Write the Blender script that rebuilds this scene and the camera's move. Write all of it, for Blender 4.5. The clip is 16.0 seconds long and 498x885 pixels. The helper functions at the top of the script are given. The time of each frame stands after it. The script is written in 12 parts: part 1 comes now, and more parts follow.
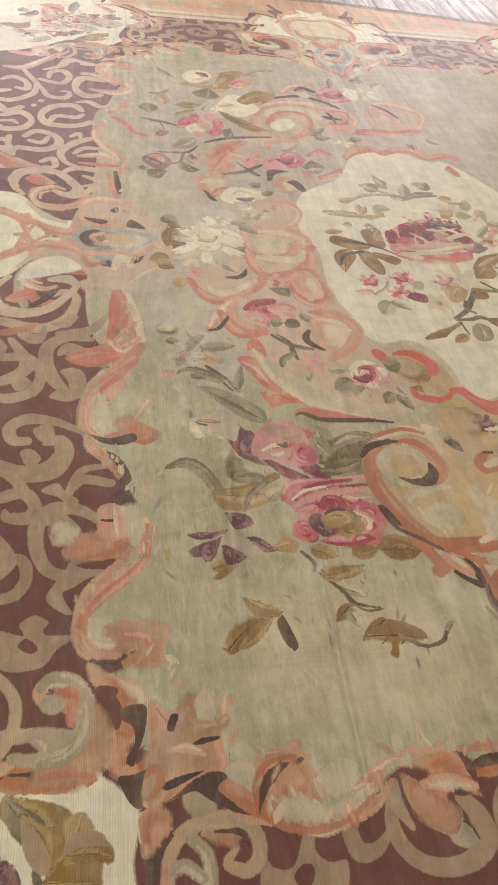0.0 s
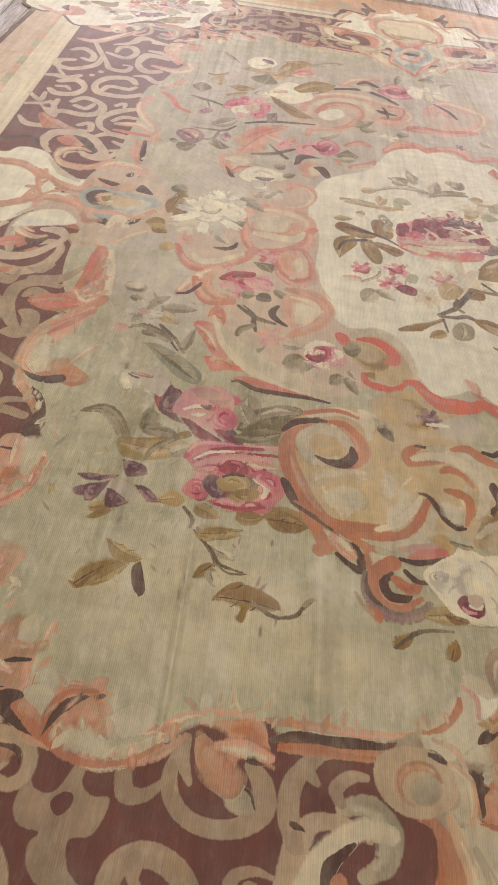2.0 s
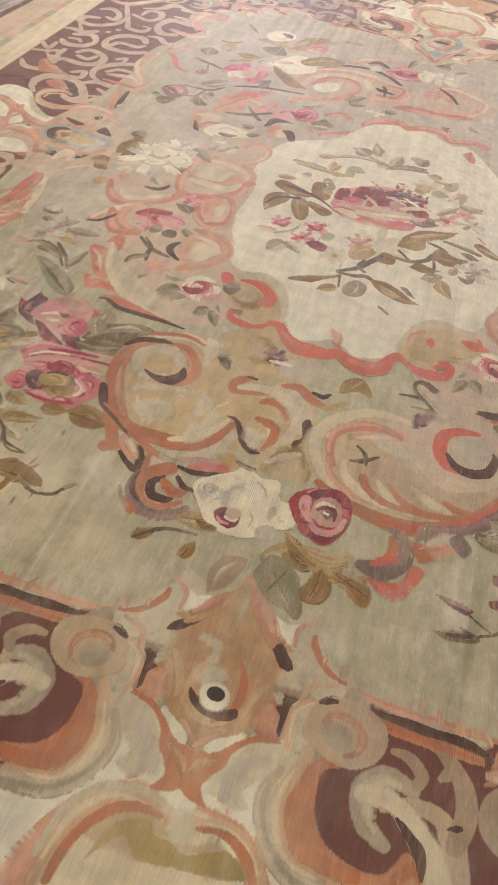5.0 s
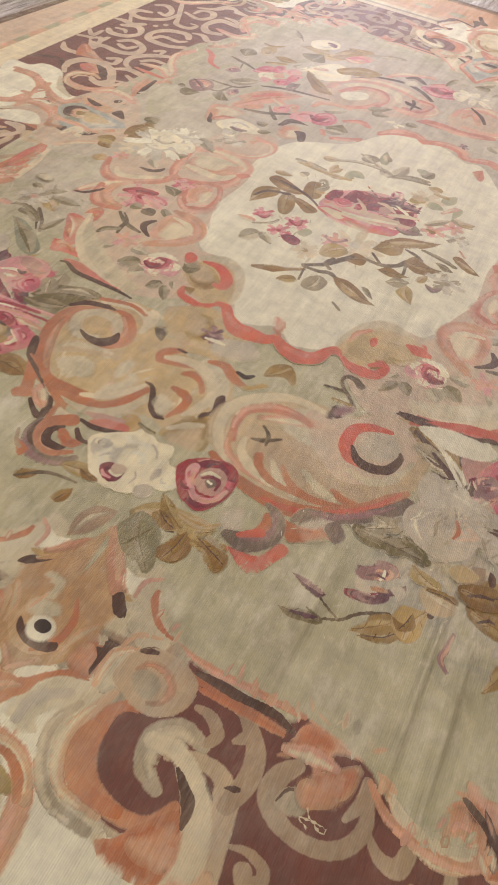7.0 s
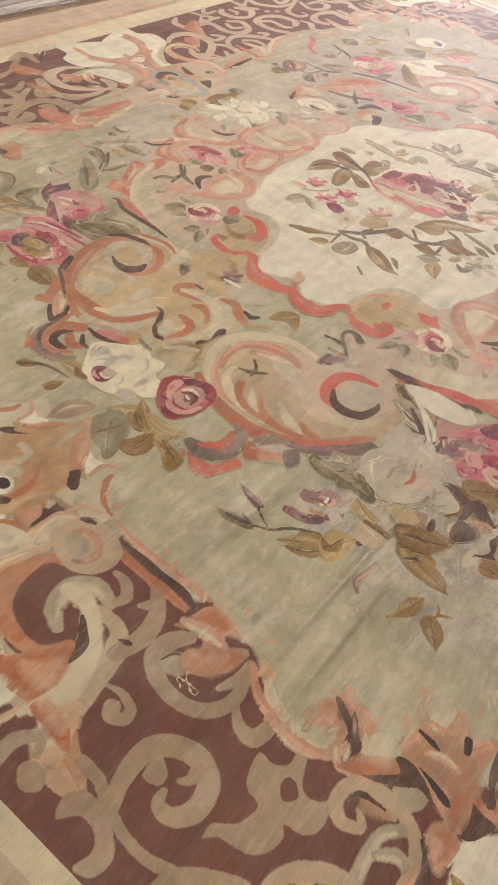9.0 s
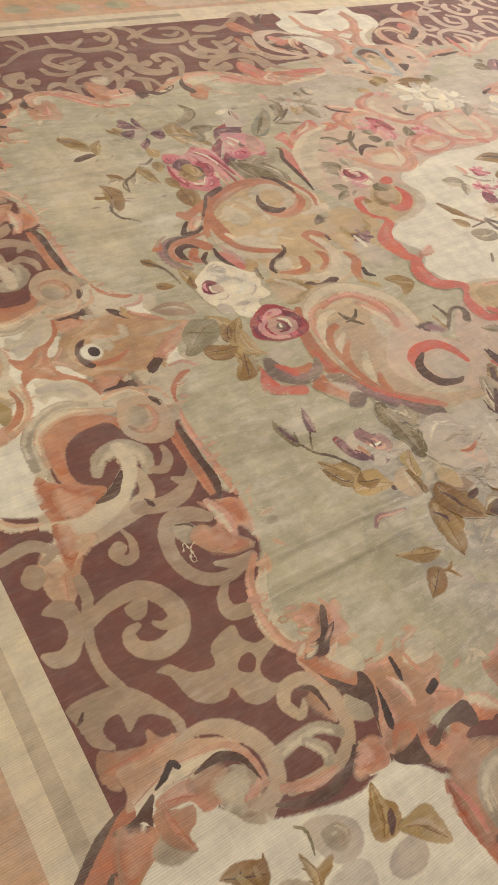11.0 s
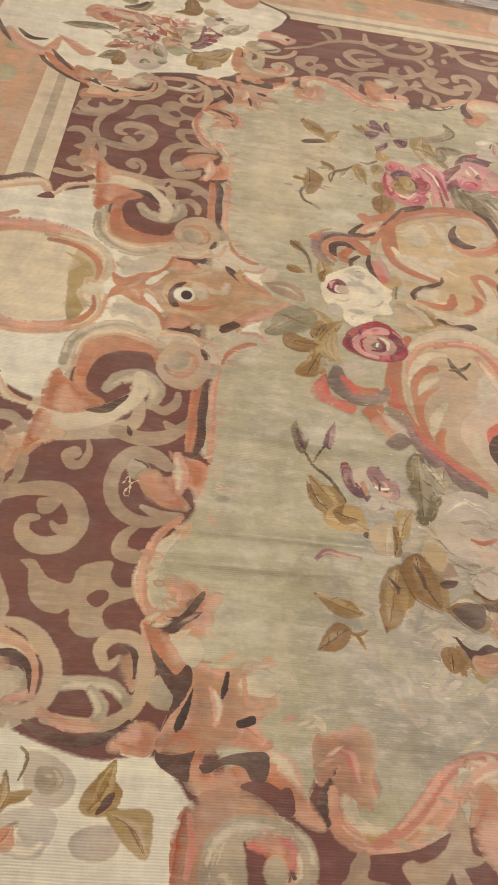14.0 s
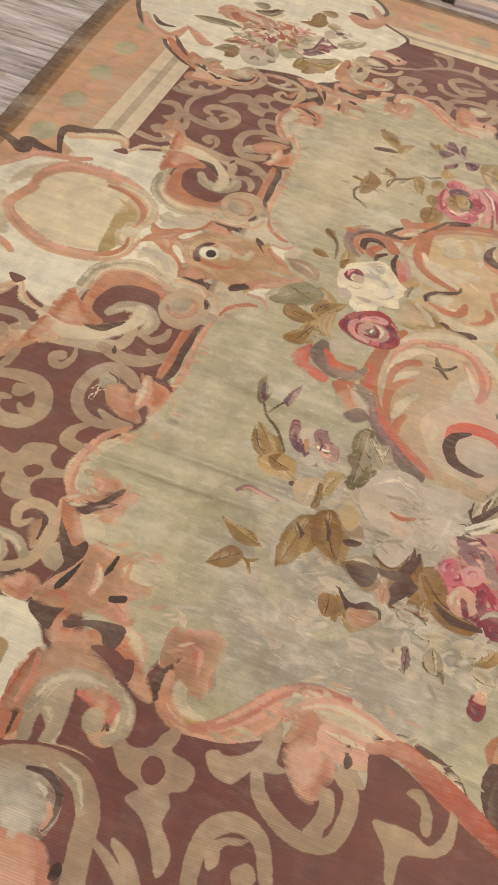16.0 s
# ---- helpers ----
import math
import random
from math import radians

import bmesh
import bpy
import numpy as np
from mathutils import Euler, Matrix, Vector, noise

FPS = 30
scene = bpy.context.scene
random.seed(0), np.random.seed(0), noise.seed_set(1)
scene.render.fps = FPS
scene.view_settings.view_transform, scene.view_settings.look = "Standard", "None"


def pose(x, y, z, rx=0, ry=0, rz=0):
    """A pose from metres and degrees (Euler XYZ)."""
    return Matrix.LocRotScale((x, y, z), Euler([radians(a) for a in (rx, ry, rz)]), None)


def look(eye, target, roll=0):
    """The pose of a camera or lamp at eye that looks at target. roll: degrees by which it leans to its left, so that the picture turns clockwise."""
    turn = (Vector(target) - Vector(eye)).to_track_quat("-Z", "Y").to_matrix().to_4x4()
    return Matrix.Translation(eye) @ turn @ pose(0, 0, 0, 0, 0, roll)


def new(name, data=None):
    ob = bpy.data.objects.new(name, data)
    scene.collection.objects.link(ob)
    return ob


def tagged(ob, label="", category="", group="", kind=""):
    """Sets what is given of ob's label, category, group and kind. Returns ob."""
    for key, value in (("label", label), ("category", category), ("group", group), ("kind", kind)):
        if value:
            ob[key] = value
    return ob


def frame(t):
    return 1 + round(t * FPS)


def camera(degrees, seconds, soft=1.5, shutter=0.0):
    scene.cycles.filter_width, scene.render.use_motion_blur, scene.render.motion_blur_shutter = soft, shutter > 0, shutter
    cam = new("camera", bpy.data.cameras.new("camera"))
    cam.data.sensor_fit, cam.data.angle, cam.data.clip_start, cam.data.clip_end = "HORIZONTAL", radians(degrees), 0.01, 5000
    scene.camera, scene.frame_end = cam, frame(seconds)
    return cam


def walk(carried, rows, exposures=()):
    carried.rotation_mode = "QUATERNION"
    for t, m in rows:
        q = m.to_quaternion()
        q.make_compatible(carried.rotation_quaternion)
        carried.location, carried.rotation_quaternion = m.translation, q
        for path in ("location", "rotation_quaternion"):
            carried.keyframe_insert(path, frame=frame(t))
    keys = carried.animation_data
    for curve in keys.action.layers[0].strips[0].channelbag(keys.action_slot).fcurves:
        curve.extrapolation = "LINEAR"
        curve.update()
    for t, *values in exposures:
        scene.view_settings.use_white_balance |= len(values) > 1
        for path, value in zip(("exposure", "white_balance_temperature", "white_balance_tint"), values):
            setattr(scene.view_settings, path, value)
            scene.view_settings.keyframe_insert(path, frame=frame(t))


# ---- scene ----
cam = camera(36.45, 16.0, soft=1.8)
PATH = [
    (0, (-1.207, -0.441, 1.448), (-0.87, 0.929, 0.029), 9.3),
    (0.5, (-1.079, -0.46, 1.455), (-0.834, 0.921, 0.03), 8.9),
    (1, (-0.909, -0.443, 1.431), (-0.744, 0.947, 0.003), 9.0),
    (1.5, (-0.811, -0.458, 1.422), (-0.712, 0.934, -0.011), 9.1),
    (2, (-0.686, -0.541, 1.406), (-0.645, 0.858, -0.023), 9.1),
    (2.5, (-0.561, -0.6, 1.413), (-0.573, 0.8, -0.016), 9.3),
    (3, (-0.45, -0.594, 1.425), (-0.516, 0.8, -0.006), 9.1),
    (3.5, (-0.282, -0.558, 1.416), (-0.399, 0.829, -0.02), 9.2),
    (4, (-0.14, -0.54, 1.406), (-0.3, 0.838, -0.035), 9.2),
    (4.5, (-0.039, -0.58, 1.386), (-0.23, 0.789, -0.059), 9.6),
    (5, (0.101, -0.635, 1.385), (-0.136, 0.727, -0.06), 9.4),
    (7.3, (0.634, -0.581, 1.393), (0.164, 0.728, -0.044), 11.1),
    (7.5, (0.695, -0.614, 1.397), (0.197, 0.684, -0.041), 10.9),
    (8, (0.792, -0.645, 1.404), (0.233, 0.62, -0.041), 11.2),
    (8.2, (0.822, -0.629, 1.403), (0.24, 0.62, -0.046), 11.1),
    (10.3, (1.247, -0.613, 1.334), (0.374, 0.431, -0.132), 13.3),
    (10.5, (1.279, -0.621, 1.337), (0.379, 0.386, -0.138), 13.3),
    (11, (1.307, -0.604, 1.343), (0.334, 0.3, -0.153), 13.4),
    (11.5, (1.313, -0.481, 1.326), (0.272, 0.298, -0.194), 13.2),
    (12, (1.337, -0.375, 1.32), (0.247, 0.291, -0.219), 13.6),
    (12.5, (1.386, -0.322, 1.316), (0.244, 0.22, -0.234), 13.2),
    (13, (1.492, -0.228, 1.333), (0.307, 0.174, -0.227), 12.0),
    (13.5, (1.538, -0.132, 1.352), (0.321, 0.169, -0.206), 12.6),
    (14, (1.55, 0.023, 1.348), (0.314, 0.215, -0.212), 12.9),
    (14.5, (1.561, 0.141, 1.35), (0.313, 0.235, -0.21), 13.3),
    (15, (1.618, 0.214, 1.352), (0.365, 0.224, -0.208), 13.8),
    (15.5, (1.725, 0.335, 1.37), (0.477, 0.262, -0.191), 13.9),
    (16, (1.745, 0.448, 1.392), (0.496, 0.308, -0.164), 14.0),
]
EXPOSURE = [(0, -0.1, 6500, 10), (5, -0.05, 6500, 12), (8, 0.04, 6500, 12), (10.5, 0.18, 6500, 13), (12.5, 0.27, 6500, 14), (16, 0.37, 6500, 14)]
walk(cam, [(t, look(eye, target, roll)) for t, eye, target, roll in PATH], EXPOSURE)

# ---------------------------------------------------------------- light
world = bpy.data.worlds.new("world")
scene.world = world
world.use_nodes = True
bg = world.node_tree.nodes["Background"]
sky = world.node_tree.nodes.new("ShaderNodeTexSky")
sky.sky_type, sky.sun_disc = "NISHITA", False
sky.sun_elevation, sky.sun_rotation = radians(35), radians(40)
world.node_tree.links.new(sky.outputs[0], bg.inputs[0])
bg.inputs[1].default_value = 0.08


def area(name, m, sx, sy, power, colour):
    data = bpy.data.lights.new(name, "AREA")
    data.shape, data.size, data.size_y, data.energy, data.color = "RECTANGLE", sx, sy, power, colour
    ob = new(name, data)
    ob.matrix_basis = m
    return ob


WARM, COOL = (1.0, 0.93, 0.815), (0.97, 0.905, 1.0)
for x in (-2.2, 2.2):
    for y, power in ((-1.6, 7 if x < 0 else 3), (2.0, 27 if x < 0 else 18), (5.6, 30)):
        area("unseen_ceiling_lamp", pose(x, y, 3.06), 1.1, 0.5, power, WARM)
# out-of-view fill lamp, added to brighten the carpet's near middle
area("unseen_ceiling_lamp", pose(0, -1.0, 3.06), 1.1, 0.5, 20, WARM)
for x in (-2.4, 2.4):
    area("window_light", look((x, 8.42, 1.7), (x, 0, 1.2)), 2.0, 1.7, 92, COOL)

# ---------------------------------------------------------------- materials


def srgb(r, g, b):
    return tuple(((c / 255 + 0.055) / 1.055) ** 2.4 if c > 10 else c / 255 / 12.92 for c in (r, g, b)) + (1.0,)


class Nodes:
    """A few short words for wiring a material."""

    def __init__(self, tree):
        self.t = tree

    def add(self, kind, operation="", data_type="", blend_type=""):
        n = self.t.nodes.new("ShaderNode" + kind)
        if operation:
            n.operation = operation
        if data_type:
            n.data_type = data_type
        if blend_type:
            n.blend_type = blend_type
        return n

    def put(self, socket, v):
        if isinstance(v, bpy.types.NodeSocket):
            self.t.links.new(v, socket)
        else:
            socket.default_value = v

    def maths(self, op, a, b=0.0, c=0.0):
        n = self.add("Math", operation=op)
        for i, v in enumerate((a, b, c)):
            self.put(n.inputs[i], v)
        return n.outputs[0]

    def noise(self, vec, scale, detail=3.0, rough=0.55):
        n = self.add("TexNoise")
        self.put(n.inputs["Vector"], vec)
        n.inputs["Scale"].default_value, n.inputs["Detail"].default_value, n.inputs["Roughness"].default_value = scale, detail, rough
        return n.outputs[0]

    def stretched(self, vec, sx, sy, sz=1.0):
        n = self.add("Mapping")
        self.put(n.inputs["Vector"], vec)
        n.inputs["Scale"].default_value = (sx, sy, sz)
        return n.outputs[0]


CREASES = ((-0.748, 0.0, -0.1, 0.6, 0.011), (0.72, 0.02, -0.05, 0.65, 0.012), (0.80, 0.0, -0.05, 0.45, 0.012), (-0.96, 0.03, 0.3, 1.2, 0.022), (-0.45, 0.0, 0.0, 0.5, 0.02), (0.45, 0.03, 0.1, 0.5, 0.02))


def weave_group():
    """Tapestry weave: ribs along y, hatched shading, colour that changes from weft to weft, wear, creases."""
    g = bpy.data.node_groups.new("weave", "ShaderNodeTree")
    g.interface.new_socket("Colour", in_out="INPUT", socket_type="NodeSocketColor")
    g.interface.new_socket("Hatch", in_out="INPUT", socket_type="NodeSocketFloat")
    g.interface.new_socket("Wear", in_out="INPUT", socket_type="NodeSocketFloat")
    g.interface.new_socket("Shader", in_out="OUTPUT", socket_type="NodeSocketShader")
    k = Nodes(g)
    gin, gout = g.nodes.new("NodeGroupInput"), g.nodes.new("NodeGroupOutput")
    pos = k.add("NewGeometry").outputs["Position"]
    sep = k.add("SeparateXYZ")
    k.put(sep.inputs[0], pos)
    px, py = sep.outputs[0], sep.outputs[1]
    info = k.add("ObjectInfo")
    rnd = info.outputs["Random"]

    def centred(v, amount):
        return k.maths("MULTIPLY", k.maths("SUBTRACT", v, 0.5), amount)

    def blend(factor, a, b):
        m = k.add("Mix", data_type="RGBA")
        k.put(m.inputs[0], factor)
        k.put(m.inputs[6], a)
        k.put(m.inputs[7], b)
        return m.outputs[2]

    def times(a, tone):
        m = k.add("Mix", data_type="RGBA", blend_type="MULTIPLY")
        m.inputs[0].default_value = 1.0
        k.put(m.inputs[6], a)
        rgb = k.add("CombineColor")
        for n in range(3):
            k.put(rgb.inputs[n], tone)
        k.put(m.inputs[7], rgb.outputs[0])
        return m.outputs[2]

    # along its outline the yarn is hatched into its neighbour
    inner, beside = k.add("Attribute"), k.add("Attribute")
    inner.attribute_name, beside.attribute_name = "inner", "beside"
    f = inner.outputs["Fac"]
    mingle = k.noise(k.stretched(pos, 330, 80), 1.0, 2.0)
    cover = k.add("Clamp")
    spread = k.maths("MULTIPLY", k.maths("MULTIPLY", f, k.maths("SUBTRACT", 1.0, f)), k.maths("MULTIPLY", k.maths("SUBTRACT", mingle, 0.5), 6.0))
    k.put(cover.inputs[0], k.maths("ADD", k.maths("SUBTRACT", k.maths("MULTIPLY", f, 1.3), 0.15), spread))
    dyed = blend(cover.outputs[0], beside.outputs["Color"], gin.outputs[0])
    # yarn colour: broad clouds of greener and rosier dye
    cloud = k.noise(pos, 1.7, 4.0)
    patchy = k.noise(pos, 17.0, 5.0, 0.72)
    band = k.noise(k.stretched(pos, 24, 2.2), 1.0, 4.0, 0.6)
    weft = k.noise(k.stretched(pos, 330, 11), 1.0, 2.0)
    hue = k.add("HueSaturation")
    k.put(hue.inputs["Hue"], k.maths("ADD", 0.5, centred(cloud, 0.045)))
    k.put(hue.inputs["Saturation"], k.maths("ADD", 0.98, centred(patchy, 0.5)))
    k.put(hue.inputs["Color"], dyed)
    # hatched shading across each piece, its side chosen piece by piece
    gen = k.add("SeparateXYZ")
    k.put(gen.inputs[0], k.add("TexCoord").outputs["Generated"])
    turn = k.maths("MULTIPLY", rnd, 6.283)
    lean = k.maths("ADD", k.maths("MULTIPLY", k.maths("SUBTRACT", gen.outputs[0], 0.5), k.maths("COSINE", turn)), k.maths("MULTIPLY", k.maths("SUBTRACT", gen.outputs[1], 0.5), k.maths("SINE", turn)))
    comb = k.noise(k.stretched(pos, 170, 13), 1.0, 3.0, 0.6)
    hatch = k.maths("ADD", k.maths("MULTIPLY", lean, 1.25), k.maths("ADD", centred(comb, 1.3), centred(patchy, 1.2)))
    pale = k.add("Clamp")
    k.put(pale.inputs[0], k.maths("MULTIPLY", hatch, 1.1))
    deep = k.add("Clamp")
    k.put(deep.inputs[0], k.maths("MULTIPLY", hatch, -1.1))
    col = blend(k.maths("MULTIPLY", k.maths("MULTIPLY", pale.outputs[0], gin.outputs[1]), 0.55), hue.outputs[0], srgb(206, 190, 160))
    col = times(col, k.maths("SUBTRACT", 1.0, k.maths("MULTIPLY", k.maths("MULTIPLY", deep.outputs[0], gin.outputs[1]), 0.26)))
    # bands, single wefts, clouds
    tone = k.maths("ADD", 1.0, centred(cloud, 0.46))
    tone = k.maths("ADD", tone, centred(band, 0.55))
    tone = k.maths("ADD", tone, centred(weft, 0.36))
    tone = k.maths("ADD", tone, centred(patchy, 0.62))
    tone = k.maths("ADD", tone, centred(k.noise(k.stretched(pos, 3.5, 22), 1.0, 4.0, 0.6), 0.30))
    tone = k.maths("ADD", tone, centred(rnd, 0.08))
    # the rib's grooves are also darkened in the colour, as shade in the relief
    rib = k.maths("SINE", k.maths("ADD", k.maths("MULTIPLY", px, 2 * math.pi / 0.0044), k.maths("MULTIPLY", k.noise(pos, 9.0, 2.0), 7.0)))
    tone = k.maths("MULTIPLY", tone, k.maths("ADD", 0.97, k.maths("MULTIPLY", rib, 0.05)))
    col = times(col, tone)
    # worn places where the pale warp shows in short dashes
    rub = k.maths("MULTIPLY", k.maths("SUBTRACT", k.noise(pos, 3.1, 6.0, 0.72), 0.46), 3.6)
    dash = k.maths("MULTIPLY", k.maths("SUBTRACT", k.noise(k.stretched(pos, 120, 26), 1.0, 3.0), 0.47), 4.5)
    wear = k.add("Clamp")
    k.put(wear.inputs[0], k.maths("MULTIPLY", k.maths("MAXIMUM", rub, 0.0), k.maths("MAXIMUM", dash, 0.0)))
    col = blend(k.maths("MULTIPLY", wear.outputs[0], gin.outputs[2]), col, srgb(216, 208, 190))
    # blotches of faded and of deeper dye
    blot = k.maths("ADD", k.maths("MULTIPLY", k.noise(k.stretched(pos, 5.5, 4.0), 1.0, 5.0, 0.62), 0.6), k.maths("MULTIPLY", k.noise(k.stretched(pos, 19, 9), 1.0, 5.0, 0.65), 0.4))
    light, dark = k.add("Clamp"), k.add("Clamp")
    k.put(light.inputs[0], k.maths("MULTIPLY", k.maths("SUBTRACT", blot, 0.51), 8.0))
    k.put(dark.inputs[0], k.maths("MULTIPLY", k.maths("SUBTRACT", 0.47, blot), 8.0))
    col = blend(k.maths("MULTIPLY", light.outputs[0], k.maths("MULTIPLY", gin.outputs[2], 0.7)), col, srgb(221, 217, 199))
    col = blend(k.maths("MULTIPLY", dark.outputs[0], k.maths("MULTIPLY", gin.outputs[2], 0.50)), col, srgb(142, 136, 100))
    # small marks of the weave, lighter and deeper
    fleck = k.noise(k.stretched(pos, 46, 17), 1.0, 5.0, 0.7)
    bright, deeper = k.add("Clamp"), k.add("Clamp")
    k.put(bright.inputs[0], k.maths("MULTIPLY", k.maths("SUBTRACT", fleck, 0.53), 7.0))
    k.put(deeper.inputs[0], k.maths("MULTIPLY", k.maths("SUBTRACT", 0.46, fleck), 7.0))
    col = blend(k.maths("MULTIPLY", bright.outputs[0], k.maths("MULTIPLY", gin.outputs[2], 0.42)), col, srgb(224, 218, 200))
    col = blend(k.maths("MULTIPLY", deeper.outputs[0], k.maths("MULTIPLY", gin.outputs[2], 0.34)), col, srgb(146, 138, 104))
    # relief: ribs, soft waves of the cloth, old creases
    height = k.maths("ADD", k.maths("MULTIPLY", rib, 0.00024), k.maths("MULTIPLY", k.noise(k.stretched(pos, 3.4, 1.2), 1.0, 2.0), 0.05))
    height = k.maths("ADD", height, k.maths("MULTIPLY", k.noise(k.stretched(pos, 17, 1.6), 1.0, 2.0), 0.012))
    height = k.maths("ADD", height, k.maths("MULTIPLY", patchy, 0.003))
    for x0, slope, y0, y1, w in CREASES:
        off = k.maths("DIVIDE", k.maths("SUBTRACT", k.maths("SUBTRACT", px, x0), k.maths("MULTIPLY", py, slope)), w)
        ridge = k.maths("EXPONENT", k.maths("MULTIPLY", k.maths("MULTIPLY", off, off), -1.0))
        mid = k.maths("DIVIDE", k.maths("SUBTRACT", py, (y0 + y1) / 2), (y1 - y0) / 2)
        ends = k.maths("EXPONENT", k.maths("MULTIPLY", k.maths("POWER", k.maths("ABSOLUTE", mid), 4.0), -1.0))
        height = k.maths("ADD", height, k.maths("MULTIPLY", k.maths("MULTIPLY", ridge, ends), w * 0.9))
    bump = k.add("Bump")
    bump.inputs["Strength"].default_value, bump.inputs["Distance"].default_value = 0.9, 1.0
    k.put(bump.inputs["Height"], height)
    b = k.add("BsdfPrincipled")
    k.put(b.inputs["Base Color"], col)
    b.inputs["Roughness"].default_value = 0.52
    b.inputs["Specular IOR Level"].default_value = 0.45
    b.inputs["Sheen Weight"].default_value, b.inputs["Sheen Roughness"].default_value = 0.16, 0.4
    k.put(b.inputs["Normal"], bump.outputs[0])
    k.put(gout.inputs[0], b.outputs[0])
    return g


WEAVE = weave_group()


def yarn(name, r, g, b):
    m = bpy.data.materials.new("yarn_" + name)
    m.use_nodes = True
    t = m.node_tree
    t.nodes.clear()
    n, o = t.nodes.new("ShaderNodeGroup"), t.nodes.new("ShaderNodeOutputMaterial")
    n.node_tree = WEAVE
    n.inputs[0].default_value = srgb(r, g, b)
    n.inputs[1].default_value = {"field": 0.15, "fieldcr": 0.15, "lilac": 0.15, "fieldgy": 0.15, "brown": 0.0, "apricot": 0.2, "ivory": 0.2, "straw": 0.2, "cream": 0.3, "hem": 0.1, "hemlt": 0.1, "tan": 0.45, "tanlt": 0.5, "black": 0.1, "terra": 0.6, "rust": 0.4, "coral": 0.4, "saldk": 0.5, "clay": 1.0, "ochre": 0.9, "wine": 0.4, "red": 0.5, "umber": 0.3, "blush": 0.5, "beige": 0.3, "brownlf": 0.5, "faded": 0.3, "lilac": 0.1}.get(name, 0.75)
    n.inputs[2].default_value = {"field": 1.0, "fieldcr": 0.9, "lilac": 0.7, "fieldgy": 1.0, "fieldlt": 0.8, "whitegy": 0.9, "brown": 0.10, "ivory": 0.3, "straw": 0.25, "black": 0.1, "umber": 0.2, "tan": 0.35, "wine": 0.2, "plum": 0.2, "terra": 0.2, "coral": 0.2, "clay": 0.3, "brownlf": 0.25, "olive": 0.3, "red": 0.2, "blush": 0.3}.get(name, 0.4)
    t.links.new(n.outputs[0], o.inputs[0])
    return m


YARN, DYE = {}, {}
for name, r, g, b in (
    ("cream", 216, 205, 176), ("ivory", 229, 227, 206), ("field", 181, 178, 149), ("fieldlt", 203, 194, 166), ("sand", 194, 174, 140), ("tan", 168, 146, 121),
    ("tanlt", 190, 168, 138), ("greytan", 172, 160, 136), ("brown", 117, 74, 66), ("umber", 88, 62, 53), ("black", 62, 48, 46), ("terra", 187, 122, 88),
    ("rust", 178, 102, 66), ("salmon", 202, 151, 121), ("rosy", 213, 164, 142), ("peach", 208, 172, 138), ("coral", 204, 104, 84), ("red", 162, 56, 68),
    ("wine", 128, 46, 66), ("pink", 204, 104, 118), ("pinklt", 220, 160, 162), ("mauve", 152, 116, 118), ("plum", 108, 72, 84), ("white", 234, 228, 200),
    ("whitegy", 202, 198, 182), ("olive", 150, 121, 64), ("olivelt", 175, 152, 98), ("moss", 118, 108, 74), ("green", 138, 134, 104), ("leafgy", 158, 147, 122),
    ("bluegn", 142, 146, 124), ("blue", 158, 168, 166), ("brownlf", 138, 104, 52), ("hem", 96, 70, 48), ("hemlt", 142, 108, 64), ("apricot", 198, 158, 122),
    ("mint", 172, 172, 140), ("gold", 184, 154, 98), ("stemdk", 98, 82, 62), ("saldk", 206, 122, 106), ("smoke", 122, 106, 96), ("straw", 219, 208, 178), ("beige", 202, 182, 160), ("dusty", 192, 152, 140), ("worn", 196, 187, 170), ("clay", 181, 139, 108), ("brick", 174, 88, 70), ("honey", 196, 174, 130), ("fieldcr", 197, 188, 157), ("lilac", 189, 181, 164), ("fieldgy", 170, 167, 152), ("blush", 198, 130, 110), ("ochre", 188, 152, 110), ("faded", 210, 188, 164),
):
    YARN[name] = yarn(name, r, g, b)
    DYE[name] = srgb(r, g, b)


def plain(name, colour, rough=0.8, grain=0.15, scale=6.0, bumpy=0.0):
    m = bpy.data.materials.new(name)
    m.use_nodes = True
    k = Nodes(m.node_tree)
    b = m.node_tree.nodes["Principled BSDF"]
    co = k.add("NewGeometry").outputs["Position"]
    v = k.noise(co, scale, 5.0, 0.6)
    f = k.noise(co, scale * 14, 3.0)
    tone = k.maths("ADD", 1.0, k.maths("MULTIPLY", k.maths("SUBTRACT", v, 0.5), grain * 2))
    tone = k.maths("ADD", tone, k.maths("MULTIPLY", k.maths("SUBTRACT", f, 0.5), grain))
    mix = k.add("Mix", data_type="RGBA", blend_type="MULTIPLY")
    mix.inputs[0].default_value = 1.0
    mix.inputs[6].default_value = colour
    rgb = k.add("CombineColor")
    for n in range(3):
        k.put(rgb.inputs[n], tone)
    k.put(mix.inputs[7], rgb.outputs[0])
    k.put(b.inputs["Base Color"], mix.outputs[2])
    b.inputs["Roughness"].default_value = rough
    if bumpy:
        bump = k.add("Bump")
        bump.inputs["Distance"].default_value = bumpy
        k.put(bump.inputs["Height"], f)
        k.put(b.inputs["Normal"], bump.outputs[0])
    return m


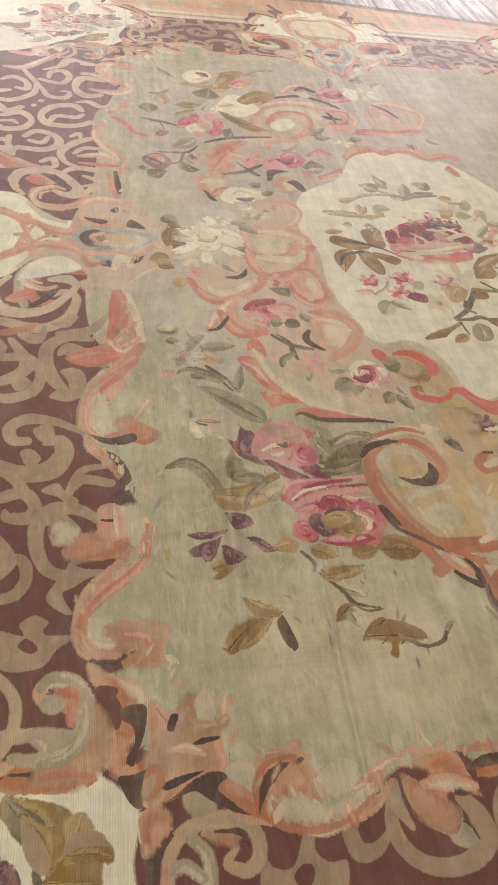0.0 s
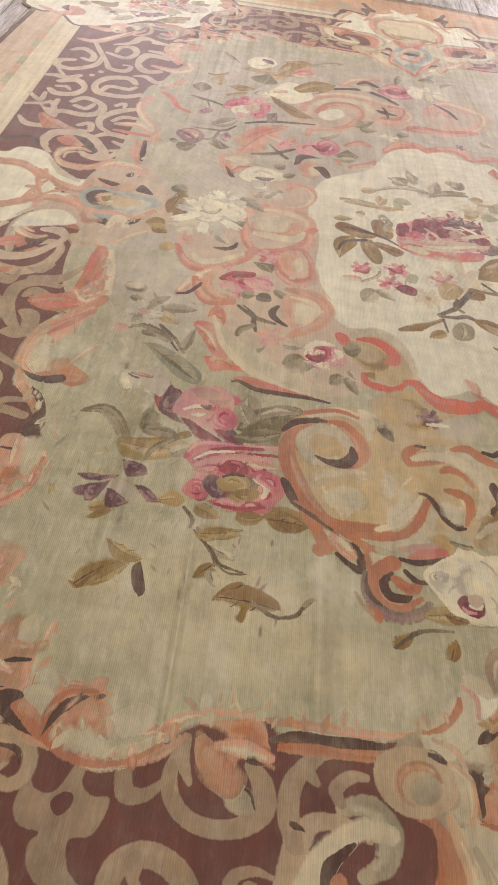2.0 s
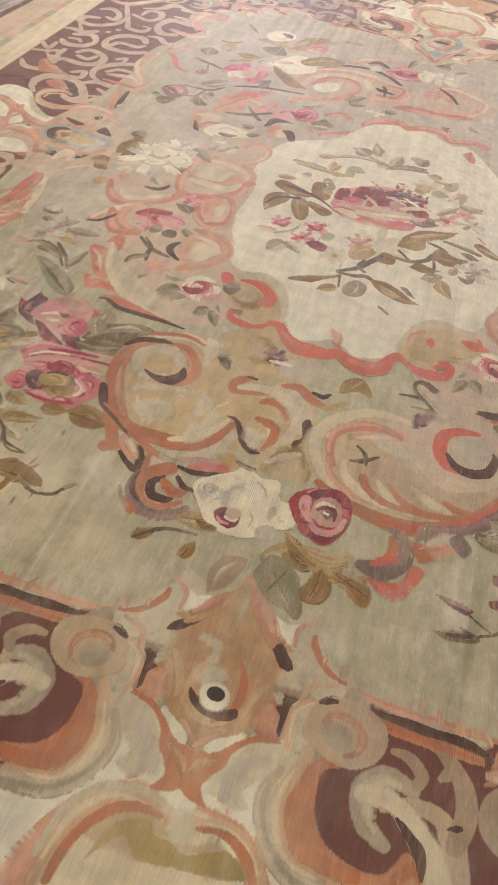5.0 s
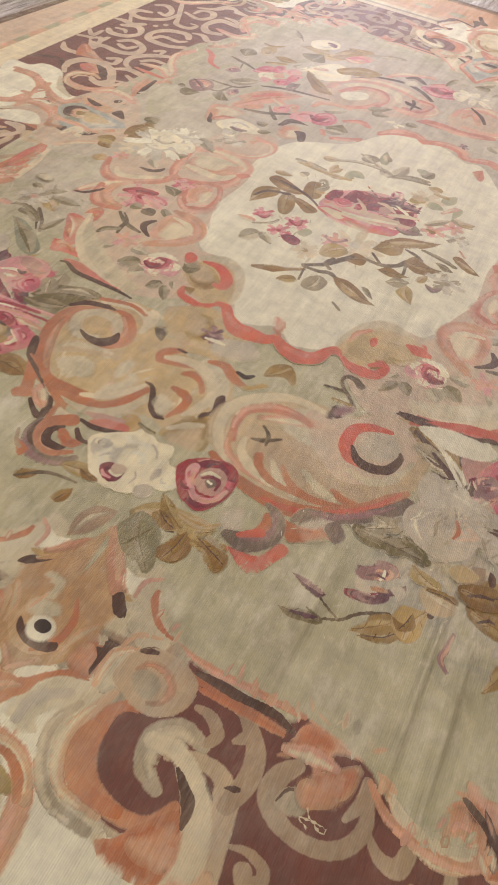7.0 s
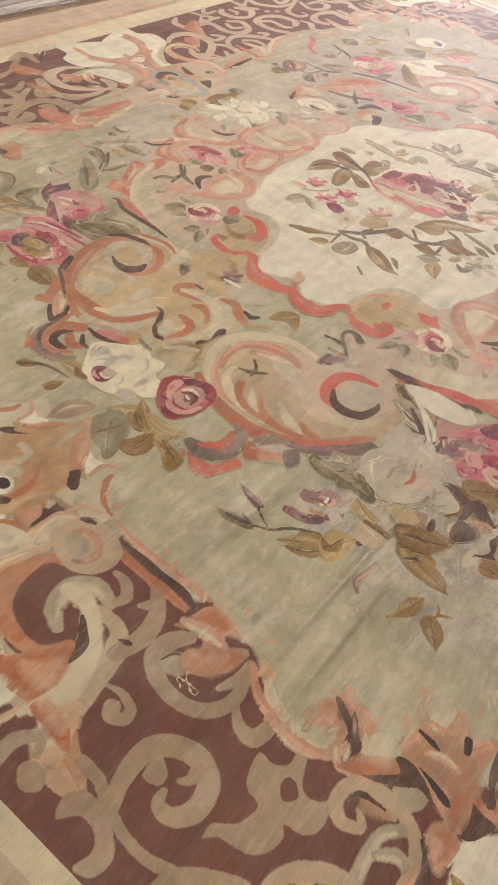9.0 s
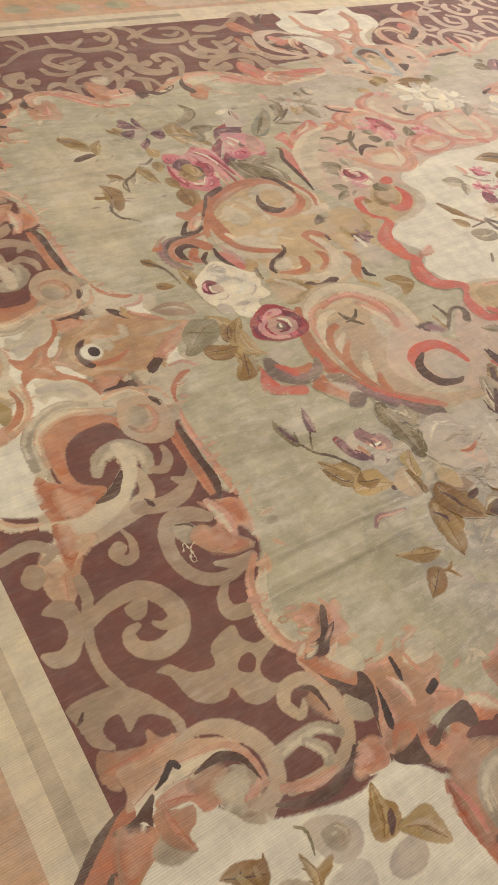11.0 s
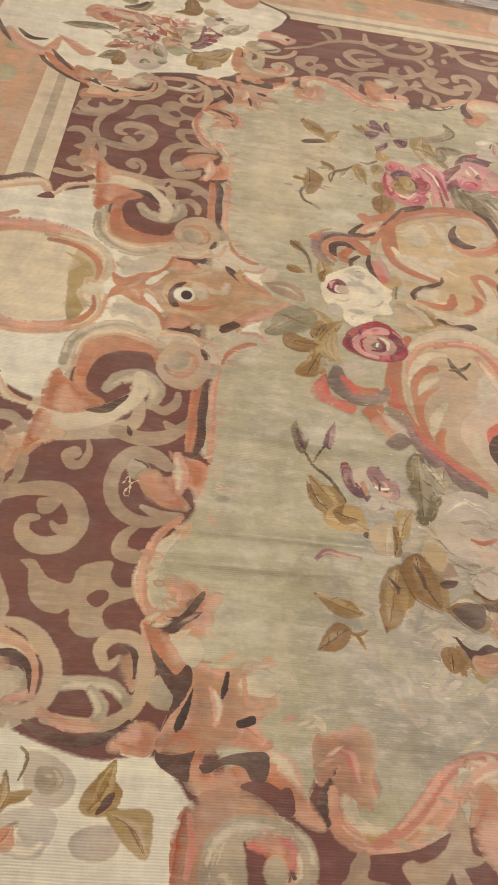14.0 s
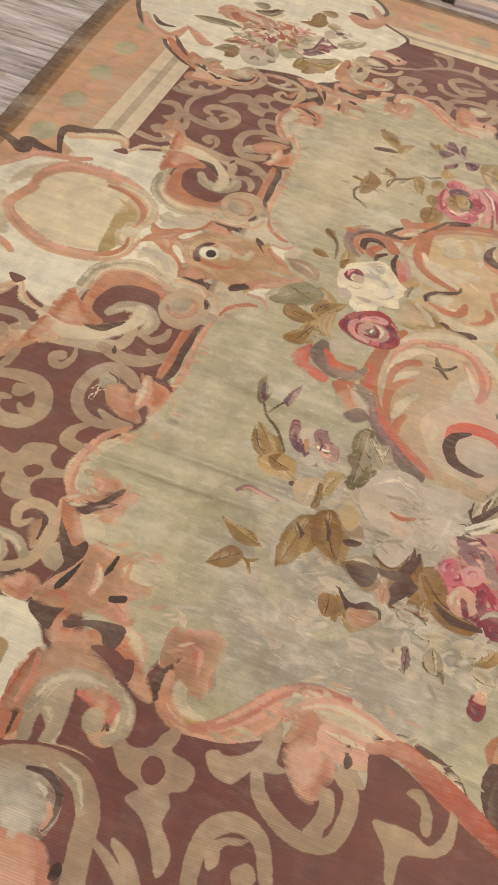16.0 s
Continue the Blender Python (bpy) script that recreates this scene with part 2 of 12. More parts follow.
def plank_wood():
    """Grey weathered boards, grain along y, streaks of brown and silver."""
    m = bpy.data.materials.new("weathered_wood")
    m.use_nodes = True
    k = Nodes(m.node_tree)
    b = m.node_tree.nodes["Principled BSDF"]
    geo, info = k.add("NewGeometry"), k.add("ObjectInfo")
    shift = k.add("VectorMath", operation="ADD")
    k.put(shift.inputs[0], geo.outputs["Position"])
    rnd = k.add("CombineXYZ")
    k.put(rnd.inputs[0], k.maths("MULTIPLY", info.outputs["Random"], 31.0))
    k.put(rnd.inputs[1], k.maths("MULTIPLY", info.outputs["Random"], 17.0))
    k.put(shift.inputs[1], rnd.outputs[0])
    pos = shift.outputs[0]
    grain = k.noise(k.stretched(pos, 26, 2.0), 1.0, 7.0, 0.7)
    fine = k.noise(k.stretched(pos, 380, 9), 1.0, 3.0, 0.6)
    cloud = k.noise(k.stretched(pos, 9, 2.2), 1.0, 4.0)
    ramp = k.add("ValToRGB")
    e = ramp.color_ramp.elements
    e[0].position, e[0].color = 0.39, srgb(92, 82, 76)
    e[1].position, e[1].color = 0.63, srgb(226, 226, 230)
    mid = e.new(0.5)
    mid.color = srgb(182, 178, 178)
    k.put(ramp.inputs[0], k.maths("ADD", k.maths("MULTIPLY", grain, 0.6), k.maths("MULTIPLY", fine, 0.4)))
    warm = k.add("Mix", data_type="RGBA")
    k.put(warm.inputs[0], k.maths("MULTIPLY", k.maths("GREATER_THAN", cloud, 0.57), 0.4))
    k.put(warm.inputs[6], ramp.outputs[0])
    warm.inputs[7].default_value = srgb(140, 112, 84)
    tone = k.add("HueSaturation")
    k.put(tone.inputs["Value"], k.maths("ADD", 0.86, k.maths("MULTIPLY", info.outputs["Random"], 0.3)))
    k.put(tone.inputs["Color"], warm.outputs[2])
    k.put(b.inputs["Base Color"], tone.outputs[0])
    b.inputs["Roughness"].default_value = 0.5
    bump = k.add("Bump")
    bump.inputs["Distance"].default_value = 0.0012
    k.put(bump.inputs["Height"], k.maths("ADD", grain, fine))
    k.put(b.inputs["Normal"], bump.outputs[0])
    return m


WOOD = plank_wood()
PLASTER = plain("plaster", srgb(226, 214, 194), 0.9, 0.05, 3.0, 0.0006)
CEIL = plain("ceiling_paint", srgb(236, 230, 218), 0.9, 0.04, 3.0)
GLOW = bpy.data.materials.new("lamp_glow")
GLOW.use_nodes = True
GLOW.node_tree.nodes["Principled BSDF"].inputs["Emission Color"].default_value = (1.0, 0.82, 0.6, 1)
GLOW.node_tree.nodes["Principled BSDF"].inputs["Emission Strength"].default_value = 3.0

# ---------------------------------------------------------------- structure


def mesh_of(name, bm, material):
    me = bpy.data.meshes.new(name)
    bm.to_mesh(me)
    bm.free()
    me.materials.append(material)
    return me


def box_bm(x0, y0, z0, x1, y1, z1, bevel=0.0):
    bm = bmesh.new()
    bmesh.ops.create_cube(bm, size=1.0)
    for v in bm.verts:
        v.co = ((x0 + x1) / 2 + v.co.x * (x1 - x0), (y0 + y1) / 2 + v.co.y * (y1 - y0), (z0 + z1) / 2 + v.co.z * (z1 - z0))
    if bevel:
        bmesh.ops.bevel(bm, geom=bm.edges[:], offset=bevel, segments=2, affect="EDGES")
    return bm


def part(name, bm, material, parent, label=""):
    ob = new(name, mesh_of(name, bm, material))
    ob.parent = parent
    return tagged(ob, label)


def structure(name, bm, material, label, category):
    return tagged(new(name, mesh_of(name, bm, material)), label, category, kind="structure")


RX0, RX1, RY0, RY1, RZ = -4.6, 4.6, -4.2, 8.6, 3.1
sub = structure("floor", box_bm(RX0, RY0, -0.10, RX1, RY1, -0.040), plain("underfloor", srgb(58, 50, 44)), "grey weathered wooden plank floor under the carpet", "floor")
structure("wall_west", box_bm(RX0 - 0.2, RY0 - 0.2, -0.1, RX0, RY1 + 0.2, RZ), PLASTER, "plain cream plastered wall", "wall")
structure("wall_east", box_bm(RX1, RY0 - 0.2, -0.1, RX1 + 0.2, RY1 + 0.2, RZ), PLASTER, "plain cream plastered wall", "wall")
structure("wall_south", box_bm(RX0, RY0 - 0.2, -0.1, RX1, RY0, RZ), PLASTER, "plain cream plastered wall", "wall")
north = bmesh.new()
for x0, x1, z0, z1 in ((RX0, -3.4, -0.1, RZ), (-1.4, 1.4, -0.1, RZ), (3.4, RX1, -0.1, RZ), (-3.4, -1.4, -0.1, 0.85), (1.4, 3.4, -0.1, 0.85), (-3.4, -1.4, 2.55, RZ), (1.4, 3.4, 2.55, RZ)):
    tmp = bpy.data.meshes.new("tmp")
    b2 = box_bm(x0, RY1, z0, x1, RY1 + 0.2, z1)
    b2.to_mesh(tmp)
    b2.free()
    north.from_mesh(tmp)
structure("wall_north", north, PLASTER, "plain cream plastered wall with two windows", "wall")
structure("ceiling", box_bm(RX0 - 0.2, RY0 - 0.2, RZ, RX1 + 0.2, RY1 + 0.2, RZ + 0.15), CEIL, "plain white ceiling", "ceiling")

# ---------------------------------------------------------------- carpet
from mathutils.geometry import tessellate_polygon

CX, CY = 0.0, 1.99
HX, Y0, Y1 = 2.24, -0.90, 4.90
BASE = -0.0035
carpet = tagged(new("carpet"), "large worn floral tapestry carpet in cream, brown and rose", "carpet")
STEP = 0.000007
CELL = 0.004
DEPTH = np.zeros((1180, 1530), dtype=np.int16)
TOP = np.zeros((1180, 1530), dtype=np.uint8)
NAMES = list(DYE)
TABLE = np.array([DYE[n] for n in NAMES])


class Drawing:
    owners, mirrors, count, name, label = {}, ("",), 0, "", ""


def motif(name, label, mirrors=""):
    """Begin a part of the carpet's design. mirrors: any of x, y, xy that repeat it across the carpet's axes."""
    Drawing.owners, Drawing.name, Drawing.label = {}, name, label
    Drawing.mirrors = ("",) + tuple(mirrors.split())


def cloth_mesh(name, points, faces, values, near, material):
    """A flat mesh whose faces all look up; values say how far inside its outline each point lies, near what dye is beside it."""
    faced = []
    for f in faces:
        (xa, ya, _), (xb, yb, _), (xc, yc, _) = (points[i] for i in f[:3])
        faced.append(f if (xb - xa) * (yc - ya) - (yb - ya) * (xc - xa) >= 0 else tuple(reversed(f)))
    me = bpy.data.meshes.new(name)
    rng = random.Random(len(points))
    me.from_pydata([(x, y, z + 0.0000014 * v + rng.random() * 0.0000018) for (x, y, z), v in zip(points, values)], [], faced)
    me.attributes.new("inner", "FLOAT", "POINT").data.foreach_set("value", values)
    me.attributes.new("beside", "FLOAT_COLOR", "POINT").data.foreach_set("color", np.asarray(near, dtype=np.float32).ravel())
    me.materials.append(material)
    return me


def woven(kind, points, faces, values, near, colour, m):
    """A piece of the weave: the first one of a motif is the motif itself, the others are its children."""
    if m in Drawing.owners:
        ob = new(kind, cloth_mesh(kind, points, faces, values, near, YARN[colour]))
        ob.parent = Drawing.owners[m]
    else:
        ob = tagged(new(Drawing.name, cloth_mesh(Drawing.name, points, faces, values, near, YARN[colour])), Drawing.label)
        ob.parent = carpet
        Drawing.owners[m] = ob
    return ob


EDGE = [(-2.30, -0.91), (-1.3, -0.905), (-0.97, -0.89), (-0.33, -0.838), (0.0, -0.83), (0.4, -0.84), (1.0, -0.88), (2.26, -0.91), (2.26, 2.0), (2.24, 4.72), (1.3, 4.84), (0.2, 5.0), (-0.6, 5.03), (-2.02, 5.03), (-2.085, 3.4), (-2.27, 0.5)]


def inset(pts, d):
    """The outline moved inwards by d."""
    n, made = len(pts), []
    for i, p in enumerate(pts):
        a, b = Vector(pts[i - 1]), Vector(pts[(i + 1) % n])
        q = Vector(p)
        u, v = (q - a).normalized(), (b - q).normalized()
        nrm = (Vector((-u.y, u.x)) + Vector((-v.y, v.x))).normalized()
        made.append(tuple(q + nrm * d / max(0.5, nrm.dot(Vector((-u.y, u.x))))))
    return made


def beneath(points):
    """The dye of the weave that lies on top at these points."""
    ij = np.floor((np.array(points) - (-2.36, -1.0)) / CELL).astype(int)
    ij = np.clip(ij, 0, (1179, 1529))
    return TABLE[TOP[ij[:, 0], ij[:, 1]]]


def lay(outline, colour):
    """The height for a piece: one thin layer above whatever it lies on."""
    p = np.array([(q[0], q[1]) for q in outline])
    ij = np.floor((p - (-2.36, -1.0)) / CELL).astype(int)
    (i0, j0), (i1, j1) = np.maximum(ij.min(0) - 1, 0), np.minimum(ij.max(0) + 2, (1179, 1529))
    gx, gy = np.meshgrid((np.arange(i0, i1) + 0.5) * CELL - 2.36, (np.arange(j0, j1) + 0.5) * CELL - 1.0, indexing="ij")
    inside = np.zeros(gx.shape, dtype=bool)
    for (xa, ya), (xb, yb) in zip(p, np.roll(p, -1, axis=0)):
        if ya != yb:
            inside ^= ((ya > gy) != (yb > gy)) & (gx < (xb - xa) * (gy - ya) / (yb - ya) + xa)
    TOP[i0:i1, j0:j1][inside] = NAMES.index(colour)
    own = np.clip(ij - (i0, j0), 0, np.array(inside.shape) - 1)
    inside[own[:, 0], own[:, 1]] = True
    wide = inside.copy()
    wide[1:] |= inside[:-1]
    wide[:-1] |= inside[1:]
    wide[:, 1:] |= inside[:, :-1]
    wide[:, :-1] |= inside[:, 1:]
    view = DEPTH[i0:i1, j0:j1]
    level = int(view[wide].max()) + (2 if i1 - i0 > 60 else 1)
    view[wide] = level
    return BASE + 0.0003 + level * STEP


TEETH = {"terra": 0.002, "salmon": 0.0026, "rosy": 0.003, "peach": 0.0026, "saldk": 0.0024, "cream": 0.0028, "fieldlt": 0.004, "sand": 0.003, "whitegy": 0.003, "greytan": 0.002,
         "tan": 0.0012, "tanlt": 0.0013, "umber": 0.0016, "black": 0.001, "brown": 0.0012, "coral": 0.0018, "olivelt": 0.002, "pinklt": 0.002, "mint": 0.002, "gold": 0.0026, "smoke": 0.003}
# how far each yarn is hatched into its neighbours, in metres
SOFT = {"fieldcr": 0.08, "lilac": 0.05, "honey": 0.014, "brick": 0.004, "clay": 0.016, "worn": 0.02, "fieldgy": 0.08, "beige": 0.003, "blush": 0.006, "terra": 0.0045, "salmon": 0.010, "rosy": 0.013, "peach": 0.009, "saldk": 0.007, "cream": 0.008, "fieldlt": 0.016, "sand": 0.014, "whitegy": 0.009, "greytan": 0.005, "tan": 0.003, "tanlt": 0.004,
        "umber": 0.0016, "black": 0.002, "coral": 0.004, "olivelt": 0.004, "olive": 0.004, "pinklt": 0.005, "pink": 0.004, "red": 0.003, "wine": 0.003, "gold": 0.008, "smoke": 0.005, "mint": 0.012,
        "apricot": 0.008, "straw": 0.006, "blue": 0.012, "bluegn": 0.007, "leafgy": 0.008, "green": 0.005, "field": 0.010, "brown": 0.0, "hem": 0.0, "hemlt": 0.02, "white": 0.005, "ivory": 0.008, "mauve": 0.006}
# the yarn that shades into each colour across a piece
SHADES = {"terra": ("salmon", "rust"), "salmon": ("rosy", "terra"), "rosy": ("cream", "salmon"), "peach": ("cream", "salmon"), "saldk": ("salmon", "terra"), "coral": ("saldk", "red"),
          "greytan": ("fieldlt", "tan"), "pink": ("pinklt", "red"), "pinklt": ("rosy", "pink"), "red": ("pink", "wine"), "wine": ("red", "plum"),
          "plum": ("mauve", "mauve"), "white": ("ivory", "whitegy"), "whitegy": ("white", "leafgy"), "olive": ("olivelt", "brownlf"), "olivelt": ("sand", "olive"),
          "brownlf": ("olive", "olive"), "moss": ("leafgy", "stemdk"), "green": ("leafgy", "moss"), "leafgy": ("fieldlt", "moss"), "bluegn": ("leafgy", "moss"), "gold": ("sand", "olive"),
          "apricot": ("sand", "peach"), "sand": ("fieldlt", "tanlt"), "blush": ("rosy", "salmon"), "clay": ("salmon", "terra"), "blue": ("whitegy", "bluegn"), "mauve": ("rosy", "plum"), "smoke": ("mauve", "umber")}


def teeth(line, rng, colour, small=False):
    """The small steps and hatches that a tapestry weave gives every outline, along its wefts."""
    size = 0.5 * min(TEETH.get(colour, 0.002), 0.0016 if small else 1.0)
    made, n = [], len(line)
    for i, p in enumerate(line):
        a, b = line[max(i - 1, 0)], line[min(i + 1, n - 1)]
        run = math.hypot(b[0] - a[0], b[1] - a[1]) or 1e-9
        along = abs(b[1] - a[1]) / run
        dy = rng.choice((-1, 1)) * rng.random() ** 2 * size * 1.7
        most = 0.16 * run / max(along, 0.05)
        made.append((p[0] + rng.uniform(-0.0003, 0.0003), p[1] + max(-most, min(most, dy))))
    return made


def within(p, outline):
    hit = False
    for (xa, ya), (xb, yb) in zip(outline, outline[1:] + outline[:1]):
        if (ya > p[1]) != (yb > p[1]) and p[0] < (xb - xa) * (p[1] - ya) / (yb - ya) + xa:
            hit = not hit
    return hit


def shade(colour, outline):
    """Lighter and darker yarn hatched into one side each of a piece."""
    if colour not in SHADES:
        return
    rng = random.Random(Drawing.count * 7 + 1)
    line = [(p[0], p[1]) for p in outline]
    cx, cy = sum(p[0] for p in line) / len(line), sum(p[1] for p in line) / len(line)
    span = max(max(abs(p[0] - cx), abs(p[1] - cy)) for p in line)
    if span < 0.035 or span > 0.6 or colour == "field":
        return
    turn = rng.uniform(0, 6.283)
    for other, side, sizes in ((SHADES[colour][1], -1, (0.6, 0.45)), (SHADES[colour][0], 1, (0.66, 0.5, 0.36))):
        for k in sizes:
            dx, dy = side * math.cos(turn) * span * 0.24, side * math.sin(turn) * span * 0.24
            inner = [(cx + dx + (x - cx) * k, cy + dy + (y - cy) * k) for x, y in line[::2]]
            if len(inner) > 5 and all(within(p, line) for p in inner):
                sheet(other, inner, "shading", False)
                break


def smooth(pts, closed, step=0.0042):
    """A Catmull-Rom line through a few control points; a third value of 1 keeps a closed line's corner sharp."""
    n, line = len(pts), []
    for i in range(n if closed else n - 1):
        p = [pts[(i + k) % n] if closed else pts[min(max(i + k, 0), n - 1)] for k in (-1, 0, 1, 2)]
        sharp = [len(q) > 2 and q[2] == 1 and closed for q in p]
        a, b, c, d = (Vector(q[:2]) for q in p)
        if sharp[1]:
            a = b
        if sharp[2]:
            d = c
        k = max(2, min(70, int((c - b).length / step)))
        for j in range(k):
            u = j / k
            line.append(0.5 * (2 * b + (c - a) * u + (2 * a - 5 * b + 4 * c - d) * u * u + (3 * b - a - 3 * c + d) * u**3))
    if not closed:
        line.append(Vector(pts[-1][:2]))
    return line


def far_light_tint(colour, m):
    """Pinker yarn for the far half, whose cool light is put into the colour."""
    if "y" in m and Drawing.name in ("lower_scroll", "lower_scroll_right", "palmette", "field_edge", "side_frame", "corner_flame", "corner_curl"):
        return {"terra": "blush", "peach": "rosy", "apricot": "rosy", "gold": "fieldlt", "honey": "fieldlt", "sand": "fieldlt", "salmon": "rosy"}.get(colour, colour)
    return colour


def flip(p, m):
    return ((-p[0] if "x" in m else p[0]), (2 * CY - p[1] if "y" in m else p[1]))


def rim(outline, d):
    """Two outlines, half of d outside and half inside this one, drawn in where the piece is narrow."""
    p = np.array([(q[0], q[1]) for q in outline])
    tangent = np.roll(p, -1, axis=0) - np.roll(p, 1, axis=0)
    tangent /= np.maximum(np.linalg.norm(tangent, axis=1), 1e-9)[:, None]
    turned = np.sum(p[:, 0] * np.roll(p[:, 1], -1) - np.roll(p[:, 0], -1) * p[:, 1])
    out = np.stack((tangent[:, 1], -tangent[:, 0]), 1) * (1 if turned > 0 else -1)
    made = []
    for side in (1, -1):
        step = np.full(len(p), d / 2)
        for _ in range(5):
            q = p + out * step[:, None] * side
            gap = np.linalg.norm(q[:, None, :] - p[None, :, :], axis=2).min(1)
            step = np.where(gap < step * 0.9, step * 0.5, step)
        for _ in range(3):
            step = np.minimum(step, np.minimum(np.roll(step, 1), np.roll(step, -1)) + 0.0008)
        made.append(p + out * step[:, None] * side)
    return made


def sheet(colour, outline, kind="inlay", shaded=True):
    """A flat piece of the weave with this outline, once for each mirror."""
    Drawing.count += 1
    rng = random.Random(Drawing.count)
    plain_outline = outline
    small = max(abs(p[0] - outline[0][0]) + abs(p[1] - outline[0][1]) for p in outline)
    if (len(outline) > 16 or not shaded) and kind != "worn_patch":
        outline = teeth(outline, rng, colour, small < 0.05)
    n = len(outline)
    soft = SOFT.get(colour, 0.004)
    if kind == "shading":
        soft = min(small * 0.3, 0.022)
    elif kind in ("leaf", "petal"):
        soft = min(soft, 0.004)
    soft = min(soft, small * 0.3)
    if soft and n > 8:
        if kind == "worn_patch":
            p = np.array([(q[0], q[1]) for q in outline])
            outer, inner = (p.mean(0) + (p - p.mean(0)) * k for k in ((1.0, 0.84) if small > 1.5 else (0.97, 0.5)))
        else:
            outer, inner = rim(outline, soft)
        tris = [tuple(n + i for i in tri) for tri in tessellate_polygon([[Vector((x, y, 0)) for x, y in inner]])]
        for i in range(n):
            j = (i + 1) % n
            tris += [(i, j, n + j), (i, n + j, n + i)]
        points, values = [tuple(p) for p in (*outer, *inner)], [0.0] * n + [1.0] * n
    else:
        outer = points = [(p[0], p[1]) for p in outline]
        tris, values = tessellate_polygon([[Vector((p[0], p[1], 0)) for p in outline]]), [1.0] * n
    for m in Drawing.mirrors:
        rimmed, dye = [flip(p, m) for p in outer], far_light_tint(colour, m)
        near = beneath(rimmed)
        if kind == "worn_patch":
            near[:] = DYE["field"]
        z = lay(rimmed, dye)
        woven(kind, [(*flip(p, m), z) for p in points], tris, values, np.concatenate([near] * (len(points) // n)), dye, m)
    if shaded and len(outline) > 16 and kind not in ("leaf", "petal", "worn_patch"):
        shade(colour, plain_outline)


def patch(colour, pts, kind="inlay"):
    line = smooth(pts, True)
    sheet(colour, line, kind)
    if kind in ("leaf", "petal"):
        inward(colour, line, kind)


def inward(colour, line, kind):
    """The drawing inside a leaf or petal: a leaf's midrib and paler half, a petal's folds."""
    n = len(line)
    mid = sum((Vector(p[:2]) for p in line), Vector((0, 0))) / n
    a = max(line, key=lambda p: (Vector(p[:2]) - mid).length)
    b = max(line, key=lambda p: (Vector(p[:2]) - Vector(a[:2])).length)
    span = (Vector(b[:2]) - Vector(a[:2])).length
    if span < 0.035 or colour not in SHADES or n < 14:
        return
    pale, deep = SHADES[colour]
    rng = random.Random(Drawing.count * 3 + 5)
    if kind == "leaf":
        u, v = Vector(a[:2]).lerp(mid, 0.12), Vector(b[:2]).lerp(mid, 0.12)
        q = Vector((-(v - u).y, (v - u).x)).normalized() * span
        w = span * 70
        off = mid + q * 0.07
        stroke(pale, [(*u, w * 0.3), (*off, w * 1.6), (*v, w * 0.3)], "shading")
        dark = {"olive": "brownlf", "brownlf": "umber", "moss": "stemdk", "green": "moss", "olivelt": "olive", "leafgy": "moss", "bluegn": "moss", "gold": "olive"}.get(colour, deep)
        stroke(dark, [(*u, 2), (*mid, max(3, w * 0.3)), (*v, 2)])
        for k in (0.3, 0.62):
            p = u.lerp(v, k)
            stroke(dark, [(*p, 2), (*(p + (v - u) * 0.14 + q * 0.12), 2)])
    else:
        for dye, size, w in ((pale, 0.74, 75), (deep, 0.48, 55), (pale, 0.3, 45)):
            i, k = rng.randrange(n), max(4, int(n * rng.uniform(0.3, 0.45)))
            arc = [mid + (Vector(line[(i + j) % n][:2]) - mid) * size for j in range(0, k + 1, max(1, k // 3))]
            ws = [0.25, 1, 1, 0.25, 0.2]
            stroke(dye, [(*p, max(2, span * 1.5 * w * ws[min(j, 4)])) for j, p in enumerate(arc)], "shading")


def stroke(colour, pts, kind="line"):
    """A ribbon along a curve; each control point holds x, y and the width there in millimetres."""
    line = smooth([p[:2] for p in pts], False)
    ws = []
    for a, b in zip(pts, pts[1:]):
        k = max(2, min(70, int((Vector(b[:2]) - Vector(a[:2])).length / 0.0042)))
        ws += [(a[2] + (b[2] - a[2]) * j / k) / 2000 for j in range(k)]
    ws.append(pts[-1][2] / 2000)
    # rounded ends
    for _ in range(2):
        line.reverse()
        ws.reverse()
        if ws[-1] > 0.003:
            d, p, w = (line[-1] - line[-2]).normalized(), line[-1], ws[-1]
            for a in (0.5, 1.0, 1.4):
                line.append(p + d * w * math.sin(a))
                ws.append(w * math.cos(a))
    strip(colour, line, ws, kind)
    if colour in SHADES and max(ws) > 0.007 and kind != "shading" and colour not in ("terra", "coral", "rust", "saldk"):
        n, side = len(line), (1 if Drawing.count % 2 else -1)
        a, b = n // 6, n - n // 6
        if b - a > 6:
            mid, half = [], []
            for i in range(a, b):
                d = (line[min(i + 1, n - 1)] - line[i - 1]).normalized()
                mid.append(line[i] + Vector((-d.y, d.x)) * side * ws[i] * 0.4)
                half.append(ws[i] * 0.55 * math.sin(math.pi * (i - a + 0.5) / (b - a)))
            strip(SHADES[colour][0], mid, half, "shading")


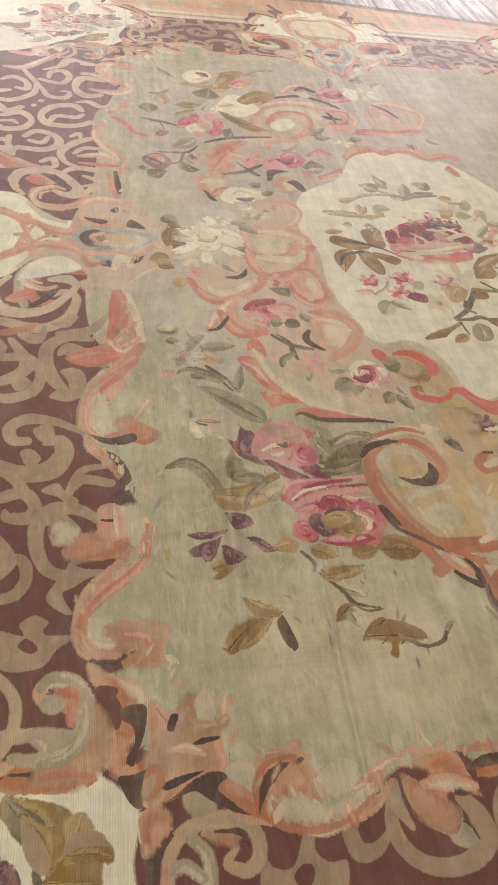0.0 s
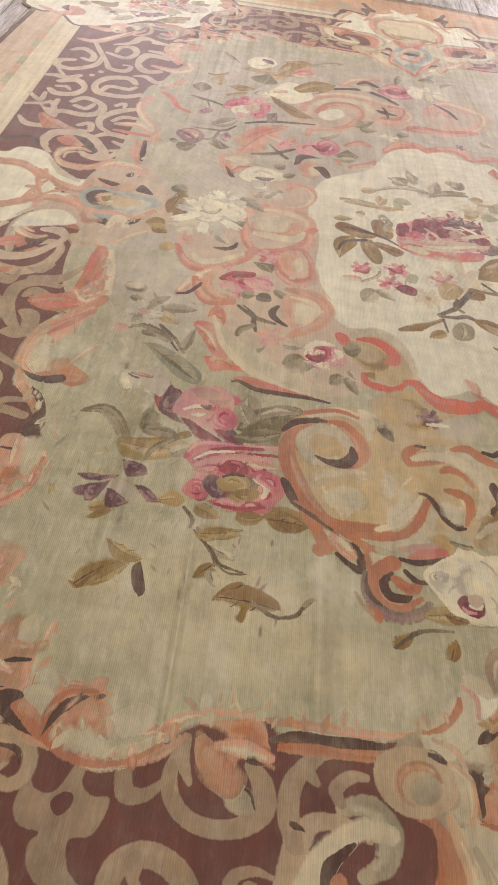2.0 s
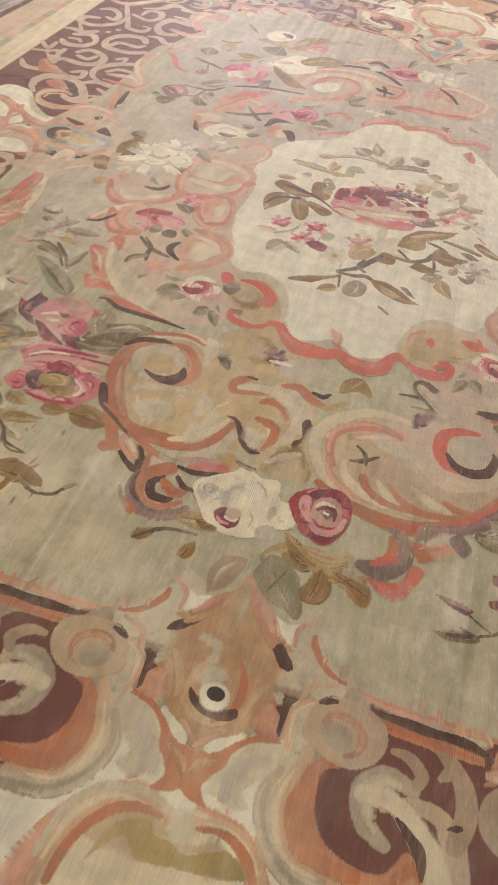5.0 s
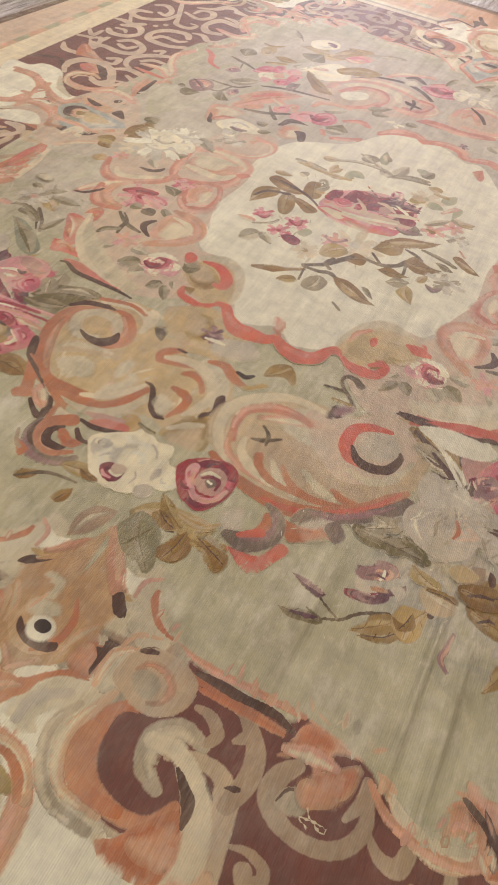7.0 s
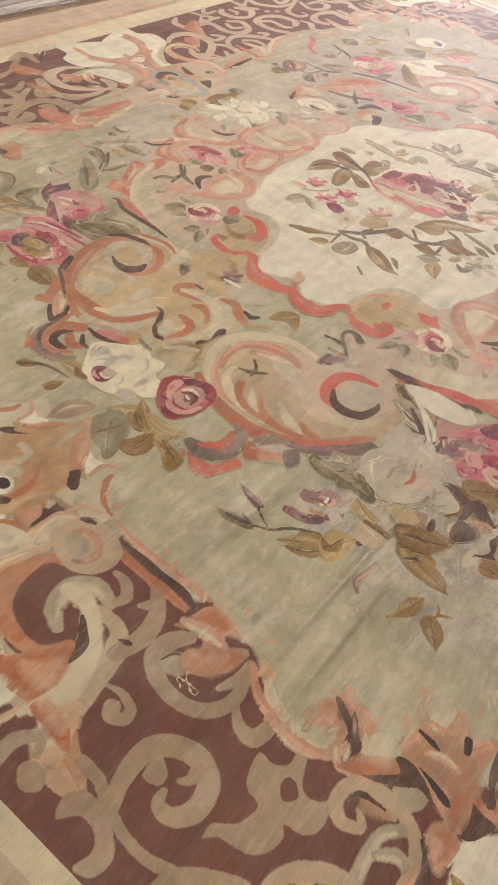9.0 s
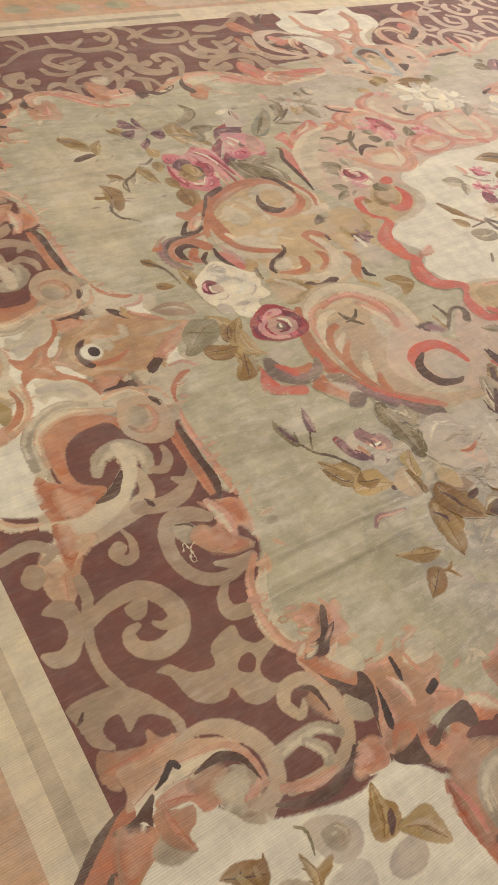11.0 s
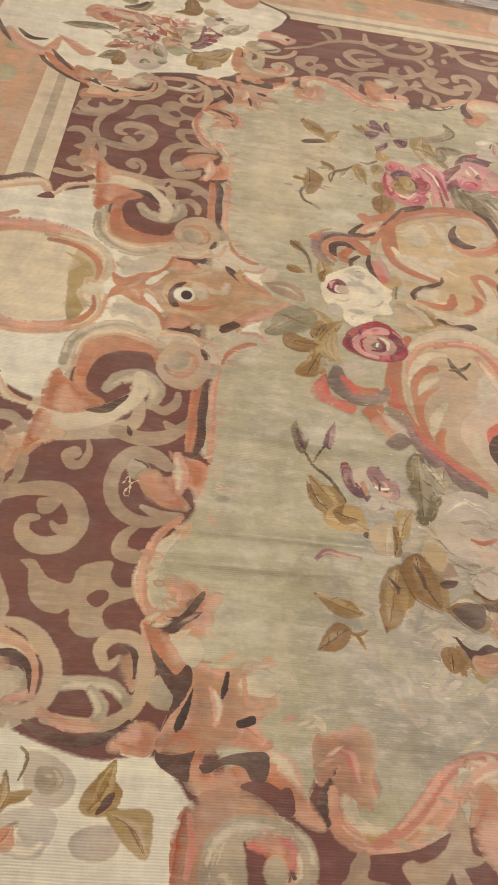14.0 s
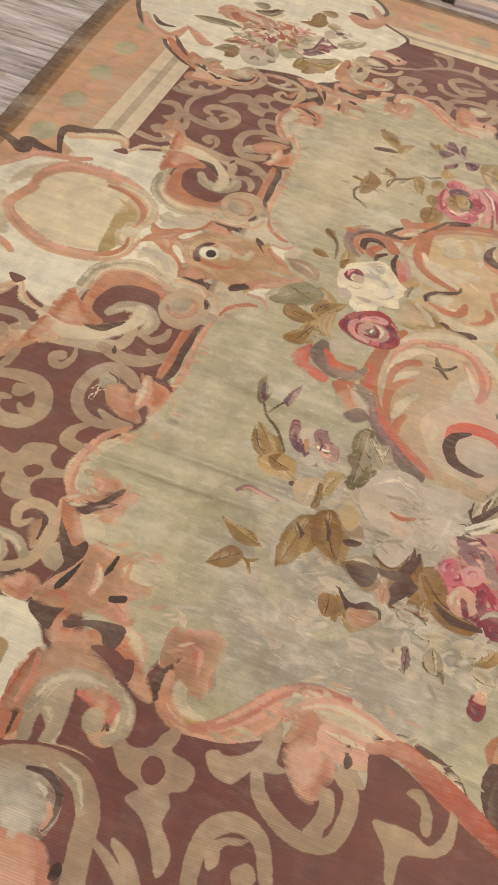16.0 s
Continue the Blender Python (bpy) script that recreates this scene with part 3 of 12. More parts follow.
def strip(colour, line, ws, kind):
    """A ribbon round a centre line with these half widths, hatched into its neighbours on both sides."""
    Drawing.count += 1
    rng = random.Random(Drawing.count)
    n, widest = len(line), max(ws)
    soft = min(SOFT.get(colour, 0.004), 0.4 * widest) if kind != "shading" else 1.1 * widest
    if kind in ("leaf", "petal"):
        soft = min(soft, 0.003)
    rows = [[], [], [], []]
    for i, p in enumerate(line):
        a, b = line[max(i - 1, 0)], line[min(i + 1, n - 1)]
        d = (b - a).normalized() if (b - a).length > 1e-9 else Vector((1, 0))
        q = Vector((-d.y, d.x))
        bend = 0.0
        if 2 < i < n - 3:
            u, v = p - line[i - 3], line[i + 3] - p
            bend = 2 * math.atan2(u.cross(v), u.dot(v)) / max(u.length + v.length, 1e-6)
        for row, side, w in ((0, 1, ws[i] + soft / 2), (1, 1, max(ws[i] - soft / 2, 0.0002)), (2, -1, max(ws[i] - soft / 2, 0.0002)), (3, -1, ws[i] + soft / 2)):
            if bend * side > 0:
                w = min(w, (0.92 if row in (0, 3) else 0.7) / abs(bend))
            rows[row].append(p + q * side * w)
    state = rng.getstate()
    outer = teeth(rows[0], rng, colour, kind == "leaf"), teeth(rows[3], rng, colour, kind == "leaf")
    rng.setstate(state)
    rows = outer[0], teeth(rows[1], rng, colour, kind == "leaf"), teeth(rows[2], rng, colour, kind == "leaf"), outer[1]
    faces, values = [], []
    for r in range(4):
        values += [0.0] * n if r in (0, 3) else [0.0] + [1.0] * (n - 2) + [0.0]
        if r < 3:
            faces += [(r * n + i, r * n + n + i, r * n + n + i + 1, r * n + i + 1) for i in range(n - 1)]
    for m in Drawing.mirrors:
        sides, dye = [[flip(p, m) for p in rows[r]] for r in (0, 3)], far_light_tint(colour, m)
        near = [beneath(side) for side in sides]
        z = lay(sides[0] + sides[1][::-1], dye)
        woven(kind, [(*flip(p, m), z) for row in rows for p in row], faces, values, np.concatenate((near[0], near[0], near[1], near[1])), dye, m)


def disc(colour, at, rx, ry, kind="dot"):
    sheet(colour, [Vector((at[0] + rx * math.cos(a), at[1] + ry * math.sin(a))) for a in np.linspace(0, 2 * math.pi, 22)[:-1]], kind)


def leaf(colour, base, tip, width, bend=0.0, kind="leaf"):
    """A pointed leaf from base to tip, bowed to its left by bend times its length, with a fine vein."""
    a, b = Vector(base), Vector(tip)
    d = b - a
    q = Vector((-d.y, d.x))
    mid, half = [], []
    for i in range(13):
        u = i / 12
        mid.append(a + d * u + q * bend * 4 * u * (1 - u))
        half.append(width / 2 * math.sin(math.pi * min(1, u * 0.94 + 0.06)) ** 0.8 * (1.15 - 0.45 * u))
    strip(colour, mid, half, kind)
    if width > 0.02 and colour in SHADES:
        strip(SHADES[colour][0], [p + q.normalized() * h * 0.45 for p, h in zip(mid[1:-1], half[1:-1])], [h * 0.45 for h in half[1:-1]], "shading")
    if width > 0.018:
        vein = {"olive": "brownlf", "brownlf": "umber", "moss": "leafgy", "green": "moss", "olivelt": "olive", "leafgy": "moss"}.get(colour, colour)
        stroke(vein, [(*(mid[1]), 3), (*(mid[5]), 3), (*(mid[8]), 1)])


def flower(petal, heart, at, r, count):
    """An open blossom: rounded petals of uneven length in one or two rings round a heart."""
    rng = random.Random(int(at[0] * 977 + at[1] * 7919))
    c = Vector(at)
    second = {"white": "whitegy", "ivory": "whitegy", "whitegy": "leafgy", "pink": "pinklt", "pinklt": "pink", "rosy": "pinklt", "red": "wine", "mauve": "plum"}.get(petal, petal)
    for ring, n in ((1.0, count), (0.62, count - 2)):
        for i in range(n):
            a = ring + 2 * math.pi * i / n + rng.uniform(-0.22, 0.22)
            d, reach = Vector((math.cos(a), math.sin(a))), r * ring * rng.uniform(0.78, 1.12)
            q, w = Vector((-d.y, d.x)), r * ring * rng.uniform(0.75, 1.05) * 2.6 / max(count, 5)
            pts = [(0.06, 0.0), (0.45, 0.42), (0.8, 0.5), (1.0, 0.22), (0.9, 0.0), (1.0, -0.25), (0.78, -0.5), (0.42, -0.4)]
            sheet(petal if (i + (ring < 1)) % 3 else second, smooth([tuple(c + d * reach * u + q * w * v) for u, v in pts], True), "petal")
    disc(heart, at, r * 0.2, r * 0.18)
    if r > 0.045:
        ruffle(at, r, 16, (petal, second))
    stroke(second, [(*(c + Vector((-0.3, 0.1)) * r), 2), (*(c + Vector((0, 0.28)) * r), 4), (*(c + Vector((0.3, 0.15)) * r), 2)])


def rose(dark, mid, light, at, r):
    """A full rose: uneven outer petals and crescents of shaded inner petals round an off-centre heart."""
    rng = random.Random(int(at[0] * 977 + at[1] * 7919))
    c = Vector(at)
    for i in range(8):
        a = 2 * math.pi * i / 8 + rng.uniform(-0.3, 0.3)
        p = c + Vector((math.cos(a), math.sin(a))) * r * rng.uniform(0.5, 0.72)
        w = r * rng.uniform(0.3, 0.46)
        ring = [tuple(p + Vector((math.cos(b), math.sin(b))) * w * rng.uniform(0.75, 1.15)) for b in np.linspace(0, 5.4, 7)]
        sheet((mid, light, mid, dark, light)[i % 5], smooth(ring, True), "petal")
    heart = [tuple(c + Vector((math.cos(b), math.sin(b))) * r * rng.uniform(0.42, 0.62)) for b in np.linspace(0, 5.4, 7)]
    sheet(mid, smooth(heart, True), "petal")
    for i in range(11):
        a, ring = rng.uniform(0, 6.28), rng.uniform(0.2, 0.85)
        o = c + Vector((rng.uniform(-0.1, 0.1), rng.uniform(-0.1, 0.1))) * r
        span = rng.uniform(0.7, 1.5)
        arc = [o + Vector((math.cos(a + s * span), math.sin(a + s * span))) * r * ring * rng.uniform(0.92, 1.08) for s in (0, 0.35, 0.7, 1.0)]
        w = 1000 * r * rng.uniform(0.06, 0.15)
        stroke((dark, light, dark, light, mid)[i % 5], [(*arc[0], w * 0.3), (*arc[1], w), (*arc[2], w), (*arc[3], w * 0.2)], "petal")
    ruffle(at, r, 34, (dark, mid, light, light))
    disc(dark, tuple(c), r * 0.1, r * 0.08)


def scatter(marks, kind):
    """Short tapered dabs of yarn, all those of one colour woven as one piece. marks: colour, x, y, length, width, lean."""
    by_colour = {}
    for colour, x, y, l, w, b in marks:
        by_colour.setdefault(colour, []).append((x, y, l, w, b))
    for colour, some in by_colour.items():
        for m in Drawing.mirrors:
            points, faces, values, near = [], [], [], []
            for x, y, l, w, b in some:
                d = Vector((math.sin(b), math.cos(b)))
                q = Vector((d.y, -d.x)) * w / 2
                c = Vector((x, y))
                ring = [c - d * l / 2, c - d * l * 0.22 + q, c + d * l * 0.2 + q * 0.8, c + d * l / 2, c + d * l * 0.16 - q, c - d * l * 0.25 - q * 0.8]
                near.append(beneath([flip(c, m)] * 8))
                z, k = lay([flip(p, m) for p in ring], colour), len(points)
                points += [(*flip(p, m), z) for p in ring] + [(*flip(c - d * l * 0.12, m), z), (*flip(c + d * l * 0.12, m), z)]
                values += [0.0] * 6 + [1.0] * 2
                faces += [tuple(k + i for i in f) for f in ((0, 1, 6), (1, 2, 7, 6), (2, 3, 7), (3, 4, 7), (4, 5, 6, 7), (5, 0, 6))]
            tagged(woven(kind, points, faces, values, np.concatenate(near), colour, m), "short hatched dabs of yarn", kind="stuff")


def dabs(at, rx, ry, count, colours, length, width, lean=0.5, kind="hatching"):
    """Dabs scattered over an oval, mostly along the wefts."""
    rng = random.Random(Drawing.count + count)
    marks = []
    for i in range(count):
        a, u = rng.uniform(0, 2 * math.pi), math.sqrt(rng.random())
        marks.append((rng.choice(colours), at[0] + rx * u * math.cos(a), at[1] + ry * u * math.sin(a), length * rng.uniform(0.5, 1.2), width * rng.uniform(0.5, 1.1) / 1000, rng.gauss(0, lean)))
    scatter(marks, kind)


def ruffle(at, r, count, colours, size=0.3):
    """Small curled petals, dab by dab, round the heart of a full blossom."""
    rng = random.Random(int(at[0] * 577 + at[1] * 3919) + count)
    marks = []
    for i in range(count):
        a, u = rng.uniform(0, 2 * math.pi), 0.15 + 0.8 * math.sqrt(rng.random())
        marks.append((rng.choice(colours), at[0] + r * u * math.cos(a), at[1] + r * u * math.sin(a), r * size * rng.uniform(0.7, 1.5), r * size * rng.uniform(0.25, 0.6), -a + rng.choice((0, 1.57)) + rng.gauss(0, 0.4)))
    scatter(marks, "petal")


def hatch_line(pts, spread, count, colours):
    """Dabs along a line, across which two colours pass into each other."""
    rng = random.Random(Drawing.count + count)
    line = smooth(pts, False, 0.01)
    marks = []
    for i in range(count):
        p = line[rng.randrange(len(line))]
        p = p + (Vector((CX, CY)) - p).normalized() * 0.03
        marks.append((rng.choice(colours), p.x + rng.gauss(0, spread), p.y + rng.gauss(0, spread), rng.uniform(0.025, 0.06), rng.uniform(0.008, 0.022), rng.gauss(0, 0.5)))
    scatter(marks, "hatching")


def worn_petals(at, rx, ry, count):
    """Rubbed remains of pale petals: many short dabs."""
    dabs(at, rx, ry, count, ("whitegy", "fieldlt", "worn", "greytan", "worn", "lilac"), 0.065, 30, 0.7, "petal")


motif("border_ground", "apricot ground of the outer border")
sheet("hem", EDGE)
sheet("hemlt", inset(EDGE, 0.045))
sheet("apricot", inset(EDGE, 0.075))
sheet("peach", [(-1.93, -0.615), (1.93, -0.615), (1.93, 4.60), (-1.93, 4.60)])
motif("border_oval", "pale mint oval of the outer border", "x")
for i in range(7):
    disc("mint", (-0.33 - i * 0.2245, -0.683), 0.056, 0.042, "oval")
    disc("rosy", (-0.442 - i * 0.2245, -0.676), 0.024, 0.022, "oval")
for i in range(17):
    disc("mint", (-2.02 + i * 0.009, 0.146 + i * 0.229), 0.042, 0.056, "oval")
    disc("rosy", (-2.012 + i * 0.009, 0.26 + i * 0.229), 0.022, 0.024, "oval")
motif("border_oval", "pale mint oval of the far border", "x")
for i in range(8):
    disc("mint", (-0.38 - i * 0.2245, 4.70), 0.056, 0.042, "oval")
motif("guard_stripe", "cream guard stripe with a grey line")
sheet("cream", [(-1.895, -0.555), (1.895, -0.555), (1.895, 4.535), (-1.895, 4.535)])
sheet("greytan", [(-1.85, -0.508), (1.85, -0.508), (1.85, 4.488), (-1.85, 4.488)])
sheet("cream", [(-1.822, -0.478), (1.822, -0.478), (1.822, 4.458), (-1.822, 4.458)])
motif("faded_border", "faded peach stretch of the outer border")
sheet("faded", [(-2.13, 1.25), (-1.97, 1.2), (-1.93, 1.25), (-1.93, 4.6), (-2.0, 4.6), (-2.06, 3.4)])
sheet("straw", [(-1.895, 1.3), (-1.775, 1.3), (-1.775, 4.5), (-1.895, 4.5)])
motif("brown_field", "chocolate brown ground of the scroll band")
sheet("brown", [(-1.77, -0.428), (1.77, -0.428), (1.77, 4.408), (-1.77, 4.408)])
motif("corner_shield", "ivory corner shield with a dark outline", "x y xy")
patch("ivory", [(-1.41, -0.8), (-1.274, -0.732), (-1.226, -0.676), (-1.215, -0.612), (-1.13, -0.572), (-1.066, -0.507), (-1.027, -0.435), (-1.03, -0.34), (-1.09, -0.27), (-1.15, -0.2), (-1.19, -0.06), (-1.18, 0.04), (-1.25, 0.11), (-1.29, 0.12), (-1.4, 0.12), (-1.48, 0.155), (-1.6, 0.21), (-1.72, 0.28), (-1.8, 0.29), (-1.92, 0.15), (-2.02, 0.16), (-2.12, 0.08), (-2.1, -0.3), (-1.95, -0.6), (-1.75, -0.76)])
stroke("umber", [(-1.6, -0.84, 18), (-1.41, -0.8, 20), (-1.274, -0.732, 22), (-1.22, -0.676, 21), (-1.215, -0.612, 20), (-1.13, -0.572, 19), (-1.066, -0.507, 18), (-1.02, -0.435, 16), (-1, -0.3, 14)], "outline")
stroke("umber", [(-1.72, 0.285, 14), (-1.81, 0.295, 16), (-1.92, 0.15, 18), (-2.02, 0.165, 20), (-2.13, 0.08, 19), (-2.16, -0.1, 18)], "outline")
stroke("salmon", [(-1.332, -0.736, 20), (-1.234, -0.672, 51), (-1.197, -0.581, 58), (-1.304, -0.549, 17)], "scroll")
stroke("umber", [(-1.334, -0.702, 7), (-1.277, -0.648, 29), (-1.284, -0.59, 9)])
stroke("terra", [(-1.179, -0.574, 17), (-1.107, -0.504, 60), (-1.024, -0.411, 30)], "leaf")
stroke("umber", [(-1.214, -0.559, 7), (-1.151, -0.52, 23), (-1.088, -0.469, 8)])
patch("salmon", [(-1.332, -0.559), (-1.27, -0.483), (-1.233, -0.408), (-1.206, -0.46)], "leaf")
stroke("salmon", [(-2.043, 0.091, 20), (-1.927, 0.156, 46), (-1.847, 0.104, 113), (-1.867, 0.042, 56)], "scroll")
stroke("umber", [(-1.903, 0.018, 12), (-1.911, 0.064, 41), (-1.885, 0.101, 10)])
motif("corner_bouquet", "faded flowers and olive leaves in the corner shield", "y xy")
flower("cream", "whitegy", (-1.585, -0.295), 0.135, 8)
flower("cream", "whitegy", (-1.489, -0.093), 0.12, 8)
patch("moss", [(-1.43, -0.564, 1), (-1.461, -0.507), (-1.472, -0.411), (-1.445, -0.348, 1), (-1.422, -0.419), (-1.409, -0.502)], "leaf")
flower("rosy", "salmon", (-1.561, -0.435), 0.067, 7)
stroke("terra", [(-1.522, -0.42, 25), (-1.517, -0.376, 45), (-1.593, -0.369, 15)], "petal")
stroke("salmon", [(-1.59, -0.373, 26), (-1.575, -0.267, 39)], "petal")
stroke("moss", [(-1.645, -0.344, 26), (-1.649, -0.288, 39), (-1.723, -0.253, 16)])
leaf("brownlf", (-1.561, -0.369), (-1.516, -0.245), 0.059)
flower("rosy", "terra", (-1.575, -0.115), 0.048, 6)
flower("white", "wine", (-1.465, -0.247), 0.072, 8)
stroke("wine", [(-1.418, -0.262, 18), (-1.406, -0.222, 48), (-1.466, -0.205, 12)], "petal")
stroke("umber", [(-1.452, -0.298, 15), (-1.515, -0.262, 25), (-1.524, -0.209, 19)], "petal")
patch("olive", [(-1.232, -0.358), (-1.286, -0.338, 1), (-1.252, -0.298), (-1.186, -0.305), (-1.175, -0.337)], "leaf")
patch("moss", [(-1.207, -0.4, 1), (-1.256, -0.364), (-1.268, -0.315, 1), (-1.21, -0.349)], "leaf")
patch("moss", [(-1.349, -0.251, 1), (-1.336, -0.221), (-1.274, -0.19), (-1.238, -0.163, 1), (-1.264, -0.211)], "leaf")
patch("plum", [(-1.375, -0.08, 1), (-1.444, -0.056), (-1.445, 0.009, 1), (-1.386, -0.041)], "petal")
patch("mauve", [(-1.499, -0.038), (-1.581, -0.016, 1), (-1.518, 0.029), (-1.462, 0, 1)], "petal")
stroke("wine", [(-1.459, -0.011, 7), (-1.528, 0.002, 26), (-1.522, 0.035, 19)], "petal")
flower("whitegy", "plum", (-1.66, 0.015), 0.063, 6)
patch("olive", [(-1.247, -0.081, 1), (-1.331, -0.039, 1), (-1.297, -0.002), (-1.246, -0.029)], "leaf")
patch("olive", [(-1.31, -0.015, 1), (-1.42, 0.047), (-1.416, 0.089, 1), (-1.302, 0.051)], "leaf")
patch("olivelt", [(-1.401, -0.172), (-1.414, -0.122), (-1.351, -0.114), (-1.333, -0.162, 1)], "leaf")
leaf("leafgy", (-1.537, 0.064), (-1.648, 0.125), 0.055)
stroke("brownlf", [(-1.525, -0.207, 20), (-1.458, -0.134, 37), (-1.392, -0.128, 15)])
patch("brownlf", [(-1.678, -0.122), (-1.775, -0.116, 1), (-1.74, -0.05), (-1.671, -0.064), (-1.655, -0.111)], "leaf")
stroke("leafgy", [(-1.38, -0.361, 24), (-1.401, -0.285, 37)])
stroke("stemdk", [(-1.332, -0.148, 12), (-1.338, -0.101, 24), (-1.355, -0.045, 12)])
leaf("moss", (-1.708, -0.306), (-1.714, -0.386), 0.069)
leaf("olive", (-1.826, -0.023), (-1.832, -0.103), 0.072)
patch("worn", [(-1.307, -0.312), (-1.403, -0.284), (-1.391, -0.217), (-1.329, -0.159), (-1.219, -0.167), (-1.164, -0.221), (-1.198, -0.282)], "petal")
patch("mint", [(-1.367, -0.169), (-1.435, -0.149), (-1.436, -0.114), (-1.365, -0.086), (-1.306, -0.112), (-1.316, -0.147)], "petal")
patch("salmon", [(-1.557, -0.496), (-1.627, -0.467), (-1.61, -0.42), (-1.545, -0.387), (-1.501, -0.399), (-1.496, -0.442)], "petal")
patch("brick", [(-1.548, -0.437), (-1.578, -0.411, 1), (-1.535, -0.385), (-1.491, -0.397, 1)], "petal")
stroke("rosy", [(-1.576, -0.396, 19), (-1.556, -0.336, 37), (-1.554, -0.267, 25)], "petal")
stroke("brick", [(-1.607, -0.387, 13), (-1.601, -0.324, 25), (-1.581, -0.264, 13)], "petal")
stroke("clay", [(-1.49, -0.362, 18), (-1.492, -0.307, 37), (-1.53, -0.268, 18)], "petal")
stroke("umber", [(-1.654, -0.337, 13), (-1.666, -0.303, 32), (-1.713, -0.272, 17)], "petal")
patch("brick", [(-1.57, -0.227), (-1.607, -0.189), (-1.566, -0.143), (-1.47, -0.131, 1), (-1.49, -0.169)], "petal")
stroke("rosy", [(-1.533, -0.228, 19), (-1.525, -0.187, 36), (-1.494, -0.146, 21)], "petal")
stroke("salmon", [(-1.419, -0.329, 18), (-1.432, -0.292, 36), (-1.423, -0.254, 18)], "petal")
stroke("wine", [(-1.423, -0.254, 7), (-1.39, -0.236, 18)], "petal")
stroke("wine", [(-1.444, -0.24, 7), (-1.401, -0.219, 17)], "petal")
stroke("wine", [(-1.456, -0.221, 7), (-1.421, -0.205, 17)], "petal")
stroke("black", [(-1.469, -0.289, 7), (-1.507, -0.285, 22), (-1.495, -0.267, 11)], "petal")
stroke("black", [(-1.537, -0.258, 12), (-1.543, -0.24, 21), (-1.506, -0.216, 12)], "petal")
stroke("ivory", [(-1.488, -0.26, 18), (-1.479, -0.239, 37), (-1.5, -0.225, 15)], "petal")
patch("olivelt", [(-1.409, -0.188), (-1.448, -0.164), (-1.435, -0.132), (-1.369, -0.131), (-1.338, -0.162, 1)], "leaf")
leaf("moss", (-1.357, -0.303), (-1.369, -0.268), 0.037)
patch("olivelt", [(-1.291, -0.387, 1), (-1.337, -0.368), (-1.334, -0.338), (-1.293, -0.35)], "leaf")
patch("moss", [(-1.219, -0.398, 1), (-1.271, -0.367), (-1.278, -0.323, 1), (-1.231, -0.347)], "leaf")
patch("brownlf", [(-1.169, -0.345, 1), (-1.245, -0.341), (-1.238, -0.303), (-1.181, -0.31)], "leaf")
leaf("moss", (-1.356, -0.236), (-1.273, -0.164), 0.052)
leaf("leafgy", (-1.361, -0.332), (-1.413, -0.303), 0.039)
stroke("moss", [(-1.211, -0.245, 9), (-1.234, -0.233, 23), (-1.22, -0.215, 9)])
leaf("moss", (-1.237, -0.188), (-1.25, -0.15), 0.042)
patch("brownlf", [(-1.762, -0.126), (-1.814, -0.107, 1), (-1.788, -0.071), (-1.693, -0.061), (-1.664, -0.105), (-1.661, -0.164, 1), (-1.701, -0.123)], "leaf")
leaf("olivelt", (-1.716, -0.046), (-1.711, 0.02), 0.062)
leaf("leafgy", (-1.541, -0.128), (-1.514, -0.063), 0.064)
stroke("plum", [(-1.418, -0.072, 22), (-1.449, -0.04, 29), (-1.51, -0.034, 22), (-1.58, -0.033, 12)], "petal")
stroke("wine", [(-1.485, -0.038, 11), (-1.517, -0.006, 22)], "petal")
stroke("wine", [(-1.46, -0.024, 12), (-1.469, 0.008, 31)], "petal")
stroke("ivory", [(-1.526, -0.027, 13), (-1.532, 0, 25)], "petal")
patch("worn", [(-1.635, -0.04), (-1.674, -0.018, 1), (-1.643, 0.008), (-1.589, -0.001), (-1.585, -0.025)], "petal")
stroke("umber", [(-1.649, 0.017, 15), (-1.668, 0.028, 24)], "petal")
stroke("leafgy", [(-1.56, 0.043, 15), (-1.604, 0.075, 42), (-1.611, 0.103, 26)])
leaf("leafgy", (-1.579, 0.108), (-1.658, 0.139), 0.038)
leaf("leafgy", (-1.541, 0.067), (-1.558, 0.039), 0.043)
patch("olive", [(-1.268, -0.071, 1), (-1.338, -0.045), (-1.368, -0.014, 1), (-1.295, -0.013), (-1.265, -0.043)], "leaf")
patch("moss", [(-1.356, -0.016), (-1.404, 0.026), (-1.419, 0.084, 1), (-1.352, 0.045), (-1.335, 0.002)], "leaf")
patch("olivelt", [(-1.295, -0.013), (-1.311, 0.03), (-1.279, 0.046), (-1.257, 0.009)], "leaf")
ruffle((-1.43, -0.23), 0.17, 50, ("cream", "worn", "rosy", "brick", "clay", "moss"), 0.4)
motif("scroll_band", "tan acanthus scrolls on brown", "x y xy")
stroke("greytan", [(0.217, -0.044, 53), (0.181, -0.13, 59), (0.217, -0.222, 49), (0.304, -0.258, 42), (0.39, -0.256, 42), (0.436, -0.223, 40)], "scroll")
stroke("terra", [(0.254, -0.031, 31), (0.212, -0.109, 42), (0.244, -0.185, 36), (0.313, -0.215, 30), (0.377, -0.207, 27), (0.406, -0.159, 20)], "scroll")
patch("brown", [(0.248, -0.053), (0.232, -0.097), (0.259, -0.165), (0.304, -0.195), (0.357, -0.194), (0.365, -0.164), (0.318, -0.134), (0.31, -0.059)])
stroke("greytan", [(0.364, -0.151, 23), (0.326, -0.125, 40), (0.317, -0.073, 53), (0.352, -0.034, 43), (0.402, -0.044, 25)], "scroll")
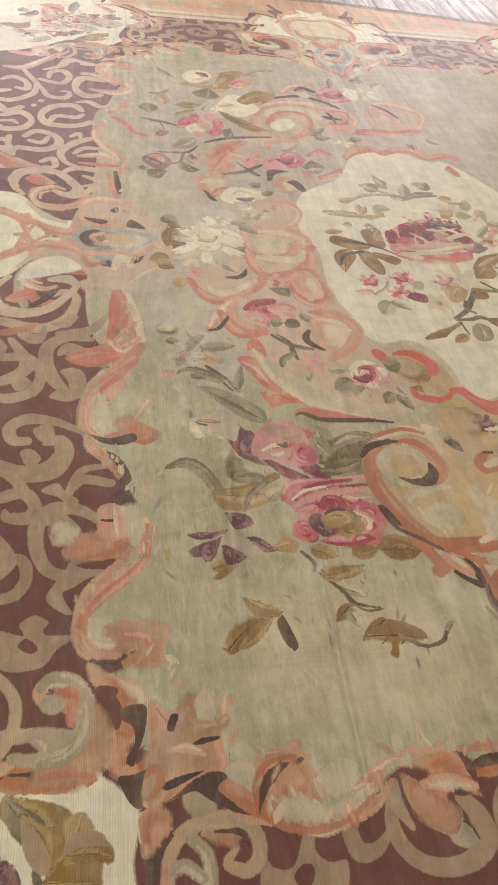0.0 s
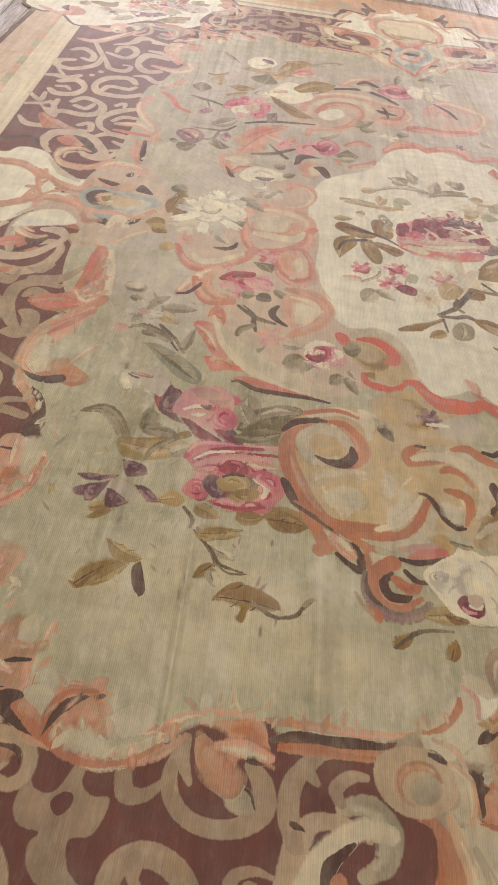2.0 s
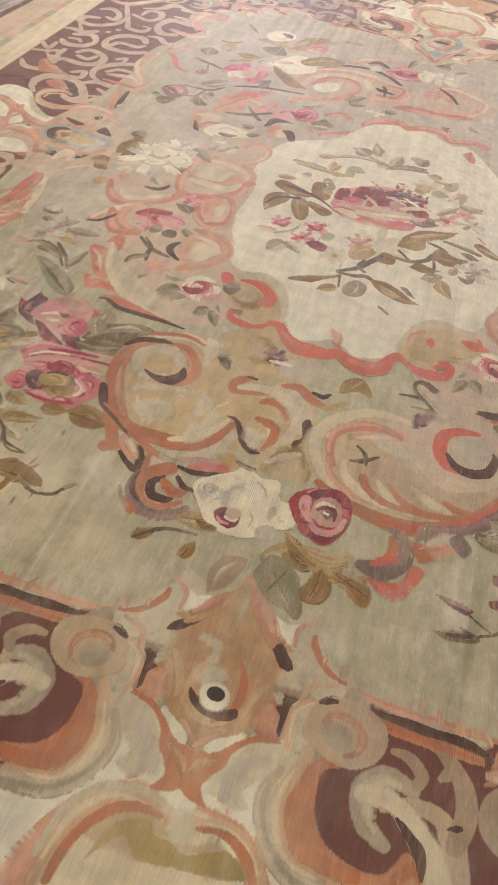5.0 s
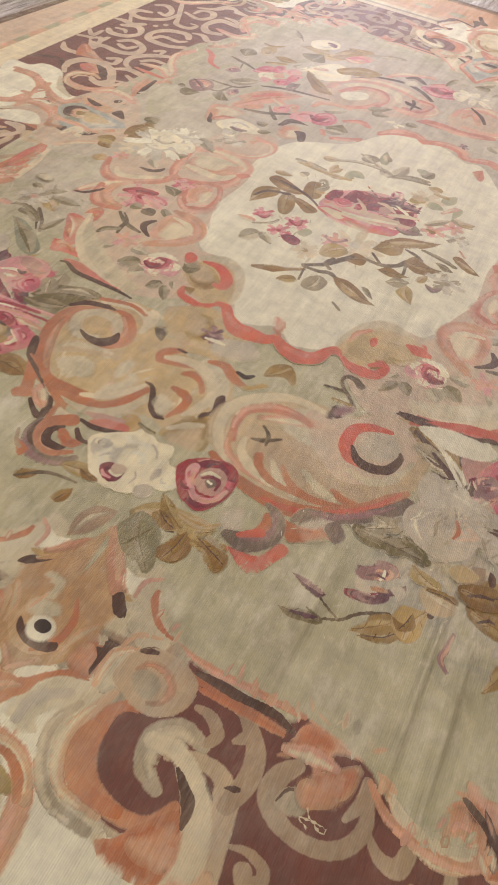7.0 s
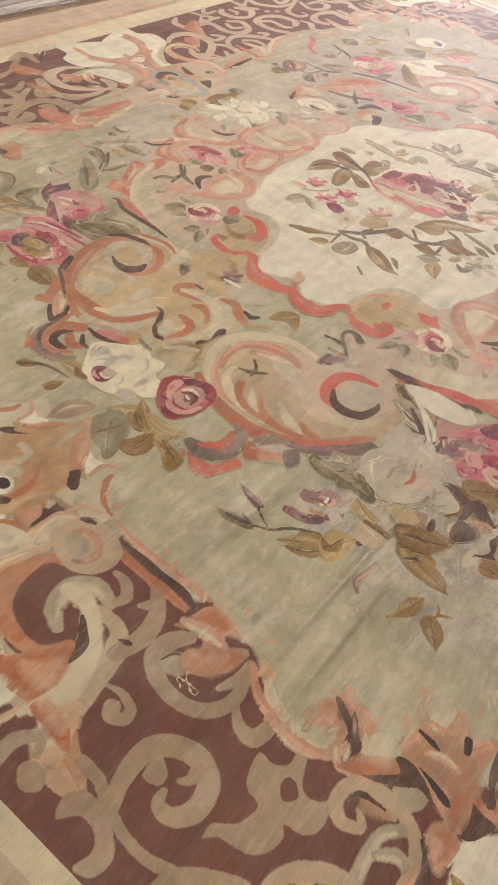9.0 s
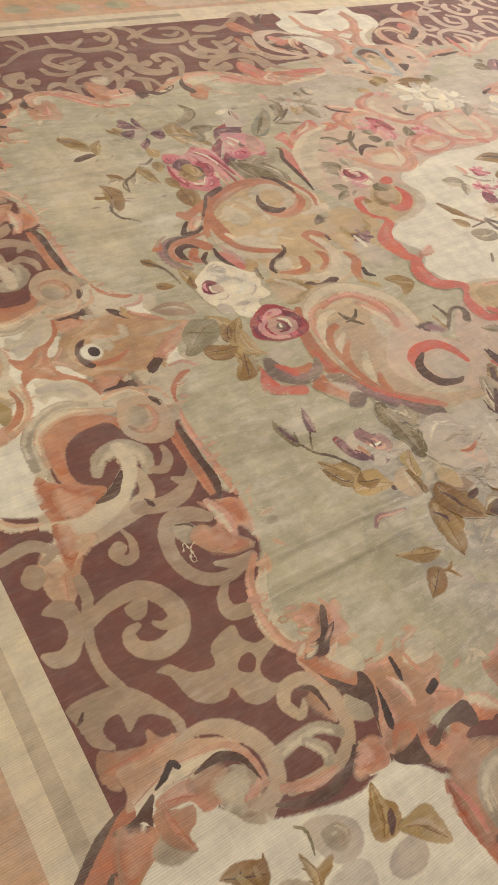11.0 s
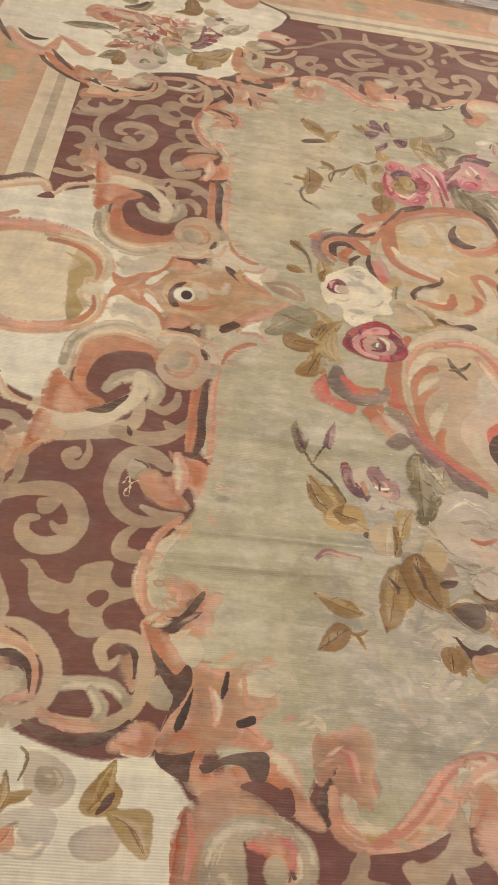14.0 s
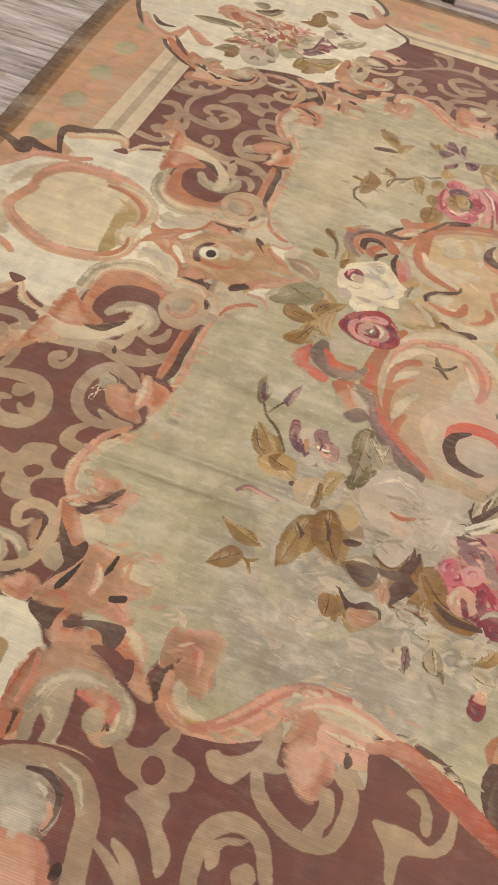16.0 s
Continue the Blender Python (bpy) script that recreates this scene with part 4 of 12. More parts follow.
stroke("tanlt", [(0.35, -0.094, 8), (0.395, -0.07, 25), (0.456, -0.075, 34), (0.482, -0.124, 45), (0.493, -0.19, 49), (0.48, -0.257, 47), (0.439, -0.291, 34), (0.399, -0.296, 23)], "scroll")
stroke("umber", [(0.455, -0.237, 5), (0.464, -0.174, 18), (0.441, -0.115, 30), (0.402, -0.086, 8)])
patch("clay", [(0.455, -0.231), (0.448, -0.183), (0.426, -0.173), (0.402, -0.206), (0.422, -0.253)])
patch("peach", [(0.395, -0.294), (0.384, -0.246), (0.418, -0.238), (0.425, -0.274)])
patch("tanlt", [(0.476, -0.117), (0.5, -0.095), (0.519, -0.182), (0.531, -0.252), (0.529, -0.286), (0.506, -0.3), (0.485, -0.258), (0.496, -0.19)])
patch("clay", [(0.527, -0.356), (0.482, -0.294), (0.505, -0.221), (0.53, -0.241), (0.552, -0.272), (0.599, -0.302), (0.632, -0.333), (0.605, -0.358), (0.563, -0.361)], "leaf")
patch("peach", [(0.518, -0.35), (0.483, -0.303), (0.503, -0.226), (0.535, -0.253), (0.55, -0.299), (0.566, -0.327), (0.547, -0.34)])
stroke("black", [(0.507, -0.322, 3), (0.483, -0.289, 12), (0.49, -0.252, 4)])
stroke("tan", [(0.521, -0.169, 7), (0.55, -0.162, 15), (0.583, -0.172, 22), (0.59, -0.193, 25), (0.566, -0.208, 25), (0.557, -0.193, 34)], "scroll")
stroke("tan", [(0.355, 0.017, 13), (0.385, 0.015, 24), (0.413, -0.011, 28), (0.402, -0.036, 16)], "scroll")
stroke("tan", [(0.484, -0.115, 32), (0.499, -0.06, 41), (0.49, -0.004, 38), (0.447, 0.045, 27), (0.421, 0.049, 10)], "scroll")
stroke("tan", [(0.443, -0.01, 6), (0.456, 0.004, 21), (0.471, 0.022, 27)], "scroll")
stroke("umber", [(0.466, -0.09, 3), (0.485, -0.082, 12), (0.497, -0.077, 5)])
stroke("tan", [(0.57, 0.011, 28), (0.547, -0.022, 41), (0.545, -0.067, 40), (0.59, -0.099, 33), (0.651, -0.102, 31), (0.696, -0.078, 31), (0.717, -0.035, 30), (0.71, 0.011, 23), (0.695, 0.047, 14)], "scroll")
patch("greytan", [(0.56, -0.069), (0.564, -0.038), (0.597, -0.024), (0.614, -0.051), (0.6, -0.072)])
stroke("umber", [(0.558, -0.066, 2), (0.572, -0.034, 7), (0.605, -0.027, 3)])
patch("salmon", [(0.529, 0.011), (0.542, 0.035), (0.558, 0.098), (0.618, 0.109), (0.668, 0.083), (0.624, 0.068), (0.609, 0.012), (0.576, 0.034)])
stroke("tan", [(0.68, -0.034, 10), (0.69, -0.013, 20), (0.698, 0.014, 25), (0.695, 0.05, 16)], "scroll")
stroke("tan", [(0.719, -0.028, 7), (0.754, -0.061, 24), (0.789, -0.064, 36), (0.801, -0.03, 31)], "scroll")
stroke("tan", [(0.681, -0.317, 26), (0.661, -0.269, 34), (0.66, -0.204, 42), (0.697, -0.167, 42), (0.745, -0.158, 42), (0.784, -0.184, 41), (0.791, -0.23, 39), (0.767, -0.262, 32), (0.737, -0.262, 25), (0.729, -0.24, 15)], "scroll")
patch("tan", [(0.683, -0.244), (0.681, -0.201), (0.707, -0.207), (0.72, -0.224), (0.714, -0.242)])
stroke("tan", [(0.75, -0.167, 30), (0.752, -0.195, 21), (0.734, -0.213, 6)], "scroll")
stroke("tan", [(0.587, -0.296, 23), (0.631, -0.299, 23), (0.674, -0.319, 21), (0.725, -0.334, 19), (0.774, -0.337, 20), (0.823, -0.325, 23)], "stem")
patch("tan", [(0.624, -0.389), (0.608, -0.358), (0.626, -0.328), (0.658, -0.325), (0.703, -0.34), (0.738, -0.37), (0.733, -0.411), (0.699, -0.422), (0.706, -0.387), (0.687, -0.363), (0.651, -0.36)], "scroll")
patch("tan", [(0.543, -0.397), (0.513, -0.372), (0.528, -0.349), (0.552, -0.349), (0.571, -0.376)], "scroll")
stroke("tan", [(0.48, -0.413, 27), (0.472, -0.352, 29), (0.503, -0.316, 21), (0.52, -0.34, 17)], "scroll")
patch("tan", [(0.829, -0.252), (0.826, -0.226), (0.847, -0.208), (0.863, -0.19), (0.87, -0.151), (0.834, -0.138), (0.818, -0.103), (0.817, -0.075), (0.847, -0.076), (0.869, -0.056), (0.868, -0.023), (0.883, -0.018), (0.904, -0.063), (0.922, -0.08), (0.95, -0.074), (0.965, -0.055), (0.976, -0.106), (0.957, -0.137), (0.923, -0.144), (0.934, -0.164), (0.928, -0.196), (0.907, -0.219), (0.88, -0.228), (0.847, -0.235)], "scroll")
patch("brown", [(0.9, -0.115), (0.881, -0.101), (0.879, -0.078), (0.897, -0.075), (0.915, -0.093)])
patch("tan", [(0.814, -0.424), (0.808, -0.376), (0.817, -0.328), (0.839, -0.301), (0.881, -0.273), (0.926, -0.254), (0.948, -0.258), (0.944, -0.27), (0.918, -0.273), (0.898, -0.289), (0.887, -0.317), (0.902, -0.345), (0.866, -0.347), (0.866, -0.371), (0.883, -0.385), (0.913, -0.376), (0.915, -0.387), (0.892, -0.411), (0.851, -0.419)], "scroll")
stroke("umber", [(0.85, -0.421, 2), (0.843, -0.409, 9), (0.83, -0.399, 3)])
patch("clay", [(0.908, -0.407), (0.919, -0.385), (0.934, -0.333), (0.913, -0.316), (0.938, -0.302), (0.947, -0.269), (0.959, -0.325), (0.949, -0.379), (0.981, -0.4), (0.962, -0.42), (0.933, -0.422)], "leaf")
patch("peach", [(0.95, -0.394), (0.955, -0.343), (0.954, -0.287), (0.991, -0.208), (1.012, -0.181), (1.015, -0.249), (1.012, -0.304), (1.014, -0.35), (1.019, -0.405), (0.99, -0.395)], "leaf")
patch("umber", [(1.034, -0.438), (1.032, -0.404), (1.012, -0.358), (1.043, -0.374), (1.063, -0.381), (1.043, -0.391), (1.045, -0.422)])
patch("clay", [(1.042, -0.439), (1.055, -0.397), (1.08, -0.377), (1.099, -0.41), (1.121, -0.46)])
patch("greytan", [(1.091, -0.401), (1.08, -0.377), (1.108, -0.363), (1.123, -0.336), (1.127, -0.37), (1.114, -0.394)])
patch("salmon", [(1.026, -0.36), (1.019, -0.305), (1.044, -0.267), (1.08, -0.27), (1.082, -0.296), (1.055, -0.31), (1.045, -0.353)], "leaf")
patch("clay", [(1.048, -0.376), (1.032, -0.351), (1.051, -0.345), (1.062, -0.309), (1.086, -0.317), (1.098, -0.336), (1.124, -0.337), (1.105, -0.364), (1.081, -0.376)], "leaf")
patch("clay", [(1.031, -0.298), (1.021, -0.255), (1.04, -0.237), (1.059, -0.269), (1.071, -0.28), (1.041, -0.295)])
patch("greytan", [(1.056, -0.267), (1.043, -0.226), (1.053, -0.194), (1.084, -0.185), (1.115, -0.191), (1.135, -0.186), (1.148, -0.218), (1.128, -0.246), (1.09, -0.265)], "scroll")
stroke("salmon", [(1.103, -0.223, 16), (1.095, -0.206, 18), (1.089, -0.186, 13)])
stroke("tanlt", [(0.958, -0.29, 6), (0.959, -0.231, 23), (0.985, -0.187, 32), (1.027, -0.157, 33), (1.072, -0.151, 32), (1.106, -0.166, 30), (1.12, -0.194, 24), (1.11, -0.224, 15)], "scroll")
stroke("salmon", [(0.993, -0.255, 9), (1.004, -0.21, 13), (1.042, -0.184, 14), (1.094, -0.182, 13)])
stroke("umber", [(1.02, -0.283, 3), (1.017, -0.231, 19), (1.04, -0.197, 13), (1.087, -0.185, 2)])
stroke("black", [(1.01, -0.354, 2), (1, -0.33, 12), (0.985, -0.308, 13), (0.995, -0.3, 11)])
stroke("tanlt", [(1.009, -0.037, 9), (1.027, -0.06, 21), (0.996, -0.075, 25), (0.97, -0.05, 26), (0.979, -0.005, 27), (1.034, 0.015, 28), (1.097, -0.001, 27), (1.128, -0.04, 24), (1.133, -0.095, 22), (1.127, -0.151, 19)], "scroll")
patch("clay", [(1.015, -0.035), (1.006, -0.012), (1.051, -0.004), (1.068, -0.013)])
stroke("umber", [(0.986, -0.04, 2), (1, -0.012, 13), (1.049, -0.007, 4)])
stroke("greytan", [(1.067, -0.142, 25), (1.06, -0.091, 23), (1.063, -0.045, 22), (1.089, -0.015, 21)], "scroll")
stroke("greytan", [(1.072, -0.081, 17), (1.1, -0.059, 24), (1.121, -0.063, 22)])
stroke("salmon", [(1.118, -0.161, 16), (1.137, -0.105, 20), (1.135, -0.057, 10)])
stroke("umber", [(1.134, -0.185, 7), (1.154, -0.146, 17), (1.163, -0.083, 20), (1.145, -0.03, 16), (1.12, -0.004, 6)])
motif("field", "worn sage beige field of the carpet")
QUARTER = [(0, 0.02), (0.09, 0.05), (0.15, 0.09), (0.197, 0.113), (0.337, 0.09), (0.511, 0.079), (0.547, 0.104), (0.668, 0.083), (0.729, 0.043), (0.783, 0.002), (0.838, -0.019), (0.889, -0.008), (0.932, 0.021), (0.951, 0.057), (1.003, 0.106), (1.021, 0.187), (1.088, 0.25), (1.13, 0.322), (1.2, 0.345), (1.255, 0.354), (1.293, 0.402), (1.284, 0.483), (1.226, 0.553), (1.15, 0.6), (1.15, 0.69), (1.18, 0.79), (1.25, 0.9), (1.297, 0.96), (1.302, 1.169), (1.208, 1.345), (1.197, 1.633), (1.243, 1.761), (1.024, 1.985)]
sheet("field", smooth(QUARTER + [flip(p, "y") for p in reversed(QUARTER[:-1])] + [flip(p, "xy") for p in QUARTER[1:]] + [flip(p, "x") for p in reversed(QUARTER[1:-1])], True))
motif("worn_ground", "greyer patches of the field, worn in places")
# the first oval greys and darkens the right of the field broadly
for x, y, rx, ry in ((0.98, 0.66, 0.36, 0.42), (0.70, 0.56, 0.28, 0.22), (0.88, 0.58, 0.16, 0.18), (-0.2, 3.25, 0.8, 0.36), (-0.96, 2.75, 0.18, 0.42)):
    sheet("fieldgy", [Vector((x + rx * math.cos(a) * (1 + 0.08 * math.sin(5 * a + x)), y + ry * math.sin(a) * (1 + 0.1 * math.cos(3 * a + y)))) for a in np.linspace(0, 2 * math.pi, 90)[:-1]], "worn_patch", False)
patch("lilac", [(-1.25, 1.35), (-1.3, 2), (-1.28, 2.7), (-1.2, 3.3), (-0.9, 3.75), (-0.3, 3.85), (0.4, 3.8), (0.95, 3.7), (1.2, 3.2), (1.25, 2.5), (1.2, 1.8), (0.9, 1.3), (0.4, 1.12), (-0.2, 1.1), (-0.7, 1.12)], "worn_patch")
patch("fieldcr", [(-0.965, 0.175), (-1.057, 0.387), (-0.918, 0.524), (-0.611, 0.517), (-0.315, 0.347), (-0.137, 0.2), (-0.21, 0.115), (-0.595, 0.121)], "worn_patch")
patch("lilac", [(-1.176, 2.367), (-1.16, 2.581), (-1.086, 2.852), (-0.914, 3.097), (-0.768, 3.299), (-0.743, 3.001), (-0.837, 2.682), (-0.936, 2.439), (-1.017, 2.205), (-1.077, 2.151)], "worn_patch")
patch("lilac", [(-1.223, 1.512), (-1.153, 1.627), (-1.008, 1.689), (-0.942, 1.599), (-1.032, 1.426), (-1.115, 1.334)], "worn_patch")
motif("side_scroll", "tan acanthus scrolls on brown", "x")
stroke("greytan", [(-1.289, 1.765, 45), (-1.401, 1.807, 68), (-1.498, 1.754, 56), (-1.518, 1.651, 34), (-1.494, 1.561, 24)], "scroll")
stroke("terra", [(-1.307, 1.751, 34), (-1.401, 1.766, 49), (-1.477, 1.716, 44), (-1.486, 1.646, 32), (-1.455, 1.586, 38), (-1.392, 1.577, 30)], "scroll")
patch("brown", [(-1.468, 1.678), (-1.435, 1.731), (-1.352, 1.729), (-1.311, 1.679), (-1.321, 1.628), (-1.402, 1.644), (-1.425, 1.606), (-1.454, 1.635)])
stroke("sand", [(-1.315, 1.692, 38), (-1.279, 1.661, 61), (-1.224, 1.696, 43), (-1.243, 1.744, 39)], "scroll")
stroke("tanlt", [(-1.429, 1.612, 17), (-1.374, 1.639, 33), (-1.338, 1.603, 27), (-1.365, 1.501, 39), (-1.442, 1.448, 47), (-1.56, 1.484, 38)], "scroll")
stroke("umber", [(-1.522, 1.519, 9), (-1.439, 1.525, 33), (-1.379, 1.601, 7)])
stroke("terra", [(-1.555, 1.424, 27), (-1.483, 1.442, 37), (-1.454, 1.47, 12)])
patch("tan", [(-1.504, 1.414), (-1.482, 1.428), (-1.449, 1.421), (-1.43, 1.465), (-1.42, 1.432), (-1.43, 1.381), (-1.464, 1.375)], "scroll")
stroke("tan", [(-1.378, 1.417, 38), (-1.332, 1.423, 53), (-1.282, 1.452, 36), (-1.238, 1.526, 13)], "scroll")
stroke("tan", [(-1.406, 1.472, 9), (-1.369, 1.473, 42), (-1.345, 1.508, 31)], "scroll")
stroke("tan", [(-1.288, 1.397, 22), (-1.358, 1.406, 43), (-1.411, 1.362, 44), (-1.413, 1.285, 41), (-1.387, 1.212, 40), (-1.361, 1.174, 28)], "scroll")
stroke("tan", [(-1.303, 1.338, 29), (-1.353, 1.358, 42), (-1.377, 1.326, 17)], "scroll")
patch("tan", [(-1.372, 1.251), (-1.337, 1.266), (-1.306, 1.242), (-1.299, 1.169), (-1.339, 1.165), (-1.35, 1.212)], "scroll")
patch("tan", [(-1.396, 1.146), (-1.361, 1.179), (-1.299, 1.16), (-1.338, 1.125), (-1.377, 1.13)], "scroll")
patch("terra", [(-1.362, 1.311), (-1.307, 1.343), (-1.225, 1.393), (-1.146, 1.428), (-1.145, 1.341), (-1.225, 1.293), (-1.263, 1.272), (-1.321, 1.276)], "leaf")
patch("salmon", [(-1.282, 1.411), (-1.225, 1.404), (-1.145, 1.485), (-1.136, 1.423), (-1.208, 1.366), (-1.241, 1.382)])
stroke("terra", [(-1.213, 1.696, 25), (-1.211, 1.512, 52), (-1.231, 1.409, 27)])
patch("salmon", [(-1.303, 1.052), (-1.299, 1.141), (-1.278, 1.193), (-1.217, 1.255), (-1.152, 1.314), (-1.166, 1.268), (-1.24, 1.17), (-1.268, 1.132), (-1.282, 1.051)], "leaf")
stroke("cream", [(-1.262, 1.174, 16), (-1.275, 1.1, 28), (-1.27, 1.034, 35), (-1.237, 1, 29)], "scroll")
patch("terra", [(-1.225, 1.021), (-1.165, 1.044), (-1.103, 0.998), (-1.137, 0.957), (-1.196, 0.976), (-1.254, 0.975), (-1.292, 0.996)], "leaf")
stroke("tan", [(-1.553, 1.308, 35), (-1.475, 1.31, 40), (-1.427, 1.25, 30), (-1.44, 1.169, 36), (-1.497, 1.137, 39), (-1.536, 1.141, 32)], "scroll")
patch("tan", [(-1.504, 1.211), (-1.466, 1.223), (-1.447, 1.192), (-1.485, 1.166)], "scroll")
stroke("tan", [(-1.298, 1, 16), (-1.373, 1.043, 29), (-1.446, 1.055, 41), (-1.49, 1.023, 35), (-1.48, 0.977, 32), (-1.446, 0.973, 32)], "scroll")
patch("tan", [(-1.429, 1.018), (-1.387, 1.033), (-1.376, 0.98), (-1.405, 0.97), (-1.425, 0.993)], "scroll")
stroke("tan", [(-1.51, 0.887, 45), (-1.446, 0.859, 55), (-1.378, 0.873, 65), (-1.348, 0.931, 49), (-1.364, 0.972, 45), (-1.4, 0.962, 12)], "scroll")
patch("tan", [(-1.458, 0.933), (-1.431, 0.944), (-1.405, 0.908), (-1.434, 0.882)], "scroll")
patch("umber", [(-1.248, 0.934), (-1.216, 0.899), (-1.188, 0.869), (-1.18, 0.794), (-1.195, 0.756), (-1.22, 0.776), (-1.208, 0.831), (-1.218, 0.87)])
stroke("salmon", [(-1.295, 0.988, 13), (-1.259, 0.926, 31), (-1.222, 0.866, 9)], "leaf")
stroke("tan", [(-1.236, 0.882, 16), (-1.295, 0.871, 24), (-1.322, 0.83, 22), (-1.333, 0.776, 17)], "scroll")
patch("tan", [(-1.397, 0.803), (-1.362, 0.826), (-1.339, 0.798), (-1.306, 0.768), (-1.333, 0.758), (-1.355, 0.78)], "scroll")
stroke("tan", [(-1.329, 0.794, 13), (-1.3, 0.837, 33), (-1.231, 0.823, 26)], "scroll")
stroke("tan", [(-1.5, 0.781, 32), (-1.441, 0.797, 37), (-1.409, 0.755, 31), (-1.422, 0.72, 41), (-1.468, 0.721, 31), (-1.478, 0.742, 13)], "scroll")
stroke("tan", [(-1.257, 0.704, 21), (-1.305, 0.74, 34), (-1.365, 0.742, 44), (-1.4, 0.695, 38), (-1.395, 0.621, 33), (-1.367, 0.567, 31), (-1.317, 0.546, 29)], "scroll")
patch("greytan", [(-1.373, 0.72), (-1.331, 0.72), (-1.298, 0.675), (-1.315, 0.649), (-1.359, 0.635), (-1.37, 0.678)])
patch("terra", [(-1.335, 0.628), (-1.297, 0.665), (-1.258, 0.674), (-1.225, 0.639), (-1.173, 0.662), (-1.184, 0.613), (-1.251, 0.591), (-1.301, 0.601)], "leaf")
patch("peach", [(-1.26, 0.742), (-1.225, 0.759), (-1.178, 0.739), (-1.156, 0.704), (-1.173, 0.66), (-1.238, 0.63), (-1.259, 0.674)], "leaf")
stroke("rosy", [(-1.15, 0.73, 9), (-1.143, 0.653, 20), (-1.174, 0.597, 25), (-1.23, 0.564, 20)])
patch("tan", [(-1.329, 0.571), (-1.32, 0.588), (-1.288, 0.569), (-1.225, 0.567), (-1.179, 0.582), (-1.225, 0.551), (-1.275, 0.545), (-1.311, 0.52), (-1.335, 0.503), (-1.311, 0.453), (-1.34, 0.462), (-1.369, 0.494), (-1.354, 0.529)], "scroll")
stroke("tan", [(-1.481, 0.599, 27), (-1.43, 0.6, 28), (-1.414, 0.551, 27), (-1.435, 0.508, 30), (-1.471, 0.496, 25)], "scroll")
patch("tan", [(-1.419, 0.433), (-1.391, 0.454), (-1.36, 0.437), (-1.37, 0.418), (-1.358, 0.404), (-1.305, 0.401), (-1.34, 0.37), (-1.371, 0.332), (-1.448, 0.334), (-1.468, 0.417), (-1.41, 0.406)], "scroll")
patch("brown", [(-1.418, 0.38), (-1.404, 0.4), (-1.379, 0.379), (-1.39, 0.364)])
stroke("salmon", [(-1.2, 0.556, 14), (-1.267, 0.494, 26), (-1.298, 0.418, 28), (-1.283, 0.364, 25), (-1.237, 0.342, 22), (-1.193, 0.355, 10)], "scroll")
stroke("cream", [(-1.267, 0.488, 8), (-1.287, 0.42, 19), (-1.267, 0.371, 21), (-1.232, 0.366, 13)], "scroll")
patch("terra", [(-1.244, 0.415), (-1.19, 0.428), (-1.128, 0.411), (-1.141, 0.368), (-1.184, 0.345), (-1.214, 0.347), (-1.183, 0.374)], "leaf")
stroke("umber", [(-1.179, 0.368, 8), (-1.22, 0.343, 25), (-1.265, 0.33, 31)])
stroke("peach", [(-1.338, 0.248, 18), (-1.363, 0.262, 23), (-1.366, 0.283, 28), (-1.337, 0.3, 29), (-1.292, 0.273, 26), (-1.278, 0.221, 27), (-1.299, 0.167, 30), (-1.349, 0.14, 27), (-1.435, 0.134, 23)], "scroll")
stroke("umber", [(-1.353, 0.284, 5), (-1.309, 0.262, 17), (-1.305, 0.21, 4)])
stroke("greytan", [(-1.441, 0.193, 23), (-1.373, 0.195, 22), (-1.297, 0.176, 12)], "scroll")
stroke("greytan", [(-1.375, 0.186, 13), (-1.348, 0.159, 24), (-1.355, 0.134, 21)])
patch("terra", [(-1.437, 0.12), (-1.348, 0.119), (-1.298, 0.141), (-1.254, 0.101), (-1.316, 0.084), (-1.435, 0.094)])
stroke("umber", [(-1.433, 0.118, 5), (-1.377, 0.113, 7), (-1.332, 0.118, 3)])
motif("outer_side_scroll", "tan acanthus scrolls on brown", "x")
stroke("tan", [(-1.537, 0.374, 13), (-1.634, 0.497, 23), (-1.65, 0.644, 35), (-1.592, 0.713, 42), (-1.6, 0.84, 35), (-1.678, 0.898, 21), (-1.753, 0.881, 43), (-1.751, 0.802, 26)], "stem")
stroke("tan", [(-1.692, 0.819, 28), (-1.664, 0.839, 39), (-1.697, 0.879, 13)], "scroll")
stroke("tan", [(-1.737, 0.624, 15), (-1.649, 0.63, 32), (-1.633, 0.687, 32), (-1.692, 0.756, 16)], "scroll")
stroke("tan", [(-1.742, 0.439, 29), (-1.746, 0.495, 43), (-1.669, 0.512, 20), (-1.614, 0.486, 9)], "scroll")
stroke("tan", [(-1.693, 0.442, 12), (-1.647, 0.471, 27), (-1.619, 0.48, 13)], "scroll")
stroke("tan", [(-1.768, 0.938, 23), (-1.726, 0.995, 40), (-1.654, 0.987, 16)], "scroll")
stroke("tan", [(-1.651, 0.944, 11), (-1.696, 1.013, 31), (-1.733, 1.092, 16)], "scroll")
stroke("tan", [(-1.686, 1.005, 19), (-1.614, 1.051, 44), (-1.602, 1.168, 41), (-1.651, 1.227, 22), (-1.711, 1.208, 40), (-1.72, 1.129, 17)], "scroll")
stroke("tan", [(-1.674, 1.195, 18), (-1.646, 1.153, 29), (-1.663, 1.119, 17)], "scroll")
disc("tan", (-1.579, 0.886), 0.028, 0.015)
disc("tan", (-1.602, 0.947), 0.022, 0.012)
stroke("tan", [(-1.592, 0.711, 19), (-1.584, 0.821, 32), (-1.506, 0.866, 20), (-1.443, 0.808, 31), (-1.487, 0.773, 14)], "scroll")
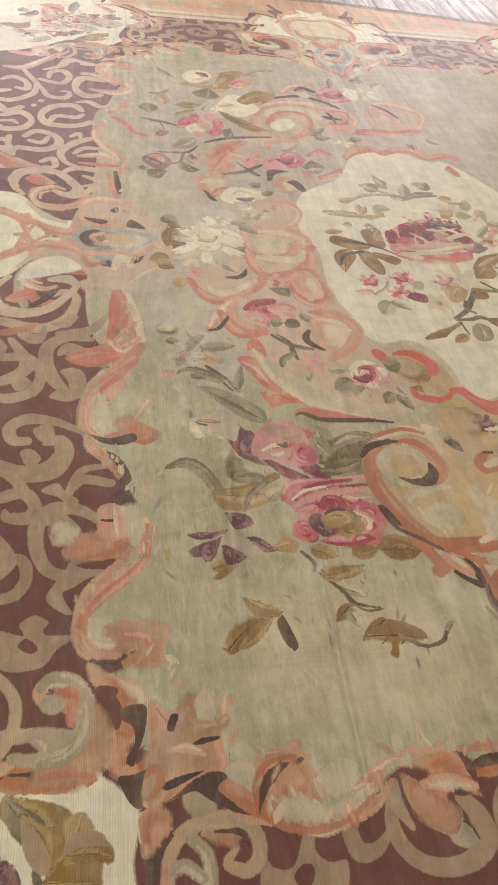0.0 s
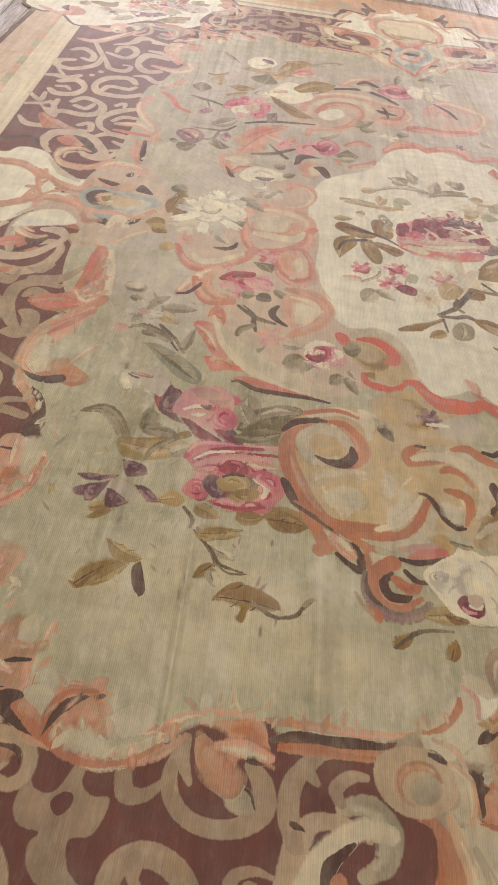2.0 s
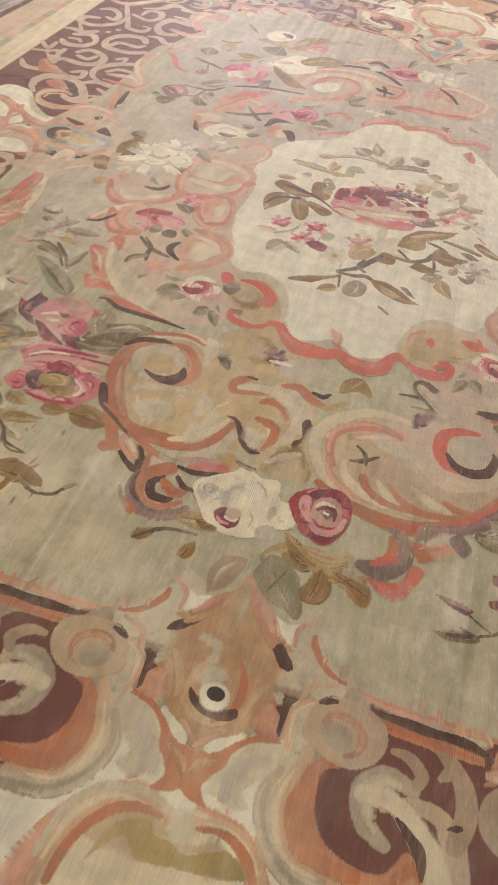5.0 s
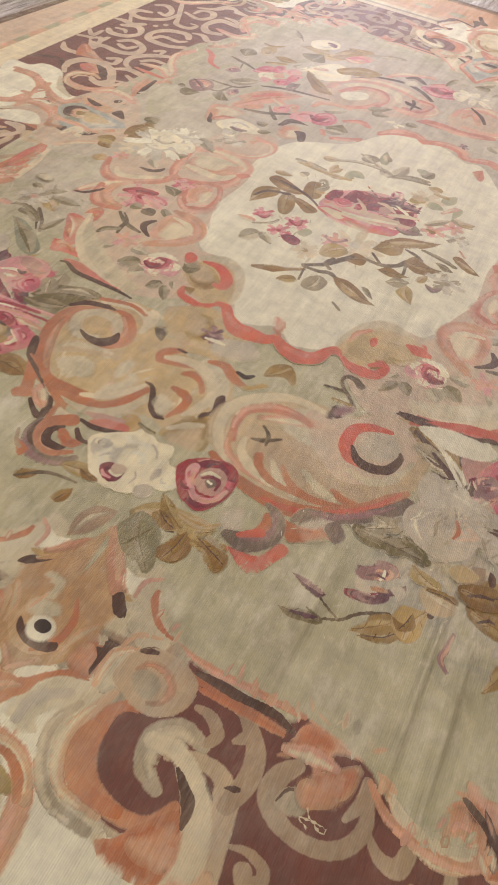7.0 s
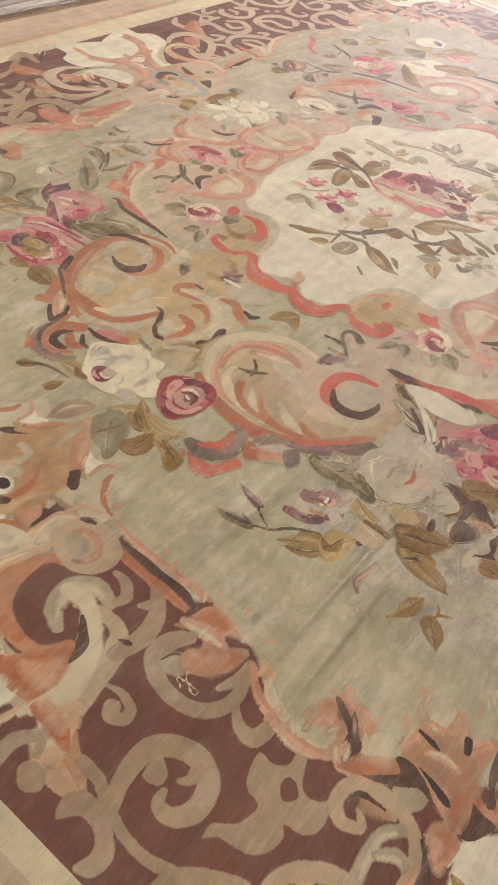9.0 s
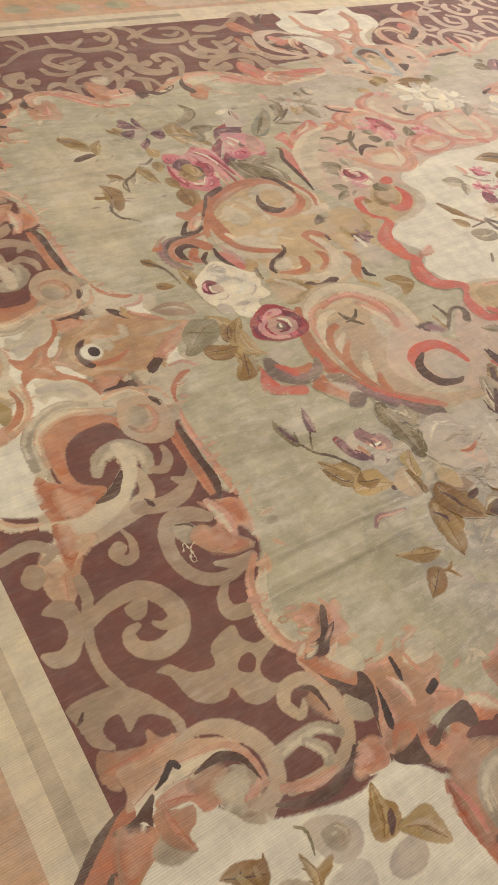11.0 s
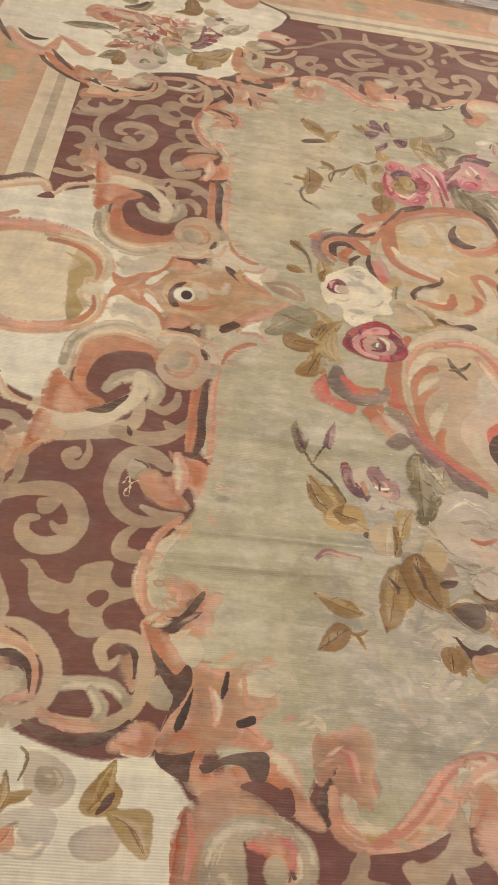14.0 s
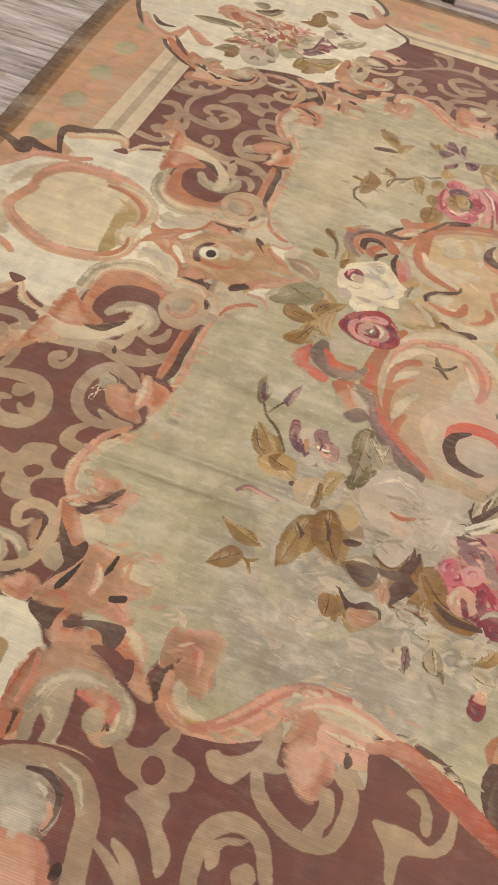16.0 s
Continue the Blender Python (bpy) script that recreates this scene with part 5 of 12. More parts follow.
patch("tan", [(-1.674, 1.268), (-1.721, 1.344), (-1.69, 1.418), (-1.754, 1.508), (-1.781, 1.578), (-1.688, 1.466), (-1.649, 1.347)], "scroll")
stroke("tan", [(-1.776, 1.515, 21), (-1.794, 1.601, 50), (-1.697, 1.596, 18)], "scroll")
patch("terra", [(-1.708, 1.458), (-1.717, 1.506), (-1.621, 1.55), (-1.541, 1.568), (-1.608, 1.512), (-1.635, 1.456)], "leaf")
stroke("cream", [(-1.721, 1.641, 13), (-1.803, 1.713, 42), (-1.786, 1.774, 32)], "scroll")
stroke("tan", [(-1.521, 1.394, 19), (-1.466, 1.273, 45), (-1.54, 1.205, 38), (-1.612, 1.249, 34), (-1.607, 1.336, 21)], "scroll")
stroke("tan", [(-1.582, 1.415, 20), (-1.544, 1.356, 31), (-1.555, 1.304, 16)], "scroll")
stroke("tan", [(-1.501, 0.679, 19), (-1.46, 0.595, 42), (-1.52, 0.536, 30), (-1.568, 0.573, 37), (-1.564, 0.65, 20)], "scroll")
stroke("tan", [(-1.528, 0.673, 24), (-1.512, 0.632, 29), (-1.504, 0.584, 13)], "scroll")
# beige in place of tan: the far windows' glare is put into the yarn
motif("far_side_scroll", "acanthus scrolls on brown, tan paled to beige by painted glare", "x")
stroke("beige", [(-1.729, 3.336, 25), (-1.681, 3.37, 44), (-1.621, 3.316, 29), (-1.612, 3.237, 36), (-1.658, 3.247, 24)], "scroll")
stroke("beige", [(-1.663, 3.512, 18), (-1.605, 3.383, 28), (-1.544, 3.248, 24), (-1.508, 3.17, 34), (-1.436, 3.166, 42), (-1.419, 3.23, 16), (-1.455, 3.236, 18)], "scroll")
stroke("beige", [(-1.691, 3.213, 30), (-1.752, 3.182, 48), (-1.746, 3.121, 39), (-1.67, 3.104, 41), (-1.583, 3.187, 36), (-1.573, 3.299, 17)], "scroll")
stroke("beige", [(-1.562, 3.363, 25), (-1.465, 3.329, 37), (-1.427, 3.408, 31), (-1.459, 3.477, 45), (-1.514, 3.458, 32), (-1.523, 3.383, 17)], "scroll")
stroke("beige", [(-1.55, 3.483, 19), (-1.475, 3.54, 39), (-1.436, 3.625, 60), (-1.368, 3.597, 53), (-1.305, 3.585, 33)], "scroll")
patch("brown", [(-1.439, 3.577), (-1.401, 3.607), (-1.38, 3.582), (-1.411, 3.547)])
stroke("beige", [(-1.262, 3.391, 38), (-1.367, 3.404, 57), (-1.395, 3.282, 29), (-1.347, 3.203, 55), (-1.28, 3.22, 37)], "scroll")
stroke("beige", [(-1.367, 3.465, 26), (-1.322, 3.462, 39), (-1.27, 3.429, 32)])
stroke("beige", [(-1.772, 2.991, 17), (-1.721, 3.002, 40), (-1.663, 2.993, 46), (-1.622, 3.036, 35)], "scroll")
stroke("beige", [(-1.737, 3.094, 17), (-1.692, 3.016, 21)])
stroke("beige", [(-1.709, 2.846, 26), (-1.67, 2.809, 44), (-1.597, 2.829, 44), (-1.568, 2.907, 25), (-1.617, 2.978, 46), (-1.688, 2.943, 34)], "scroll")
stroke("beige", [(-1.687, 2.885, 22), (-1.644, 2.892, 28), (-1.621, 2.86, 11)])
disc("beige", (-1.569, 3.062), 0.013, 0.016)
disc("beige", (-1.54, 3.115), 0.014, 0.016)
stroke("beige", [(-1.359, 3.03, 26), (-1.401, 3.084, 47), (-1.49, 3.055, 47), (-1.531, 2.961, 28), (-1.493, 2.879, 45), (-1.385, 2.874, 40), (-1.317, 2.92, 34)], "scroll")
stroke("beige", [(-1.489, 2.909, 26), (-1.464, 2.964, 35), (-1.382, 2.961, 35), (-1.351, 2.997, 18)], "scroll")
stroke("beige", [(-1.383, 3.123, 18), (-1.33, 3.134, 36), (-1.276, 3.084, 36), (-1.236, 3.112, 24)], "scroll")
stroke("beige", [(-1.778, 2.778, 16), (-1.717, 2.718, 32), (-1.715, 2.801, 18)], "scroll")
stroke("beige", [(-1.762, 2.663, 21), (-1.705, 2.683, 32), (-1.658, 2.672, 42), (-1.644, 2.746, 21)], "scroll")
patch("beige", [(-1.705, 2.683), (-1.669, 2.727), (-1.632, 2.678), (-1.607, 2.574), (-1.645, 2.582), (-1.679, 2.63)], "scroll")
patch("brown", [(-1.688, 2.671), (-1.67, 2.693), (-1.654, 2.661), (-1.674, 2.652)])
stroke("beige", [(-1.584, 2.747, 27), (-1.537, 2.803, 39), (-1.458, 2.759, 33), (-1.447, 2.678, 42), (-1.509, 2.631, 42), (-1.601, 2.64, 37), (-1.625, 2.597, 26)], "scroll")
stroke("beige", [(-1.56, 2.711, 27), (-1.511, 2.695, 32), (-1.489, 2.751, 19)], "scroll")
stroke("beige", [(-1.396, 2.768, 22), (-1.366, 2.801, 28), (-1.357, 2.752, 12)])
stroke("beige", [(-1.304, 2.764, 28), (-1.379, 2.709, 44), (-1.431, 2.622, 34), (-1.413, 2.538, 25), (-1.355, 2.492, 26)], "scroll")
stroke("beige", [(-1.378, 2.615, 21), (-1.341, 2.663, 32), (-1.286, 2.668, 27)], "scroll")
stroke("beige", [(-1.754, 2.538, 13), (-1.708, 2.479, 37), (-1.645, 2.477, 40), (-1.592, 2.5, 26)], "scroll")
patch("terra", [(-1.683, 2.571), (-1.663, 2.599), (-1.6, 2.546), (-1.547, 2.478, 1), (-1.604, 2.465), (-1.636, 2.463)], "leaf")
stroke("salmon", [(-1.6, 2.546, 12), (-1.54, 2.493, 29), (-1.469, 2.477, 20)])
stroke("beige", [(-1.502, 2.528, 26), (-1.462, 2.559, 32), (-1.449, 2.492, 26), (-1.489, 2.486, 15)], "scroll")
stroke("beige", [(-1.416, 2.448, 20), (-1.366, 2.487, 41), (-1.303, 2.479, 41), (-1.256, 2.459, 31)], "scroll")
stroke("beige", [(-1.336, 2.424, 19), (-1.279, 2.392, 34), (-1.246, 2.378, 25)], "scroll")
stroke("beige", [(-1.578, 2.32, 17), (-1.606, 2.365, 25), (-1.578, 2.423, 40), (-1.488, 2.445, 46), (-1.411, 2.392, 34), (-1.367, 2.327, 18), (-1.387, 2.276, 29), (-1.437, 2.287, 20)], "scroll")
patch("salmon", [(-1.558, 2.38, 1), (-1.518, 2.426), (-1.459, 2.394), (-1.431, 2.356, 1), (-1.49, 2.341)], "leaf")
patch("umber", [(-1.511, 2.441, 1), (-1.46, 2.434), (-1.401, 2.368), (-1.393, 2.311, 1), (-1.435, 2.354)])
stroke("salmon", [(-1.451, 2.33, 25), (-1.51, 2.294, 37), (-1.514, 2.222, 20), (-1.465, 2.18, 38), (-1.371, 2.187, 38), (-1.309, 2.265, 33)], "scroll")
patch("brown", [(-1.485, 2.234), (-1.461, 2.287), (-1.397, 2.271), (-1.335, 2.276, 1), (-1.38, 2.215), (-1.444, 2.199)])
stroke("beige", [(-1.44, 2.296, 23), (-1.371, 2.261, 39), (-1.314, 2.306, 29), (-1.3, 2.356, 19)], "scroll")
stroke("beige", [(-1.336, 2.341, 15), (-1.295, 2.347, 28), (-1.268, 2.304, 12)])
stroke("salmon", [(-1.232, 2.441, 14), (-1.227, 2.359, 24), (-1.202, 2.299, 16)])
stroke("rosy", [(-1.146, 3.624, 34), (-1.239, 3.558, 59), (-1.257, 3.436, 30), (-1.21, 3.352, 25)], "scroll")
stroke("rosy", [(-1.323, 3.279, 25), (-1.204, 3.258, 62), (-1.141, 3.329, 29), (-1.222, 3.411, 34)], "scroll")
stroke("salmon", [(-1.236, 3.03, 24), (-1.171, 3.106, 37), (-1.166, 3.176, 18)], "scroll")
stroke("rosy", [(-1.263, 2.918, 35), (-1.296, 2.814, 38), (-1.261, 2.699, 38), (-1.199, 2.602, 35), (-1.183, 2.49, 26), (-1.221, 2.445, 25)], "scroll")
stroke("saldk", [(-1.226, 2.985, 21), (-1.175, 2.938, 32), (-1.137, 2.853, 26), (-1.076, 2.815, 17)])
stroke("rosy", [(-1.359, 2.592, 21), (-1.262, 2.605, 48), (-1.191, 2.54, 26)])
stroke("saldk", [(-1.355, 2.533, 16), (-1.278, 2.525, 31), (-1.21, 2.519, 21)])
stroke("rosy", [(-1.715, 3.69, 40), (-1.618, 3.676, 53), (-1.552, 3.781, 41), (-1.46, 3.852, 49), (-1.347, 3.845, 56), (-1.285, 3.734, 28)], "scroll")
stroke("umber", [(-1.543, 3.806, 21), (-1.438, 3.895, 35), (-1.333, 3.853, 33), (-1.292, 3.75, 12)])
stroke("rosy", [(-1.733, 3.493, 25), (-1.644, 3.495, 51), (-1.554, 3.608, 40), (-1.457, 3.736, 34)])
motif("side_cartouche", "ivory shield with salmon lines at the carpet's side", "x y xy")
patch("ivory", [(-1.792, 2.168), (-1.704, 2.215), (-1.671, 2.266), (-1.609, 2.273), (-1.548, 2.242), (-1.491, 2.142), (-1.423, 2.083), (-1.352, 2.082), (-1.357, 2.026), (-1.438, 2.009), (-1.497, 1.944), (-1.542, 1.852), (-1.612, 1.786)])
stroke("fieldlt", [(-1.535, 2.205, 10), (-1.466, 2.113, 33), (-1.391, 2.068, 15)])
stroke("salmon", [(-1.727, 2.146, 21), (-1.675, 2.149, 31), (-1.618, 2.145, 26), (-1.548, 2.096, 15), (-1.5, 2.054, 9)], "ring")
stroke("salmon", [(-1.498, 2.049, 10), (-1.533, 1.947, 22), (-1.549, 1.867, 18)], "ring")
stroke("salmon", [(-1.498, 2.049, 7), (-1.431, 1.993, 21), (-1.385, 1.985, 27), (-1.344, 2.094, 10)])
stroke("umber", [(-1.774, 2.287, 7), (-1.722, 2.34, 29), (-1.646, 2.361, 23), (-1.591, 2.286, 6)])
stroke("beige", [(-1.553, 2.261, 18), (-1.593, 2.33, 29), (-1.577, 2.426, 54), (-1.502, 2.456, 49), (-1.427, 2.434, 38), (-1.373, 2.369, 28), (-1.342, 2.307, 24), (-1.372, 2.269, 50), (-1.424, 2.274, 22)], "scroll")
patch("umber", [(-1.484, 2.415), (-1.459, 2.418), (-1.418, 2.379), (-1.39, 2.317), (-1.412, 2.315), (-1.44, 2.368)])
patch("saldk", [(-1.555, 2.385), (-1.52, 2.403), (-1.47, 2.376), (-1.479, 2.345), (-1.518, 2.34)], "leaf")
stroke("peach", [(-1.407, 2.157, 22), (-1.475, 2.174, 23), (-1.514, 2.232, 17), (-1.499, 2.295, 31), (-1.444, 2.326, 28), (-1.404, 2.31, 13)], "scroll")
stroke("rosy", [(-1.489, 2.227, 6), (-1.486, 2.271, 16), (-1.451, 2.296, 11)], "scroll")
motif("side_palmette", "pale blue and apricot palmette", "x")
patch("beige", [(-1.488, 1.82), (-1.389, 1.982), (-1.34, 2.178), (-1.192, 2.263), (-1.049, 2.063), (-1.008, 1.867), (-1.102, 1.774), (-1.195, 1.66), (-1.28, 1.695), (-1.336, 1.77)])
patch("ivory", [(-1.485, 1.809), (-1.396, 1.847), (-1.328, 1.776), (-1.423, 1.73), (-1.53, 1.7, 1)])
stroke("salmon", [(-1.702, 2.124, 30), (-1.63, 2.133, 41), (-1.568, 2.101, 38), (-1.524, 2.06, 40), (-1.526, 2.119, 15)], "scroll")
stroke("salmon", [(-1.608, 1.825, 37), (-1.543, 1.873, 43), (-1.504, 1.922, 29), (-1.526, 1.971, 24), (-1.556, 1.975, 20)], "scroll")
stroke("salmon", [(-1.494, 1.843, 16), (-1.482, 1.908, 38), (-1.414, 1.919, 49), (-1.345, 1.886, 35), (-1.31, 1.816, 22)], "scroll")
stroke("salmon", [(-1.508, 2.078, 19), (-1.453, 2.028, 40), (-1.375, 2.008, 45), (-1.338, 2.077, 19), (-1.334, 2.124, 12)])
patch("blue", [(-1.365, 1.968), (-1.321, 2.047), (-1.237, 2.05), (-1.17, 2.027), (-1.083, 2.009), (-1.066, 1.972), (-1.147, 1.907), (-1.23, 1.823), (-1.299, 1.863)])
stroke("salmon", [(-1.378, 1.955, 13), (-1.319, 1.877, 34), (-1.222, 1.877, 29), (-1.14, 1.869, 20), (-1.085, 1.925, 26)])
patch("umber", [(-1.34, 1.975), (-1.323, 2.011), (-1.285, 2.027), (-1.256, 2.001), (-1.263, 1.935), (-1.3, 1.912), (-1.327, 1.937)])
patch("peach", [(-1.303, 1.987), (-1.261, 2.012), (-1.229, 1.979), (-1.244, 1.932), (-1.284, 1.929)])
patch("olive", [(-1.285, 1.979), (-1.256, 1.988), (-1.255, 1.954), (-1.274, 1.948)])
patch("honey", [(-1.254, 2.001), (-1.185, 2), (-1.134, 1.973), (-1.191, 1.923), (-1.23, 1.936)])
patch("peach", [(-1.343, 2.126), (-1.272, 2.115), (-1.188, 2.092), (-1.193, 2.041), (-1.257, 2.044), (-1.313, 2.058)])
patch("umber", [(-1.331, 2.111, 1), (-1.291, 2.105), (-1.241, 2.089), (-1.262, 2.065), (-1.309, 2.086)])
patch("umber", [(-1.232, 2.17), (-1.205, 2.192, 1), (-1.204, 2.16), (-1.223, 2.149)])
patch("umber", [(-1.175, 2.056), (-1.159, 2.105), (-1.123, 2.071), (-1.107, 2.041), (-1.141, 2.044)])
patch("umber", [(-1.309, 1.801, 1), (-1.275, 1.799), (-1.22, 1.791), (-1.238, 1.833), (-1.258, 1.811)])
patch("umber", [(-1.183, 1.813), (-1.155, 1.845), (-1.115, 1.868, 1), (-1.129, 1.832), (-1.158, 1.809)])
stroke("cream", [(-1.221, 1.779, 17), (-1.195, 1.845, 49), (-1.161, 1.796, 25)])
stroke("peach", [(-1.181, 1.686, 15), (-1.136, 1.75, 28), (-1.065, 1.811, 22)])
patch("clay", [(-1.329, 1.887, 1), (-1.306, 1.821), (-1.25, 1.821), (-1.264, 1.798), (-1.312, 1.792)])
stroke("rosy", [(-1.34, 2.178, 24), (-1.297, 2.235, 48), (-1.22, 2.235, 54), (-1.166, 2.204, 30)], "scroll")
stroke("umber", [(-1.214, 2.471, 15), (-1.205, 2.369, 26), (-1.198, 2.296, 11)])
stroke("salmon", [(-1.247, 2.46, 18), (-1.238, 2.348, 29), (-1.202, 2.27, 19)])
patch("saldk", [(-1.233, 1.601), (-1.201, 1.652, 1), (-1.183, 1.614), (-1.177, 1.475), (-1.21, 1.441, 1), (-1.233, 1.499)], "leaf")
stroke("cream", [(-1.178, 1.643, 14), (-1.152, 1.52, 28), (-1.138, 1.396, 23)])
patch("saldk", [(-1.364, 1.325, 1), (-1.303, 1.355), (-1.228, 1.344, 1), (-1.252, 1.291), (-1.304, 1.293)], "leaf")
stroke("rosy", [(-1.259, 1.318, 29), (-1.197, 1.348, 36), (-1.146, 1.407, 20)])
stroke("salmon", [(-1.137, 1.366, 25), (-1.198, 1.278, 49), (-1.26, 1.193, 57), (-1.293, 1.106, 44), (-1.302, 1.028, 31)], "scroll")
patch("brownlf", [(-1.046, 1.978), (-0.998, 2.005), (-0.965, 1.947), (-1.016, 1.92)], "leaf")
leaf("brownlf", (-1.071, 1.821), (-1.013, 1.795), 0.054)
leaf("moss", (-1.044, 2.14), (-0.987, 2.099), 0.072)
leaf("brownlf", (-1.029, 2.069), (-0.979, 2.049), 0.073)
motif("corner_ground", "worn sage field at its corner", "x y xy")
patch("field", [(1.029, 0.152), (1.077, 0.292), (1.089, 0.4), (1.157, 0.366), (1.191, 0.326), (1.245, 0.292), (1.226, 0.248), (1.204, 0.193), (1.16, 0.153)])
patch("rosy", [(1.169, 0.223), (1.161, 0.257), (1.177, 0.286), (1.206, 0.296), (1.245, 0.292), (1.228, 0.258), (1.219, 0.22)])
motif("corner_flame", "salmon flames and grey scrolls of the corner", "x y xy")
patch("terra", [(1.422, 0.104), (1.323, 0.083), (1.271, 0.101), (1.237, 0.129), (1.227, 0.184), (1.254, 0.208), (1.295, 0.158), (1.355, 0.144), (1.402, 0.136)])
patch("salmon", [(1.238, 0.125), (1.208, 0.173), (1.172, 0.233), (1.221, 0.294), (1.274, 0.335), (1.271, 0.301), (1.254, 0.267), (1.25, 0.193)])
stroke("salmon", [(1.289, 0.144, 6), (1.253, 0.149, 11), (1.236, 0.163, 5)])
patch("brown", [(1.216, 0.192), (1.226, 0.239), (1.216, 0.277), (1.258, 0.282), (1.26, 0.24), (1.243, 0.212)])
stroke("greytan", [(1.41, 0.151, 22), (1.349, 0.147, 27), (1.292, 0.185, 30), (1.276, 0.252, 29), (1.304, 0.301, 27), (1.348, 0.307, 24), (1.368, 0.286, 18)], "scroll")
patch("greytan", [(1.34, 0.158), (1.287, 0.179), (1.309, 0.198), (1.374, 0.207), (1.415, 0.189), (1.405, 0.178), (1.354, 0.182)], "scroll")
patch("saldk", [(1.307, 0.204), (1.289, 0.246), (1.299, 0.284), (1.338, 0.283), (1.326, 0.258)])
disc("greytan", (1.343, 0.252), 0.023, 0.02, "scroll")
stroke("umber", [(1.416, 0.122, 4), (1.353, 0.121, 10), (1.311, 0.139, 7)])
stroke("tanlt", [(1.459, 0.125, 13), (1.419, 0.187, 22), (1.413, 0.258, 24), (1.448, 0.311, 23), (1.486, 0.328, 18)], "scroll")
patch("greytan", [(1.473, 0.132), (1.445, 0.179), (1.444, 0.241), (1.479, 0.269), (1.513, 0.225), (1.519, 0.157)])
stroke("umber", [(1.45, 0.18, 3), (1.461, 0.225, 14), (1.479, 0.26, 5)])
patch("rosy", [(1.556, 0.178), (1.551, 0.244), (1.533, 0.294), (1.587, 0.33), (1.625, 0.216)])
patch("umber", [(1.586, 0.289), (1.568, 0.293), (1.569, 0.304), (1.585, 0.307)])
stroke("tan", [(1.5, 0.288, 9), (1.52, 0.333, 17), (1.547, 0.379, 10)])
motif("corner_curl", "terracotta curl at the corner of the field", "x y xy")
patch("salmon", [(1.134, 0.322), (1.121, 0.365), (1.106, 0.41), (1.157, 0.416), (1.213, 0.432), (1.231, 0.398), (1.196, 0.381), (1.169, 0.369), (1.206, 0.329)])
stroke("salmon", [(1.211, 0.36, 10), (1.253, 0.36, 17), (1.289, 0.394, 21), (1.298, 0.453, 21), (1.278, 0.513, 18), (1.212, 0.583, 16), (1.162, 0.643, 13)])
stroke("cream", [(1.225, 0.373, 5), (1.255, 0.383, 15), (1.278, 0.436, 12), (1.27, 0.505, 5)])
stroke("terra", [(1.29, 0.402, 2), (1.291, 0.442, 7), (1.288, 0.471, 8)])
motif("field_edge", "salmon flame scrolls edging the field", "x y xy")
stroke("salmon", [(0.249, 0.114, 8), (0.338, 0.1, 17), (0.437, 0.102, 18), (0.544, 0.102, 12)])
stroke("umber", [(0.315, 0.082, 4), (0.385, 0.081, 18), (0.487, 0.074, 10)])
stroke("terra", [(0.325, 0.069, 19), (0.415, 0.063, 21), (0.522, 0.057, 7)])
stroke("peach", [(0.722, 0.061, 8), (0.781, 0.006, 19), (0.838, -0.019, 26), (0.884, -0.011, 26), (0.925, 0.017, 14)], "scroll")
stroke("cream", [(0.736, 0.057, 6), (0.794, 0.012, 17), (0.853, 0.001, 24), (0.899, 0.015, 24), (0.918, 0.047, 17)], "scroll")
patch("salmon", [(0.841, 0.033), (0.843, 0.078), (0.866, 0.103), (0.904, 0.084), (0.924, 0.054), (0.933, 0.012), (0.909, 0.002), (0.9, 0.039), (0.879, 0.052), (0.864, 0.032)], "leaf")
stroke("umber", [(0.864, 0.107, 3), (0.903, 0.089, 12), (0.931, 0.067, 24), (0.933, 0.015, 23)])
patch("salmon", [(0.847, 0.113), (0.887, 0.123), (0.943, 0.125), (0.96, 0.103), (0.939, 0.077), (0.916, 0.101)])
patch("salmon", [(0.934, -0.003), (0.969, 0.073), (1.003, 0.106), (1.016, 0.167), (0.995, 0.197), (1.011, 0.209), (1.044, 0.19), (1.069, 0.193), (1.085, 0.247), (1.111, 0.219), (1.147, 0.249), (1.159, 0.222), (1.152, 0.159), (1.162, 0.114), (1.182, 0.086), (1.174, 0.049), (1.138, 0.049), (1.068, 0.07), (1.022, 0.044), (0.993, 0.011)], "leaf")
patch("salmon", [(0.946, 0.01), (0.99, 0.067), (1.038, 0.078), (1.056, 0.072), (1.023, 0.035), (0.986, 0.004)])
patch("salmon", [(1.122, 0.066), (1.096, 0.117), (1.107, 0.166), (1.148, 0.14), (1.173, 0.09), (1.17, 0.05)])
patch("salmon", [(1.169, 0.111), (1.2, 0.131), (1.199, 0.164), (1.187, 0.19), (1.214, 0.189), (1.225, 0.162), (1.222, 0.112), (1.202, 0.103)])
patch("greytan", [(1.039, 0.036), (1.064, 0.064), (1.097, 0.059), (1.096, 0.034), (1.074, 0.02)])
patch("salmon", [(1.132, -0.007), (1.122, 0.026), (1.144, 0.044), (1.176, 0.029), (1.175, -0.01), (1.169, -0.037)])
patch("brown", [(1.165, 0.058), (1.164, 0.099), (1.192, 0.099), (1.216, 0.102), (1.196, 0.071), (1.19, 0.052)])
patch("brown", [(1.204, 0.18), (1.201, 0.213), (1.218, 0.259), (1.241, 0.283), (1.258, 0.279), (1.247, 0.235), (1.226, 0.203)])
motif("corner_acanthus", "clay and salmon acanthus flame at the corner", "x y xy")
stroke("salmon", [(0.7, 0.05, 13), (0.748, 0.007, 20), (0.815, -0.012, 20), (0.877, -0.011, 20), (0.92, 0.009, 20), (0.931, 0.046, 13)], "scroll")
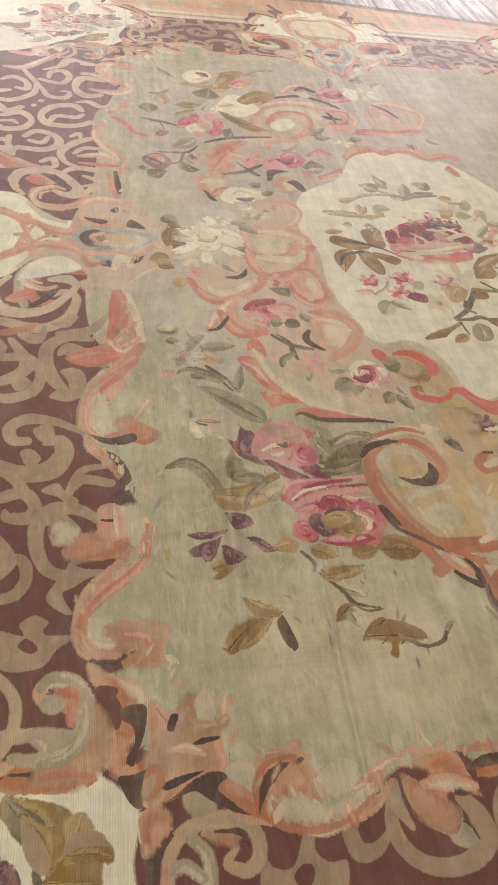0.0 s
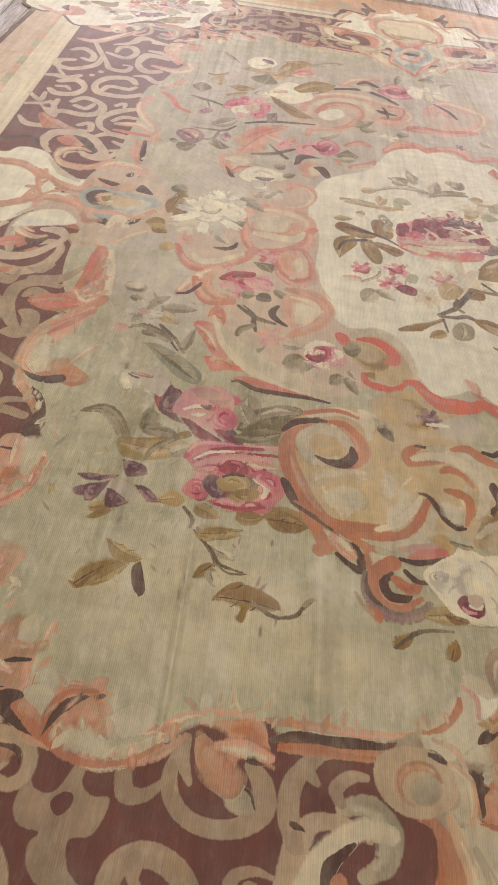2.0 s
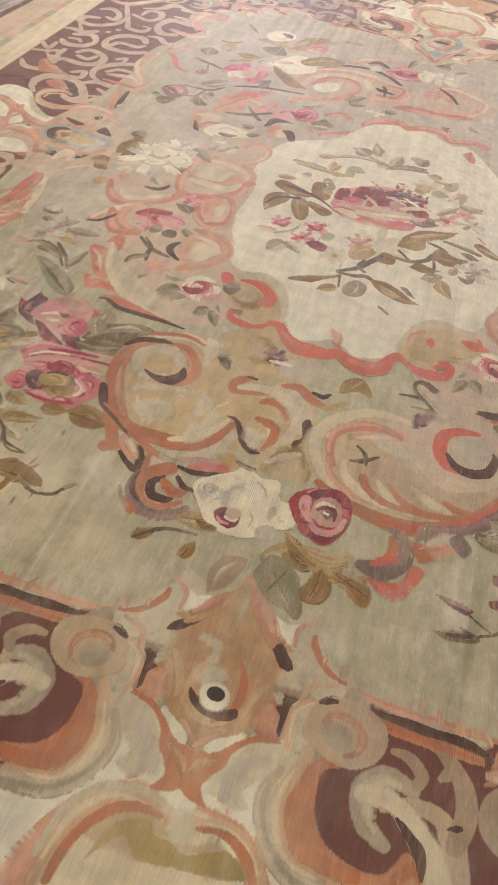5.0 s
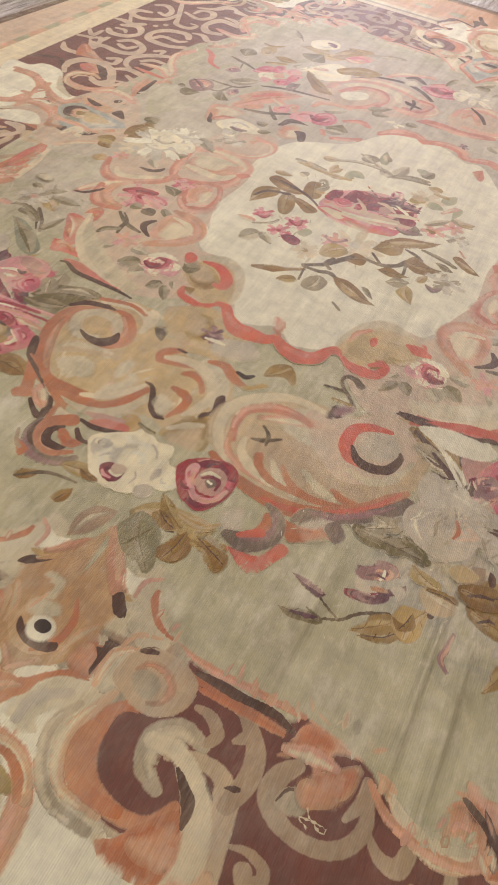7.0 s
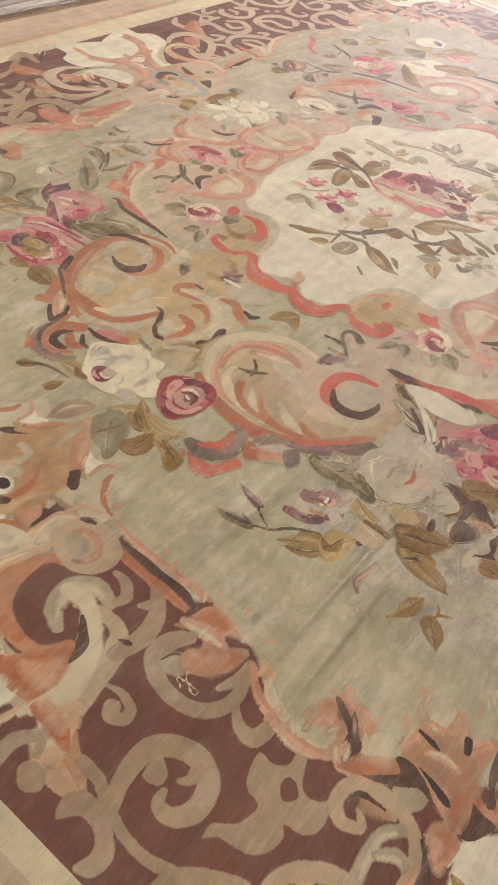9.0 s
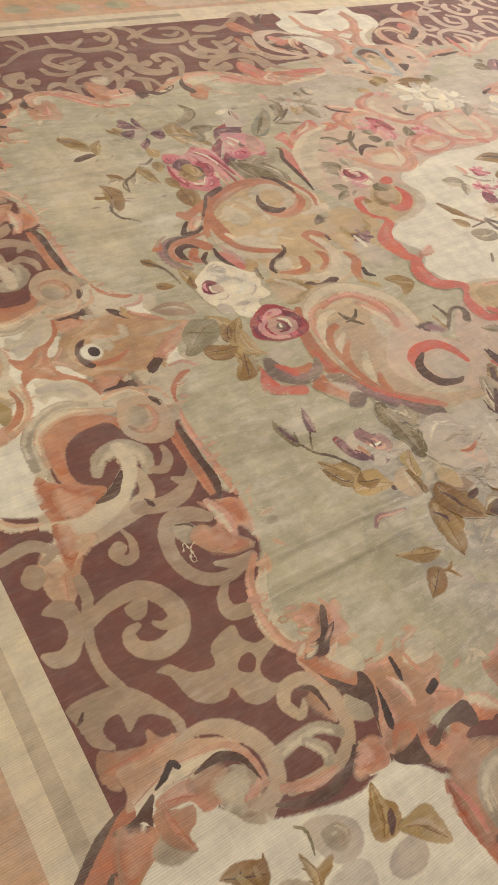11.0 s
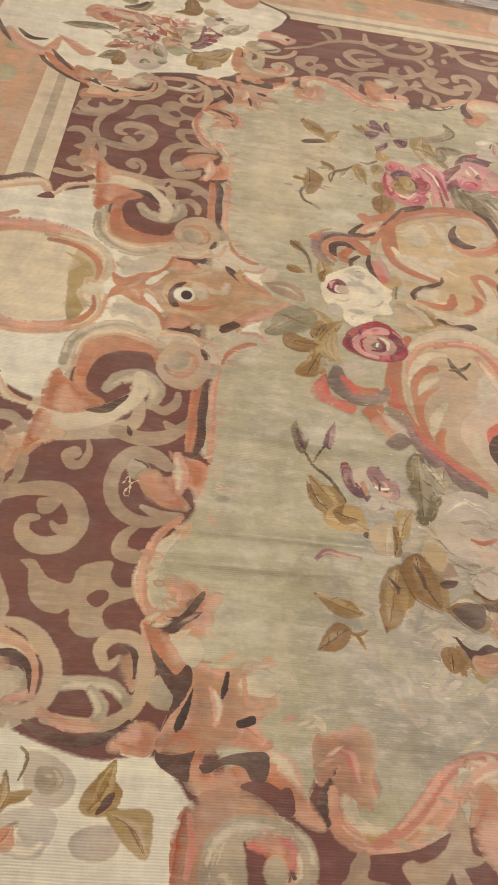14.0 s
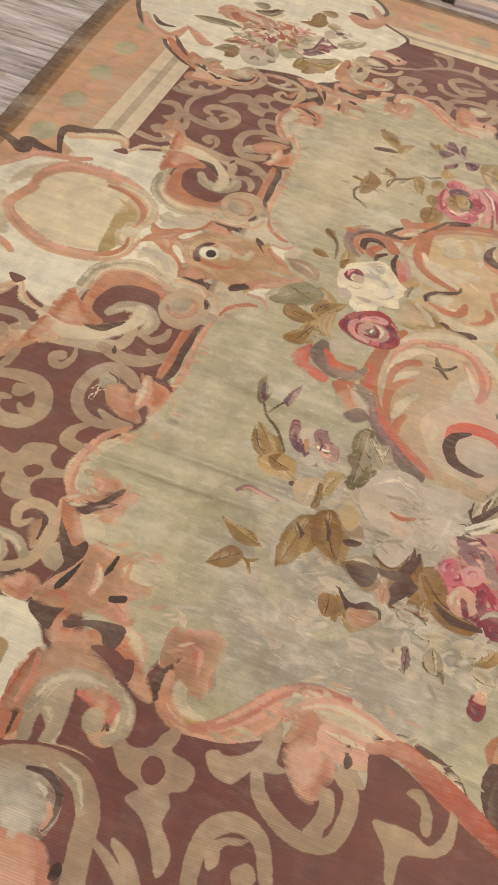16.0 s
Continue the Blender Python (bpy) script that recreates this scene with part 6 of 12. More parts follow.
stroke("fieldlt", [(0.759, 0.031, 12), (0.813, 0.008, 21), (0.875, 0.012, 17), (0.911, 0.034, 10)])
patch("clay", [(0.849, 0.028), (0.837, 0.049), (0.85, 0.078), (0.874, 0.088), (0.908, 0.066), (0.902, 0.044), (0.872, 0.044)])
stroke("rosy", [(0.86, 0.04, 5), (0.87, 0.061, 13), (0.895, 0.056, 6)])
patch("salmon", [(0.909, 0.094), (0.874, 0.119), (0.866, 0.143, 1), (0.896, 0.131), (0.928, 0.1), (0.954, 0.068, 1)])
patch("umber", [(0.932, 0.002, 1), (0.932, 0.036), (0.917, 0.067), (0.879, 0.092), (0.862, 0.108), (0.875, 0.111), (0.909, 0.094), (0.94, 0.074), (0.956, 0.054), (0.946, 0.027)])
patch("clay", [(1.026, 0.101), (1.032, 0.154), (1.008, 0.19), (1.029, 0.197), (1.061, 0.186), (1.062, 0.245), (1.084, 0.25), (1.094, 0.202), (1.134, 0.183), (1.163, 0.145), (1.175, 0.107), (1.173, 0.068), (1.159, 0.05), (1.139, 0.065), (1.128, 0.093), (1.087, 0.105)])
patch("terra", [(0.939, -0.003, 1), (0.949, 0.032), (0.974, 0.066), (1.022, 0.088), (1.041, 0.066), (1.009, 0.043), (0.989, 0.02)])
patch("fieldlt", [(0.959, 0.049, 1), (0.959, 0.092), (0.981, 0.116), (1.017, 0.102), (1.006, 0.079)], "leaf")
patch("umber", [(0.979, 0.014, 1), (1.004, 0.037), (1.034, 0.066), (1.014, 0.087), (1.037, 0.099), (1.079, 0.085), (1.11, 0.062), (1.138, 0.048, 1), (1.08, 0.065), (1.056, 0.052), (1.021, 0.029)])
patch("black", [(1.131, 0.072), (1.114, 0.074), (1.079, 0.09), (1.055, 0.101, 1), (1.093, 0.097), (1.123, 0.088), (1.137, 0.079)])
patch("fieldlt", [(1.043, 0.18, 1), (1.022, 0.211), (1.029, 0.245), (1.041, 0.266, 1), (1.063, 0.243), (1.06, 0.201)], "leaf")
stroke("rosy", [(1.05, 0.129, 5), (1.085, 0.146, 19), (1.125, 0.143, 6)])
stroke("terra", [(1.165, 0.054, 6), (1.14, 0.084, 15), (1.148, 0.112, 17), (1.177, 0.097, 11)])
stroke("salmon", [(1.024, 0.19, 6), (1.076, 0.202, 11), (1.079, 0.233, 5)])
stroke("black", [(1.024, 0.162, 7), (1.053, 0.158, 12), (1.074, 0.152, 5)])
patch("black", [(1.111, 0.181), (1.103, 0.197), (1.099, 0.214), (1.112, 0.216), (1.12, 0.198), (1.121, 0.184)])
patch("terra", [(1.176, 0.105), (1.168, 0.125), (1.192, 0.122), (1.204, 0.142), (1.183, 0.194), (1.214, 0.207), (1.228, 0.148), (1.225, 0.115), (1.202, 0.098)])
patch("umber", [(1.188, 0.12), (1.181, 0.141), (1.171, 0.165), (1.163, 0.194), (1.161, 0.235), (1.185, 0.241), (1.21, 0.23), (1.206, 0.21), (1.187, 0.195), (1.185, 0.165), (1.2, 0.137), (1.2, 0.125)])
patch("umber", [(1.173, 0.044), (1.175, 0.068), (1.17, 0.096), (1.164, 0.112, 1), (1.193, 0.104), (1.217, 0.101), (1.205, 0.07), (1.189, 0.047)])
patch("brown", [(1.217, 0.191), (1.209, 0.21), (1.212, 0.234), (1.222, 0.263), (1.244, 0.268), (1.243, 0.234), (1.23, 0.205)])
patch("clay", [(1.245, 0.121), (1.227, 0.167), (1.234, 0.205), (1.248, 0.234), (1.264, 0.253, 1), (1.267, 0.187), (1.295, 0.147), (1.328, 0.135), (1.365, 0.128), (1.366, 0.096), (1.313, 0.098), (1.272, 0.104)])
stroke("blush", [(1.263, 0.108, 5), (1.312, 0.116, 14), (1.36, 0.109, 6)])
stroke("greytan", [(1.359, 0.135, 15), (1.311, 0.146, 21), (1.281, 0.179, 22), (1.271, 0.225, 22), (1.282, 0.274, 20)], "scroll")
motif("edge_flame", "rose flame curling along the edge of the field", "x y xy")
patch("clay", [(1.132, 0.328), (1.124, 0.366), (1.115, 0.418), (1.155, 0.428), (1.193, 0.413), (1.229, 0.42), (1.241, 0.399), (1.223, 0.371), (1.259, 0.359), (1.292, 0.376, 1), (1.259, 0.349), (1.215, 0.345), (1.175, 0.365, 1), (1.205, 0.337), (1.18, 0.327)])
stroke("blush", [(1.15, 0.354, 6), (1.157, 0.384, 22), (1.203, 0.397, 11)])
stroke("salmon", [(1.215, 0.351, 16), (1.267, 0.358, 19), (1.291, 0.395, 13), (1.29, 0.453, 12), (1.252, 0.516, 14), (1.214, 0.562, 17), (1.172, 0.62, 15), (1.15, 0.655, 10)], "scroll")
stroke("rosy", [(1.28, 0.444, 5), (1.254, 0.496, 12), (1.201, 0.563, 14), (1.164, 0.621, 7)])
stroke("fieldlt", [(1.231, 0.385, 9), (1.261, 0.393, 13), (1.276, 0.435, 8)])
patch("gold", [(1.28, 0.401, 1), (1.281, 0.435), (1.288, 0.455, 1), (1.294, 0.414)])
motif("cartouche", "cream shield with an oval at the middle of a side", "x y xy")
patch("ivory", [(-0.08, -0.777), (-0.083, -0.703), (-0.166, -0.672), (-0.203, -0.576), (-0.255, -0.54), (-0.329, -0.615), (-0.421, -0.482), (-0.373, -0.409), (-0.411, -0.298), (-0.326, -0.253), (-0.226, -0.196), (-0.205, -0.115), (-0.16, -0.068), (-0.048, -0.046), (0.043, -0.103), (0.074, -0.161), (0.023, -0.403), (0.029, -0.643)])
stroke("fieldlt", [(-0.32, -0.263, 18), (-0.211, -0.209, 52), (-0.159, -0.126, 33)])
stroke("fieldlt", [(-0.028, -0.636, 19), (-0.113, -0.607, 52), (-0.19, -0.551, 28)])
stroke("umber", [(-0.256, -0.817, 26), (-0.23, -0.748, 31), (-0.199, -0.689, 44), (-0.252, -0.701, 43), (-0.238, -0.651, 35), (-0.227, -0.584, 28)], "outline")
stroke("umber", [(-0.229, -0.581, 14), (-0.338, -0.626, 23), (-0.383, -0.617, 46), (-0.4, -0.552, 40), (-0.437, -0.488, 24), (-0.41, -0.425, 13)], "outline")
stroke("salmon", [(-0.075, -0.717, 16), (-0.155, -0.666, 22), (-0.204, -0.634, 31), (-0.23, -0.532, 26), (-0.257, -0.487, 19)])
stroke("peach", [(-0.342, -0.595, 27), (-0.385, -0.526, 40), (-0.411, -0.447, 39), (-0.367, -0.418, 19)])
stroke("peach", [(-0.355, -0.401, 8), (-0.413, -0.368, 25), (-0.435, -0.308, 9)])
patch("brown", [(-0.342, -0.447), (-0.369, -0.415), (-0.342, -0.398), (-0.335, -0.434)])
motif("oval", "olive oval in a salmon ring", "y")
patch("straw", [(0.09, -0.574), (-0.066, -0.583), (-0.167, -0.517), (-0.195, -0.383), (-0.145, -0.253), (-0.055, -0.209), (0.066, -0.225), (0.144, -0.289), (0.171, -0.417), (0.148, -0.517)])
stroke("salmon", [(-0.034, -0.57, 21), (-0.105, -0.575, 35), (-0.184, -0.525, 55), (-0.206, -0.406, 54), (-0.164, -0.279, 46), (-0.087, -0.208, 33), (-0.045, -0.205, 31)], "ring")
stroke("salmon", [(-0.034, -0.57, 40), (0.052, -0.594, 36), (0.102, -0.574, 32), (0.154, -0.505, 38), (0.193, -0.399, 42), (0.173, -0.281, 43), (0.122, -0.218, 38), (0.054, -0.204, 31)], "ring")
patch("sand", [(-0.012, -0.302), (-0.128, -0.294), (-0.096, -0.226), (-0.035, -0.201), (0.008, -0.244), (0.08, -0.235), (0.127, -0.268), (0.102, -0.291), (0.044, -0.292)])
patch("cream", [(0.059, -0.25), (0.008, -0.244), (-0.015, -0.215), (0.049, -0.199), (0.082, -0.218)])
motif("cartouche_leaf", "salmon feathers beside the shield", "x y xy")
patch("terra", [(-0.316, -0.269), (-0.36, -0.294), (-0.45, -0.283), (-0.44, -0.25), (-0.434, -0.198), (-0.418, -0.162), (-0.376, -0.206), (-0.341, -0.251)])
stroke("cream", [(-0.442, -0.31, 14), (-0.473, -0.222, 48), (-0.435, -0.133, 50), (-0.373, -0.077, 35), (-0.309, -0.078, 26)], "scroll")
stroke("umber", [(-0.434, -0.184, 7), (-0.423, -0.141, 27), (-0.376, -0.097, 6)])
patch("terra", [(-0.445, -0.291), (-0.511, -0.301), (-0.559, -0.302), (-0.523, -0.269), (-0.467, -0.256)])
motif("palmette", "apricot palmette at the middle of a side", "x y xy")
patch("greytan", [(-0.298, 0.076), (-0.222, 0.13), (-0.135, 0.13), (-0.072, -0.031), (-0.153, -0.048), (-0.205, -0.035)])
patch("fieldlt", [(-0.194, -0.061), (-0.139, -0.041), (-0.097, -0.061), (-0.068, -0.096), (-0.05, -0.138), (-0.055, -0.166), (-0.092, -0.179), (-0.123, -0.169), (-0.108, -0.143), (-0.138, -0.11), (-0.171, -0.099)])
stroke("greytan", [(-0.296, -0.264, 19), (-0.217, -0.254, 24), (-0.164, -0.209, 21), (-0.14, -0.143, 22), (-0.161, -0.084, 14)])
stroke("worn", [(-0.136, -0.075, 13), (-0.085, -0.113, 26), (-0.077, -0.164, 18)])
stroke("terra", [(-0.325, -0.213, 19), (-0.279, -0.216, 27), (-0.24, -0.208, 31), (-0.212, -0.177, 36), (-0.203, -0.131, 36), (-0.214, -0.079, 30), (-0.238, -0.04, 16)])
stroke("peach", [(-0.301, -0.237, 10), (-0.22, -0.227, 18), (-0.185, -0.188, 24), (-0.173, -0.135, 24), (-0.192, -0.072, 22), (-0.205, -0.035, 14)])
patch("tanlt", [(-0.34, 0.011), (-0.333, 0.047), (-0.276, 0.082), (-0.223, 0.074), (-0.186, 0.029), (-0.182, -0.008), (-0.214, -0.028), (-0.268, -0.039), (-0.316, -0.025)])
stroke("salmon", [(-0.221, 0.028, 9), (-0.249, 0.055, 15), (-0.286, 0.051, 20), (-0.303, 0.025, 18), (-0.289, -0.007, 11), (-0.273, -0.016, 4)])
patch("fieldlt", [(-0.278, 0.008), (-0.268, 0.038), (-0.233, 0.027), (-0.216, 0.002), (-0.235, -0.02), (-0.265, -0.019)])
patch("fieldlt", [(-0.244, 0.108), (-0.163, 0.203), (-0.144, 0.256), (-0.096, 0.229), (-0.125, 0.104), (-0.192, 0.059)])
patch("ochre", [(-0.012, 0.291, 1), (-0.042, 0.219), (-0.085, 0.16), (-0.125, 0.104), (-0.113, 0.055), (-0.095, 0.024), (-0.089, -0.023), (-0.067, -0.05), (-0.031, -0.072), (0.005, -0.109), (0.017, -0.105), (0.01, 0.006)])
patch("terra", [(-0.149, -0.039, 1), (-0.117, -0.033), (-0.075, -0.059), (-0.039, -0.095), (0.003, -0.104), (0.015, -0.111), (0.015, -0.14), (0.005, -0.168), (-0.02, -0.188), (-0.053, -0.191, 1), (-0.035, -0.162), (-0.045, -0.137), (-0.062, -0.116), (-0.07, -0.086), (-0.099, -0.056)])
stroke("clay", [(-0.044, -0.11, 7), (-0.016, -0.127, 18), (0.001, -0.158, 6)])
patch("clay", [(-0.145, -0.025), (-0.151, 0.003), (-0.149, 0.036), (-0.124, 0.032), (-0.105, 0.045), (-0.087, -0.02), (-0.121, -0.029)])
stroke("peach", [(-0.195, 0.064, 9), (-0.162, 0.037, 17), (-0.156, 0.001, 17), (-0.162, -0.04, 12)])
patch("umber", [(-0.159, 0.051, 1), (-0.131, 0.049), (-0.132, 0.033), (-0.12, 0.027), (-0.134, 0.009), (-0.135, -0.022), (-0.143, -0.031, 1), (-0.146, 0.005), (-0.149, 0.036)])
stroke("umber", [(-0.241, 0.081, 6), (-0.222, 0.077, 15), (-0.202, 0.067, 6)])
patch("greytan", [(-0.19, 0.066, 1), (-0.127, 0.107), (-0.109, 0.059), (-0.132, 0.057), (-0.158, 0.057)])
patch("umber", [(-0.134, 0.11), (-0.124, 0.132), (-0.109, 0.141), (-0.102, 0.133), (-0.07, 0.154, 1), (-0.092, 0.13), (-0.114, 0.113)])
patch("gold", [(-0.128, 0.151, 1), (-0.109, 0.158), (-0.089, 0.156, 1), (-0.109, 0.143)])
stroke("terra", [(-0.247, 0.114, 5), (-0.199, 0.134, 14), (-0.165, 0.176, 17), (-0.161, 0.204, 6)])
stroke("clay", [(-0.035, 0.237, 10), (-0.061, 0.2, 24), (-0.098, 0.162, 13)])
patch("ivory", [(-0.122, 0.211), (-0.1, 0.205), (-0.072, 0.215, 1), (-0.091, 0.179), (-0.116, 0.162), (-0.118, 0.183)])
stroke("rosy", [(-0.154, 0.229, 7), (-0.125, 0.203, 12), (-0.125, 0.162, 8)])
stroke("apricot", [(-0.102, 0.072, 7), (-0.076, 0.03, 17), (-0.066, -0.015, 7)])
stroke("clay", [(-0.043, -0.048, 6), (-0.012, -0.077, 16), (0.006, -0.098, 7)])
motif("palmette_curl", "tan curl with a clay spiral beside the palmette", "x")
patch("tanlt", [(-0.337, 0.017), (-0.333, 0.06), (-0.285, 0.085), (-0.228, 0.084), (-0.188, 0.048), (-0.187, 0.002), (-0.217, -0.027), (-0.255, -0.043), (-0.303, -0.034)])
stroke("clay", [(-0.215, 0.027, 8), (-0.234, 0.051, 15), (-0.273, 0.048, 18), (-0.296, 0.022, 18), (-0.29, -0.009, 12), (-0.265, -0.025, 5)], "scroll")
patch("greytan", [(-0.275, 0.005), (-0.262, 0.029), (-0.231, 0.035), (-0.213, 0.013), (-0.232, -0.014), (-0.261, -0.017)])
stroke("umber", [(-0.237, 0.078, 6), (-0.218, 0.071, 14), (-0.198, 0.062, 6)])
stroke("peach", [(-0.223, 0.107, 7), (-0.179, 0.09, 14), (-0.164, 0.055, 7)])
motif("palmette_face", "clay cheek and dusty leaf of the palmette")
patch("tan", [(-0.086, 0.218, 1), (-0.098, 0.273), (-0.075, 0.322), (-0.026, 0.333, 1), (-0.029, 0.3), (-0.051, 0.246)], "leaf")
stroke("greytan", [(-0.079, 0.235, 5), (-0.07, 0.284, 15), (-0.041, 0.319, 7)])
stroke("salmon", [(-0.003, 0.287, 23), (0.039, 0.221, 39), (0.083, 0.153, 22)])
stroke("peach", [(0.012, 0.27, 7), (0.05, 0.218, 14), (0.072, 0.177, 6)])
patch("umber", [(0.086, 0.141), (0.099, 0.159), (0.12, 0.134), (0.129, 0.105), (0.106, 0.109)])
patch("ochre", [(-0.065, 0.007), (-0.056, 0.029), (-0.042, 0.045), (-0.006, 0.053), (0.006, 0.099), (0.03, 0.118), (0.065, 0.032), (0.057, -0.018), (0.022, -0.048), (-0.023, -0.047), (-0.052, -0.022)])
stroke("terra", [(0.026, 0.1, 6), (0.05, 0.051, 17), (0.047, -0.004, 17), (0.015, -0.042, 7)])
patch("fieldlt", [(-0.046, 0.035), (-0.035, 0.06), (-0.002, 0.066), (0.017, 0.045), (-0.024, 0.022)])
patch("fieldlt", [(-0.062, 0.113), (-0.048, 0.125), (-0.018, 0.116), (-0.016, 0.084), (-0.03, 0.073, 1), (-0.029, 0.099)])
stroke("peach", [(-0.03, 0.079, 4), (-0.037, 0.057, 9), (-0.043, 0.036, 9)])
motif("oval_ring", "terracotta and cream ring of the olive oval", "y")
stroke("fieldlt", [(-0.19, -0.346, 12), (-0.169, -0.265, 18), (-0.129, -0.217, 18), (-0.063, -0.199, 15), (-0.015, -0.208, 12)])
stroke("peach", [(-0.175, -0.384, 19), (-0.166, -0.324, 22), (-0.148, -0.267, 25), (-0.104, -0.226, 24), (-0.044, -0.221, 19), (-0.008, -0.227, 7)])
stroke("terra", [(-0.154, -0.377, 14), (-0.15, -0.337, 17), (-0.136, -0.292, 17), (-0.104, -0.249, 20), (-0.062, -0.227, 17), (-0.014, -0.229, 9)])
patch("olivelt", [(-0.109, -0.328, 1), (-0.087, -0.266), (-0.036, -0.239), (-0.013, -0.259), (0.013, -0.26), (0.047, -0.271), (0.108, -0.246), (0.143, -0.262), (0.148, -0.278), (0.102, -0.288), (0.026, -0.296), (-0.031, -0.302), (-0.062, -0.276), (-0.09, -0.303)])
patch("fieldlt", [(0, -0.227), (0.035, -0.21), (0.052, -0.228), (0.044, -0.249), (0.019, -0.249)])
stroke("peach", [(0.043, -0.217, 9), (0.096, -0.209, 19), (0.149, -0.233, 22), (0.18, -0.273, 19)])
stroke("terra", [(0.051, -0.227, 7), (0.1, -0.221, 14), (0.142, -0.244, 19), (0.165, -0.278, 15)])
motif("palmette_eye", "black and ivory eye of the palmette", "y")
patch("umber", [(-0.046, 0.008), (-0.038, -0.017), (-0.008, -0.035), (0.028, -0.037), (0.056, -0.023), (0.052, -0.005), (0.027, -0.014), (-0.002, -0.015), (-0.028, -0.004)])
disc("ivory", (0.004, 0.005), 0.03, 0.029)
disc("black", (0.005, 0.011), 0.018, 0.015)
motif("side_edge", "salmon and clay flames between the brown band and the field", "x")
stroke("blush", [(-1.159, 1.298, 21), (-1.224, 1.222, 36), (-1.279, 1.15, 26), (-1.292, 1.059, 19), (-1.276, 1.003, 18), (-1.225, 0.984, 27), (-1.17, 1.006, 16)], "scroll")
patch("fieldlt", [(-1.279, 1.138), (-1.248, 1.15), (-1.232, 1.07), (-1.222, 1.016), (-1.254, 0.999), (-1.28, 1.027)])
patch("clay", [(-1.22, 1.048), (-1.172, 1.065), (-1.157, 1.019), (-1.12, 1.006), (-1.106, 0.989), (-1.166, 0.975), (-1.203, 0.992)])
stroke("peach", [(-1.164, 1.054, 11), (-1.132, 1.113, 23), (-1.104, 1.15, 10)])
patch("umber", [(-1.286, 0.997, 1), (-1.232, 0.982), (-1.173, 0.998), (-1.163, 0.973), (-1.203, 0.956), (-1.254, 0.965)])
stroke("clay", [(-1.276, 0.953, 13), (-1.239, 0.903, 25), (-1.208, 0.85, 20)])
patch("umber", [(-1.242, 0.937, 1), (-1.203, 0.902), (-1.179, 0.843), (-1.176, 0.778), (-1.191, 0.748), (-1.22, 0.761), (-1.195, 0.797), (-1.204, 0.853)])
patch("clay", [(-1.335, 0.603), (-1.322, 0.637), (-1.277, 0.672), (-1.245, 0.651), (-1.203, 0.649), (-1.19, 0.624), (-1.238, 0.601), (-1.288, 0.587)])
patch("rosy", [(-1.26, 0.66), (-1.252, 0.727), (-1.225, 0.756), (-1.196, 0.725), (-1.191, 0.673), (-1.212, 0.646)], "leaf")
stroke("umber", [(-1.252, 0.706, 7), (-1.228, 0.705, 9)])
patch("fieldlt", [(-1.198, 0.743), (-1.157, 0.741), (-1.151, 0.672), (-1.173, 0.62, 1), (-1.192, 0.657)])
stroke("blush", [(-1.143, 0.689, 10), (-1.145, 0.622, 17), (-1.175, 0.56, 22), (-1.238, 0.503, 25), (-1.274, 0.462, 21), (-1.296, 0.422, 16)], "scroll")
stroke("clay", [(-1.228, 0.602, 10), (-1.187, 0.592, 18), (-1.152, 0.6, 10)])
patch("saldk", [(-1.357, 1.305, 1), (-1.307, 1.348), (-1.233, 1.365), (-1.196, 1.336, 1), (-1.257, 1.294), (-1.313, 1.28)], "leaf")
stroke("rosy", [(-1.241, 1.402, 11), (-1.199, 1.349, 27), (-1.162, 1.38, 15)])
motif("lower_edge", "terracotta and rose flames along the lower edge of the field")
stroke("rosy", [(-0.806, 0.044, 7), (-0.76, 0.053, 14), (-0.705, 0.089, 15), (-0.651, 0.107, 8)])
patch("fieldlt", [(-0.845, 0.068), (-0.793, 0.105), (-0.753, 0.082), (-0.784, 0.042), (-0.83, 0.035)], "leaf")
patch("clay", [(-0.937, 0.113), (-0.892, 0.116), (-0.865, 0.08), (-0.847, 0.048), (-0.894, 0.04), (-0.929, 0.024), (-0.945, 0.056)])
stroke("terra", [(-0.879, 0.114, 8), (-0.936, 0.105, 12), (-0.959, 0.067, 18), (-0.954, 0.027, 21), (-0.923, -0.006, 19), (-0.862, -0.021, 15), (-0.795, -0.007, 12), (-0.74, 0.03, 9)], "scroll")
patch("fieldlt", [(-0.917, 0.033), (-0.873, 0.04), (-0.855, 0.018), (-0.81, 0.014, 1), (-0.839, -0.008), (-0.891, -0.005), (-0.916, 0.007)])
patch("umber", [(-0.963, 0.015, 1), (-0.953, 0.067), (-0.929, 0.096), (-0.887, 0.105, 1), (-0.92, 0.079), (-0.94, 0.054)])
stroke("rosy", [(-0.691, 0.099, 7), (-0.642, 0.106, 14), (-0.58, 0.107, 9)])
patch("umber", [(-0.603, 0.047, 1), (-0.584, 0.031), (-0.54, 0.016, 1), (-0.577, 0.015)])
motif("edge_tongue", "rose tongue of flame over the edge of the field", "x")
patch("clay", [(0.601, -0.048), (0.584, -0.012), (0.609, 0.009), (0.653, 0.047), (0.676, 0.064, 1), (0.672, 0.012), (0.657, -0.02), (0.628, -0.038)])
stroke("rosy", [(0.534, 0.03, 14), (0.585, 0.043, 34), (0.636, 0.042, 16)])
motif("edge_hatching", "hatched passage from salmon flames to the field", "x y xy")
hatch_line(QUARTER[3:], 0.018, 130, ("field", "field", "fieldlt", "rosy", "salmon", "greytan", "peach", "cream"))
motif("medallion", "worn ivory central medallion")
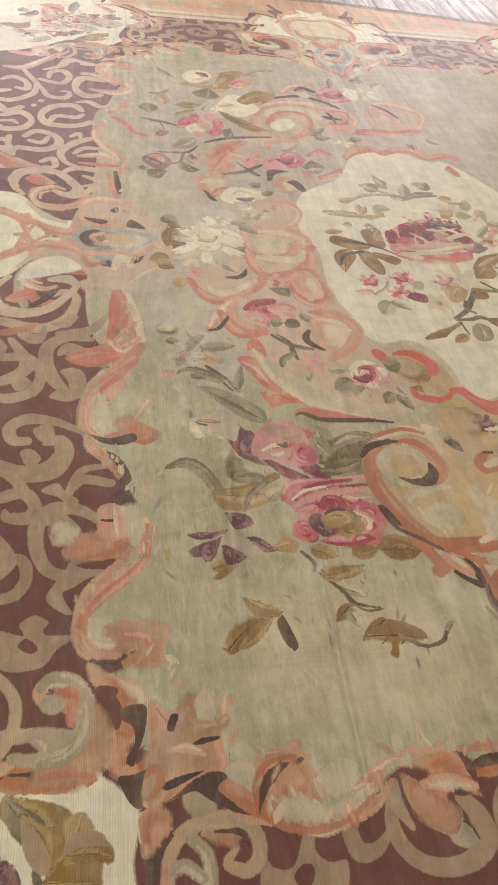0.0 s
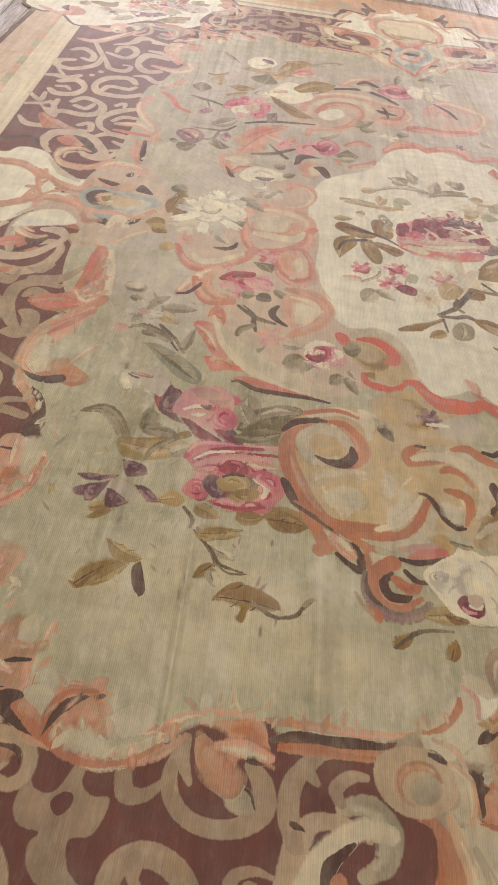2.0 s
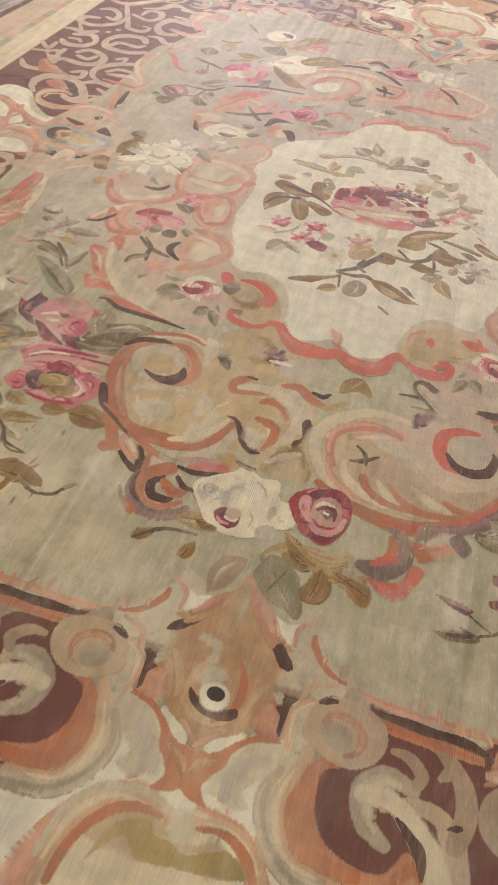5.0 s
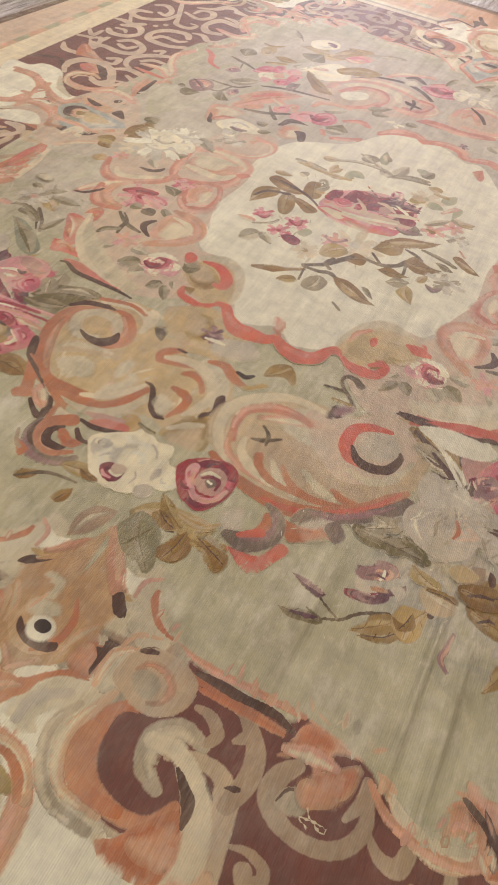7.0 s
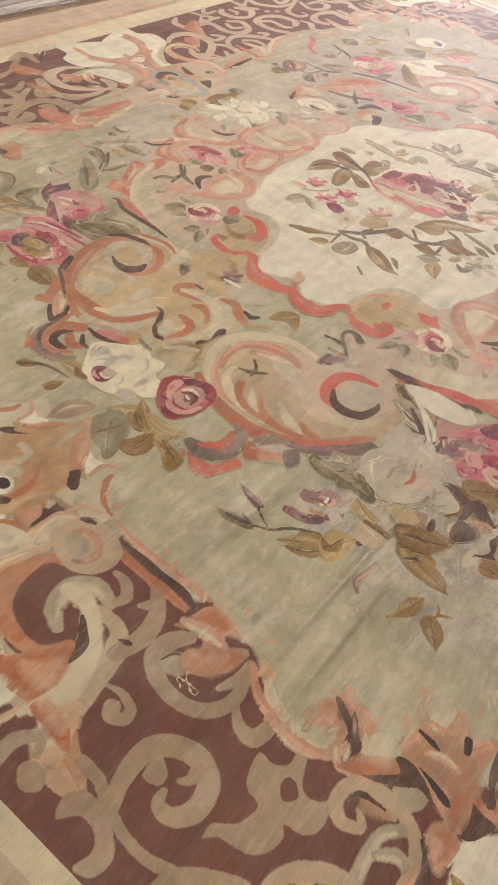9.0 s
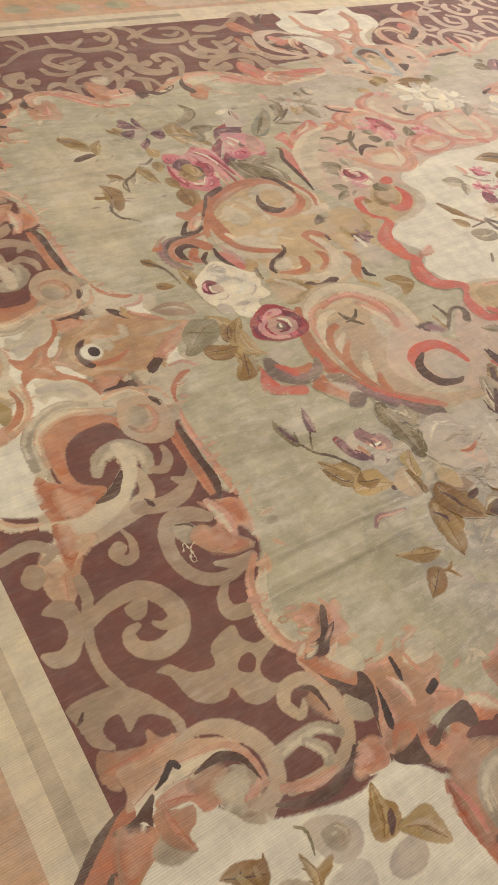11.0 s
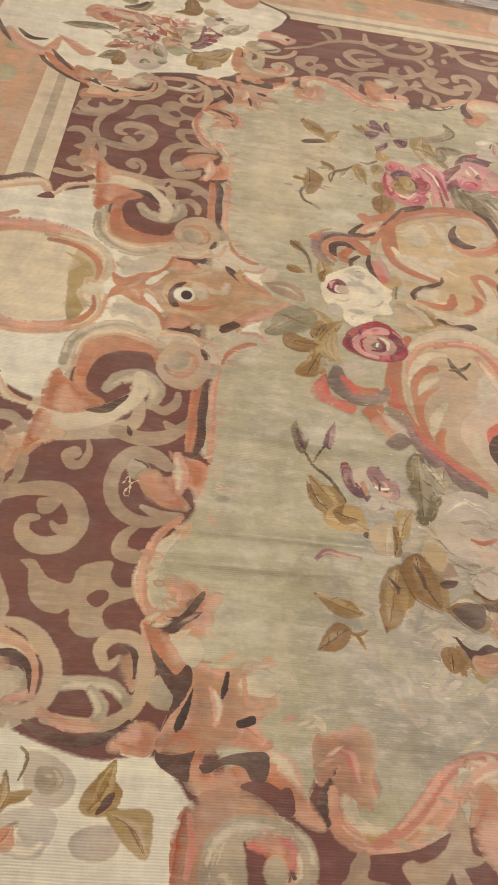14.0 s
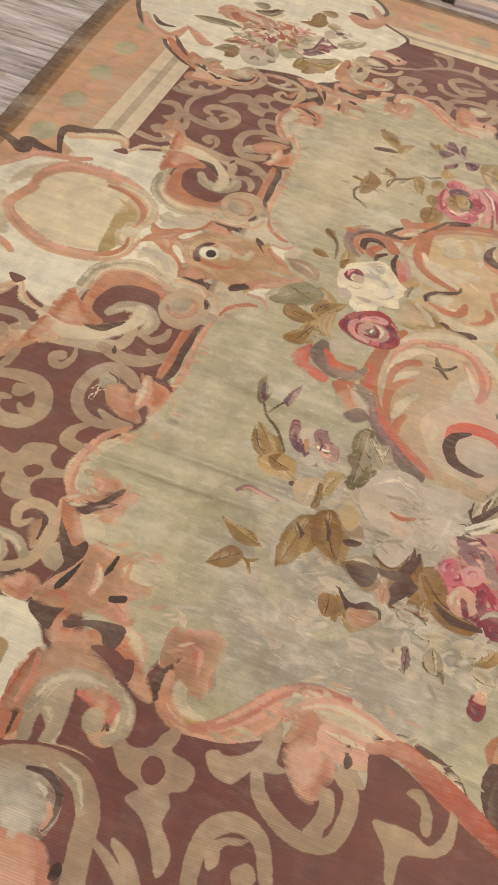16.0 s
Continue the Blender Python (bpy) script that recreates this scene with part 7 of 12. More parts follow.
patch("ivory", [(-0.482, 2.338), (-0.518, 2.206), (-0.525, 2.071), (-0.482, 1.923), (-0.52, 1.833), (-0.488, 1.697), (-0.478, 1.62), (-0.439, 1.541), (-0.418, 1.432), (-0.364, 1.395), (-0.288, 1.397), (-0.226, 1.343), (-0.18, 1.237), (-0.154, 1.173), (-0.117, 1.132), (-0.06, 1.147), (-0.006, 1.177), (0.047, 1.131), (0.082, 1.127), (0.144, 1.155), (0.187, 1.208), (0.212, 1.277), (0.256, 1.343), (0.324, 1.374), (0.376, 1.383), (0.424, 1.451), (0.459, 1.522), (0.478, 1.62), (0.488, 1.697), (0.52, 1.833), (0.482, 1.923), (0.525, 2.071), (0.518, 2.206), (0.482, 2.338), (0.284, 2.695), (0.184, 2.708), (0.076, 2.774), (-0.079, 2.789), (-0.191, 2.696), (-0.28, 2.514), (-0.406, 2.417)])
motif("left_spray", "spray of faded peonies and olive leaves on the field")
dabs((-0.86, 0.72), 0.30, 0.34, 60, ("leafgy", "fieldlt", "olivelt", "greytan", "mint", "fieldlt"), 0.05, 16)
dabs((-0.95, 1.25), 0.22, 0.30, 40, ("leafgy", "fieldlt", "whitegy", "greytan", "fieldlt"), 0.05, 14)
dabs((-0.72, 0.42), 0.22, 0.18, 36, ("leafgy", "fieldlt", "mauve", "greytan", "fieldlt"), 0.04, 12)
stroke("stemdk", [(-0.958, 1.284, 5), (-0.925, 1.231, 9), (-0.882, 1.166, 5)])
stroke("stemdk", [(-1.041, 1.244, 7), (-0.995, 1.27, 10), (-0.943, 1.251, 7)])
leaf("moss", (-1.003, 1.23), (-0.922, 1.239), 0.035)
leaf("moss", (-0.968, 1.364), (-0.849, 1.375), 0.05)
leaf("olivelt", (-0.97, 1.342), (-0.895, 1.288), 0.056)
leaf("moss", (-1.001, 1.375), (-0.942, 1.431), 0.039)
leaf("moss", (-1.066, 1.402), (-1.013, 1.384), 0.037)
flower("whitegy", "rosy", (-1.011, 1.329), 0.065, 6)
disc("leafgy", (-1.06, 1.452), 0.037, 0.026)
disc("rosy", (-1.063, 1.24), 0.023, 0.015)
leaf("whitegy", (-0.973, 0.976), (-1.014, 1.058), 0.064)
leaf("whitegy", (-0.926, 0.962), (-0.888, 1.033), 0.069)
stroke("moss", [(-1.004, 1.042, 4), (-0.98, 1.03, 8), (-0.946, 1.029, 5)])
patch("olivelt", [(-0.927, 0.994), (-0.907, 1.035), (-0.872, 1.018), (-0.863, 0.961), (-0.9, 0.94)])
patch("green", [(-0.94, 0.857), (-0.921, 0.916), (-0.888, 0.885), (-0.889, 0.835), (-0.925, 0.83)])
patch("olivelt", [(-0.977, 0.793), (-0.907, 0.794), (-0.824, 0.815), (-0.793, 0.782), (-0.872, 0.734), (-0.955, 0.732)], "leaf")
stroke("moss", [(-1.092, 0.87, 7), (-1.041, 0.886, 28), (-0.992, 0.849, 39), (-0.97, 0.802, 23), (-0.932, 0.792, 6)])
leaf("moss", (-0.928, 0.833), (-0.837, 0.84), 0.046)
patch("wine", [(-0.913, 0.975), (-0.855, 1.005), (-0.841, 0.954), (-0.86, 0.897), (-0.894, 0.912)], "petal")
patch("plum", [(-1.048, 0.657), (-0.985, 0.662), (-0.951, 0.667), (-0.983, 0.646), (-1.028, 0.641)], "petal")
patch("plum", [(-1.05, 0.607), (-1.019, 0.627), (-0.973, 0.637), (-0.996, 0.604), (-1.032, 0.588)], "petal")
leaf("olive", (-0.746, 0.533), (-0.637, 0.534), 0.047)
stroke("stemdk", [(-0.751, 0.535, 4), (-0.714, 0.491, 6), (-0.692, 0.45, 5), (-0.698, 0.418, 5)])
leaf("leafgy", (-0.708, 0.492), (-0.644, 0.461), 0.029)
stroke("moss", [(-0.693, 0.447, 4), (-0.656, 0.426, 7), (-0.615, 0.43, 4)])
leaf("brownlf", (-0.693, 0.445), (-0.735, 0.4), 0.033)
leaf("leafgy", (-0.7, 0.43), (-0.683, 0.384), 0.032)
leaf("brownlf", (-0.616, 0.405), (-0.687, 0.35), 0.035)
leaf("leafgy", (-0.459, 0.391), (-0.503, 0.334), 0.026)
leaf("olive", (-1.003, 0.553), (-0.944, 0.58), 0.037)
leaf("olive", (-0.999, 0.526), (-0.937, 0.565), 0.019)
leaf("brownlf", (-0.991, 0.338), (-0.891, 0.426), 0.053, 0.06)
motif("left_peony", "pair of faded pink peonies with grey and olive leaves")
stroke("stemdk", [(-0.951, 1.279, 8), (-0.899, 1.222, 13), (-0.865, 1.163, 9)])
leaf("moss", (-0.871, 1.17), (-0.846, 1.281), 0.034)
leaf("moss", (-0.905, 1.207), (-0.966, 1.24), 0.039)
stroke("moss", [(-1.032, 1.26, 11), (-0.981, 1.258, 17), (-0.936, 1.241, 13)])
patch("bluegn", [(-0.988, 1.186, 1), (-0.935, 1.184), (-0.852, 1.132), (-0.801, 1.076), (-0.811, 1.034), (-0.865, 1.052), (-0.923, 1.112)], "leaf")
stroke("moss", [(-0.966, 1.175, 5), (-0.899, 1.117, 11), (-0.826, 1.058, 5)])
patch("worn", [(-0.986, 1.06, 1), (-0.925, 1.081), (-0.881, 1.022), (-0.891, 0.968), (-0.94, 0.986)], "petal")
stroke("mauve", [(-0.996, 1.046, 6), (-0.966, 1.042, 15), (-0.937, 1.039, 9)], "petal")
patch("plum", [(-0.894, 0.968), (-0.873, 1.005), (-0.834, 0.973), (-0.849, 0.914), (-0.82, 0.872, 1), (-0.862, 0.887), (-0.893, 0.927)], "petal")
patch("pinklt", [(-0.856, 0.946), (-0.819, 1.011), (-0.766, 1.023), (-0.721, 1.008), (-0.724, 0.935), (-0.757, 0.884), (-0.81, 0.887)], "petal")
patch("dusty", [(-0.805, 1.019, 1), (-0.744, 1.042), (-0.709, 1.013), (-0.683, 1.019, 1), (-0.688, 0.967), (-0.728, 0.97)], "petal")
patch("pink", [(-0.731, 0.995), (-0.693, 1.005), (-0.662, 0.963), (-0.666, 0.902), (-0.704, 0.884), (-0.731, 0.927)], "petal")
patch("pinklt", [(-0.785, 0.905, 1), (-0.739, 0.925), (-0.709, 0.887), (-0.746, 0.854)], "petal")
stroke("smoke", [(-0.782, 0.961, 8), (-0.762, 0.95, 17), (-0.752, 0.974, 7)], "petal")
stroke("white", [(-0.815, 0.921, 8), (-0.791, 0.915, 17), (-0.774, 0.925, 8)], "petal")
stroke("wine", [(-0.805, 0.883, 10), (-0.759, 0.845, 24), (-0.725, 0.829, 15)], "petal")
patch("plum", [(-0.73, 0.851), (-0.696, 0.881), (-0.66, 0.829), (-0.667, 0.818), (-0.705, 0.829)], "petal")
patch("leafgy", [(-0.695, 0.945), (-0.663, 1.023, 1), (-0.626, 0.993), (-0.627, 0.888), (-0.664, 0.862, 1)], "leaf")
patch("moss", [(-0.64, 0.934), (-0.582, 0.993), (-0.516, 0.995), (-0.507, 0.958), (-0.561, 0.901), (-0.619, 0.858, 1)], "leaf")
stroke("leafgy", [(-0.609, 0.929, 8), (-0.564, 0.96, 19), (-0.526, 0.973, 8)])
patch("green", [(-0.648, 0.85, 1), (-0.605, 0.876), (-0.552, 0.88, 1), (-0.558, 0.843), (-0.616, 0.828)], "leaf")
rose("red", "pink", "pinklt", (-0.662, 0.712), 0.105)
patch("pink", [(-0.796, 0.767), (-0.748, 0.812), (-0.7, 0.805), (-0.705, 0.753), (-0.751, 0.723), (-0.78, 0.729)], "petal")
patch("red", [(-0.788, 0.663), (-0.761, 0.689), (-0.733, 0.655), (-0.738, 0.623), (-0.773, 0.628)], "petal")
patch("pink", [(-0.72, 0.621, 1), (-0.656, 0.622), (-0.588, 0.632), (-0.546, 0.667), (-0.549, 0.726), (-0.581, 0.743, 1), (-0.564, 0.685), (-0.617, 0.647), (-0.686, 0.643)], "petal")
patch("wine", [(-0.734, 0.673), (-0.713, 0.697), (-0.688, 0.691), (-0.692, 0.64), (-0.72, 0.641)], "petal")
patch("smoke", [(-0.699, 0.698), (-0.651, 0.718), (-0.612, 0.714), (-0.611, 0.675), (-0.644, 0.64), (-0.687, 0.652)], "petal")
patch("olivelt", [(-0.692, 0.707), (-0.652, 0.728), (-0.633, 0.703, 1), (-0.676, 0.682)], "petal")
stroke("white", [(-0.622, 0.714, 9), (-0.589, 0.69, 14), (-0.597, 0.657, 9)], "petal")
stroke("pinklt", [(-0.702, 0.793, 10), (-0.645, 0.816, 21), (-0.569, 0.83, 16)], "petal")
stroke("rosy", [(-0.67, 0.771, 13), (-0.612, 0.762, 23), (-0.558, 0.762, 13)], "petal")
stroke("red", [(-0.643, 0.796, 8), (-0.585, 0.801, 10), (-0.553, 0.799, 8)], "petal")
stroke("pink", [(-0.743, 0.718, 12), (-0.697, 0.746, 25), (-0.64, 0.751, 13)], "petal")
ruffle((-0.665, 0.719), 0.102, 30, ("pink", "pinklt", "red", "rosy"))
patch("worn", [(-0.996, 0.604), (-0.976, 0.649), (-0.928, 0.649), (-0.898, 0.616), (-0.91, 0.593), (-0.955, 0.615), (-0.978, 0.595)], "petal")
patch("plum", [(-0.952, 0.72, 1), (-0.898, 0.711), (-0.883, 0.681, 1), (-0.932, 0.668)], "petal")
patch("plum", [(-0.967, 0.574), (-0.971, 0.623, 1), (-0.949, 0.616), (-0.913, 0.585, 1), (-0.945, 0.566)], "petal")
patch("plum", [(-1.027, 0.62), (-0.988, 0.638), (-0.967, 0.649, 1), (-0.99, 0.587), (-1.014, 0.574, 1)], "petal")
patch("plum", [(-0.909, 0.643, 1), (-0.878, 0.64), (-0.834, 0.599, 1), (-0.871, 0.6)], "petal")
leaf("olive", (-0.759, 0.6), (-0.69, 0.578), 0.045)
patch("olive", [(-0.748, 0.522, 1), (-0.709, 0.547), (-0.633, 0.55, 1), (-0.679, 0.522), (-0.723, 0.501)], "leaf")
patch("olive", [(-0.657, 0.608), (-0.622, 0.623), (-0.603, 0.598), (-0.625, 0.575), (-0.64, 0.564, 1)], "leaf")
patch("olive", [(-0.59, 0.619), (-0.533, 0.638), (-0.481, 0.602), (-0.503, 0.566), (-0.55, 0.561), (-0.578, 0.583)], "leaf")
patch("gold", [(-0.848, 0.606, 1), (-0.817, 0.642), (-0.783, 0.619), (-0.802, 0.594)], "leaf")
stroke("stemdk", [(-0.782, 0.596, 8), (-0.757, 0.563, 11), (-0.76, 0.534, 5)])
stroke("stemdk", [(-0.73, 0.509, 6), (-0.701, 0.482, 7), (-0.685, 0.453, 9), (-0.664, 0.441, 8), (-0.622, 0.431, 6)])
patch("brownlf", [(-0.683, 0.362, 1), (-0.634, 0.388), (-0.603, 0.4), (-0.545, 0.372), (-0.535, 0.348, 1), (-0.581, 0.35), (-0.6, 0.355), (-0.614, 0.309), (-0.627, 0.315), (-0.624, 0.357)], "leaf")
stroke("stemdk", [(-0.6, 0.362, 5), (-0.568, 0.339, 11), (-0.537, 0.33, 9), (-0.5, 0.342, 10), (-0.486, 0.367, 5)])
patch("olive", [(-0.942, 0.477, 1), (-0.897, 0.459), (-0.851, 0.433, 1), (-0.87, 0.42), (-0.916, 0.429)], "leaf")
patch("olive", [(-0.962, 0.346, 1), (-0.923, 0.401), (-0.875, 0.424, 1), (-0.895, 0.387), (-0.936, 0.35)], "leaf")
patch("umber", [(-0.869, 0.409), (-0.853, 0.427, 1), (-0.831, 0.355), (-0.842, 0.336, 1), (-0.861, 0.363)], "leaf")
stroke("moss", [(-1.085, 0.877, 11), (-1.038, 0.898, 22), (-0.995, 0.873, 19), (-0.956, 0.805, 16)])
stroke("olive", [(-0.957, 0.792, 8), (-0.878, 0.802, 23), (-0.807, 0.838, 23)], "leaf")
stroke("moss", [(-0.903, 0.723, 8), (-0.887, 0.769, 18), (-0.835, 0.822, 21)])
leaf("moss", (-0.836, 0.83), (-0.917, 0.838), 0.038)
leaf("leafgy", (-0.842, 0.756), (-0.787, 0.801), 0.044)
patch("plum", [(-0.893, 0.912), (-0.889, 0.983), (-0.879, 1.021, 1), (-0.846, 0.981), (-0.84, 0.919), (-0.861, 0.899)], "petal")
patch("pinklt", [(-0.859, 0.917), (-0.846, 0.981), (-0.807, 1.03), (-0.739, 1.029), (-0.702, 0.996), (-0.702, 0.926), (-0.742, 0.926), (-0.791, 0.925), (-0.823, 0.905)], "petal")
patch("dusty", [(-0.824, 1.008, 1), (-0.791, 1.031), (-0.743, 1.017), (-0.746, 0.98), (-0.786, 0.975)], "petal")
patch("pink", [(-0.753, 0.922), (-0.722, 0.959), (-0.684, 0.923), (-0.698, 0.874), (-0.739, 0.883)], "petal")
stroke("ivory", [(-0.832, 0.927, 6), (-0.799, 0.947, 15), (-0.769, 0.946, 9)], "petal")
stroke("dusty", [(-0.763, 0.973, 9), (-0.735, 0.971, 22), (-0.712, 0.987, 9)], "petal")
stroke("smoke", [(-0.785, 0.952, 8), (-0.766, 0.947, 18), (-0.759, 0.962, 5)], "petal")
patch("wine", [(-0.836, 0.896, 1), (-0.81, 0.893), (-0.761, 0.851), (-0.753, 0.822, 1), (-0.789, 0.841)], "petal")
patch("wine", [(-0.744, 0.869, 1), (-0.712, 0.869), (-0.672, 0.832, 1), (-0.698, 0.832)], "petal")
stroke("pink", [(-0.801, 0.756, 10), (-0.774, 0.805, 25), (-0.716, 0.816, 22), (-0.653, 0.816, 13)], "petal")
stroke("ivory", [(-0.78, 0.753, 5), (-0.736, 0.787, 11), (-0.678, 0.798, 5)], "petal")
stroke("red", [(-0.739, 0.795, 8), (-0.682, 0.81, 14), (-0.608, 0.819, 11)], "petal")
stroke("pinklt", [(-0.775, 0.733, 11), (-0.725, 0.761, 24), (-0.642, 0.785, 21), (-0.579, 0.781, 10)], "petal")
patch("red", [(-0.713, 0.729), (-0.689, 0.768), (-0.648, 0.76), (-0.639, 0.727), (-0.676, 0.714)], "petal")
patch("pink", [(-0.793, 0.642), (-0.778, 0.685), (-0.743, 0.684), (-0.729, 0.644), (-0.756, 0.624)], "petal")
patch("plum", [(-0.749, 0.678), (-0.728, 0.711), (-0.698, 0.692), (-0.692, 0.64), (-0.722, 0.642)], "petal")
patch("olivelt", [(-0.714, 0.694), (-0.677, 0.716), (-0.636, 0.707), (-0.633, 0.677), (-0.672, 0.664), (-0.699, 0.664)], "petal")
patch("olive", [(-0.688, 0.648, 1), (-0.654, 0.674), (-0.612, 0.681), (-0.609, 0.653), (-0.653, 0.634)], "petal")
stroke("umber", [(-0.703, 0.705, 5), (-0.676, 0.721, 13), (-0.648, 0.718, 7)], "petal")
stroke("white", [(-0.623, 0.712, 6), (-0.594, 0.695, 13), (-0.591, 0.66, 7)], "petal")
patch("pink", [(-0.626, 0.721), (-0.606, 0.749), (-0.568, 0.725), (-0.547, 0.677), (-0.567, 0.65, 1), (-0.585, 0.69)], "petal")
patch("pink", [(-0.729, 0.624, 1), (-0.691, 0.637), (-0.655, 0.62), (-0.605, 0.643), (-0.56, 0.646, 1), (-0.586, 0.61), (-0.641, 0.603), (-0.693, 0.606)], "petal")
stroke("red", [(-0.712, 0.618, 7), (-0.651, 0.611, 14), (-0.592, 0.627, 10)], "petal")
patch("olive", [(-0.657, 0.59), (-0.622, 0.609), (-0.588, 0.598, 1), (-0.607, 0.572), (-0.641, 0.567)], "leaf")
patch("brownlf", [(-0.587, 0.594, 1), (-0.547, 0.623), (-0.502, 0.604), (-0.477, 0.585, 1), (-0.518, 0.561), (-0.551, 0.573)], "leaf")
patch("moss", [(-0.684, 0.879, 1), (-0.654, 0.951), (-0.585, 0.99), (-0.528, 0.991), (-0.509, 0.956), (-0.578, 0.918), (-0.643, 0.876)], "leaf")
patch("leafgy", [(-0.698, 0.96), (-0.673, 0.982), (-0.637, 0.95), (-0.646, 0.906), (-0.677, 0.916)], "leaf")
patch("moss", [(-0.691, 0.853, 1), (-0.624, 0.89), (-0.554, 0.892, 1), (-0.602, 0.849), (-0.668, 0.834)], "leaf")
stroke("leafgy", [(-0.627, 0.944, 9), (-0.579, 0.972, 24), (-0.531, 0.975, 9)])
motif("lower_scroll", "apricot and terracotta C-scroll below the medallion")
patch("honey", [(-0.556, 0.824), (-0.554, 0.918), (-0.466, 1), (-0.353, 1.023), (-0.292, 0.942), (-0.212, 0.952), (-0.114, 0.957), (-0.028, 0.907), (0.014, 0.83), (0.015, 0.699), (0.044, 0.609), (-0.051, 0.61), (-0.145, 0.632), (-0.256, 0.565), (-0.36, 0.563), (-0.456, 0.629), (-0.517, 0.717)])
dabs((-0.30, 0.78), 0.28, 0.2, 46, ("honey", "fieldlt", "sand", "peach", "cream"), 0.07, 20)
patch("fieldlt", [(-0.443, 0.691), (-0.404, 0.731), (-0.362, 0.726), (-0.34, 0.69), (-0.36, 0.659), (-0.402, 0.648), (-0.431, 0.662)])
patch("fieldlt", [(-0.297, 0.743), (-0.292, 0.773), (-0.273, 0.788), (-0.266, 0.744), (-0.28, 0.716)])
patch("fieldlt", [(-0.256, 0.715), (-0.246, 0.753), (-0.23, 0.737), (-0.235, 0.697), (-0.26, 0.658), (-0.283, 0.659)])
stroke("sand", [(-0.475, 0.712, 20), (-0.45, 0.747, 51), (-0.381, 0.777, 37), (-0.319, 0.78, 15)])
stroke("terra", [(-0.446, 0.948, 17), (-0.502, 0.917, 33), (-0.54, 0.878, 40), (-0.542, 0.804, 48), (-0.513, 0.719, 50), (-0.474, 0.643, 50), (-0.431, 0.607, 41), (-0.368, 0.602, 39), (-0.302, 0.608, 33), (-0.29, 0.626, 9)], "scroll")
stroke("clay", [(-0.538, 0.832, 8), (-0.519, 0.765, 20), (-0.484, 0.685, 20), (-0.453, 0.641, 7)])
stroke("fieldlt", [(-0.421, 0.816, 23), (-0.467, 0.808, 34), (-0.504, 0.847, 31), (-0.499, 0.889, 44), (-0.454, 0.923, 50), (-0.401, 0.907, 32), (-0.378, 0.865, 16)])
stroke("honey", [(-0.41, 0.851, 16), (-0.445, 0.835, 26), (-0.476, 0.86, 21), (-0.466, 0.89, 28), (-0.426, 0.895, 22), (-0.414, 0.875, 11)])
stroke("terra", [(-0.431, 0.96, 15), (-0.393, 0.95, 33), (-0.354, 0.902, 38), (-0.345, 0.854, 45), (-0.361, 0.817, 31), (-0.389, 0.798, 15)], "scroll")
stroke("salmon", [(-0.401, 0.941, 9), (-0.366, 0.896, 13), (-0.359, 0.856, 8)])
stroke("umber", [(-0.47, 0.824, 7), (-0.434, 0.807, 21), (-0.394, 0.81, 38), (-0.372, 0.84, 31), (-0.374, 0.872, 8)])
stroke("umber", [(-0.56, 0.901, 12), (-0.528, 0.938, 25), (-0.475, 0.956, 21), (-0.442, 0.958, 8)])
stroke("cream", [(-0.491, 0.974, 22), (-0.415, 1.003, 35), (-0.37, 0.996, 30), (-0.333, 0.964, 28), (-0.325, 0.915, 16)], "scroll")
stroke("terra", [(-0.502, 0.98, 17), (-0.433, 1.004, 17), (-0.389, 1.002, 16), (-0.358, 0.988, 11)])
patch("cream", [(-0.356, 1.022), (-0.327, 1.022), (-0.311, 0.988), (-0.314, 0.946), (-0.343, 0.968)])
patch("umber", [(-0.557, 0.724), (-0.538, 0.727), (-0.511, 0.673), (-0.513, 0.654), (-0.533, 0.663)])
stroke("terra", [(-0.516, 0.66, 10), (-0.478, 0.609, 29), (-0.446, 0.547, 33), (-0.455, 0.523, 33)])
patch("terra", [(-0.46, 0.527), (-0.439, 0.555), (-0.415, 0.536), (-0.436, 0.515)])
stroke("umber", [(-0.525, 0.656, 8), (-0.477, 0.625, 14), (-0.423, 0.589, 13), (-0.385, 0.563, 17), (-0.361, 0.522, 23), (-0.357, 0.484, 9)])
patch("rosy", [(-0.426, 0.577), (-0.399, 0.567), (-0.371, 0.528), (-0.373, 0.507), (-0.397, 0.517), (-0.418, 0.543)])
stroke("salmon", [(-0.417, 0.549, 7), (-0.397, 0.527, 15), (-0.372, 0.513, 11)])
stroke("umber", [(-0.413, 0.52, 10), (-0.382, 0.493, 15), (-0.359, 0.483, 24), (-0.35, 0.503, 16)])
stroke("terra", [(-0.452, 0.62, 14), (-0.383, 0.584, 38), (-0.34, 0.551, 29), (-0.332, 0.514, 33), (-0.336, 0.497, 20)])
patch("cream", [(-0.334, 0.537), (-0.311, 0.533), (-0.293, 0.526), (-0.308, 0.508), (-0.328, 0.504)])
stroke("fieldlt", [(-0.349, 0.574, 15), (-0.287, 0.569, 38), (-0.223, 0.595, 37), (-0.186, 0.642, 29), (-0.165, 0.694, 17)])
stroke("terra", [(-0.367, 0.581, 13), (-0.308, 0.585, 26), (-0.249, 0.605, 25), (-0.211, 0.65, 26), (-0.195, 0.692, 25), (-0.181, 0.72, 18), (-0.168, 0.73, 10)])
stroke("cream", [(-0.316, 0.606, 13), (-0.266, 0.634, 26), (-0.223, 0.684, 24), (-0.199, 0.728, 12)])
stroke("umber", [(-0.203, 0.742, 7), (-0.181, 0.736, 12), (-0.158, 0.701, 18), (-0.141, 0.665, 16), (-0.116, 0.644, 15), (-0.094, 0.647, 7)])
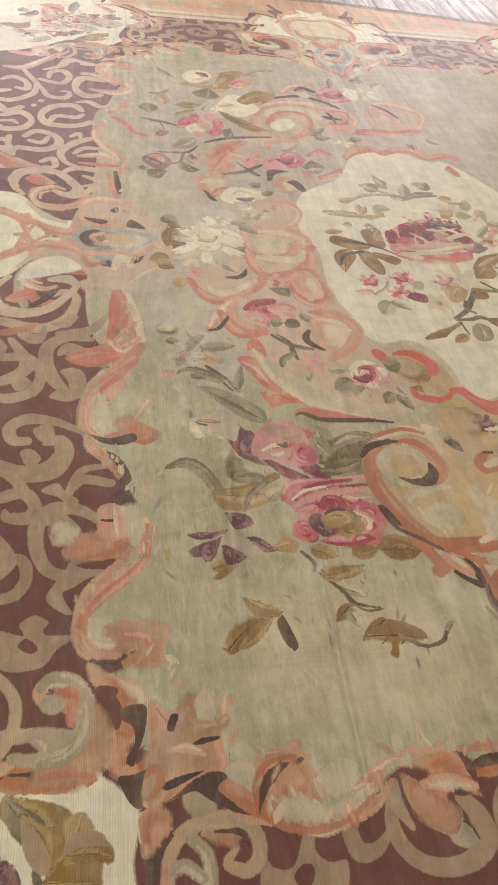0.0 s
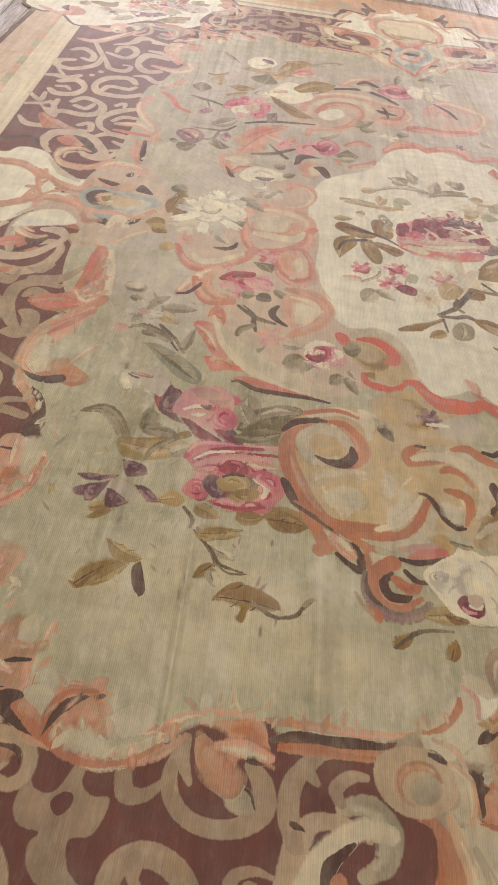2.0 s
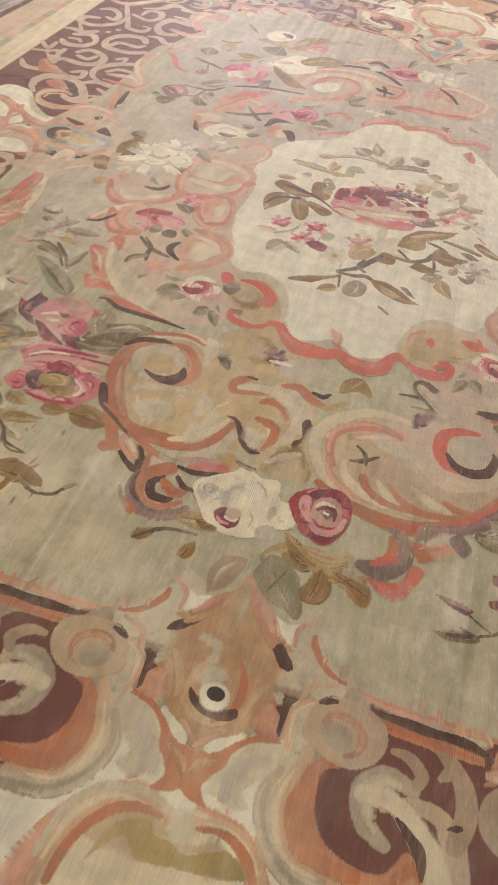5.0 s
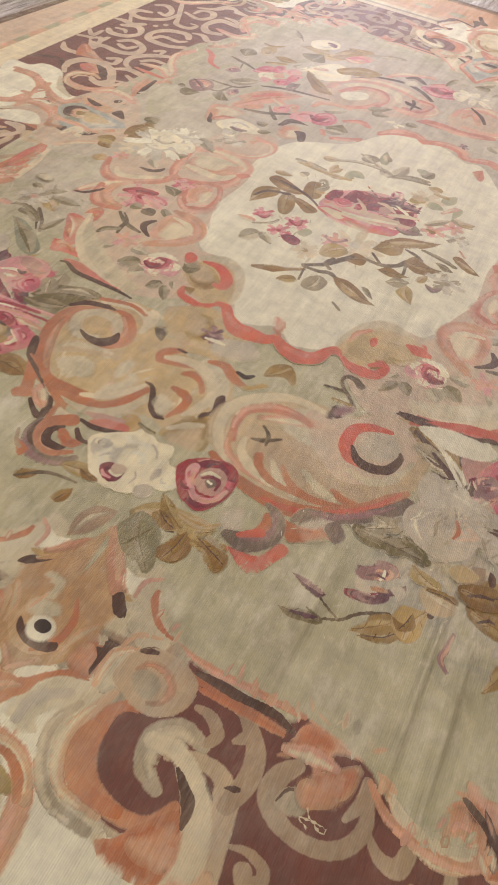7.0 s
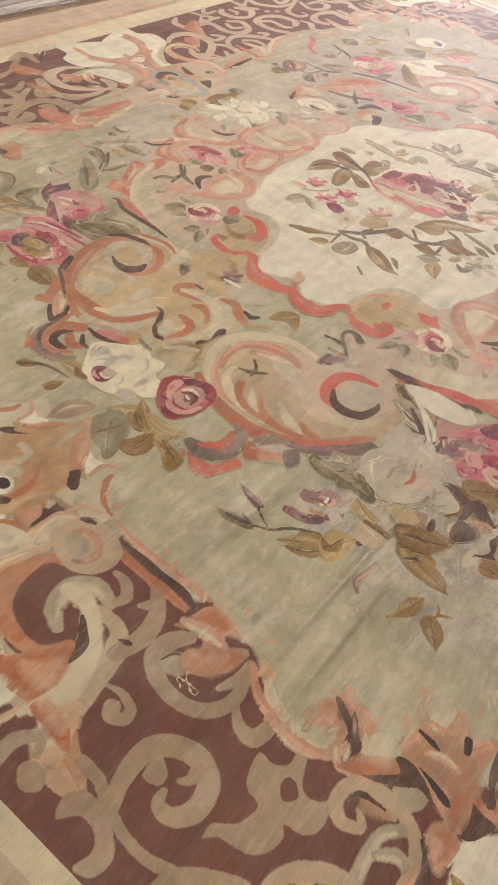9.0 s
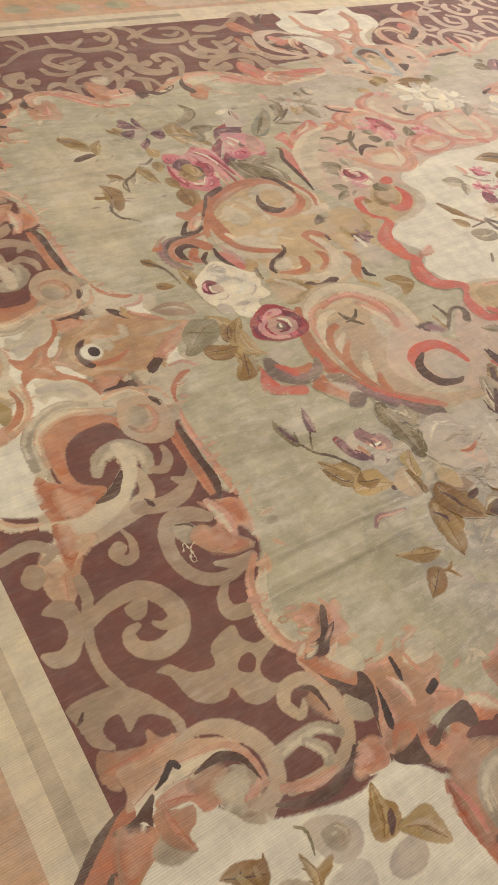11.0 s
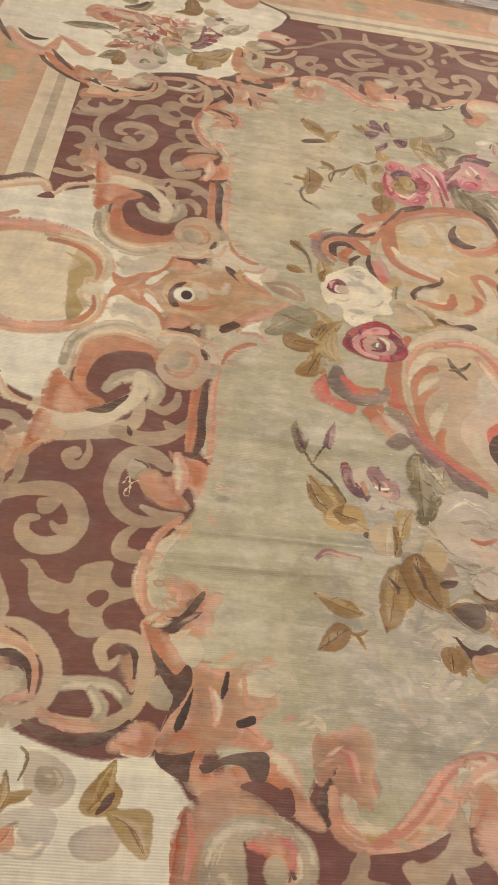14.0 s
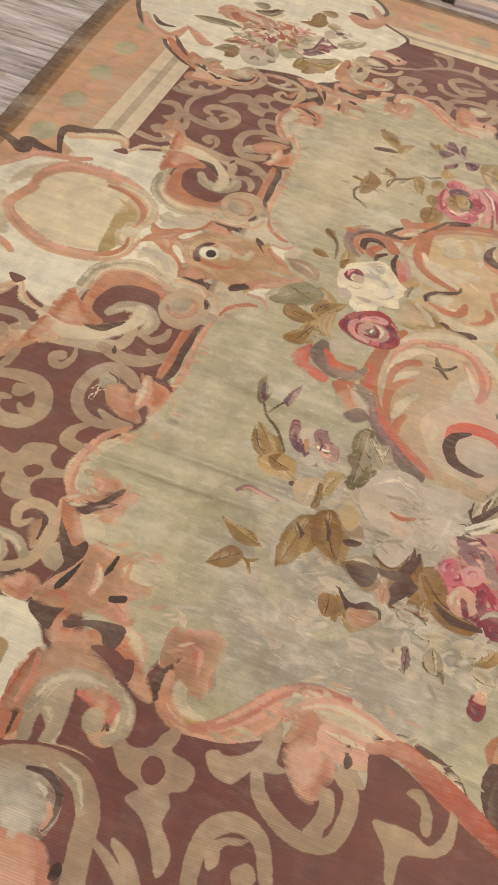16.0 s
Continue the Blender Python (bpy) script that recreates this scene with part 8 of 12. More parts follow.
patch("fieldlt", [(-0.144, 0.685), (-0.142, 0.719), (-0.119, 0.718), (-0.099, 0.704), (-0.102, 0.66), (-0.125, 0.661)])
stroke("terra", [(-0.132, 0.763, 14), (-0.1, 0.759, 30), (-0.076, 0.742, 26), (-0.076, 0.703, 23), (-0.091, 0.659, 10)])
patch("terra", [(-0.242, 0.863), (-0.229, 0.898), (-0.194, 0.919), (-0.18, 0.91), (-0.212, 0.871), (-0.214, 0.85, 1), (-0.186, 0.867), (-0.137, 0.864), (-0.124, 0.863, 1), (-0.164, 0.845), (-0.208, 0.833), (-0.227, 0.832)])
stroke("umber", [(-0.2, 0.911, 8), (-0.15, 0.91, 12), (-0.109, 0.906, 8)])
stroke("cream", [(-0.209, 0.862, 19), (-0.158, 0.88, 31), (-0.1, 0.876, 36), (-0.05, 0.837, 35), (-0.03, 0.789, 30), (-0.038, 0.73, 31), (-0.058, 0.689, 14)], "scroll")
stroke("fieldlt", [(-0.166, 0.908, 12), (-0.102, 0.912, 30), (-0.041, 0.877, 32), (-0.007, 0.821, 26), (-0.006, 0.754, 15)], "scroll")
patch("terra", [(-0.141, 0.822), (-0.138, 0.84), (-0.118, 0.853), (-0.087, 0.843), (-0.059, 0.81), (-0.051, 0.791), (-0.064, 0.786), (-0.084, 0.816), (-0.114, 0.827)])
stroke("terra", [(-0.1, 0.915, 16), (-0.056, 0.924, 31), (-0.021, 0.898, 34), (0.002, 0.884, 29), (0.038, 0.876, 11)])
patch("gold", [(0.019, 0.875), (0.046, 0.896), (0.065, 0.919), (0.082, 0.914), (0.057, 0.884), (0.037, 0.868)])
stroke("black", [(-0.014, 0.921, 12), (0.013, 0.915, 19), (0.03, 0.933, 10)])
patch("umber", [(-0.016, 0.795), (0.002, 0.814), (0.02, 0.754), (0.016, 0.727), (-0.005, 0.72), (-0.025, 0.692, 1), (-0.021, 0.722), (-0.004, 0.744)])
patch("olivelt", [(-0.079, 0.608), (-0.042, 0.686), (0.01, 0.718), (0.042, 0.648), (0.04, 0.598), (-0.015, 0.585), (-0.059, 0.587)])
stroke("fieldlt", [(-0.069, 0.623, 9), (-0.034, 0.657, 24), (0.004, 0.684, 12)])
patch("gold", [(-0.18, 0.601), (-0.163, 0.618), (-0.139, 0.61), (-0.123, 0.584), (-0.135, 0.56), (-0.161, 0.565), (-0.181, 0.58)])
stroke("dusty", [(-0.268, 0.556, 9), (-0.227, 0.565, 28), (-0.173, 0.58, 16)])
stroke("saldk", [(-0.239, 0.537, 12), (-0.207, 0.551, 34), (-0.158, 0.562, 28)])
stroke("umber", [(-0.265, 0.529, 9), (-0.22, 0.525, 18), (-0.155, 0.546, 9)])
stroke("moss", [(-0.135, 0.599, 9), (-0.103, 0.589, 15), (-0.082, 0.593, 6)])
stroke("smoke", [(-0.347, 0.478, 12), (-0.347, 0.431, 20), (-0.321, 0.39, 28), (-0.283, 0.373, 37), (-0.232, 0.383, 33), (-0.202, 0.416, 16)], "scroll")
stroke("umber", [(-0.339, 0.476, 12), (-0.339, 0.434, 27), (-0.317, 0.406, 24), (-0.297, 0.4, 10)])
stroke("terra", [(-0.282, 0.515, 42), (-0.32, 0.483, 38), (-0.324, 0.44, 27), (-0.298, 0.405, 24), (-0.259, 0.399, 22), (-0.22, 0.427, 11)], "scroll")
stroke("salmon", [(-0.291, 0.482, 11), (-0.311, 0.449, 14), (-0.298, 0.417, 14), (-0.269, 0.407, 10)])
stroke("umber", [(-0.285, 0.485, 11), (-0.305, 0.457, 22), (-0.293, 0.425, 24), (-0.26, 0.42, 23), (-0.243, 0.432, 8)])
patch("terra", [(-0.29, 0.473), (-0.272, 0.48), (-0.245, 0.463), (-0.215, 0.47), (-0.225, 0.44), (-0.251, 0.433), (-0.273, 0.446)])
stroke("umber", [(-0.253, 0.496, 12), (-0.23, 0.473, 16), (-0.205, 0.471, 9)])
patch("terra", [(-0.35, 0.393, 1), (-0.314, 0.38), (-0.31, 0.364), (-0.317, 0.349), (-0.334, 0.363)])
stroke("tan", [(-0.371, 0.421, 7), (-0.35, 0.384, 11), (-0.332, 0.373, 10)])
motif("lower_scroll_right", "worn rose and terracotta scroll below the medallion")
patch("sand", [(0.045, 0.647), (0.005, 0.732), (0.028, 0.814), (0.108, 0.9), (0.241, 0.934), (0.315, 0.934), (0.379, 0.989), (0.478, 1.011), (0.56, 0.906), (0.554, 0.769), (0.523, 0.694), (0.43, 0.62), (0.335, 0.58), (0.236, 0.575), (0.14, 0.587)])
patch("beige", [(0.215, 0.88), (0.321, 0.924), (0.41, 1), (0.488, 0.989), (0.531, 0.855), (0.44, 0.728), (0.339, 0.724)])
stroke("cream", [(0.253, 0.912, 19), (0.159, 0.911, 31), (0.077, 0.857, 38), (0.035, 0.788, 38), (0.037, 0.713, 30), (0.069, 0.652, 29), (0.117, 0.609, 20)], "scroll")
stroke("rosy", [(0.116, 0.795, 15), (0.202, 0.838, 37), (0.257, 0.855, 30)])
stroke("blush", [(0.244, 0.844, 17), (0.191, 0.857, 33), (0.124, 0.843, 38), (0.076, 0.798, 27), (0.072, 0.737, 21), (0.093, 0.681, 12)], "scroll")
stroke("salmon", [(0.078, 0.703, 15), (0.095, 0.646, 19), (0.152, 0.61, 22), (0.225, 0.592, 14)])
stroke("cream", [(0.116, 0.706, 12), (0.128, 0.66, 24), (0.169, 0.625, 32), (0.237, 0.601, 22)])
stroke("fieldlt", [(0.21, 0.672, 12), (0.249, 0.624, 23), (0.309, 0.596, 16)])
stroke("fieldlt", [(0.291, 0.685, 14), (0.345, 0.651, 28), (0.394, 0.64, 15)])
stroke("fieldlt", [(0.386, 0.749, 13), (0.449, 0.743, 26), (0.497, 0.782, 23), (0.527, 0.865, 13)])
stroke("terra", [(0.173, 0.669, 24), (0.187, 0.639, 22), (0.232, 0.61, 22), (0.287, 0.604, 15), (0.32, 0.605, 9)])
stroke("terra", [(0.239, 0.669, 12), (0.274, 0.631, 21), (0.326, 0.61, 24), (0.381, 0.617, 19), (0.423, 0.633, 9)])
stroke("terra", [(0.379, 0.666, 14), (0.404, 0.653, 23), (0.438, 0.651, 24)])
stroke("terra", [(0.07, 0.611, 21), (0.129, 0.578, 27), (0.213, 0.556, 40), (0.285, 0.552, 47), (0.359, 0.568, 48), (0.421, 0.605, 47), (0.475, 0.66, 40), (0.513, 0.716, 34), (0.545, 0.759, 17)], "scroll")
stroke("coral", [(0.235, 0.549, 9), (0.301, 0.553, 18), (0.384, 0.583, 21), (0.475, 0.66, 17), (0.531, 0.746, 8)])
patch("worn", [(0.382, 0.857), (0.394, 0.905), (0.441, 0.936), (0.485, 0.9), (0.48, 0.854), (0.443, 0.823), (0.406, 0.821)])
stroke("coral", [(0.442, 0.942, 15), (0.39, 0.931, 30), (0.352, 0.899, 37), (0.348, 0.837, 39), (0.375, 0.795, 39), (0.411, 0.784, 19)], "scroll")
stroke("umber", [(0.367, 0.836, 10), (0.395, 0.798, 26), (0.434, 0.789, 34), (0.476, 0.809, 31), (0.492, 0.858, 20), (0.487, 0.882, 7)])
stroke("stemdk", [(0.131, 0.713, 7), (0.161, 0.723, 17), (0.198, 0.752, 7)])
stroke("stemdk", [(0.135, 0.773, 5), (0.164, 0.747, 12), (0.172, 0.71, 7)])
patch("beige", [(0.234, 1.128), (0.372, 1.162), (0.508, 1.196), (0.484, 1.349), (0.629, 1.477), (0.71, 1.239), (0.601, 1.146), (0.442, 1.011), (0.342, 0.989)])
stroke("stemdk", [(0.305, 1.071, 27), (0.277, 1.09, 23), (0.253, 1.083, 14), (0.255, 1.05, 11), (0.3, 1, 11), (0.321, 0.977, 9)])
patch("smoke", [(0.262, 0.905), (0.269, 0.951), (0.311, 0.978), (0.324, 0.974), (0.32, 0.942), (0.279, 0.898)])
stroke("stemdk", [(0.215, 1.016, 8), (0.269, 1.023, 12), (0.294, 1.011, 7)])
stroke("olive", [(0.255, 0.978, 8), (0.305, 0.979, 15)])
leaf("moss", (0.399, 1.102), (0.428, 1.194), 0.054)
leaf("leafgy", (0.382, 1.071), (0.456, 1.151), 0.045)
leaf("moss", (0.46, 1.154), (0.48, 1.113), 0.021)
flower("white", "blue", (0.478, 1.255), 0.077, 9)
stroke("blue", [(0.471, 1.231, 12), (0.501, 1.258, 27), (0.517, 1.289, 10)])
stroke("moss", [(0.477, 1.202, 13), (0.507, 1.208, 22)])
patch("blush", [(0.513, 1.183), (0.568, 1.231), (0.628, 1.217), (0.646, 1.168), (0.597, 1.111), (0.554, 1.106)])
stroke("rosy", [(0.53, 1.165, 15), (0.578, 1.206, 38), (0.63, 1.187, 19)])
patch("tan", [(0.594, 1.236, 1), (0.631, 1.235), (0.665, 1.2), (0.65, 1.168), (0.626, 1.199)])
patch("smoke", [(0.565, 1.439), (0.582, 1.473, 1), (0.61, 1.442), (0.604, 1.386), (0.573, 1.391)], "leaf")
stroke("umber", [(0.531, 1.326, 11), (0.554, 1.367, 35), (0.6, 1.379, 14)])
leaf("moss", (0.572, 1.284), (0.62, 1.326), 0.063)
stroke("umber", [(0.586, 1.28, 13), (0.635, 1.298, 20), (0.677, 1.348, 11)])
patch("ivory", [(0.509, 1.022), (0.586, 1.048), (0.684, 1.065), (0.698, 1.005), (0.64, 1), (0.576, 0.989), (0.536, 1)])
stroke("coral", [(0.478, 1.011, 15), (0.548, 1.055, 38), (0.621, 1.095, 39), (0.699, 1.121, 47), (0.752, 1.136, 32)])
stroke("umber", [(0.455, 1.022, 12), (0.522, 1.033, 23), (0.615, 1.066, 27), (0.699, 1.072, 23)])
stroke("olive", [(0.488, 0.989, 22), (0.567, 0.968, 114), (0.66, 0.907, 77), (0.693, 0.868, 21)], "leaf")
stroke("umber", [(0.499, 0.984, 16), (0.559, 0.947, 22), (0.627, 0.907, 31), (0.671, 0.881, 19)])
stroke("umber", [(0.548, 0.901, 7), (0.586, 0.905, 17), (0.629, 0.882, 9)])
stroke("umber", [(0.638, 1.027, 10), (0.642, 0.946, 19), (0.683, 0.899, 27), (0.712, 0.858, 10)])
stroke("white", [(0.554, 0.978, 9), (0.619, 0.927, 18), (0.679, 0.87, 19), (0.713, 0.829, 8)])
stroke("smoke", [(0.332, 0.529, 16), (0.355, 0.562, 41), (0.416, 0.585, 30), (0.475, 0.627, 35), (0.528, 0.684, 39), (0.557, 0.734, 27)], "scroll")
patch("terra", [(0.302, 0.513), (0.339, 0.518), (0.355, 0.519), (0.403, 0.55), (0.442, 0.544, 1), (0.397, 0.502), (0.354, 0.466), (0.334, 0.473)])
patch("worn", [(0.353, 0.522, 1), (0.38, 0.561), (0.416, 0.57, 1), (0.393, 0.538)])
patch("smoke", [(0.403, 0.55), (0.426, 0.581), (0.456, 0.547), (0.439, 0.515)])
patch("worn", [(0.178, 0.454), (0.214, 0.49), (0.235, 0.44), (0.207, 0.413)])
stroke("smoke", [(0.26, 0.537, 15), (0.298, 0.514, 31), (0.305, 0.459, 50), (0.265, 0.413, 61), (0.215, 0.408, 27)], "scroll")
stroke("terra", [(0.267, 0.442, 15), (0.281, 0.477, 28), (0.271, 0.509, 13)])
stroke("coral", [(0.24, 0.421, 14), (0.28, 0.453, 28)])
patch("coral", [(0.231, 0.378, 1), (0.303, 0.392), (0.332, 0.449), (0.359, 0.437), (0.339, 0.388), (0.314, 0.345), (0.277, 0.346)])
motif("rose_spray", "white rose and crimson rose with olive leaves")
patch("green", [(-0.001, 0.341), (0.032, 0.348), (0.086, 0.317), (0.119, 0.251), (0.107, 0.22), (0.054, 0.269)], "leaf")
patch("brownlf", [(0.106, 0.275), (0.115, 0.318), (0.151, 0.353), (0.168, 0.317), (0.149, 0.274)], "leaf")
patch("olivelt", [(0.09, 0.367), (0.146, 0.379), (0.187, 0.398), (0.176, 0.361), (0.134, 0.349)], "leaf")
patch("olive", [(0.143, 0.349), (0.195, 0.358), (0.24, 0.346), (0.196, 0.333)], "leaf")
patch("olive", [(0.194, 0.334), (0.224, 0.38), (0.253, 0.324), (0.236, 0.3)], "leaf")
leaf("umber", (0.062, 0.363), (0.112, 0.347), 0.028)
patch("olivelt", [(-0.004, 0.347), (0.033, 0.403), (0.11, 0.416), (0.178, 0.409), (0.124, 0.356), (0.049, 0.344)], "leaf")
leaf("olive", (0.043, 0.382), (0.095, 0.348), 0.039)
leaf("olivelt", (0.086, 0.382), (0.194, 0.406), 0.037)
leaf("moss", (0.171, 0.378), (0.248, 0.339), 0.038)
leaf("brownlf", (0.141, 0.283), (0.119, 0.355), 0.033)
leaf("brownlf", (-0.29, 0.296), (-0.242, 0.337), 0.034)
stroke("stemdk", [(-0.289, 0.293, 6), (-0.23, 0.342, 11), (-0.151, 0.354, 6)])
leaf("brownlf", (-0.169, 0.279), (-0.151, 0.336), 0.035)
patch("olivelt", [(-0.217, 0.381), (-0.187, 0.411), (-0.118, 0.412), (-0.159, 0.37)], "leaf")
motif("white_rose", "full white rose and crimson rose with olive leaves")
patch("olive", [(0.032, 0.434, 1), (0.07, 0.42), (0.097, 0.389), (0.126, 0.364, 1), (0.086, 0.357), (0.052, 0.386)], "leaf")
patch("brownlf", [(0.051, 0.387, 1), (0.079, 0.382), (0.108, 0.357, 1), (0.083, 0.343)], "leaf")
stroke("gold", [(0.088, 0.402, 8), (0.129, 0.393, 18), (0.167, 0.4, 15), (0.189, 0.424, 7)])
patch("green", [(-0.004, 0.294), (0.002, 0.328), (0.019, 0.362), (0.06, 0.353), (0.096, 0.317), (0.1, 0.255), (0.078, 0.24), (0.038, 0.247)], "leaf")
stroke("moss", [(0.033, 0.263, 3), (0.049, 0.299, 8), (0.065, 0.336, 3)])
patch("brownlf", [(0.1, 0.288), (0.113, 0.323), (0.135, 0.366, 1), (0.157, 0.34), (0.154, 0.29), (0.126, 0.272)], "leaf")
patch("brownlf", [(0.159, 0.367, 1), (0.201, 0.365), (0.243, 0.357), (0.254, 0.331), (0.238, 0.304, 1), (0.214, 0.328), (0.184, 0.35)], "leaf")
patch("white", [(-0.212, 0.495), (-0.173, 0.536), (-0.134, 0.564), (-0.119, 0.586), (-0.088, 0.565), (-0.054, 0.569), (-0.022, 0.548), (-0.023, 0.515), (0.001, 0.489), (-0.004, 0.449), (-0.03, 0.413), (-0.062, 0.386), (-0.1, 0.377), (-0.142, 0.393), (-0.184, 0.442)], "petal")
patch("white", [(-0.01, 0.484), (0.015, 0.501), (0.042, 0.481), (0.043, 0.45), (0.018, 0.435), (-0.004, 0.442)], "petal")
patch("whitegy", [(-0.026, 0.425), (-0.01, 0.441), (0.012, 0.414), (-0.003, 0.393, 1)], "petal")
patch("ivory", [(-0.143, 0.533), (-0.092, 0.554), (-0.049, 0.514), (-0.064, 0.459), (-0.109, 0.471)], "petal")
patch("whitegy", [(-0.199, 0.487), (-0.166, 0.514, 1), (-0.152, 0.455), (-0.178, 0.451)], "petal")
stroke("whitegy", [(-0.164, 0.486, 9), (-0.123, 0.514, 18), (-0.074, 0.504, 11)], "petal")
stroke("whitegy", [(-0.079, 0.462, 9), (-0.046, 0.47, 16), (-0.033, 0.502, 7)], "petal")
stroke("leafgy", [(-0.054, 0.427, 6), (-0.027, 0.459, 10)], "petal")
stroke("whitegy", [(-0.127, 0.549, 7), (-0.089, 0.543, 14), (-0.055, 0.549, 7)], "petal")
patch("pinklt", [(-0.145, 0.43), (-0.131, 0.452), (-0.096, 0.451), (-0.074, 0.432), (-0.088, 0.404), (-0.116, 0.405)], "petal")
stroke("red", [(-0.142, 0.435, 7), (-0.133, 0.417, 15), (-0.109, 0.404, 17), (-0.085, 0.424, 10)], "petal")
stroke("wine", [(-0.13, 0.447, 6), (-0.112, 0.443, 11), (-0.098, 0.444, 6)], "petal")
patch("whitegy", [(-0.119, 0.435, 1), (-0.1, 0.443), (-0.093, 0.428), (-0.107, 0.42)], "petal")
patch("red", [(0.018, 0.514), (0.028, 0.557), (0.07, 0.592), (0.124, 0.605), (0.16, 0.58), (0.17, 0.52), (0.156, 0.469), (0.128, 0.43), (0.093, 0.435), (0.058, 0.456)], "petal")
stroke("pinklt", [(0.046, 0.515, 7), (0.057, 0.557, 18), (0.092, 0.586, 21), (0.132, 0.578, 14)], "petal")
stroke("wine", [(0.039, 0.504, 8), (0.071, 0.468, 16), (0.112, 0.45, 17)], "petal")
stroke("pinklt", [(0.071, 0.498, 10), (0.099, 0.465, 19), (0.139, 0.471, 14), (0.153, 0.513, 9)], "petal")
stroke("wine", [(0.068, 0.53, 8), (0.091, 0.561, 18), (0.131, 0.55, 14), (0.133, 0.51, 9)], "petal")
patch("tan", [(0.08, 0.52), (0.102, 0.543), (0.127, 0.53), (0.119, 0.498), (0.095, 0.497)], "petal")
stroke("umber", [(0.086, 0.522, 7), (0.109, 0.513, 13), (0.121, 0.529, 6)], "petal")
stroke("white", [(0.083, 0.536, 7), (0.101, 0.53, 9)], "petal")
ruffle((0.101, 0.519), 0.057, 16, ("red", "pinklt", "wine"))
patch("white", [(-0.182, 0.498), (-0.17, 0.531), (-0.132, 0.54), (-0.122, 0.573), (-0.085, 0.581), (-0.057, 0.565), (-0.023, 0.577), (-0.01, 0.543), (-0.021, 0.501), (-0.006, 0.484), (-0.001, 0.446), (-0.028, 0.397), (-0.064, 0.38), (-0.096, 0.384), (-0.128, 0.391), (-0.157, 0.406), (-0.171, 0.436), (-0.167, 0.472)], "petal")
disc("white", (-0.103, 0.557), 0.022, 0.022, "petal")
disc("white", (-0.041, 0.549), 0.025, 0.025, "petal")
disc("white", (-0.021, 0.512), 0.022, 0.022, "petal")
disc("white", (-0.057, 0.405), 0.021, 0.021, "petal")
disc("white", (-0.145, 0.515), 0.021, 0.021, "petal")
patch("white", [(-0.013, 0.509), (0.017, 0.517), (0.032, 0.493), (0.05, 0.476), (0.041, 0.448), (0.009, 0.439), (-0.003, 0.461)], "petal")
patch("worn", [(-0.033, 0.42), (-0.009, 0.438), (0.006, 0.42), (-0.002, 0.394), (-0.025, 0.394)], "petal")
patch("whitegy", [(-0.198, 0.494), (-0.172, 0.51), (-0.15, 0.502), (-0.16, 0.48), (-0.183, 0.471)], "petal")
patch("worn", [(-0.021, 0.488), (-0.009, 0.497, 1), (-0.002, 0.477), (-0.01, 0.45, 1), (-0.019, 0.46)], "petal")
stroke("ivory", [(-0.132, 0.527, 4), (-0.098, 0.542, 9), (-0.057, 0.531, 5)], "petal")
stroke("worn", [(-0.071, 0.555, 5), (-0.048, 0.54, 7), (-0.035, 0.517, 4)], "petal")
stroke("ivory", [(-0.117, 0.492, 4), (-0.08, 0.509, 9), (-0.048, 0.493, 4)], "petal")
stroke("worn", [(-0.059, 0.457, 4), (-0.048, 0.439, 5), (-0.052, 0.412, 3)], "petal")
stroke("whitegy", [(-0.158, 0.449, 3), (-0.146, 0.468, 9), (-0.125, 0.477, 4)], "petal")
patch("wine", [(-0.138, 0.435), (-0.119, 0.452), (-0.108, 0.442), (-0.113, 0.422), (-0.087, 0.416), (-0.077, 0.437, 1), (-0.078, 0.412), (-0.094, 0.396), (-0.12, 0.402), (-0.135, 0.417)], "petal")
patch("faded", [(-0.111, 0.451), (-0.085, 0.457), (-0.077, 0.44), (-0.095, 0.423), (-0.111, 0.432)], "petal")
stroke("pinklt", [(-0.129, 0.422, 4), (-0.118, 0.409, 10), (-0.095, 0.408, 6)], "petal")
patch("brownlf", [(-0.173, 0.393, 1), (-0.128, 0.391), (-0.115, 0.38, 1), (-0.15, 0.371)], "leaf")
patch("red", [(0.02, 0.518), (0.034, 0.563), (0.065, 0.564), (0.065, 0.523), (0.069, 0.48), (0.093, 0.446, 1), (0.061, 0.454)], "petal")
patch("wine", [(0.05, 0.554, 1), (0.071, 0.585), (0.11, 0.601), (0.144, 0.592), (0.165, 0.554, 1), (0.142, 0.554), (0.11, 0.571), (0.078, 0.558)], "petal")
patch("pinklt", [(0.041, 0.535), (0.049, 0.558), (0.067, 0.554), (0.067, 0.515), (0.089, 0.488, 1), (0.075, 0.482), (0.053, 0.504)], "petal")
patch("dusty", [(0.079, 0.551), (0.109, 0.574), (0.138, 0.56), (0.147, 0.523), (0.135, 0.49), (0.103, 0.484), (0.079, 0.507)], "petal")
stroke("white", [(0.079, 0.529, 4), (0.096, 0.55, 11), (0.124, 0.55, 7)], "petal")
stroke("wine", [(0.086, 0.521, 6), (0.104, 0.539, 13), (0.13, 0.535, 10), (0.132, 0.503, 5)], "petal")
patch("smoke", [(0.097, 0.521), (0.114, 0.535), (0.128, 0.523), (0.115, 0.503, 1)], "petal")
stroke("ivory", [(0.099, 0.526, 4), (0.114, 0.521, 9)], "petal")
stroke("pinklt", [(0.081, 0.483, 6), (0.108, 0.465, 17), (0.145, 0.48, 13), (0.158, 0.52, 7)], "petal")
stroke("wine", [(0.083, 0.45, 6), (0.121, 0.443, 12), (0.152, 0.472, 8)], "petal")
motif("side_frame", "salmon shells and blossoms beside the medallion", "x")
